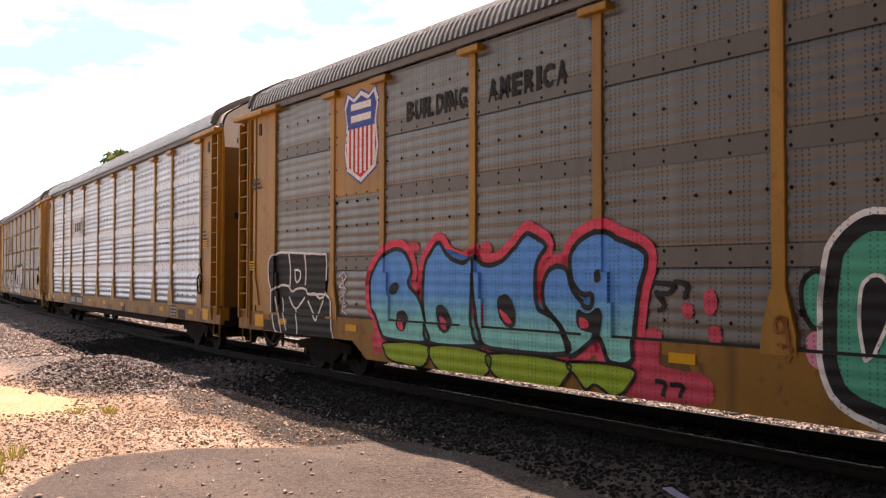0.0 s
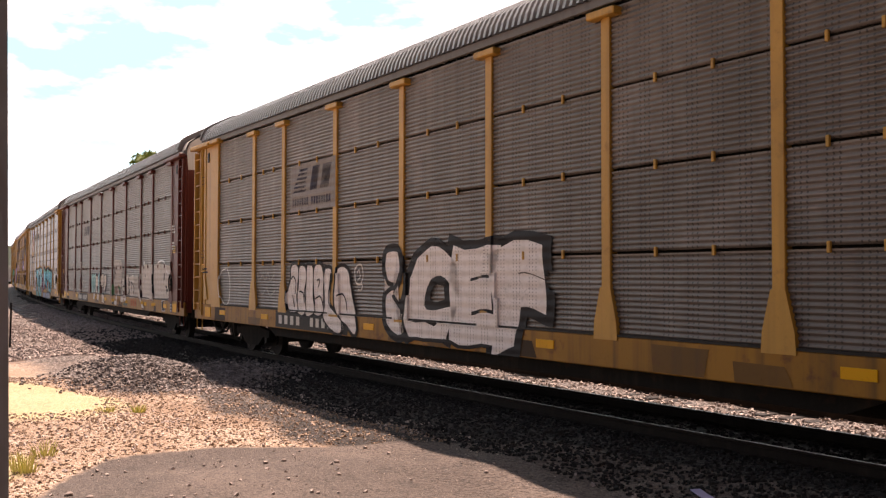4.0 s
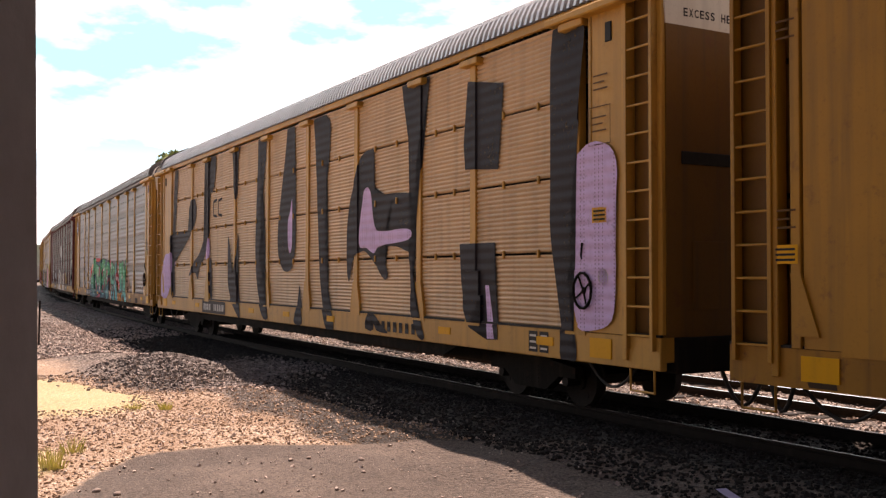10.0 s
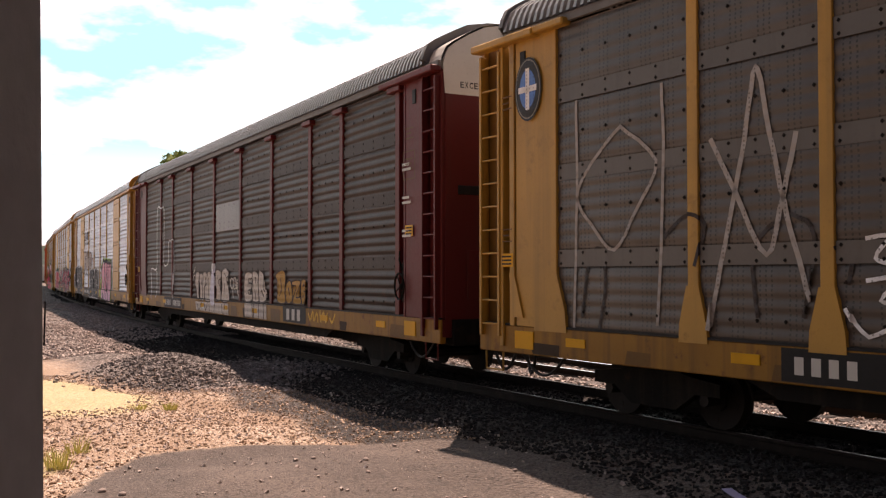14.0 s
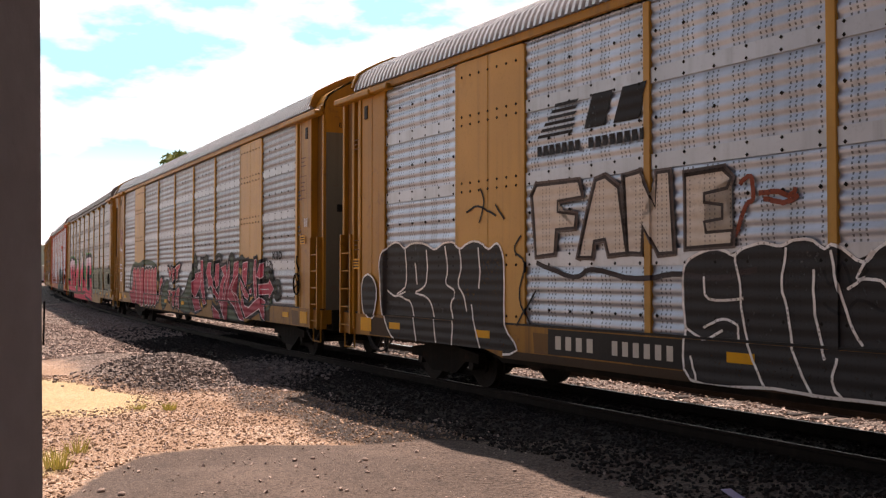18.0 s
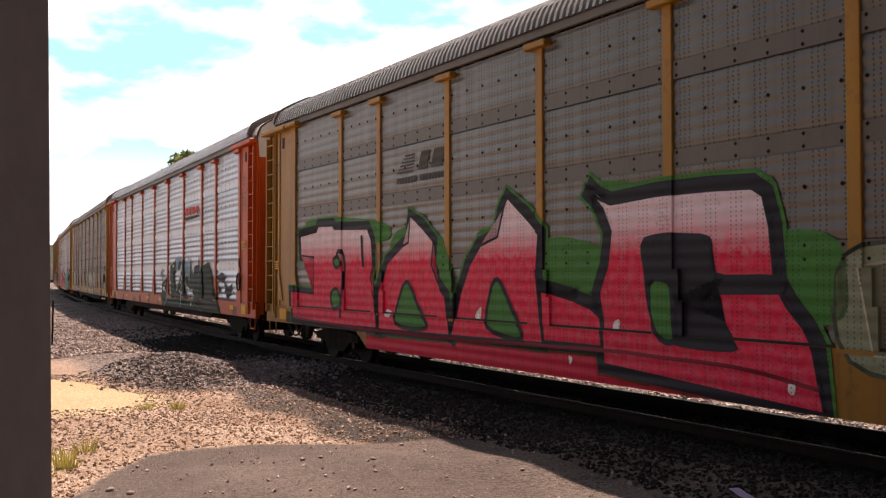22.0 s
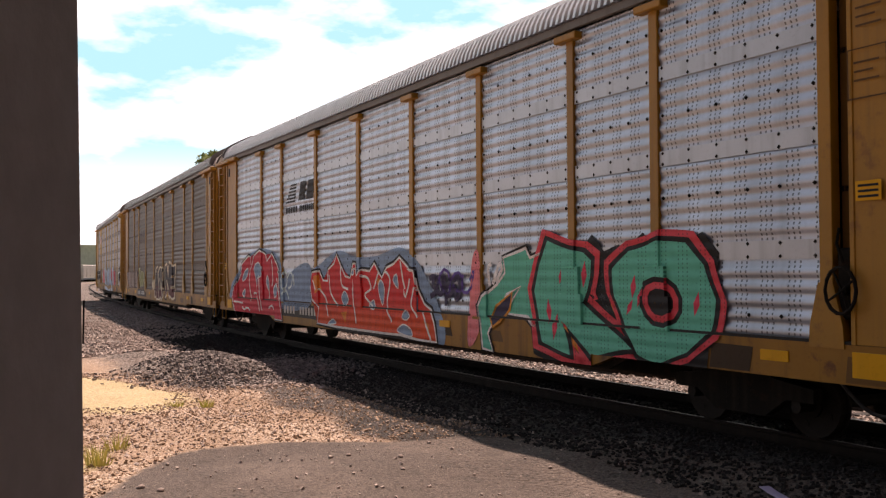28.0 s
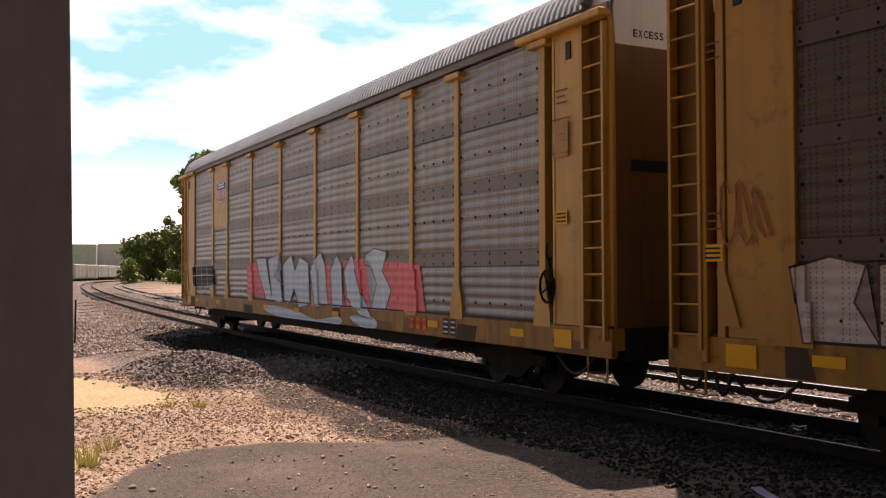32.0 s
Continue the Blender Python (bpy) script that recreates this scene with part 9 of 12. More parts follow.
    line(c, ((14.31, 2.18), (14.37, 1.91), (14.35, 1.71)), CHALK, 0.032, 5, wide=False)
    line(c, ((13.97, 1.42), (14.16, 1.60), (14.30, 1.65)), CHALK, 0.032, 5, wide=False)
    line(c, ((14.02, 1.36), (14.25, 1.43), (14.43, 1.34)), CHALK, 0.032, 5, wide=False)
    line(c, ((10.54, 1.30), (10.84, 1.18), (11.12, 1.28)), CHALK, 0.032, 5, wide=False)
    line(c, ((10.65, 0.96), (10.73, 0.70)), CHALK, 0.032, 5, wide=False)
    line(c, ((12.66, 1.07), (12.59, 0.84), (12.70, 0.68)), CHALK, 0.032, 5, wide=False)
    letter(c, ((7.49, 3.10), (7.59, 3.25), (8.55, 3.24), (8.63, 3.02), (8.09, 2.99), (8.09, 2.83), (8.50, 2.77), (8.46, 2.59), (8.05, 2.58), (8.01, 2.24), (7.59, 2.21), (7.53, 2.76)), sprayed((176, 168, 158)), sprayed((50, 42, 40)), 0.05, sprayed((84, 76, 74)), 0.13, level=5, soft=False, wide=False, label="pale letter with a sooty outline")
    letter(c, ((8.55, 2.18), (8.74, 2.76), (8.92, 3.21), (9.10, 3.25), (9.36, 3.09), (9.51, 2.22), (9.18, 2.20), (9.10, 2.41), (8.88, 2.39), (8.83, 2.18)), sprayed((176, 168, 158)), sprayed((50, 42, 40)), 0.05, sprayed((84, 76, 74)), 0.13, level=5, soft=False, wide=False, label="pale letter with a sooty outline")
    letter(c, ((9.54, 2.22), (9.48, 3.22), (9.78, 3.25), (10.04, 2.78), (10.07, 3.22), (10.29, 3.22), (10.35, 2.21), (10.10, 2.20), (9.81, 2.61), (9.79, 2.21)), sprayed((176, 168, 158)), sprayed((50, 42, 40)), 0.05, sprayed((84, 76, 74)), 0.13, level=5, soft=False, wide=False, label="pale letter with a sooty outline")
    letter(c, ((10.56, 3.15), (11.14, 3.16), (11.27, 3.05), (11.20, 2.94), (10.86, 2.90), (10.86, 2.79), (11.14, 2.75), (11.13, 2.59), (10.86, 2.56), (10.88, 2.43), (11.28, 2.44), (11.27, 2.28), (10.56, 2.26)), sprayed((176, 168, 158)), sprayed((50, 42, 40)), 0.05, sprayed((84, 76, 74)), 0.13, level=5, soft=False, wide=False, label="pale letter with a sooty outline")
    line(c, ((7.61, 2.10), (8.44, 1.90), (8.81, 2.01), (9.68, 1.88), (10.32, 1.94), (11.05, 1.90), (11.60, 1.99)), sprayed((46, 40, 42)), 0.07, 3, wide=False)
    line(c, ((11.40, 2.98), (11.54, 3.04), (11.58, 2.80), (11.47, 2.71), (11.33, 2.40)), sprayed((110, 52, 34)), 0.06, 3, wide=False)
    line(c, ((11.67, 2.84), (11.87, 2.85), (12.06, 2.79), (12.14, 2.85)), sprayed((110, 52, 34)), 0.06, 3, wide=False)
    line(c, ((11.74, 2.78), (11.99, 2.72), (12.17, 2.77)), sprayed((110, 52, 34)), 0.06, 3, wide=False)
    line(c, ((5.75, 2.95), (6.06, 3.04), (6.34, 2.95), (6.57, 2.86)), INK, 0.035, 3, wide=False)
    line(c, ((6.15, 3.31), (6.25, 3.09), (6.11, 2.77)), INK, 0.035, 3, wide=False)
    line(c, ((6.57, 3.02), (6.80, 2.79)), INK, 0.035, 3, wide=False)
    line(c, ((7.23, 2.52), (7.06, 2.31), (7.32, 2.10), (7.19, 1.59), (7.45, 1.18)), INK, 0.035, 3, wide=False)
    line(c, ((7.55, 1.69), (7.13, 1.17)), INK, 0.035, 3, wide=False)
    line(c, ((12.48, 1.98), (12.59, 1.83), (12.71, 2.06), (12.82, 1.83), (12.99, 1.98)), INK, 0.035, 3, wide=False)
    line(c, ((12.48, 1.64), (12.71, 1.53), (12.88, 1.68), (13.15, 1.58)), INK, 0.035, 3, wide=False)
    rose = sprayed((212, 140, 156), (196, 158, 176), 0.9, 1.3)
    grass = sprayed((140, 170, 60))
    letter(c, ((16.23, 2.54), (16.52, 2.64), (16.66, 2.46), (16.42, 2.26)), grass, level=1, wide=False, name="paint_cloud", label="lime green sprayed edge")
    letter(c, ((15.81, 1.69), (16.02, 1.84), (16.12, 1.13), (16.01, 0.73), (15.59, 0.81), (15.48, 1.09)), grass, level=1, wide=False, name="paint_cloud", label="lime green sprayed edge")
    letter(c, ((17.82, 2.63), (17.98, 2.67), (18.05, 2.56), (17.90, 2.47)), grass, level=1, wide=False, name="paint_cloud", label="lime green sprayed edge")
    letter(c, ((18.76, 2.52), (18.86, 2.60), (18.92, 2.48)), grass, level=1, wide=False, name="paint_cloud", label="lime green sprayed edge")
    letter(c, ((16.23, 2.25), (16.44, 2.17), (16.61, 2.39), (16.85, 2.56), (17.09, 2.57), (17.27, 2.42), (17.34, 2.11), (17.39, 1.75), (17.57, 1.37), (17.80, 1.10), (17.98, 0.70), (17.27, 0.72), (17.14, 0.93), (16.92, 1.01), (16.79, 0.90), (16.88, 0.73), (16.33, 0.75), (16.18, 1.13), (16.42, 1.67), (16.27, 1.91)), rose, INK, 0.03, INK, 0.36, grass, level=6, wide=False, label="pink bubble letter with a thick black outline")
    letter(c, ((17.42, 2.36), (17.51, 2.48), (17.70, 2.48), (17.82, 2.38), (17.94, 2.47), (18.09, 2.54), (18.24, 2.49), (18.28, 2.27), (18.28, 2.03), (18.18, 1.85), (18.28, 1.67), (18.30, 1.43), (18.19, 1.30), (18.12, 1.14), (18.68, 1.05), (18.82, 0.74), (18.18, 0.65), (18.03, 0.87), (17.81, 1.23), (17.59, 1.47), (17.46, 1.85)), rose, INK, 0.03, INK, 0.36, grass, level=6, wide=False)
    letter(c, ((18.38, 2.33), (18.49, 2.48), (18.62, 2.44), (18.65, 2.15), (18.61, 1.62), (18.71, 1.33), (18.88, 1.28), (18.97, 1.52), (18.92, 1.97), (18.89, 2.31), (18.99, 2.47), (19.12, 2.50), (19.32, 2.30), (19.51, 2.45), (19.79, 2.28), (19.77, 0.75), (18.95, 0.71), (18.87, 1.03), (18.49, 1.25), (18.38, 1.62)), rose, INK, 0.03, INK, 0.36, grass, level=6, wide=False)
    letter(c, ((16.98, 1.88), (17.03, 1.58), (17.11, 1.25), (16.88, 1.24), (16.91, 1.58)), INK, CHALK, 0.03, level=8, wide=False, name="letter_eye")
    line(c, ((17.51, 2.41), (17.62, 2.45), (17.72, 2.40)), CHALK, 0.05, 9, wide=False)
    line(c, ((16.86, 2.52), (17.04, 2.52)), CHALK, 0.05, 9, wide=False)
    line(c, ((18.40, 2.33), (18.48, 2.40)), CHALK, 0.05, 9, wide=False)
    line(c, ((17.77, 1.85), (17.73, 1.69), (17.81, 1.85), (18.01, 1.88)), CHALK, 0.05, 9, wide=False)
    line(c, ((18.28, 1.85), (18.32, 1.67), (18.26, 1.43)), CHALK, 0.05, 9, wide=False)
    stripes_logo(c, 7.6, 9.9, 3.62, 4.45, INK, True, False)
    number_board(c, 8.0, 10.4)
    # 10: silver sheets, yellow plates, red piece
    c = wagon("yellow autorack with silver sheets and red graffiti edged in green", YELLOW_CLEAN, GALV_DULL, wide=False, plates=(1, 7), cap=YELLOW, end=YELLOW, short_ladder=True, edge=YELLOW, low=0.65)
    moss = sprayed((52, 70, 52))
    rose2 = sprayed((164, 60, 78), (130, 38, 52), 0.8, 1.7)
    letter(c, ((15.03, 1.79), (15.24, 2.09), (15.55, 2.29), (15.79, 2.09), (15.75, 1.80), (15.34, 1.59)), moss, sprayed((24, 30, 26)), 0.09, level=1, wide=False, name="paint_cloud", label="mossy green sprayed shape")
    letter(c, ((16.61, 2.37), (16.96, 2.47), (17.22, 2.35), (17.71, 2.34), (18.11, 2.11), (17.71, 1.99), (16.87, 2.08)), moss, sprayed((24, 30, 26)), 0.09, level=1, wide=False, name="paint_cloud", label="mossy green sprayed shape")
    letter(c, ((19.45, 2.34), (19.83, 2.48), (20.07, 2.32), (19.95, 2.06), (19.58, 1.98)), moss, sprayed((24, 30, 26)), 0.09, level=1, wide=False, name="paint_cloud", label="mossy green sprayed shape")
    letter(c, ((20.54, 2.20), (20.87, 2.37), (21.18, 2.31), (21.68, 2.31), (22.01, 2.24), (21.96, 1.84), (21.48, 1.70), (21.58, 2.04)), moss, sprayed((24, 30, 26)), 0.09, level=1, wide=False, name="paint_cloud", label="mossy green sprayed shape")
    for pts, w in ((((22.55, 2.15), (22.85, 2.05), (23.1, 1.85), (23.05, 1.45), (23.35, 1.25)), 0.14), (((22.75, 1.65), (23.2, 1.75), (23.5, 1.55), (23.75, 1.62)), 0.12), (((22.7, 1.25), (23.0, 1.05), (23.4, 1.2)), 0.10)):
        line(c, pts, moss, w, 2, wide=False, name="paint_cloud")
    letter(c, ((17.71, 0.93), (19.44, 1.03), (20.18, 0.92), (20.64, 0.66), (19.17, 0.69)), moss, sprayed((24, 30, 26)), 0.09, level=1, wide=False, name="paint_cloud", label="mossy green sprayed shape")
    letter(c, ((14.70, 1.17), (15.24, 1.19), (15.75, 0.81), (15.14, 0.80)), moss, sprayed((24, 30, 26)), 0.09, level=1, wide=False, name="paint_cloud", label="mossy green sprayed shape")
    for pts, w in ((((4.3, 1.5), (4.6, 2.1), (5.4, 2.35), (6.3, 2.3), (7.2, 2.42)), 0.20), (((7.2, 2.42), (8.1, 2.4), (8.9, 2.35), (9.7, 2.15), (10.1, 1.7), (10.7, 1.5)), 0.20)):
        line(c, pts, moss, w, 1, wide=False, name="paint_cloud")
    letter(c, ((10.69, 1.32), (11.49, 1.74), (11.72, 1.51), (11.60, 0.98), (10.87, 0.69)), moss, sprayed((24, 30, 26)), 0.09, level=1, wide=False, name="paint_cloud", label="mossy green sprayed shape")
    letter(c, ((13.56, 1.10), (14.19, 1.39), (14.73, 1.84), (15.09, 2.01), (15.29, 1.90), (15.21, 0.79), (13.77, 0.75)), moss, sprayed((24, 30, 26)), 0.09, level=1, wide=False, name="paint_cloud", label="mossy green sprayed shape")
    letter(c, ((15.43, 2.24), (15.56, 2.58), (15.81, 2.40), (15.85, 2.23)), moss, sprayed((24, 30, 26)), 0.09, level=1, wide=False, name="paint_cloud", label="mossy green sprayed shape")
    letter(c, ((15.14, 1.67), (15.59, 1.79), (15.67, 1.97), (16.44, 2.03), (16.48, 1.78), (16.18, 1.49), (15.59, 1.18), (15.30, 1.34)), rose2, sprayed((214, 170, 176)), 0.03, INK, 0.24, level=5, soft=False, wide=False, label="red angular letter edged in pale pink")
    letter(c, ((15.34, 1.19), (16.14, 1.22), (16.51, 0.86), (15.75, 0.76)), rose2, sprayed((214, 170, 176)), 0.03, INK, 0.24, level=5, soft=False, wide=False, label="red angular letter edged in pale pink")
    letter(c, ((16.35, 2.37), (16.62, 2.37), (16.68, 1.80), (16.91, 1.25), (17.15, 1.06), (16.80, 1.00), (16.35, 1.49)), rose2, sprayed((214, 170, 176)), 0.03, INK, 0.24, level=5, soft=False, wide=False, label="red angular letter edged in pale pink")
    letter(c, ((17.01, 1.97), (17.22, 2.30), (17.60, 2.29), (17.54, 1.97), (17.74, 1.79), (18.12, 1.47), (18.56, 1.29), (18.34, 1.17), (17.58, 1.61), (17.32, 1.52), (17.22, 1.79)), rose2, sprayed((214, 170, 176)), 0.03, INK, 0.24, level=5, soft=False, wide=False, label="red angular letter edged in pale pink")
    letter(c, ((18.12, 2.24), (18.53, 2.27), (18.48, 1.63), (18.19, 1.54), (18.03, 1.79)), rose2, sprayed((214, 170, 176)), 0.03, INK, 0.24, level=5, soft=False, wide=False, label="red angular letter edged in pale pink")
    letter(c, ((18.70, 2.13), (19.26, 2.22), (19.33, 1.90), (18.99, 1.64), (18.85, 0.98), (18.49, 1.21), (18.64, 1.63), (19.02, 1.95)), rose2, sprayed((214, 170, 176)), 0.03, INK, 0.24, level=5, soft=False, wide=False, label="red angular letter edged in pale pink")
    letter(c, ((19.58, 2.30), (19.65, 2.04), (19.33, 1.64), (19.05, 1.15), (18.98, 0.82), (19.44, 0.53), (19.24, 0.57), (18.76, 0.99)), rose2, sprayed((214, 170, 176)), 0.03, INK, 0.24, level=5, soft=False, wide=False, label="red angular letter edged in pale pink")
    letter(c, ((20.07, 2.27), (20.55, 2.30), (20.49, 1.96), (20.14, 1.78), (19.77, 1.50), (20.37, 1.36), (20.66, 1.16), (21.19, 0.69), (20.70, 0.72), (20.18, 1.05), (19.45, 1.26), (19.52, 1.50), (19.95, 1.81)), rose2, sprayed((214, 170, 176)), 0.03, INK, 0.24, level=5, soft=False, wide=False, label="red angular letter edged in pale pink")
    letter(c, ((21.03, 2.25), (21.48, 2.28), (21.39, 1.82), (21.31, 1.61), (21.18, 1.69), (20.95, 1.86)), rose2, sprayed((214, 170, 176)), 0.03, INK, 0.24, level=5, soft=False, wide=False, label="red angular letter edged in pale pink")
    letter(c, ((20.73, 1.83), (21.58, 1.38), (21.49, 1.27), (21.18, 1.33), (20.91, 1.54)), rose2, sprayed((214, 170, 176)), 0.03, INK, 0.24, level=5, soft=False, wide=False, label="red angular letter edged in pale pink")
    letter(c, ((22.05, 2.30), (22.22, 2.32), (22.19, 1.83), (22.28, 1.44), (22.15, 1.23), (22.06, 1.44), (21.97, 1.90)), rose2, sprayed((214, 170, 176)), 0.03, INK, 0.24, level=5, soft=False, wide=False, label="red angular letter edged in pale pink")
    letter(c, ((22.49, 2.21), (22.79, 2.24), (22.74, 1.89), (22.53, 1.83), (22.24, 1.89)), rose2, sprayed((214, 170, 176)), 0.03, INK, 0.24, level=5, soft=False, wide=False, label="red angular letter edged in pale pink")
    letter(c, ((22.40, 1.67), (23.17, 1.72), (23.25, 1.81), (23.57, 1.58), (23.20, 1.35), (23.20, 1.45), (22.48, 1.42)), rose2, sprayed((214, 170, 176)), 0.03, INK, 0.24, level=5, soft=False, wide=False, label="red angular letter edged in pale pink")
    letter(c, ((20.97, 1.39), (21.17, 1.11), (21.57, 1.07), (22.04, 1.23), (22.48, 1.35), (22.89, 1.27), (22.93, 0.78), (22.74, 0.83), (22.49, 1.06), (21.29, 0.77), (20.86, 1.11)), rose2, sprayed((214, 170, 176)), 0.03, INK, 0.24, level=5, soft=False, wide=False, label="red angular letter edged in pale pink")
    letter(c, ((17.87, 1.02), (18.62, 0.81), (18.90, 0.50), (18.02, 0.60)), rose2, sprayed((214, 170, 176)), 0.03, INK, 0.24, level=5, soft=False, wide=False, label="red angular letter edged in pale pink")
    letter(c, ((21.62, 1.53), (21.81, 1.57), (21.84, 1.43), (21.62, 1.43)), rose2, sprayed((214, 170, 176)), 0.03, INK, 0.24, level=5, soft=False, wide=False, label="red angular letter edged in pale pink")
    line(c, ((15.85, 1.80), (16.14, 1.99)), sprayed((224, 180, 184)), 0.022, 8, wide=False)
    line(c, ((17.22, 1.62), (17.71, 1.28)), sprayed((224, 180, 184)), 0.022, 8, wide=False)
    line(c, ((18.26, 1.98), (18.33, 1.73)), sprayed((224, 180, 184)), 0.022, 8, wide=False)
    line(c, ((18.91, 1.98), (19.11, 1.90)), sprayed((224, 180, 184)), 0.022, 8, wide=False)
    line(c, ((20.19, 2.05), (20.37, 2.20)), sprayed((224, 180, 184)), 0.022, 8, wide=False)
    line(c, ((19.82, 1.47), (20.18, 1.30), (20.53, 0.94)), sprayed((224, 180, 184)), 0.022, 8, wide=False)
    line(c, ((21.13, 2.05), (21.28, 2.11)), sprayed((224, 180, 184)), 0.022, 8, wide=False)
    line(c, ((20.97, 1.69), (21.28, 1.45)), sprayed((224, 180, 184)), 0.022, 8, wide=False)
    line(c, ((22.56, 1.56), (23.20, 1.57)), sprayed((224, 180, 184)), 0.022, 8, wide=False)
    line(c, ((22.14, 2.17), (22.14, 1.71)), sprayed((224, 180, 184)), 0.022, 8, wide=False)
    line(c, ((15.24, 2.09), (15.55, 2.31), (15.85, 2.09)), sprayed((24, 30, 26)), 0.14, 3, wide=False)
    line(c, ((16.70, 2.36), (17.05, 2.49), (17.22, 2.31)), sprayed((24, 30, 26)), 0.14, 3, wide=False)
    line(c, ((18.11, 2.42), (18.48, 2.51), (18.77, 2.40)), sprayed((24, 30, 26)), 0.14, 3, wide=False)
    line(c, ((19.58, 2.41), (19.83, 2.51), (20.07, 2.36)), sprayed((24, 30, 26)), 0.14, 3, wide=False)
    line(c, ((20.59, 2.27), (20.87, 2.41), (21.13, 2.32)), sprayed((24, 30, 26)), 0.14, 3, wide=False)
    line(c, ((22.82, 2.03), (23.13, 2.09), (23.35, 1.91), (23.63, 1.50), (23.90, 1.40)), sprayed((24, 30, 26)), 0.14, 3, wide=False)
    line(c, ((23.20, 2.03), (23.42, 1.91), (23.49, 1.73)), sprayed((24, 30, 26)), 0.14, 3, wide=False)
    line(c, ((23.56, 1.59), (23.70, 1.73), (23.97, 1.74), (24.03, 1.52), (23.83, 1.34), (23.63, 1.41)), sprayed((24, 30, 26)), 0.14, 3, wide=False)
    line(c, ((23.05, 2.27), (23.07, 2.03)), INK, 0.04, 2, wide=False)
    line(c, ((23.17, 2.26), (23.32, 2.24), (23.20, 2.15)), INK, 0.04, 2, wide=False)
    line(c, ((23.32, 2.21), (23.34, 2.03)), INK, 0.04, 2, wide=False)
    line(c, ((23.37, 2.21), (23.46, 2.14), (23.38, 2.04)), INK, 0.04, 2, wide=False)
    letter(c, ((4.28, 1.31), (4.73, 1.27), (5.06, 1.77), (5.02, 2.10), (5.55, 2.22), (5.77, 2.04), (5.66, 1.46), (5.88, 0.94), (5.43, 0.70), (4.85, 0.84)), sprayed((176, 76, 84), (140, 40, 54), 0.8, 1.6), sprayed((214, 176, 170)), 0.028, INK, 0.2, level=5, wide=False, label="red letter edged in pale pink")
    letter(c, ((5.82, 1.78), (5.88, 2.09), (6.31, 2.21), (6.62, 2.03), (6.52, 1.78), (6.72, 1.58), (6.62, 0.77), (5.99, 0.74), (5.93, 1.36)), sprayed((176, 76, 84), (140, 40, 54), 0.8, 1.6), sprayed((214, 176, 170)), 0.028, INK, 0.2, level=5, wide=False, label="red letter edged in pale pink")
    letter(c, ((6.76, 1.98), (7.02, 2.20), (7.35, 2.18), (7.42, 1.88), (7.34, 0.81), (6.82, 0.76)), sprayed((176, 76, 84), (140, 40, 54), 0.8, 1.6), sprayed((214, 176, 170)), 0.028, INK, 0.2, level=5, wide=False, label="red letter edged in pale pink")
    letter(c, ((7.46, 1.79), (7.59, 2.08), (7.87, 2.15), (8.08, 2.03), (8.04, 1.41), (8.21, 0.86), (7.59, 0.83)), sprayed((176, 76, 84), (140, 40, 54), 0.8, 1.6), sprayed((214, 176, 170)), 0.028, INK, 0.2, level=5, wide=False, label="red letter edged in pale pink")
    letter(c, ((8.13, 1.98), (8.36, 2.16), (8.59, 2.07), (8.69, 1.61), (8.63, 0.84), (8.25, 0.84)), sprayed((176, 76, 84), (140, 40, 54), 0.8, 1.6), sprayed((214, 176, 170)), 0.028, INK, 0.2, level=5, wide=False, label="red letter edged in pale pink")
    letter(c, ((8.72, 1.98), (8.97, 2.17), (9.20, 2.06), (9.20, 1.53), (9.27, 0.88), (8.80, 0.85)), sprayed((176, 76, 84), (140, 40, 54), 0.8, 1.6), sprayed((214, 176, 170)), 0.028, INK, 0.2, level=5, wide=False, label="red letter edged in pale pink")
    letter(c, ((9.26, 1.98), (9.51, 2.22), (9.73, 2.06), (9.68, 1.63), (9.87, 1.29), (9.79, 0.87), (9.35, 0.86)), sprayed((176, 76, 84), (140, 40, 54), 0.8, 1.6), sprayed((214, 176, 170)), 0.028, INK, 0.2, level=5, wide=False, label="red letter edged in pale pink")
    letter(c, ((9.94, 1.04), (10.22, 1.31), (10.36, 1.72), (10.69, 1.81), (10.75, 1.65), (10.42, 1.44), (10.22, 0.97)), sprayed((176, 76, 84), (140, 40, 54), 0.8, 1.6), sprayed((214, 176, 170)), 0.028, INK, 0.2, level=5, wide=False, label="red letter edged in pale pink")
    letter(c, ((11.65, 2.20), (11.84, 2.15), (12.00, 2.04), (12.17, 2.15), (12.28, 2.18), (12.17, 1.97), (12.00, 1.82), (11.84, 1.97)), sprayed((176, 76, 84), (140, 40, 54), 0.8, 1.6), sprayed((214, 176, 170)), 0.028, INK, 0.2, level=5, wide=False)
    letter(c, ((12.33, 2.04), (12.64, 2.14), (12.73, 2.03), (12.48, 1.98), (12.68, 1.82), (12.58, 1.68), (12.35, 1.73)), sprayed((176, 76, 84), (140, 40, 54), 0.8, 1.6), sprayed((214, 176, 170)), 0.028, INK, 0.2, level=5, wide=False)
    letter(c, ((12.79, 2.17), (13.52, 2.29), (13.44, 2.13), (13.21, 2.10), (13.16, 1.79), (12.98, 1.79), (12.98, 2.09)), sprayed((176, 76, 84), (140, 40, 54), 0.8, 1.6), sprayed((214, 176, 170)), 0.028, INK, 0.2, level=5, wide=False)
    letter(c, ((11.66, 1.36), (12.16, 1.38), (12.00, 1.26), (12.10, 1.01), (11.88, 1.07), (11.89, 1.26)), sprayed((176, 76, 84), (140, 40, 54), 0.8, 1.6), sprayed((214, 176, 170)), 0.028, INK, 0.2, level=5, wide=False)
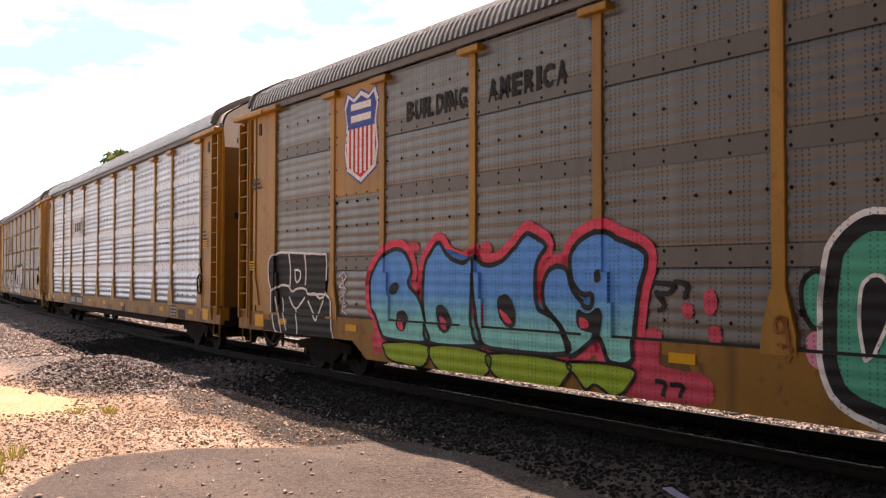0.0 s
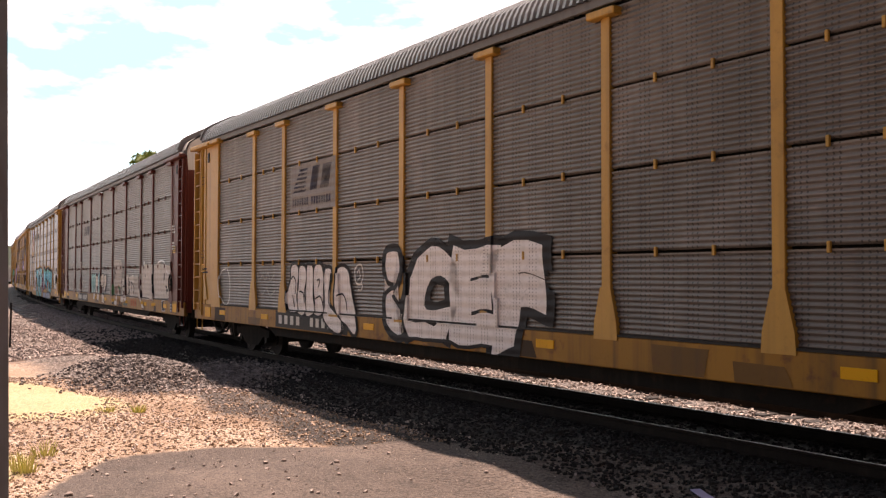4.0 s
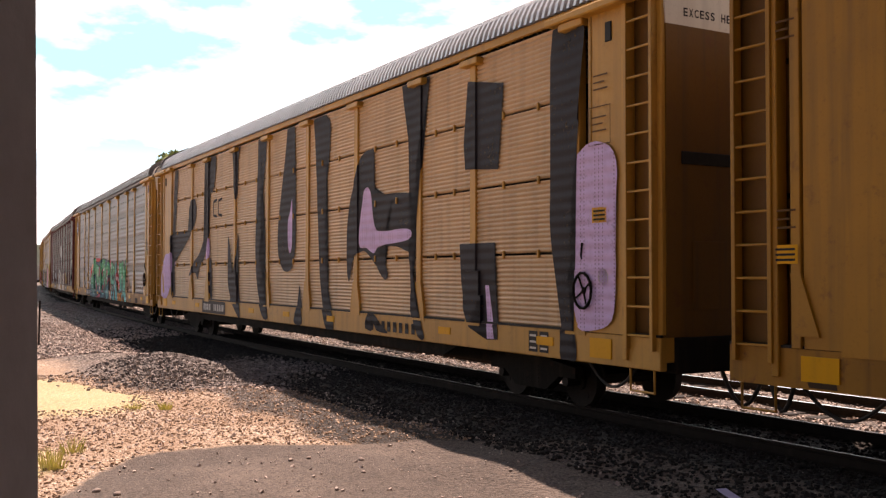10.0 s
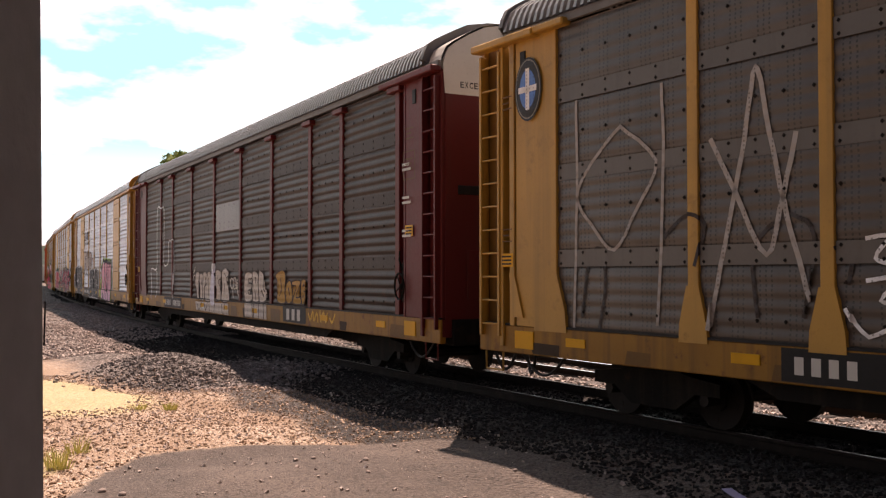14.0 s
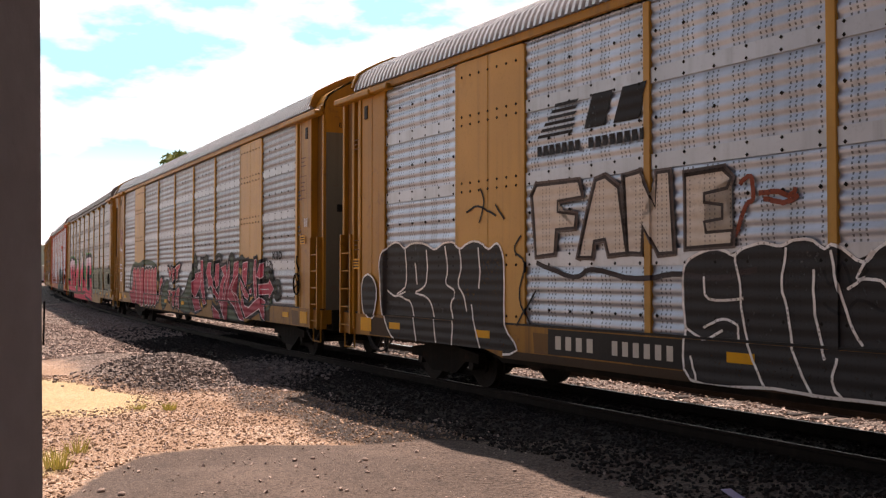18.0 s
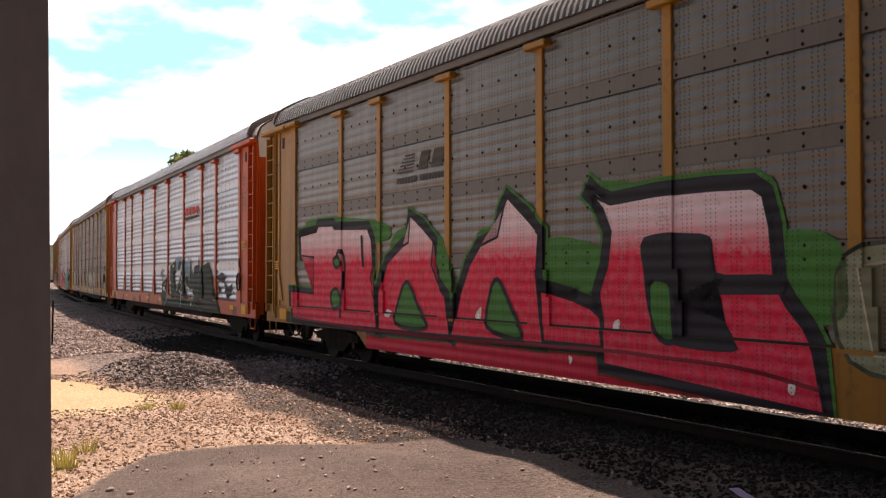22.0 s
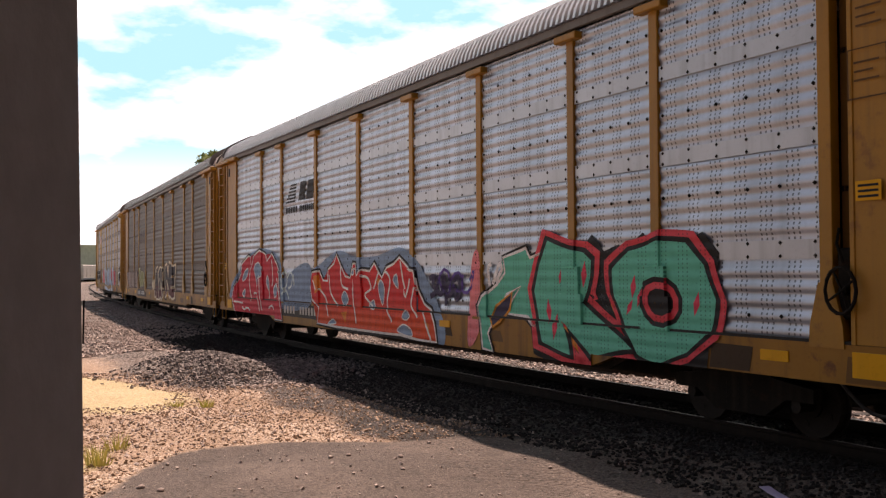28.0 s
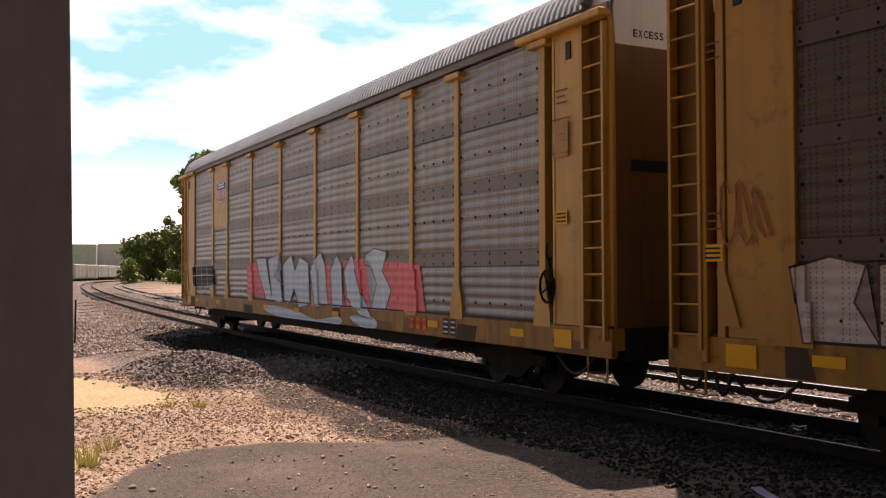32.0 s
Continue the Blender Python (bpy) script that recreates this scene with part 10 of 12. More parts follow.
    letter(c, ((12.21, 1.34), (12.87, 1.37), (12.73, 1.22), (12.77, 0.84), (12.52, 0.89), (12.47, 1.21)), sprayed((176, 76, 84), (140, 40, 54), 0.8, 1.6), sprayed((214, 176, 170)), 0.028, INK, 0.2, level=5, wide=False)
    letter(c, ((12.97, 1.13), (13.07, 1.41), (13.34, 1.49), (13.48, 1.36), (13.34, 1.22), (13.52, 0.90), (13.43, 0.76), (13.20, 1.08), (13.11, 0.80)), sprayed((176, 76, 84), (140, 40, 54), 0.8, 1.6), sprayed((214, 176, 170)), 0.028, INK, 0.2, level=5, wide=False)
    words(c, "BI", 25.85, 26.08, 3.0, 3.2, MARK_WHITE, 2, wide=False)
    words(c, "KID", 23.4, 24.2, 2.3, 2.5, INK, 2, wide=False)
    number_board(c, 7.4, 9.6)
    for dz in (0, 0.8):
        data_panel(c, 25.3, 3.8 - dz, INK, 3, 0.4, False)
    line(c, ((2.25, 3.88), (2.36, 3.83), (2.51, 3.85), (2.68, 3.75)), sprayed((110, 44, 60)), 0.05, 3, wide=False, name="tag")
    line(c, ((2.29, 3.72), (2.47, 3.75), (2.65, 3.63), (2.50, 3.56), (2.32, 3.65)), sprayed((110, 44, 60)), 0.05, 3, wide=False, name="tag")
    line(c, ((2.27, 3.50), (2.43, 3.51), (2.61, 3.43), (2.70, 3.48)), sprayed((110, 44, 60)), 0.05, 3, wide=False, name="tag")
    line(c, ((2.24, 3.35), (2.39, 3.36), (2.54, 3.27), (2.68, 3.30)), sprayed((110, 44, 60)), 0.05, 3, wide=False, name="tag")
    line(c, ((2.32, 3.19), (2.50, 3.20), (2.64, 3.12)), sprayed((110, 44, 60)), 0.05, 3, wide=False, name="tag")
    line(c, ((2.25, 2.36), (2.34, 2.40), (2.41, 2.29), (2.52, 2.39), (2.66, 2.32)), CHALK, 0.045, 3, wide=False, name="tag")
    line(c, ((2.26, 2.21), (2.70, 2.21)), CHALK, 0.045, 3, wide=False, name="tag")
    line(c, ((2.30, 1.96), (2.40, 2.02), (2.42, 1.84), (2.33, 1.74), (2.30, 1.96)), CHALK, 0.045, 3, wide=False, name="tag")
    line(c, ((2.47, 1.99), (2.59, 2.02), (2.55, 1.87), (2.64, 1.75)), CHALK, 0.045, 3, wide=False, name="tag")
    line(c, ((2.26, 1.68), (2.69, 1.67)), CHALK, 0.045, 3, wide=False, name="tag")
    line(c, ((2.68, 2.02), (2.75, 1.90), (2.66, 1.78)), CHALK, 0.045, 3, wide=False, name="tag")
    line(c, ((2.28, 3.04), (2.69, 2.96)), MARK_WHITE, 0.09, 3, wide=False, name="marking")
    # 11: dark sheets, big pink letters
    c = wagon("yellow-framed autorack with dark sheets and big pink and white letters", YELLOW, GALV_DIRTY, low=0.45)
    leaf = sprayed((40, 104, 44))
    letter(c, ((2.81, 0.85), (7.21, 0.81), (12.73, 0.87), (14.13, 0.89), (17.59, 0.49), (17.59, 0.35), (15.45, 0.40), (13.20, 0.45), (10.06, 0.43), (6.50, 0.43), (2.81, 0.46)), sprayed((180, 26, 54)), level=2, soft=False, label="crimson sprayed sill")
    hot = sprayed((220, 178, 186), (212, 26, 60), 2.15, 2.65)
    navy = sprayed((22, 24, 34))
    letter(c, ((7.75, 2.53), (8.43, 2.83), (9.28, 2.79), (9.88, 2.37), (10.07, 1.59), (9.28, 1.18), (7.75, 1.34)), leaf, level=1, name="paint_cloud", label="leaf green sprayed ground")
    letter(c, ((10.79, 2.45), (11.47, 2.70), (12.67, 2.48), (13.21, 2.46), (13.97, 2.28), (14.20, 1.82), (13.21, 1.49), (11.78, 1.27)), leaf, level=1, name="paint_cloud", label="leaf green sprayed ground")
    letter(c, ((13.73, 3.07), (13.97, 3.21), (14.87, 3.06), (14.76, 2.85), (13.97, 2.74)), leaf, level=1, name="paint_cloud", label="leaf green sprayed ground")
    letter(c, ((14.98, 2.98), (16.72, 3.04), (16.95, 2.83), (17.02, 2.33), (16.38, 2.22)), leaf, level=1, name="paint_cloud", label="leaf green sprayed ground")
    letter(c, ((16.95, 2.34), (17.74, 2.28), (17.86, 1.50), (17.16, 1.47)), leaf, level=1, name="paint_cloud", label="leaf green sprayed ground")
    letter(c, ((3.49, 3.05), (4.78, 3.18), (7.51, 2.93), (7.26, 2.55)), leaf, level=1, name="paint_cloud", label="leaf green sprayed ground")
    letter(c, ((3.21, 2.81), (4.15, 2.88), (4.25, 3.00), (5.02, 2.98), (5.14, 2.90), (6.75, 2.85), (6.93, 2.61), (7.01, 2.10), (6.88, 1.86), (7.14, 1.43), (7.21, 0.86), (5.39, 0.86), (2.81, 0.91), (2.73, 1.53), (4.00, 1.49), (3.99, 2.31), (3.25, 2.36)), hot, navy, 0.05, navy, 0.34, leaf, level=4, soft=False, label="huge pink letter fading to white")
    letter(c, ((7.31, 0.86), (7.31, 1.55), (7.63, 2.15), (8.25, 2.45), (8.48, 2.51), (8.56, 3.01), (8.97, 2.79), (9.41, 2.51), (9.34, 2.09), (9.60, 1.74), (9.89, 1.53), (10.01, 0.88)), hot, navy, 0.05, navy, 0.34, leaf, level=4, soft=False)
    letter(c, ((10.06, 0.88), (10.34, 1.60), (10.62, 2.07), (10.96, 2.39), (11.46, 2.52), (11.63, 2.96), (11.75, 3.13), (12.24, 2.79), (12.60, 2.52), (12.54, 1.98), (12.61, 1.55), (12.69, 0.91)), hot, navy, 0.05, navy, 0.34, leaf, level=4, soft=False)
    letter(c, ((12.67, 1.68), (13.34, 1.57), (13.78, 1.46), (13.98, 1.34), (14.04, 0.94), (12.72, 0.94)), hot, navy, 0.05, navy, 0.34, leaf, level=4, soft=False)
    letter(c, ((13.79, 3.08), (13.92, 2.98), (14.21, 2.88), (15.08, 2.93), (16.04, 2.93), (16.63, 2.91), (16.79, 2.81), (16.88, 2.46), (16.95, 1.84), (17.10, 1.59), (17.32, 1.36), (17.46, 1.13), (17.59, 0.47), (14.09, 0.71), (14.03, 1.34), (13.96, 1.66), (14.14, 2.05), (14.21, 2.50), (14.04, 2.82)), hot, navy, 0.05, navy, 0.34, leaf, level=4, soft=False)
    letter(c, ((14.87, 2.40), (15.85, 2.41), (16.04, 2.30), (16.08, 1.95), (16.91, 1.92), (16.98, 1.71), (15.52, 1.68), (15.57, 1.51), (16.12, 1.46), (16.29, 1.25), (16.38, 1.04), (15.28, 1.07), (14.96, 1.39), (14.86, 1.90)), navy, level=6, name="inner_shade")
    letter(c, ((14.94, 1.79), (15.35, 1.83), (15.42, 1.41), (15.42, 1.10), (15.11, 1.18)), leaf, navy, 0.08, level=7, name="inner_fill")
    letter(c, ((8.03, 1.00), (8.19, 1.56), (8.48, 1.78), (8.89, 1.32), (9.22, 0.97)), leaf, navy, 0.08, level=7, name="inner_fill")
    letter(c, ((11.20, 1.09), (11.26, 1.62), (11.49, 1.84), (11.85, 1.41), (12.17, 0.94)), leaf, navy, 0.08, level=7, name="inner_fill")
    letter(c, ((5.09, 2.24), (5.38, 2.30), (5.50, 2.12), (5.21, 2.07)), leaf, navy, 0.08, level=7, name="inner_fill")
    letter(c, ((4.97, 1.51), (5.38, 1.61), (5.56, 1.28), (5.09, 1.20)), leaf, navy, 0.08, level=7, name="inner_fill")
    line(c, ((5.26, 2.36), (5.55, 2.40), (5.67, 2.00), (5.50, 1.04)), navy, 0.1, 7)
    line(c, ((6.49, 2.68), (6.55, 2.11)), navy, 0.1, 7)
    line(c, ((3.02, 0.92), (5.39, 0.84), (7.21, 0.82), (10.06, 0.82), (12.73, 0.87), (14.01, 0.90), (16.36, 0.86), (17.51, 0.72)), sprayed((110, 12, 34)), 0.05, 6)
    letter(c, ((7.65, 1.25), (7.84, 1.21), (7.75, 1.10), (7.56, 1.14)), CHALK, level=7, name="paint_spot")
    letter(c, ((10.88, 1.33), (11.00, 1.38), (10.96, 1.19), (10.82, 1.22)), CHALK, level=7, name="paint_spot")
    letter(c, ((14.28, 1.29), (14.39, 1.32), (14.36, 1.18), (14.26, 1.20)), CHALK, level=7, name="paint_spot")
    letter(c, ((13.33, 0.77), (13.41, 0.74), (13.36, 0.65)), CHALK, level=7, name="paint_spot")
    letter(c, ((17.15, 0.74), (17.24, 0.73), (17.21, 0.63), (17.14, 0.66)), CHALK, level=7, name="paint_spot")
    letter(c, ((18.00, 2.00), (18.76, 2.12), (19.30, 1.89), (19.03, 1.32), (19.30, 1.11), (18.18, 1.12)), sprayed((96, 100, 82)), sprayed((156, 152, 130)), 0.03, level=2, soft=False, label="dull olive angular letter")
    letter(c, ((19.30, 2.00), (19.94, 2.10), (20.31, 1.57), (20.36, 1.14), (19.43, 1.11)), sprayed((96, 100, 82)), sprayed((156, 152, 130)), 0.03, level=2, soft=False, label="dull olive angular letter")
    letter(c, ((20.55, 1.99), (21.24, 2.07), (21.45, 1.79), (21.12, 1.48), (21.34, 1.13), (20.60, 1.13)), sprayed((96, 100, 82)), sprayed((156, 152, 130)), 0.03, level=2, soft=False, label="dull olive angular letter")
    letter(c, ((21.50, 1.99), (21.98, 2.09), (22.38, 1.60), (22.43, 1.13), (21.56, 1.13)), sprayed((96, 100, 82)), sprayed((156, 152, 130)), 0.03, level=2, soft=False, label="dull olive angular letter")
    letter(c, ((23.04, 2.08), (23.37, 2.26), (23.57, 1.98), (23.48, 1.62), (23.74, 1.14), (23.13, 1.14)), sprayed((96, 100, 82)), sprayed((156, 152, 130)), 0.03, level=2, soft=False, label="dull olive angular letter")
    letter(c, ((23.83, 2.07), (24.23, 1.98), (24.47, 2.06), (24.62, 1.64), (24.84, 1.10), (24.23, 1.12), (23.91, 1.45)), sprayed((96, 100, 82)), sprayed((156, 152, 130)), 0.03, level=2, soft=False, label="dull olive angular letter")
    letter(c, ((24.85, 2.06), (25.28, 1.97), (25.62, 2.05), (25.95, 1.66), (26.00, 0.74), (25.61, 1.10), (25.13, 1.32)), sprayed((96, 100, 82)), sprayed((156, 152, 130)), 0.03, level=2, soft=False, label="dull olive angular letter")
    letter(c, ((24.91, 0.98), (25.27, 1.08), (25.47, 0.70), (25.13, 0.67)), sprayed((96, 100, 82)), sprayed((156, 152, 130)), 0.03, level=2, soft=False, label="dull olive angular letter")
    stripes_logo(c, 8.0, 9.8, 3.6, 4.2, sprayed((60, 58, 56)))
    number_board(c, 7.4, 9.4, True)
    sage = sprayed((112, 120, 98))
    letter(c, ((17.82, 2.12), (19.03, 2.20), (19.30, 1.78), (19.03, 0.98), (17.89, 1.05)), sage, sprayed((52, 62, 50)), 0.05, level=1, label="sage green worn letter with dark edge")
    letter(c, ((19.43, 2.17), (20.31, 2.21), (20.55, 1.57), (20.31, 0.98), (19.56, 1.01), (19.30, 1.55)), sage, sprayed((52, 62, 50)), 0.05, level=1, label="sage green worn letter with dark edge")
    letter(c, ((20.67, 2.18), (21.35, 2.21), (21.56, 1.59), (21.23, 0.97), (20.69, 1.00)), sage, sprayed((52, 62, 50)), 0.05, level=1, label="sage green worn letter with dark edge")
    letter(c, ((21.67, 2.19), (22.38, 2.22), (22.57, 1.51), (22.28, 0.93), (21.71, 0.98)), sage, sprayed((52, 62, 50)), 0.05, level=1, label="sage green worn letter with dark edge")
    letter(c, ((22.90, 2.08), (23.40, 2.25), (23.91, 2.07), (23.74, 1.63), (24.07, 1.19), (23.57, 0.90), (23.00, 0.96), (23.13, 1.52)), sage, sprayed((52, 62, 50)), 0.05, level=1, label="sage green worn letter with dark edge")
    letter(c, ((24.16, 2.11), (24.85, 2.23), (24.99, 1.81), (24.77, 1.47), (24.98, 0.99), (24.38, 0.93), (24.23, 1.46)), sage, sprayed((52, 62, 50)), 0.05, level=1, label="sage green worn letter with dark edge")
    letter(c, ((25.14, 2.06), (25.62, 2.17), (25.82, 1.82), (25.68, 1.34), (25.87, 0.92), (25.34, 0.91), (25.20, 1.49)), sage, sprayed((52, 62, 50)), 0.05, level=1, label="sage green worn letter with dark edge")
    line(c, ((18.33, 2.00), (18.47, 1.31)), sprayed((150, 158, 140)), 0.05, 3)
    line(c, ((19.94, 2.00), (20.07, 1.24)), sprayed((150, 158, 140)), 0.05, 3)
    line(c, ((23.40, 1.98), (23.31, 1.25)), sprayed((150, 158, 140)), 0.05, 3)
    line(c, ((24.55, 1.98), (24.46, 1.21)), sprayed((150, 158, 140)), 0.05, 3)
    line(c, ((25.42, 1.89), (25.55, 1.10)), sprayed((150, 158, 140)), 0.05, 3)
    # 12: orange
    c = wagon("bright orange autorack with silver sheets and a dark green graffiti", ORANGE, GALV, sill=ORANGE)
    for i in range(4):
        a = 18.2 + i * 0.52
        bm = bmesh.new()
        polygon(bm, [(a, 3.93), (a + 0.42, 3.93), (a + 0.52, 4.17), (a + 0.1, 4.17)])
        mark(c, "emblem_block", bm, sprayed((176, 40, 28)), 2, "red slanted block")
    bm = bmesh.new()
    polygon(bm, [(18.16, 3.74), (20.3, 3.80), (20.3, 3.87), (18.24, 3.86)])
    mark(c, "emblem", bm, INK, 2)
    pine = sprayed((11, 28, 22))
    frost = sprayed((110, 140, 160))
    letter(c, ((18.58, 2.28), (18.76, 2.47), (19.01, 2.40), (18.96, 1.95), (18.66, 1.82)), frost, level=1, name="paint_cloud", label="pale blue sprayed cloud")
    letter(c, ((20.42, 2.23), (20.65, 2.22), (20.62, 1.76), (20.46, 1.80)), frost, level=1, name="paint_cloud", label="pale blue sprayed cloud")
    letter(c, ((13.96, 0.43), (15.33, 1.29), (15.27, 0.79), (14.82, 0.38)), frost, level=1, name="paint_cloud", label="pale blue sprayed cloud")
    letter(c, ((16.50, 2.34), (16.97, 2.55), (17.41, 2.53), (17.62, 2.24), (16.97, 2.03)), frost, level=1, name="paint_cloud", label="pale blue sprayed cloud")
    letter(c, ((18.21, 2.22), (18.67, 2.35), (18.74, 1.69), (18.39, 1.54)), frost, level=1, name="paint_cloud", label="pale blue sprayed cloud")
    letter(c, ((14.26, 1.59), (14.90, 1.70), (15.28, 1.79), (15.34, 1.30), (15.11, 0.95), (14.59, 0.73), (14.21, 1.06)), pine, sprayed((20, 90, 56)), 0.03, level=3, soft=False, label="dark green spiky letter")
    letter(c, ((15.81, 2.27), (16.38, 2.34), (16.68, 2.41), (16.77, 2.53), (16.78, 2.18), (16.51, 1.96), (16.26, 1.64), (16.68, 1.35), (16.86, 1.11), (16.24, 1.00), (15.93, 1.30), (15.74, 1.63)), pine, sprayed((20, 90, 56)), 0.03, level=3, soft=False, label="dark green spiky letter")
    letter(c, ((17.13, 2.09), (17.19, 2.32), (17.41, 2.42), (17.63, 2.34), (17.52, 2.17), (17.30, 2.06)), pine, sprayed((20, 90, 56)), 0.03, level=3, soft=False, label="dark green spiky letter")
    letter(c, ((16.78, 1.18), (17.18, 1.66), (17.61, 1.95), (17.97, 2.23), (18.07, 2.48), (18.22, 2.16), (18.35, 1.95), (18.26, 1.54), (18.39, 1.34), (18.75, 1.15), (18.79, 0.89), (17.28, 0.92)), pine, sprayed((20, 90, 56)), 0.03, level=3, soft=False, label="dark green spiky letter")
    letter(c, ((18.29, 1.66), (18.48, 1.88), (18.75, 1.80), (18.92, 1.56), (19.09, 2.33), (19.14, 2.47), (19.22, 2.20), (19.26, 1.81), (19.56, 1.95), (19.72, 2.19), (20.22, 2.23), (20.33, 2.58), (20.42, 2.29), (20.48, 1.89), (20.28, 1.71), (20.13, 1.23), (19.55, 1.07), (19.40, 1.45), (19.00, 1.43)), pine, sprayed((20, 90, 56)), 0.03, level=3, soft=False, label="dark green spiky letter")
    letter(c, ((14.44, 0.54), (15.46, 1.04), (17.29, 1.06), (18.74, 1.05), (20.13, 1.11), (20.72, 1.21), (20.89, 0.64), (19.91, 0.61), (18.73, 0.59), (16.72, 0.56), (14.59, 0.54)), pine, sprayed((20, 90, 56)), 0.03, level=3, soft=False, label="dark green spiky letter")
    letter(c, ((20.72, 1.72), (20.54, 1.49), (20.34, 1.24), (20.72, 1.16), (20.91, 1.51)), pine, sprayed((20, 90, 56)), 0.03, level=3, soft=False, label="dark green spiky letter")
    letter(c, ((16.85, 1.50), (17.18, 1.66), (17.40, 1.37), (16.96, 1.21)), pine, sprayed((20, 90, 56)), 0.03, level=3, soft=False, label="dark green spiky letter")
    line(c, ((17.45, 1.29), (17.71, 1.60), (17.97, 1.90), (17.89, 1.60), (17.85, 1.25), (18.02, 1.31), (17.45, 1.29)), sprayed((190, 200, 190)), 0.03, 6)
    line(c, ((17.85, 1.25), (17.76, 1.11), (17.70, 0.82)), sprayed((190, 200, 190)), 0.03, 6)
    line(c, ((18.74, 1.16), (18.99, 1.27), (18.38, 1.51), (18.37, 1.68)), sprayed((190, 200, 190)), 0.03, 6)
    line(c, ((17.30, 2.03), (17.40, 1.95)), sprayed((190, 200, 190)), 0.03, 6)
    line(c, ((16.90, 1.35), (17.29, 1.66), (17.61, 1.88)), sprayed((190, 200, 190)), 0.03, 6)
    line(c, ((17.50, 1.66), (17.61, 1.52)), sprayed((190, 200, 190)), 0.03, 6)
    line(c, ((18.34, 1.95), (18.41, 1.81)), sprayed((190, 200, 190)), 0.03, 6)
    line(c, ((15.19, 1.62), (14.90, 1.41), (15.26, 1.29)), sprayed((190, 200, 190)), 0.03, 6)
    letter(c, ((16.26, 2.27), (16.41, 2.28), (16.38, 2.17), (16.26, 2.18)), sprayed((176, 190, 176)), level=5, soft=False, name="paint_chip")
    letter(c, ((15.60, 1.63), (15.87, 1.70), (15.93, 1.56)), sprayed((176, 190, 176)), level=5, soft=False, name="paint_chip")
    letter(c, ((14.45, 1.44), (14.72, 1.49), (14.78, 1.34), (14.51, 1.30)), sprayed((176, 190, 176)), level=5, soft=False, name="paint_chip")
    letter(c, ((19.40, 1.20), (19.63, 1.27), (19.66, 1.14), (19.47, 1.08)), sprayed((176, 190, 176)), level=5, soft=False, name="paint_chip")
    letter(c, ((19.24, 0.94), (19.39, 1.04), (19.35, 0.86)), sprayed((176, 190, 176)), level=5, soft=False, name="paint_chip")
    letter(c, ((17.08, 2.03), (17.36, 2.04), (17.36, 1.99), (17.10, 1.98)), sprayed((176, 190, 176)), level=5, soft=False, name="paint_chip")
    letter(c, ((17.29, 1.37), (17.42, 1.39), (17.37, 1.29)), sprayed((176, 190, 176)), level=5, soft=False, name="paint_chip")
    letter(c, ((20.79, 2.19), (21.70, 2.31), (21.81, 1.75), (22.20, 1.31), (23.31, 0.70), (21.07, 0.68), (19.85, 0.98), (20.17, 1.62)), pine, sprayed((20, 90, 56)), 0.03, level=3, soft=False)
    letter(c, ((22.64, 1.84), (23.30, 1.99), (23.71, 1.84), (23.53, 1.66), (22.99, 1.71)), INK, level=2, soft=False, label="black sprayed tag")
    letter(c, ((23.51, 1.71), (24.00, 1.56), (24.49, 1.67), (24.32, 1.42), (23.89, 1.16), (23.69, 1.41)), INK, level=2, soft=False, label="black sprayed tag")
    letter(c, ((22.82, 1.65), (23.18, 1.50), (22.94, 1.33)), INK, level=2, soft=False, label="black sprayed tag")
    line(c, ((13.97, 1.87), (14.17, 2.05), (14.26, 1.79)), INK, 0.07, 3)
    line(c, ((14.37, 2.14), (14.32, 1.79), (14.45, 1.61)), INK, 0.07, 3)
    line(c, ((14.53, 2.05), (14.57, 1.79), (14.68, 1.87)), INK, 0.07, 3)
    # 13: dark brown
    c = wagon("yellow-framed autorack with dark brown sheets and cream tags", YELLOW, GALV_BROWN)
    cream = sprayed((176, 172, 148))
    letter(c, ((15.46, 1.96), (15.86, 2.02), (16.10, 1.91), (16.23, 1.69), (16.16, 1.41), (16.36, 1.17), (15.97, 1.20), (15.73, 1.57), (15.64, 1.34), (15.45, 1.47)), cream, INK, 0.03, sprayed((170, 166, 158)), 0.13, level=3, soft=False, label="cream letter outlined in black")
    letter(c, ((16.36, 2.00), (16.65, 2.03), (16.81, 1.87), (16.89, 1.69), (17.12, 2.00), (17.29, 1.96), (17.13, 1.61), (17.02, 1.17), (16.69, 1.15), (16.65, 1.50), (16.40, 1.76)), cream, INK, 0.03, sprayed((170, 166, 158)), 0.13, level=3, soft=False, label="cream letter outlined in black")
    letter(c, ((17.32, 1.85), (17.57, 2.00), (17.87, 2.00), (17.80, 1.83), (17.54, 1.70), (17.86, 1.58), (18.00, 1.41), (17.78, 1.28), (17.56, 1.39), (17.34, 1.39), (17.32, 1.60)), cream, INK, 0.03, sprayed((170, 166, 158)), 0.13, level=3, soft=False, label="cream letter outlined in black")
    letter(c, ((18.04, 1.99), (18.20, 2.03), (18.67, 2.03), (18.60, 1.83), (18.41, 1.79), (18.40, 1.59), (18.66, 1.56), (18.60, 1.43), (18.34, 1.40), (18.33, 1.14), (18.03, 1.16)), cream, INK, 0.03, sprayed((170, 166, 158)), 0.13, level=3, soft=False, label="cream letter outlined in black")
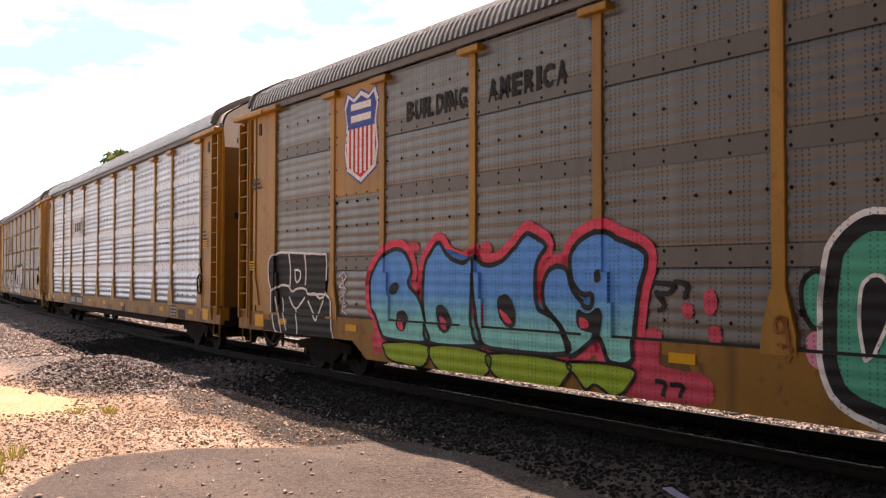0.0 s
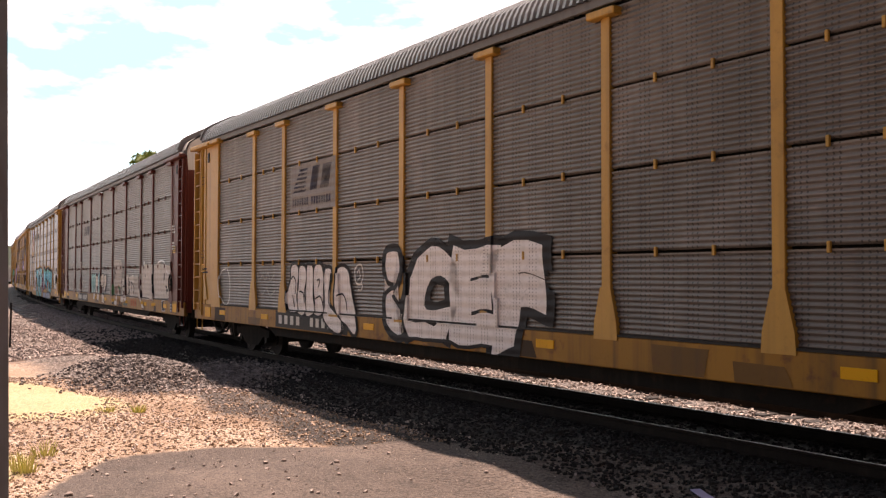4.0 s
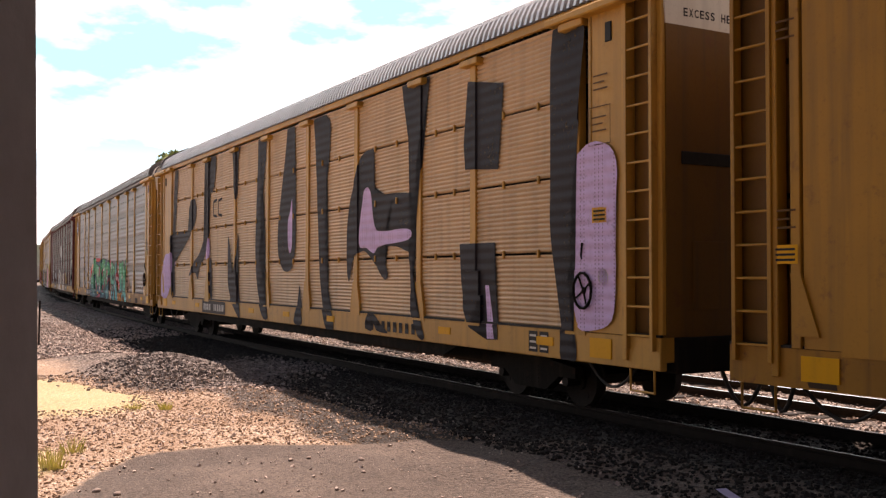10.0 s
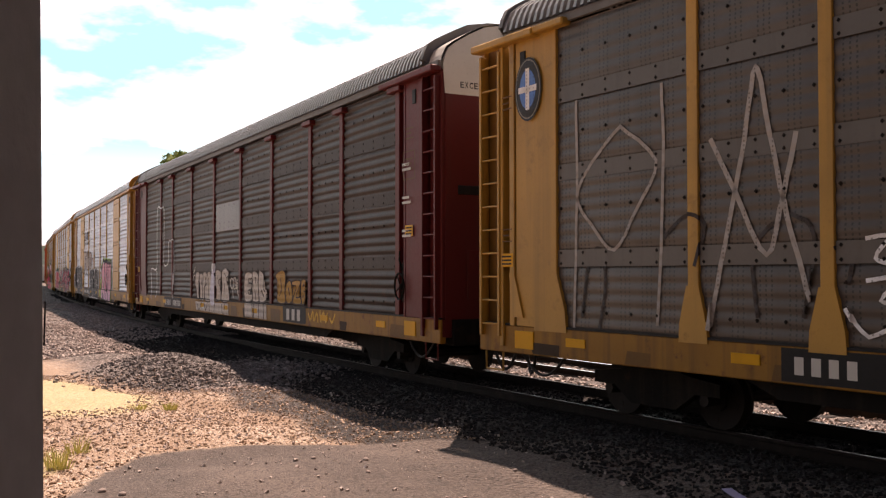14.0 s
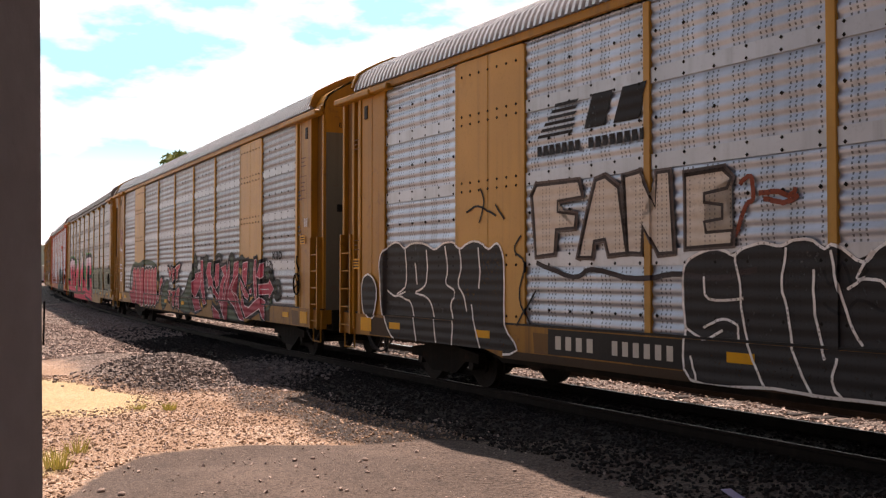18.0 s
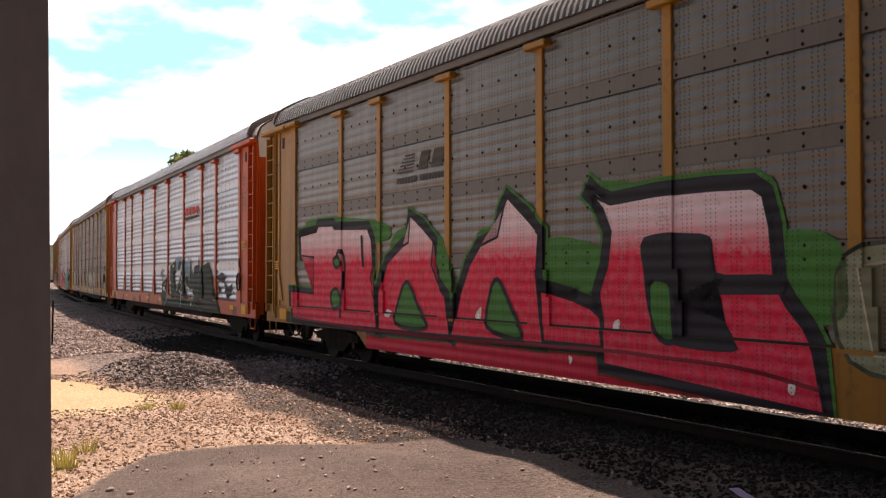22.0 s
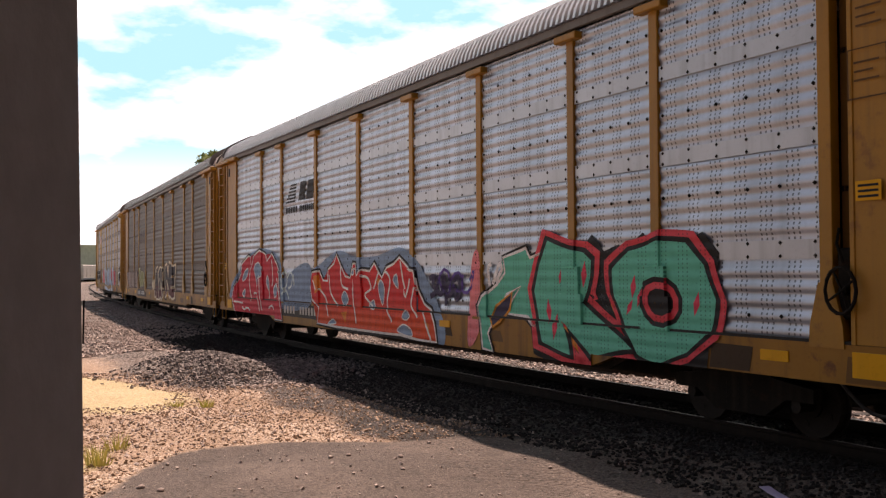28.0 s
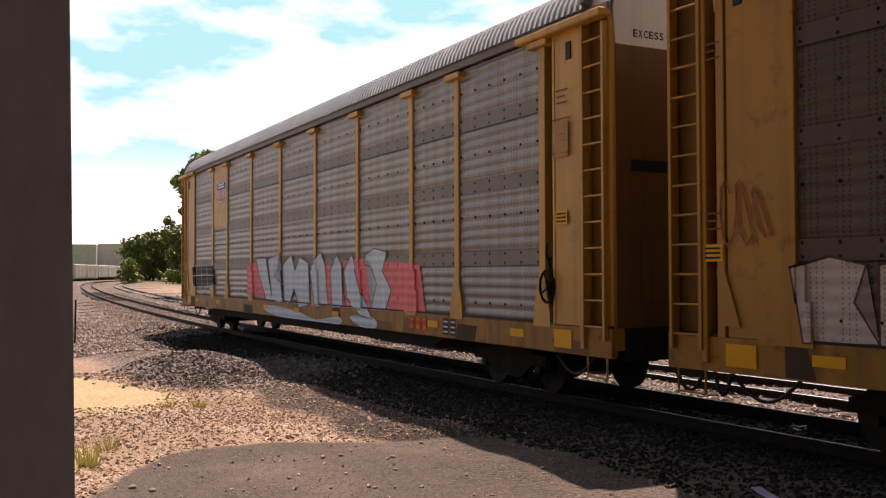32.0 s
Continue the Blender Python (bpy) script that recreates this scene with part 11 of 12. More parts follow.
    letter(c, ((18.72, 1.94), (18.90, 2.09), (19.14, 2.06), (19.25, 1.91), (19.21, 1.72), (19.38, 1.50), (19.49, 1.36), (19.67, 1.24), (19.31, 1.18), (19.08, 1.32), (18.86, 1.16), (18.74, 1.47)), sprayed((186, 166, 156)), INK, 0.03, level=3, label="pinkish sprayed figure outlined in black")
    line(c, ((18.79, 1.80), (18.90, 1.86), (19.01, 1.80), (18.89, 1.73), (18.79, 1.80)), INK, 0.026, 6)
    line(c, ((18.84, 1.64), (19.03, 1.66)), INK, 0.026, 6)
    line(c, ((18.96, 1.95), (18.91, 1.87)), INK, 0.026, 6)
    line(c, ((19.17, 1.65), (19.08, 1.45), (19.25, 1.38)), INK, 0.026, 6)
    line(c, ((19.31, 1.46), (19.24, 1.31)), INK, 0.026, 6)
    line(c, ((19.43, 1.39), (19.33, 1.26)), INK, 0.026, 6)
    line(c, ((18.17, 1.97), (18.22, 1.87)), INK, 0.026, 6)
    line(c, ((18.33, 1.99), (18.38, 1.87)), INK, 0.026, 6)
    line(c, ((18.49, 1.98), (18.54, 1.89)), INK, 0.026, 6)
    letter(c, ((15.52, 1.11), (16.23, 1.10), (16.48, 0.79), (15.88, 0.85)), cream, INK, 0.02, level=3, soft=False)
    letter(c, ((16.96, 1.07), (17.49, 1.06), (17.70, 0.79), (17.19, 0.80)), cream, INK, 0.02, level=3, soft=False)
    letter(c, ((17.98, 1.05), (18.58, 1.07), (18.58, 0.77), (18.18, 0.78)), cream, INK, 0.02, level=3, soft=False)
    letter(c, ((19.70, 1.14), (19.97, 1.09), (20.02, 0.80), (19.75, 0.93)), cream, INK, 0.02, level=3, soft=False)
    letter(c, ((19.32, 1.76), (19.45, 1.80), (19.47, 1.61), (19.34, 1.57)), cream, INK, 0.02, level=3, soft=False)
    letter(c, ((3.59, 2.03), (4.32, 2.15), (4.41, 1.69), (3.94, 1.54), (4.51, 1.24), (3.64, 1.22)), sprayed((150, 144, 134)), level=2, soft=False, label="pale worn letter")
    letter(c, ((4.69, 2.00), (5.33, 2.14), (5.42, 1.26), (4.79, 1.22)), sprayed((150, 144, 134)), level=2, soft=False, label="pale worn letter")
    letter(c, ((5.68, 2.14), (6.19, 2.21), (6.35, 1.71), (6.92, 2.13), (7.15, 1.23), (5.89, 1.24)), sprayed((150, 144, 134)), level=2, soft=False, label="pale worn letter")
    line(c, ((10.06, 2.10), (10.31, 2.22), (10.66, 2.10), (10.42, 1.50), (10.66, 1.20)), sprayed((120, 112, 104)), 0.03, 2)
    line(c, ((10.81, 2.10), (11.09, 2.15), (11.09, 1.21)), sprayed((120, 112, 104)), 0.03, 2)
    line(c, ((11.29, 2.09), (11.65, 2.18), (12.04, 2.03), (11.91, 1.24)), sprayed((120, 112, 104)), 0.03, 2)
    line(c, ((12.30, 2.14), (12.42, 1.75), (12.24, 1.25)), sprayed((120, 112, 104)), 0.03, 2)
    line(c, ((12.91, 2.08), (13.27, 2.16), (13.40, 1.76), (13.15, 1.28), (12.84, 1.54), (12.91, 2.08)), sprayed((120, 112, 104)), 0.03, 2)
    line(c, ((21.14, 1.81), (21.22, 1.62), (21.31, 1.81)), sprayed((120, 112, 104)), 0.03, 2)
    line(c, ((21.40, 1.78), (21.53, 1.82), (21.48, 1.62)), sprayed((120, 112, 104)), 0.03, 2)
    line(c, ((21.61, 1.82), (21.73, 1.69)), sprayed((120, 112, 104)), 0.03, 2)
    line(c, ((21.81, 1.82), (21.93, 1.63), (22.04, 1.79)), sprayed((120, 112, 104)), 0.03, 2)
    stripes_logo(c, 7.8, 9.7, 3.55, 4.15, sprayed((52, 48, 50)))
    number_board(c, 7.2, 9.0, True)
    bars(c, 18.4, 19.4, 0.86, 1.08, 3, sprayed((130, 70, 34)), 2)
    # 14: silver, red piece
    c = wagon("yellow-framed autorack with silver sheets and red and blue graffiti", YELLOW, GALV, low=0.60)
    stripes_logo(c, 7.62, 9.8, 3.45, 4.3, INK)
    sky = sprayed((104, 130, 156))
    letter(c, ((2.46, 1.51), (2.96, 1.85), (3.44, 2.23), (4.12, 2.48), (4.76, 2.57), (5.35, 2.64), (6.45, 2.53), (7.26, 2.21), (7.41, 1.77), (8.29, 2.03), (9.08, 2.18), (9.57, 2.02), (9.67, 1.17), (8.28, 0.94), (7.40, 0.98), (2.71, 1.06)), sky, level=1, name="paint_cloud", label="pale blue sprayed ground")
    letter(c, ((2.77, 1.49), (3.37, 1.89), (3.47, 2.20), (4.16, 2.44), (4.36, 2.41), (4.44, 2.06), (4.74, 2.44), (5.31, 2.59), (5.86, 2.45), (5.97, 2.26), (6.44, 2.46), (6.89, 2.15), (7.13, 1.91), (7.20, 1.07), (7.43, 0.65), (5.41, 0.68), (2.88, 0.63), (2.51, 1.10)), sprayed((180, 36, 52)), CHALK, 0.05, INK, 0.14, level=4, soft=False, label="red letters outlined in white")
    letter(c, ((3.56, 1.74), (3.78, 1.96), (4.16, 2.06), (4.07, 1.85), (3.67, 1.69)), sky, CHALK, 0.04, level=6, name="inner_fill")
    letter(c, ((3.55, 1.31), (3.85, 1.45), (3.78, 1.21)), sky, CHALK, 0.04, level=6, name="inner_fill")
    letter(c, ((4.95, 1.75), (4.75, 2.06), (5.08, 2.23), (5.46, 2.15), (5.58, 1.85), (5.19, 1.75), (5.11, 1.35)), sky, CHALK, 0.04, level=6, name="inner_fill")
    letter(c, ((6.23, 1.38), (5.94, 1.66), (6.05, 1.86), (6.19, 1.67), (6.22, 1.24)), sky, CHALK, 0.04, level=6, name="inner_fill")
    letter(c, ((6.69, 1.26), (6.60, 1.49), (6.86, 1.63), (6.90, 1.36)), sky, CHALK, 0.04, level=6, name="inner_fill")
    line(c, ((4.38, 2.06), (4.29, 1.64), (4.54, 1.13)), CHALK, 0.055, 7)
    line(c, ((5.35, 1.85), (5.46, 1.17), (5.60, 0.88)), CHALK, 0.055, 7)
    line(c, ((6.44, 2.28), (6.54, 1.76), (6.47, 1.58)), CHALK, 0.055, 7)
    line(c, ((2.71, 1.06), (3.66, 1.04)), CHALK, 0.055, 7)
    line(c, ((4.75, 1.34), (5.11, 1.30), (5.38, 0.87)), CHALK, 0.055, 7)
    line(c, ((6.86, 1.77), (7.25, 1.24)), CHALK, 0.055, 7)
    line(c, ((3.66, 0.89), (3.89, 0.84), (4.11, 0.91), (4.43, 0.84)), CHALK, 0.055, 7)
    line(c, ((6.26, 0.96), (6.52, 1.02), (6.68, 0.94)), CHALK, 0.055, 7)
    line(c, ((7.34, 1.77), (7.49, 1.95), (7.72, 1.86), (7.68, 1.60), (7.41, 1.51), (7.34, 1.77)), sprayed((176, 206, 206)), 0.06, 3)
    line(c, ((7.79, 1.82), (7.94, 1.94), (8.15, 1.86), (8.08, 1.61), (7.86, 1.52)), sprayed((176, 206, 206)), 0.06, 3)
    line(c, ((7.41, 1.37), (7.64, 1.47), (7.86, 1.26)), sprayed((176, 206, 206)), 0.06, 3)
    line(c, ((8.22, 1.86), (8.29, 1.61)), sprayed((176, 206, 206)), 0.06, 3)
    letter(c, ((9.50, 1.84), (10.41, 2.21), (11.46, 2.44), (12.39, 2.27), (13.71, 2.29), (14.73, 2.43), (15.50, 2.17), (15.96, 1.78), (16.40, 1.34), (16.71, 0.93), (16.60, 0.56), (15.60, 0.70), (13.70, 1.24), (10.41, 1.53)), sky, level=1, name="paint_cloud")
    letter(c, ((9.61, 1.71), (9.76, 1.94), (10.19, 1.97), (10.43, 1.74), (10.73, 1.74), (10.76, 2.00), (11.15, 2.15), (11.30, 2.35), (11.57, 2.09), (11.85, 1.85), (12.13, 1.81), (12.30, 2.13), (12.50, 2.12), (12.58, 1.85), (12.75, 1.99), (13.24, 1.96), (13.48, 2.12), (13.65, 1.98), (13.87, 1.82), (14.10, 2.02), (14.46, 2.10), (14.74, 2.23), (15.06, 2.06), (15.26, 1.97), (15.44, 1.96), (15.56, 1.62), (15.85, 1.32), (16.14, 1.22), (16.30, 0.97), (16.41, 0.63), (15.59, 0.63), (14.83, 0.68), (13.99, 0.67), (12.72, 0.67), (11.44, 0.68), (10.09, 0.70), (10.20, 1.09), (9.75, 1.28)), sprayed((186, 38, 40), (196, 70, 34), 0.9, 1.4), CHALK, 0.05, INK, 0.16, level=4, soft=False, label="scarlet letters outlined in white")
    letter(c, ((12.21, 1.94), (12.39, 2.02), (12.46, 1.91), (12.28, 1.87)), sky, CHALK, 0.03, level=6, name="inner_fill")
    letter(c, ((11.64, 1.36), (11.83, 1.51), (12.05, 1.32), (11.83, 1.17)), sky, CHALK, 0.03, level=6, name="inner_fill")
    letter(c, ((10.83, 0.72), (11.14, 0.84), (11.36, 0.76)), sky, CHALK, 0.03, level=6, name="inner_fill")
    letter(c, ((13.23, 1.22), (13.47, 1.34), (13.54, 1.15)), sky, CHALK, 0.03, level=6, name="inner_fill")
    letter(c, ((13.93, 1.25), (13.70, 1.59), (13.83, 1.77), (14.01, 1.60)), sky, CHALK, 0.03, level=6, name="inner_fill")
    letter(c, ((14.70, 0.75), (14.97, 0.90), (15.29, 0.83), (15.35, 0.68)), sky, CHALK, 0.03, level=6, name="inner_fill")
    letter(c, ((14.91, 1.04), (15.10, 1.18), (15.26, 1.06), (15.08, 0.99)), sky, CHALK, 0.03, level=6, name="inner_fill")
    letter(c, ((14.44, 1.77), (14.61, 1.89), (14.69, 1.61)), sky, CHALK, 0.03, level=6, name="inner_fill")
    line(c, ((10.84, 1.85), (10.96, 1.44), (11.44, 1.16)), CHALK, 0.055, 7)
    line(c, ((11.57, 2.04), (11.64, 1.65), (12.02, 1.56)), CHALK, 0.055, 7)
    line(c, ((12.38, 1.76), (12.45, 1.19), (12.55, 0.83)), CHALK, 0.055, 7)
    line(c, ((12.82, 1.85), (13.15, 1.81), (13.31, 1.58), (12.98, 1.44), (13.39, 1.23)), CHALK, 0.055, 7)
    line(c, ((13.71, 1.94), (13.47, 1.59)), CHALK, 0.055, 7)
    line(c, ((14.08, 1.94), (14.30, 1.77), (14.15, 1.26), (14.43, 0.94)), CHALK, 0.055, 7)
    line(c, ((14.79, 2.14), (14.92, 1.77), (15.11, 1.45), (15.30, 1.78)), CHALK, 0.055, 7)
    line(c, ((15.49, 1.62), (15.36, 1.30), (15.60, 1.08)), CHALK, 0.055, 7)
    line(c, ((10.19, 1.53), (10.62, 1.33), (10.83, 0.93)), CHALK, 0.055, 7)
    line(c, ((15.84, 1.17), (16.01, 0.88), (16.17, 0.67)), CHALK, 0.055, 7)
    line(c, ((9.85, 1.74), (10.01, 1.53)), CHALK, 0.055, 7)
    letter(c, ((9.85, 1.84), (10.15, 1.89), (10.32, 1.53), (9.96, 1.42)), sprayed((210, 110, 40)), level=5, soft=False, name="paint_chip")
    letter(c, ((13.55, 1.85), (13.78, 1.77), (13.70, 1.59)), sprayed((210, 110, 40)), level=5, soft=False, name="paint_chip")
    letter(c, ((15.84, 1.02), (16.07, 0.96), (16.12, 0.74)), sprayed((210, 110, 40)), level=5, soft=False, name="paint_chip")
    letter(c, ((11.63, 1.02), (12.01, 1.06), (11.92, 0.79)), sprayed((210, 110, 40)), level=5, soft=False, name="paint_chip")
    line(c, ((16.08, 1.82), (16.25, 1.84), (16.19, 1.71), (16.30, 1.56), (16.13, 1.48)), sprayed((44, 38, 66)), 0.11, 2)
    line(c, ((16.36, 1.82), (16.41, 1.56), (16.57, 1.57), (16.58, 1.86)), sprayed((44, 38, 66)), 0.11, 2)
    line(c, ((16.65, 1.82), (16.72, 1.36)), sprayed((44, 38, 66)), 0.11, 2)
    line(c, ((16.73, 1.64), (16.88, 1.79), (16.95, 1.58), (16.78, 1.50)), sprayed((44, 38, 66)), 0.11, 2)
    line(c, ((17.03, 1.79), (17.18, 1.86), (17.24, 1.58), (17.10, 1.44), (17.03, 1.65)), sprayed((44, 38, 66)), 0.11, 2)
    letter(c, ((17.70, 2.19), (17.96, 2.25), (18.03, 1.41), (17.94, 0.88), (17.58, 0.65), (17.59, 1.39)), sprayed((196, 110, 116)), level=1, name="paint_cloud", label="pink sprayed ground")
    letter(c, ((18.03, 1.08), (17.95, 1.34), (18.08, 1.51), (18.53, 1.72), (18.78, 1.91), (18.73, 2.16), (19.27, 2.27), (19.42, 2.30), (19.54, 2.15), (19.92, 2.22), (20.28, 2.13), (20.20, 1.06), (19.65, 1.10), (19.46, 1.23), (18.90, 1.25), (18.97, 1.44), (19.26, 1.69), (18.83, 1.56), (18.52, 1.18), (18.27, 0.91), (18.43, 0.61), (18.10, 0.64)), sprayed((60, 160, 140)), CHALK, 0.05, INK, 0.14, level=4, soft=False, label="mint green letter outlined in white and black")
    letter(c, ((18.36, 1.17), (18.52, 1.36), (19.01, 1.59), (18.94, 1.32), (18.67, 1.12), (18.44, 1.01)), sprayed((40, 34, 60)), sprayed((180, 120, 40)), 0.05, level=6, soft=False, name="inner_shade")
    line(c, ((18.29, 1.73), (18.25, 1.99), (18.33, 2.05)), CHALK, 0.08, 5)
    line(c, ((18.41, 1.74), (18.61, 2.05), (18.69, 1.98), (18.53, 1.77)), CHALK, 0.08, 5)
    piece(c, "RO", 19.9, 23.5, 0.80, 2.4, sprayed((60, 160, 140)), INK, sprayed((190, 60, 70)), seed=144, bold=0.08, level=2, block=sprayed((190, 110, 40)), chips=sprayed((190, 60, 80)), slab=INK)
    scrawl(c, 16.4, 17.8, 1.5, 2.0, sprayed((80, 60, 130)), 145, 0.06, 3, 2)
    number_board(c, 7.5, 10.0)
    # 15: dark brown, white-edged letters
    c = wagon("yellow-framed autorack with dark brown sheets and maroon letters edged in cream", YELLOW, GALV_BROWN, low=0.68)
    bone = sprayed((196, 184, 160))
    wine = sprayed((40, 38, 44), (84, 30, 34), 1.2, 1.5)
    letter(c, ((11.98, 1.32), (12.22, 1.45), (12.55, 1.57), (12.93, 1.67), (13.03, 1.37), (12.86, 1.14), (12.44, 1.30), (12.12, 1.25)), bone, level=1, name="paint_cloud", label="cream sprayed splash")
    letter(c, ((13.13, 1.97), (13.47, 2.18), (13.51, 1.93), (13.58, 2.22), (13.93, 2.25), (13.97, 1.94), (14.02, 1.67), (14.31, 1.23), (14.39, 0.76), (13.69, 0.77), (13.60, 1.18), (13.50, 0.83), (13.11, 0.87), (13.03, 1.37), (13.12, 1.66)), wine, bone, 0.1, level=4, soft=False, label="dark maroon letter with a cream outline")
    letter(c, ((14.04, 1.97), (14.36, 2.13), (14.60, 2.22), (14.99, 2.18), (15.02, 1.88), (15.06, 1.45), (15.27, 1.21), (15.34, 0.84), (15.04, 0.70), (14.97, 0.88), (14.74, 0.79), (14.43, 0.77), (14.27, 1.29), (14.10, 1.68)), wine, bone, 0.1, level=4, soft=False, label="dark maroon letter with a cream outline")
    letter(c, ((15.07, 2.12), (15.21, 2.18), (15.46, 2.21), (15.49, 1.88), (15.48, 1.29), (15.68, 1.23), (15.75, 1.00), (15.48, 0.86), (15.34, 1.21), (15.10, 1.57)), wine, bone, 0.1, level=4, soft=False, label="dark maroon letter with a cream outline")
    letter(c, ((14.55, 1.27), (14.63, 1.37), (14.75, 1.31), (14.68, 1.19)), bone, INK, 0.03, level=6, name="inner_fill")
    letter(c, ((14.35, 1.68), (14.56, 1.74), (14.63, 1.62), (14.43, 1.55)), bone, INK, 0.03, level=6, name="inner_fill")
    piece(c, "NE", 16.2, 18.6, 0.95, 2.3, wine, bone, seed=151, bold=0.07, line=0.06, level=4)
    letter(c, ((2.85, 1.97), (3.30, 2.09), (3.73, 1.99), (3.59, 1.61), (3.87, 1.20), (3.00, 1.17)), sprayed((150, 140, 134)), sprayed((70, 40, 40)), 0.03, level=2, soft=False, label="pale letter outlined in maroon")
    letter(c, ((3.87, 1.99), (4.20, 2.08), (4.31, 1.21), (3.87, 1.17)), sprayed((150, 140, 134)), sprayed((70, 40, 40)), 0.03, level=2, soft=False, label="pale letter outlined in maroon")
    letter(c, ((4.41, 1.91), (4.81, 2.08), (4.93, 1.23), (4.46, 1.18)), sprayed((150, 140, 134)), sprayed((70, 40, 40)), 0.03, level=2, soft=False, label="pale letter outlined in maroon")
    letter(c, ((5.33, 1.96), (5.79, 2.12), (6.02, 1.96), (5.90, 1.64), (6.13, 1.21), (5.43, 1.19)), sprayed((150, 140, 134)), sprayed((70, 40, 40)), 0.03, level=2, soft=False, label="pale letter outlined in maroon")
    letter(c, ((6.13, 1.98), (6.58, 2.12), (6.68, 1.75), (6.46, 1.54), (6.79, 1.21), (6.24, 1.20)), sprayed((150, 140, 134)), sprayed((70, 40, 40)), 0.03, level=2, soft=False, label="pale letter outlined in maroon")
    letter(c, ((7.41, 2.18), (7.95, 2.23), (8.02, 1.76), (8.21, 1.26), (7.83, 1.21), (7.56, 1.76)), sprayed((120, 126, 84)), sprayed((190, 186, 160)), 0.04, INK, 0.12, level=3, soft=False, label="olive letter edged in cream")
    letter(c, ((8.19, 1.76), (8.38, 2.05), (8.99, 2.00), (9.07, 1.49), (8.71, 1.28), (8.19, 1.32)), sprayed((120, 126, 84)), sprayed((190, 186, 160)), 0.04, INK, 0.12, level=3, soft=False, label="olive letter edged in cream")
    letter(c, ((9.14, 1.95), (9.30, 2.09), (9.40, 1.77), (9.57, 1.27), (9.21, 1.30)), sprayed((120, 126, 84)), sprayed((190, 186, 160)), 0.04, INK, 0.12, level=3, soft=False, label="olive letter edged in cream")
    stripes_logo(c, 7.8, 9.7, 3.5, 4.15, sprayed((52, 48, 50)))
    number_board(c, 7.2, 9.6, True)
    scrawl(c, 1.9, 2.6, 2.2, 3.0, sprayed((120, 60, 34)), 154, 0.03, 3)
    # 16: last wagon
    c = wagon("yellow-framed last autorack with grey sheets and pale blue letters on pink", YELLOW_PALE, GALV_MID, sill=YELLOW, top_plate=1)
    shield(c, 6.5, 4.2, 4.9)
    blush = sprayed((198, 104, 110))
    dark = sprayed((34, 34, 36))
    pale = sprayed((160, 180, 196))
    letter(c, ((9.42, 2.18), (11.32, 2.22), (11.43, 1.23), (9.67, 1.29)), blush, level=1, soft=False, name="paint_cloud", label="pink sprayed ground")
    letter(c, ((17.10, 2.19), (18.21, 2.23), (21.02, 2.08), (21.25, 1.16), (17.30, 1.15)), blush, level=1, soft=False, name="paint_cloud", label="pink sprayed ground")
    letter(c, ((16.89, 2.09), (15.41, 2.11), (15.41, 1.16), (17.24, 1.15)), blush, level=1, soft=False, name="paint_cloud", label="pink sprayed ground")
    letter(c, ((10.40, 2.34), (11.32, 2.36), (11.64, 1.67), (11.95, 1.18), (11.43, 1.17), (10.79, 1.79)), pale, sprayed((70, 78, 86)), 0.035, level=3, soft=False, label="pale blue letter outlined in grey")
    letter(c, ((11.53, 2.32), (12.63, 2.43), (12.54, 2.01), (12.04, 1.83), (12.73, 1.68), (12.92, 1.16), (11.95, 1.15)), pale, sprayed((70, 78, 86)), 0.035, level=3, soft=False, label="pale blue letter outlined in grey")
    letter(c, ((12.82, 2.13), (13.52, 2.41), (13.83, 1.97), (14.18, 2.33), (14.81, 2.18), (14.93, 1.14), (14.18, 1.05), (13.74, 1.54), (13.38, 1.10), (12.92, 1.23)), pale, sprayed((70, 78, 86)), 0.035, level=3, soft=False, label="pale blue letter outlined in grey")
    letter(c, ((15.01, 2.11), (15.65, 2.44), (15.99, 2.10), (16.17, 1.18), (15.41, 1.09)), pale, sprayed((70, 78, 86)), 0.035, level=3, soft=False, label="pale blue letter outlined in grey")
    letter(c, ((16.32, 1.97), (16.72, 2.35), (17.03, 2.09), (17.10, 1.14), (16.47, 1.12)), pale, sprayed((70, 78, 86)), 0.035, level=3, soft=False, label="pale blue letter outlined in grey")
    letter(c, ((17.17, 1.97), (17.64, 2.34), (17.90, 1.96), (18.21, 1.48), (18.82, 0.96), (18.21, 1.00), (17.40, 1.34)), pale, sprayed((70, 78, 86)), 0.035, level=3, soft=False, label="pale blue letter outlined in grey")
    letter(c, ((18.34, 2.11), (18.40, 2.30), (18.88, 2.43), (19.51, 2.35), (19.29, 1.96), (19.73, 1.58), (19.45, 1.18), (18.70, 1.18), (19.00, 1.70), (18.70, 2.06)), pale, sprayed((70, 78, 86)), 0.035, level=3, soft=False)
    letter(c, ((11.33, 1.04), (13.74, 0.99), (15.41, 0.82), (16.89, 0.94), (16.89, 0.75), (14.60, 0.72), (11.85, 0.82)), pale, level=2, name="paint_patch")
    letter(c, ((17.57, 0.97), (18.82, 1.00), (19.05, 0.80), (18.21, 0.78)), pale, level=2, name="paint_patch")
    letter(c, ((2.66, 2.16), (5.56, 2.18), (5.87, 1.53), (2.93, 1.44)), dark, PEARL, 0.03, level=2, soft=False, label="black tag with pale lines")
    line(c, ((3.18, 2.10), (3.19, 1.50)), PEARL, 0.03, 4)
    line(c, ((3.84, 2.12), (3.93, 1.51)), PEARL, 0.03, 4)
    line(c, ((4.65, 2.13), (4.73, 1.52)), PEARL, 0.03, 4)
    line(c, ((2.84, 1.84), (5.72, 1.86)), PEARL, 0.03, 4)
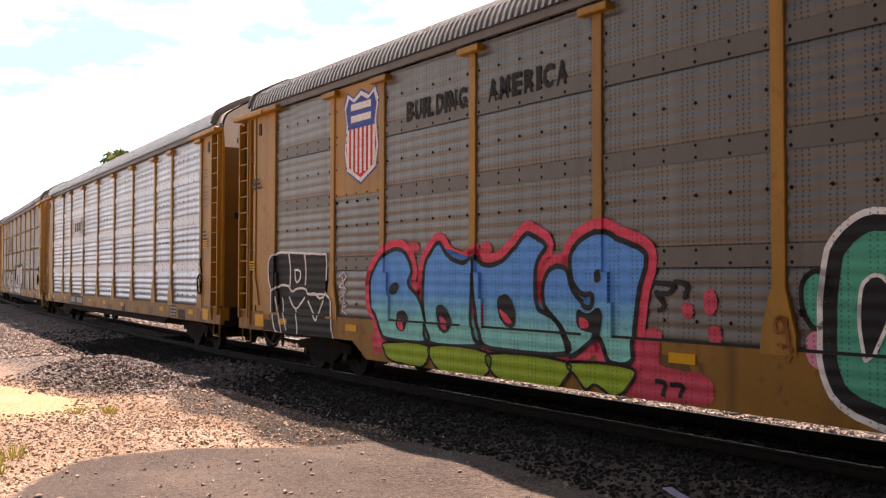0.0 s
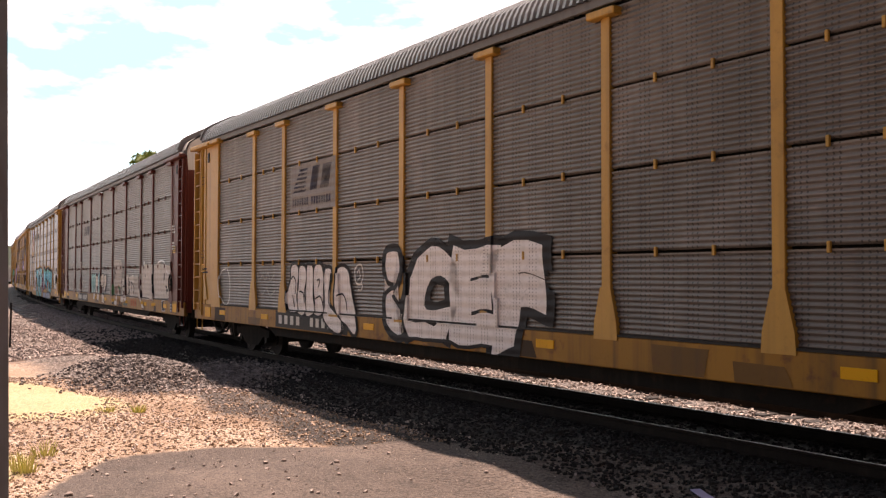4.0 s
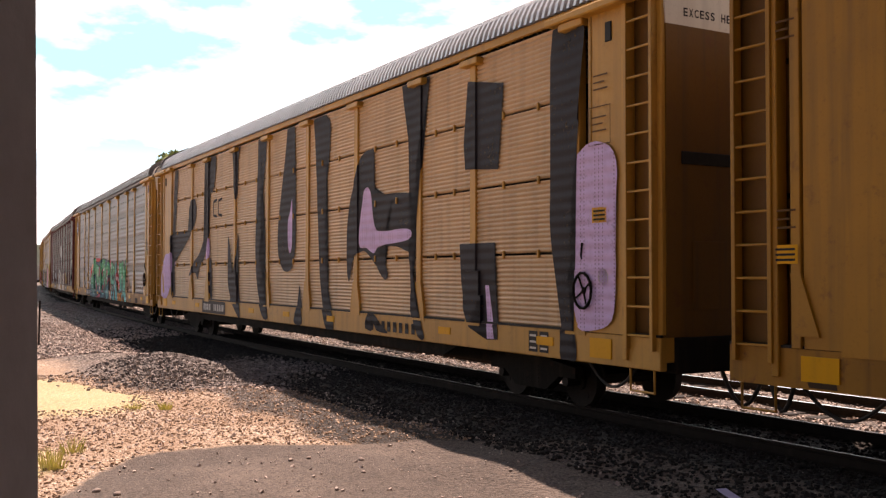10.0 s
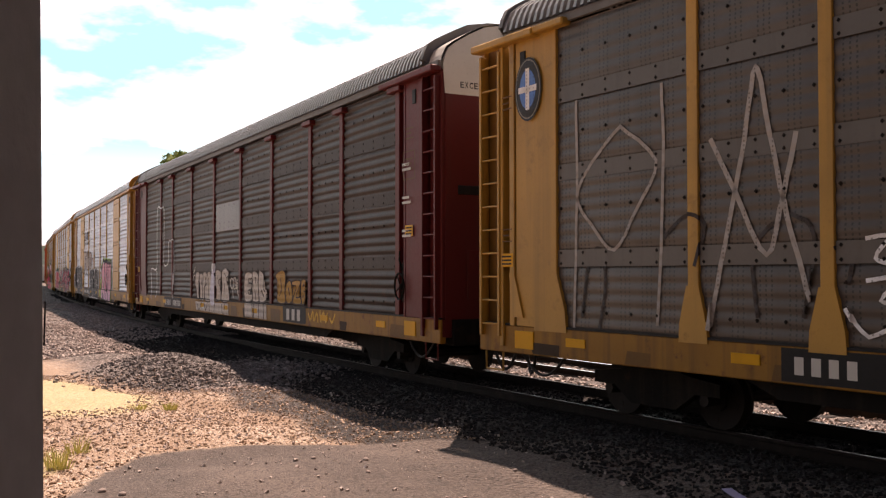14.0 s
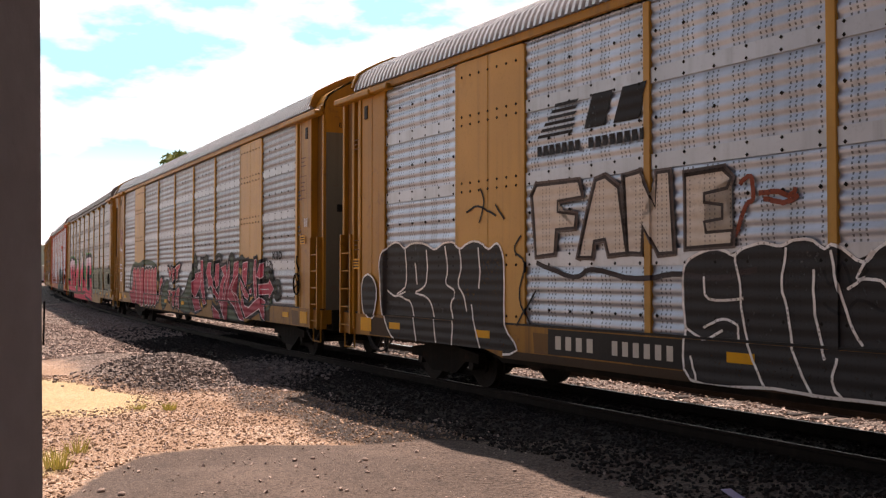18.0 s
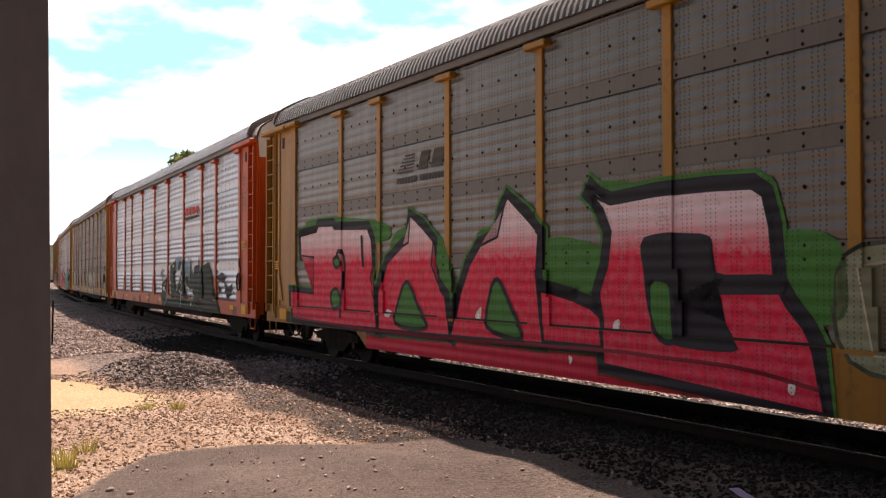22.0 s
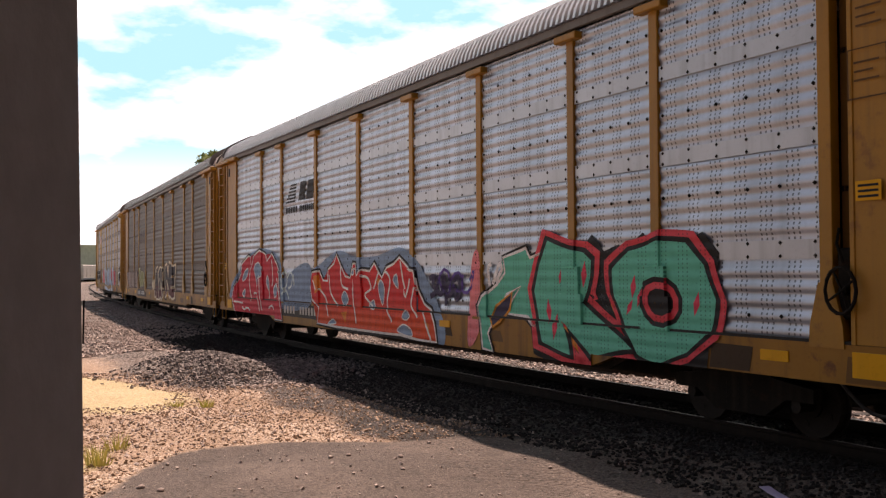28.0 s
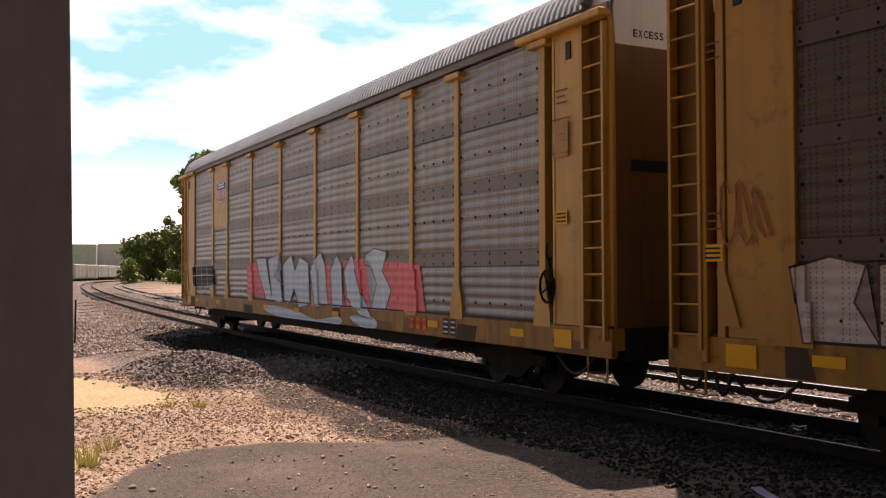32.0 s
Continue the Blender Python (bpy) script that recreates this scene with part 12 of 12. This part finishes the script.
    line(c, ((2.93, 1.36), (3.77, 1.21), (4.58, 1.38)), PEARL, 0.03, 4)
    bars(c, 20.6, 21.4, 0.86, 1.08, 3, sprayed((190, 70, 24)), 3)
    sill_box(c, 22.0)
    bm = bmesh.new()
    rect(bm, 25.6, 25.95, 3.6, 4.1)
    mark(c, "data_box", bm, YELLOW, 1)
    for c in WAGONS:
        end_notes(c, c in WAGONS[4:6])
        end_words(c, "EXCESS HEIGHT CAR", 5.14, INK)


def wagon_pose(rear):
    """A wagon whose rear coupling is rear metres along the line rides on its two trucks."""
    mid = rear - LENGTH / 2
    (ax, ay), (bx, by) = on_track(mid + 9.6), on_track(mid - 9.6)
    return pose((float(ax) + float(bx)) / 2, (float(ay) + float(by)) / 2, 0, 0, 0, math.degrees(math.atan2(float(by - ay), float(bx - ax))))


SLACK = (-0.51, -0.27, -0.11, 0.0, 0.18, 0.17, 0.08, 0.26, 0.13, 0.115, 0.04, -0.04, -0.20, -0.02, -0.34, -0.33)
REAR = [FIRST_REAR + LENGTH * i + d for i, d in enumerate(SLACK)]


def motions():
    for car, rear in zip(WAGONS, REAR):
        walk(car, [(t, wagon_pose(rear - SPEED * t)) for t in range(33)])
    # the wheels roll while they pass the near part of the line
    step = 0.04
    for i, (wheel, dx) in enumerate(WHEELS):
        start = REAR[i // 4] - LENGTH / 2
        t0, t1 = max(0.0, (start - 70) / SPEED), min(32.0, (start + 26) / SPEED)
        times = [0.0] + [t0 + step * k for k in range(1, int((t1 - t0) / step) + 1)] + [32.0]
        walk(wheel, [(t, pose(dx, 0, 0.38, 0, math.degrees(SPEED * (min(max(t, t0), t1 if t < 32 else times[-2]) - t0) / 0.38), 0)) for t in times])


# ---- things round the line ----
def leaf_material(name, a, b2):
    m, n, l, b = graph(name)
    geo = n.new("ShaderNodeNewGeometry")
    col = mix_rgb(n, l, geo.outputs["Random Per Island"], a, b2)
    l.new(col, b.inputs["Base Color"])
    b.inputs["Roughness"].default_value = 0.6
    b.inputs["Subsurface Weight"].default_value = 0.0
    return m


LEAF = leaf_material("leaf", (0.11, 0.17, 0.03), (0.26, 0.32, 0.08))
LEAF_DARK = leaf_material("dark_leaf", (0.07, 0.125, 0.028), (0.18, 0.24, 0.06))
BARK = rock("bark", (0.12, 0.09, 0.07), (0.20, 0.16, 0.12), 6.0)


def tree(x, y, height, width, seed, leaves=2600, material=None, leaf=0.35, label="leafy green tree with a broad uneven crown", low=0.4):
    rng = np.random.default_rng(seed)
    base = float(ground_height(np.array([x]), np.array([y]))[0]) - 0.1
    t = thing("tree", label, "tree", "trees beyond the line", at=(x, y, base))
    bm = bmesh.new()
    fork = height * 0.30
    bmesh.ops.create_cone(bm, cap_ends=True, segments=9, radius1=height * 0.028, radius2=height * 0.018, depth=fork, matrix=Matrix.Translation((0, 0, fork / 2)))
    clumps = []
    for k in range(9):
        a = k * 2.4 + rng.uniform(-0.4, 0.4)
        r = width / 2 * rng.uniform(0.35, 0.85)
        h = height * rng.uniform(low + 0.05, 0.90)
        end = Vector((r * math.cos(a), r * math.sin(a), h))
        mid = Vector((end.x * 0.4, end.y * 0.4, fork + (h - fork) * 0.5))
        for p, q, r1, r2 in ((Vector((0, 0, fork * 0.95)), mid, height * 0.012, height * 0.008), (mid, end, height * 0.008, height * 0.003)):
            d = q - p
            bmesh.ops.create_cone(bm, cap_ends=False, segments=6, radius1=r1, radius2=r2, depth=d.length, matrix=Matrix.Translation((p + q) / 2) @ d.to_track_quat("Z", "Y").to_matrix().to_4x4())
        clumps.append((end, width * rng.uniform(0.14, 0.24)))
    for k in range(14 if low > 0.3 else 24):
        a, r = rng.uniform(0, 6.28), width / 2 * rng.uniform(0.1, 0.8)
        clumps.append((Vector((r * math.cos(a), r * math.sin(a), height * rng.uniform(low, 0.95 - 0.25 * r / (width / 2)))), width * rng.uniform(0.10, 0.20)))
    part("trunk", bm, BARK, t)
    verts, faces = [], []
    for i in range(leaves):
        c, r = clumps[rng.integers(len(clumps))]
        d = rng.normal(0, 1, 3)
        d /= np.linalg.norm(d)
        p = np.array(c) + d * r * rng.uniform(0.45, 1.08) * np.array((1, 1, 0.8))
        u = rng.normal(0, 1, 3)
        u /= np.linalg.norm(u)
        v = np.cross(u, rng.normal(0, 1, 3))
        v /= np.linalg.norm(v)
        s = leaf * rng.uniform(0.6, 1.3)
        n = len(verts)
        verts += [tuple(p - u * s), tuple(p + v * s * 0.45), tuple(p + u * s), tuple(p - v * s * 0.45)]
        faces.append((n, n + 1, n + 2, n + 3))
    me = bpy.data.meshes.new("crown")
    me.from_pydata(verts, [], faces)
    me.materials.append(material or LEAF)
    tagged(part("crown", me, None, t), kind="stuff")
    return t


def build_post():
    """The edge of a dark post close beside the camera."""
    m, n, l, b = graph("grey_brown_paint")
    at, shifted, rnd = coords(n, l)
    f = noise_tex(n, l, at, 14.0, 5)
    g = noise_tex(n, l, at, 2.0, 4, (1, 1, 0.15))
    col = mix_rgb(n, l, band(n, l, f, 0.35, 0.7), (0.42, 0.40, 0.43), (0.50, 0.475, 0.51))
    col = mix_rgb(n, l, math_node(n, l, "MULTIPLY", band(n, l, g, 0.5, 0.75), 0.4), col, (0.43, 0.41, 0.44))
    l.new(col, b.inputs["Base Color"])
    b.inputs["Roughness"].default_value = 0.65
    bump = n.new("ShaderNodeBump")
    bump.inputs["Distance"].default_value = 0.004
    l.new(f, bump.inputs["Height"])
    l.new(bump.outputs["Normal"], b.inputs["Normal"])
    p = thing("porch_post", "grey-brown painted square wooden porch post", "post", at=(-0.723, 1.30, -0.2))
    p.rotation_euler = (0, radians(-0.95), 0)
    part("shaft", box(bmesh.new(), -0.15, 0.15, -0.15, 0.15, 0.0, 4.2, 0.012), m, p)
    part("base_plate", box(bmesh.new(), -0.19, 0.19, -0.19, 0.19, -0.1, 0.05, 0.01), m, p)


def build_sky_blocker():
    """Unseen building with the porch behind the camera, added to block sky light."""
    # siding lightened so that it bounces light onto the post
    siding = paint("brown_board_siding", (0.15, 0.125, 0.115), 0.7)
    shingle = paint("dark_roofing", (0.04, 0.037, 0.035), 0.85)
    a = math.atan2(-0.8611, 0.5084)
    h = thing("station_house", "unseen boarded building with a canopy, added to hold back sky light", "building", kind="structure")
    h.matrix_basis = Matrix.Translation((0, 0, 0)) @ Matrix.Rotation(math.atan2(0.861, -0.508), 4, "Z")
    part("wall", box(bmesh.new(), -34, 4.0, 1.9, 9.0, -0.4, BLOCKER_TOP), siding, h)
    # wing added out of view to darken the right-hand wagons
    part("wall", box(bmesh.new(), -34, -1.8, -6.6, 1.86, -0.4, BLOCKER_TOP), siding, h)
    part("roof", box(bmesh.new(), -34.5, -1.6, -6.8, 1.65, BLOCKER_TOP + 0.01, BLOCKER_TOP + 0.3), shingle, h)
    part("roof", box(bmesh.new(), -34.5, 4.5, 1.7, 9.3, BLOCKER_TOP, BLOCKER_TOP + 0.3), shingle, h)
    # canopy widened, out of view, to hold off more sky light
    part("porch_roof", box(bmesh.new(), -1.75, 4.2, -3.6, 1.88, 3.95, 4.1), shingle, h)


BLOCKER_TOP = 11.0


def build_stake():
    s = thing("marker_stake", "thin dark steel marker stake beside the track", "stake", at=(-12.15, 28.9, 0))
    z = float(ground_height(np.array([-12.15]), np.array([28.9]))[0])
    part("rod", tube(bmesh.new(), (0, 0, z - 0.1), (0.02, 0, z + 1.32), 0.03, 8), STEEL_DARK, s)


def build_far():
    wall = paint("pale_metal_cladding", (0.84, 0.83, 0.83), 0.6, streak=0.2)
    wall2 = paint("light_metal_cladding", (0.88, 0.86, 0.85), 0.6, streak=0.2)
    brick = paint("red_brown_cladding", (0.24, 0.13, 0.10), 0.7)
    b = thing("warehouse", "long pale grey metal-clad warehouse with a flat roof", "building", at=(-138, 338, -0.6))
    b.rotation_euler = (0, 0, radians(18))
    part("wall", box(bmesh.new(), -70, 4, -12, 30, 0, 12.0), wall, b)
    part("wall", box(bmesh.new(), 4.05, 24, -4, 30, 0, 12.6), wall2, b)
    part("roof", box(bmesh.new(), -70.5, 4.0, -12.5, 30.5, 12.01, 12.5), wall2, b)
    part("roof", box(bmesh.new(), 4.1, 24.5, -4.5, 30.5, 12.61, 13.0), wall2, b)
    part("lean_to", box(bmesh.new(), 5, 24, -9, -4.05, 0, 4.6), brick, b, "red-brown lower annexe")
    for k in range(8):
        part("cladding_rib", box(bmesh.new(), -68 + k * 10, -67.7 + k * 10, -12.2, -12, 0, 12.0), wall2, b)
    # parked covered hoppers
    hop = paint("white_hopper_paint", (0.70, 0.70, 0.68), 0.5, streak=0.3)
    first = None
    for k in range(5):
        at = pose(-103.5 - 3.2 * k, 246 + 15.8 * k, -0.45, 0, 0, 101.5)
        if first is None:
            first = thing("hopper_wagon", "white covered hopper wagon parked on a siding", "freight wagon", "parked hoppers")
            bm = bmesh.new()
            prism(bm, ((-7.4, 1.3), (7.4, 1.3), (7.6, 2.2), (7.6, 4.4), (-7.6, 4.4), (-7.6, 2.2)), -1.5, 1.5)
            part("body", bm, hop, first)
            for i in range(9):
                part("side_rib", box(bmesh.new(), -7.2 + i * 1.8, -7.05 + i * 1.8, -1.6, 1.6, 1.4, 4.35), hop, first)
            part("roof", box(bmesh.new(), -7.5, 7.5, -1.3, 1.3, 4.42, 4.7, 0.1), hop, first)
            for sx in (-5.2, 5.2):
                bm = bmesh.new()
                for dx in (-0.85, 0.85):
                    tube(bm, (sx + dx, -0.85, 0.42), (sx + dx, 0.85, 0.42), 0.42, 14)
                box(bm, sx - 1.2, sx + 1.2, -1.0, 1.0, 0.45, 0.8)
                part("truck", bm, STEEL_DARK, first)
            first.matrix_basis = at
        else:
            copy_thing(first, at)


def build_trees():
    tree(-25.3, 91.7, 16.6, 7.2, 1, 7000, LEAF, 0.34, "tall tree with a broad green crown beyond the train")
    tree(-28.0, 93, 8.0, 4.5, 7, 2500, LEAF_DARK, 0.3)
    # a bushy belt of trees round the far end of the curve
    rng = random.Random(12)
    for k in range(17):
        a = -19.7 + 6.4 * k / 16 + rng.uniform(-0.2, 0.2)
        d = 285 + rng.uniform(-22, 30)
        h = 12.0 + 6.0 * min(1.0, k / 5) + rng.uniform(-1.5, 2.0)
        tree(d * math.sin(radians(a)), d * math.cos(radians(a)), h, rng.uniform(9, 13), 20 + k, 1500, (LEAF, LEAF_DARK)[k % 2], 0.62, "distant bushy green tree at the end of the curve", 0.08)
    for a, d, h, w in ((-20.0, 240, 6.5, 6), (-17.3, 235, 4.5, 7), (-16.2, 232, 4.0, 6), (-15.2, 225, 5.0, 7)):
        tree(d * math.sin(radians(a)), d * math.cos(radians(a)), h, w, int(d), 1300, LEAF, 0.42, "low green bush at the end of the curve", 0.05)


def tuft(x, y, h, n, seed):
    rng = random.Random(seed)
    z = float(ground_height(np.array([x]), np.array([y]))[0])
    t = thing("grass_tuft", "yellow-green grass tuft growing in gravel", "grass", "grass tufts", at=(x, y, z))
    verts, faces = [], []
    for i in range(n):
        a, r = rng.uniform(0, 6.28), rng.uniform(0, 0.13)
        bx, by = r * math.cos(a), r * math.sin(a)
        hh, ln, w = h * rng.uniform(0.4, 1.0), rng.uniform(0.02, 0.12), 0.006
        k = len(verts)
        verts += [(bx - w, by, 0), (bx + w, by, 0), (bx + ln * math.cos(a) * 0.4 + w * 0.7, by + ln * math.sin(a) * 0.4, hh * 0.6), (bx + ln * math.cos(a) * 0.4 - w * 0.7, by + ln * math.sin(a) * 0.4, hh * 0.6), (bx + ln * math.cos(a), by + ln * math.sin(a), hh)]
        faces += [(k, k + 1, k + 2, k + 3), (k + 3, k + 2, k + 4)]
    me = bpy.data.meshes.new("tuft_body")
    me.from_pydata(verts, [], faces)
    me.materials.append(STRAW_LEAF)
    tagged(part("tuft_body", me, None, t), kind="stuff")


STRAW_LEAF = leaf_material("straw_leaf", (0.38, 0.40, 0.09), (0.66, 0.58, 0.24))


def build_small():
    for i, (x, y, h, n) in enumerate(((-4.45, 15.4, 0.16, 60), (-4.9, 15.2, 0.12, 40), (-4.2, 10.4, 0.30, 60), (-4.35, 9.9, 0.34, 60), (-4.1, 9.3, 0.25, 50), (-4.3, 11.2, 0.22, 40))):
        tuft(x, y, h, n, i)
    rng = random.Random(4)
    for i, (x, y, r) in enumerate(((-0.95, 11.1, 0.035), (-0.85, 10.3, 0.025), (-0.09, 10.35, 0.02), (-1.55, 11.1, 0.03), (0.75, 10.75, 0.025), (-3.3, 9.2, 0.04), (-3.05, 9.05, 0.035))):
        z = float(ground_height(np.array([x]), np.array([y]))[0])
        bm = bmesh.new()
        bmesh.ops.create_icosphere(bm, subdivisions=2, radius=r)
        for v in bm.verts:
            v.co *= 1 + 0.35 * noise.noise(v.co * 14 + Vector((i * 3.7, 0, 0)))
            v.co.z *= 0.7
        ob = new("stone", to_mesh("stone", bm, BALLAST))
        ob.location = (x, y, z + r * 0.35)
        tagged(ob, "loose dark stone lying on the ground", "stone", "loose stones")
    z = float(ground_height(np.array([2.80]), np.array([9.10]))[0])
    s = thing("plastic_strip", "pale violet plastic strip lying among dark stones", "litter", at=(2.80, 9.10, z + 0.03))
    s.rotation_euler = (0, radians(4), radians(-74))
    bm = bmesh.new()
    pts = [(-0.34, 0.05), (-0.20, 0.035), (0.0, 0.03), (0.16, 0.045), (0.34, 0.02)]
    prism(bm, [(x, zz + 0.008) for x, zz in pts] + [(x, zz) for x, zz in reversed(pts)], -0.055, 0.055)
    part("strip", bm, paint("violet_plastic", (0.42, 0.40, 0.62), 0.4, streak=0.1), s)



build_ground()
build_ballast()
build_track("railway_track", 0.0, 0.0, -60, 400, "curved main railway track on crushed stone ballast")
build_track("second_track", -5.2, -0.32, -60, 400, "empty second railway track beside the main line")
build_post()
build_sky_blocker()
build_stake()
build_far()
build_trees()
build_small()
build_train()
motions()
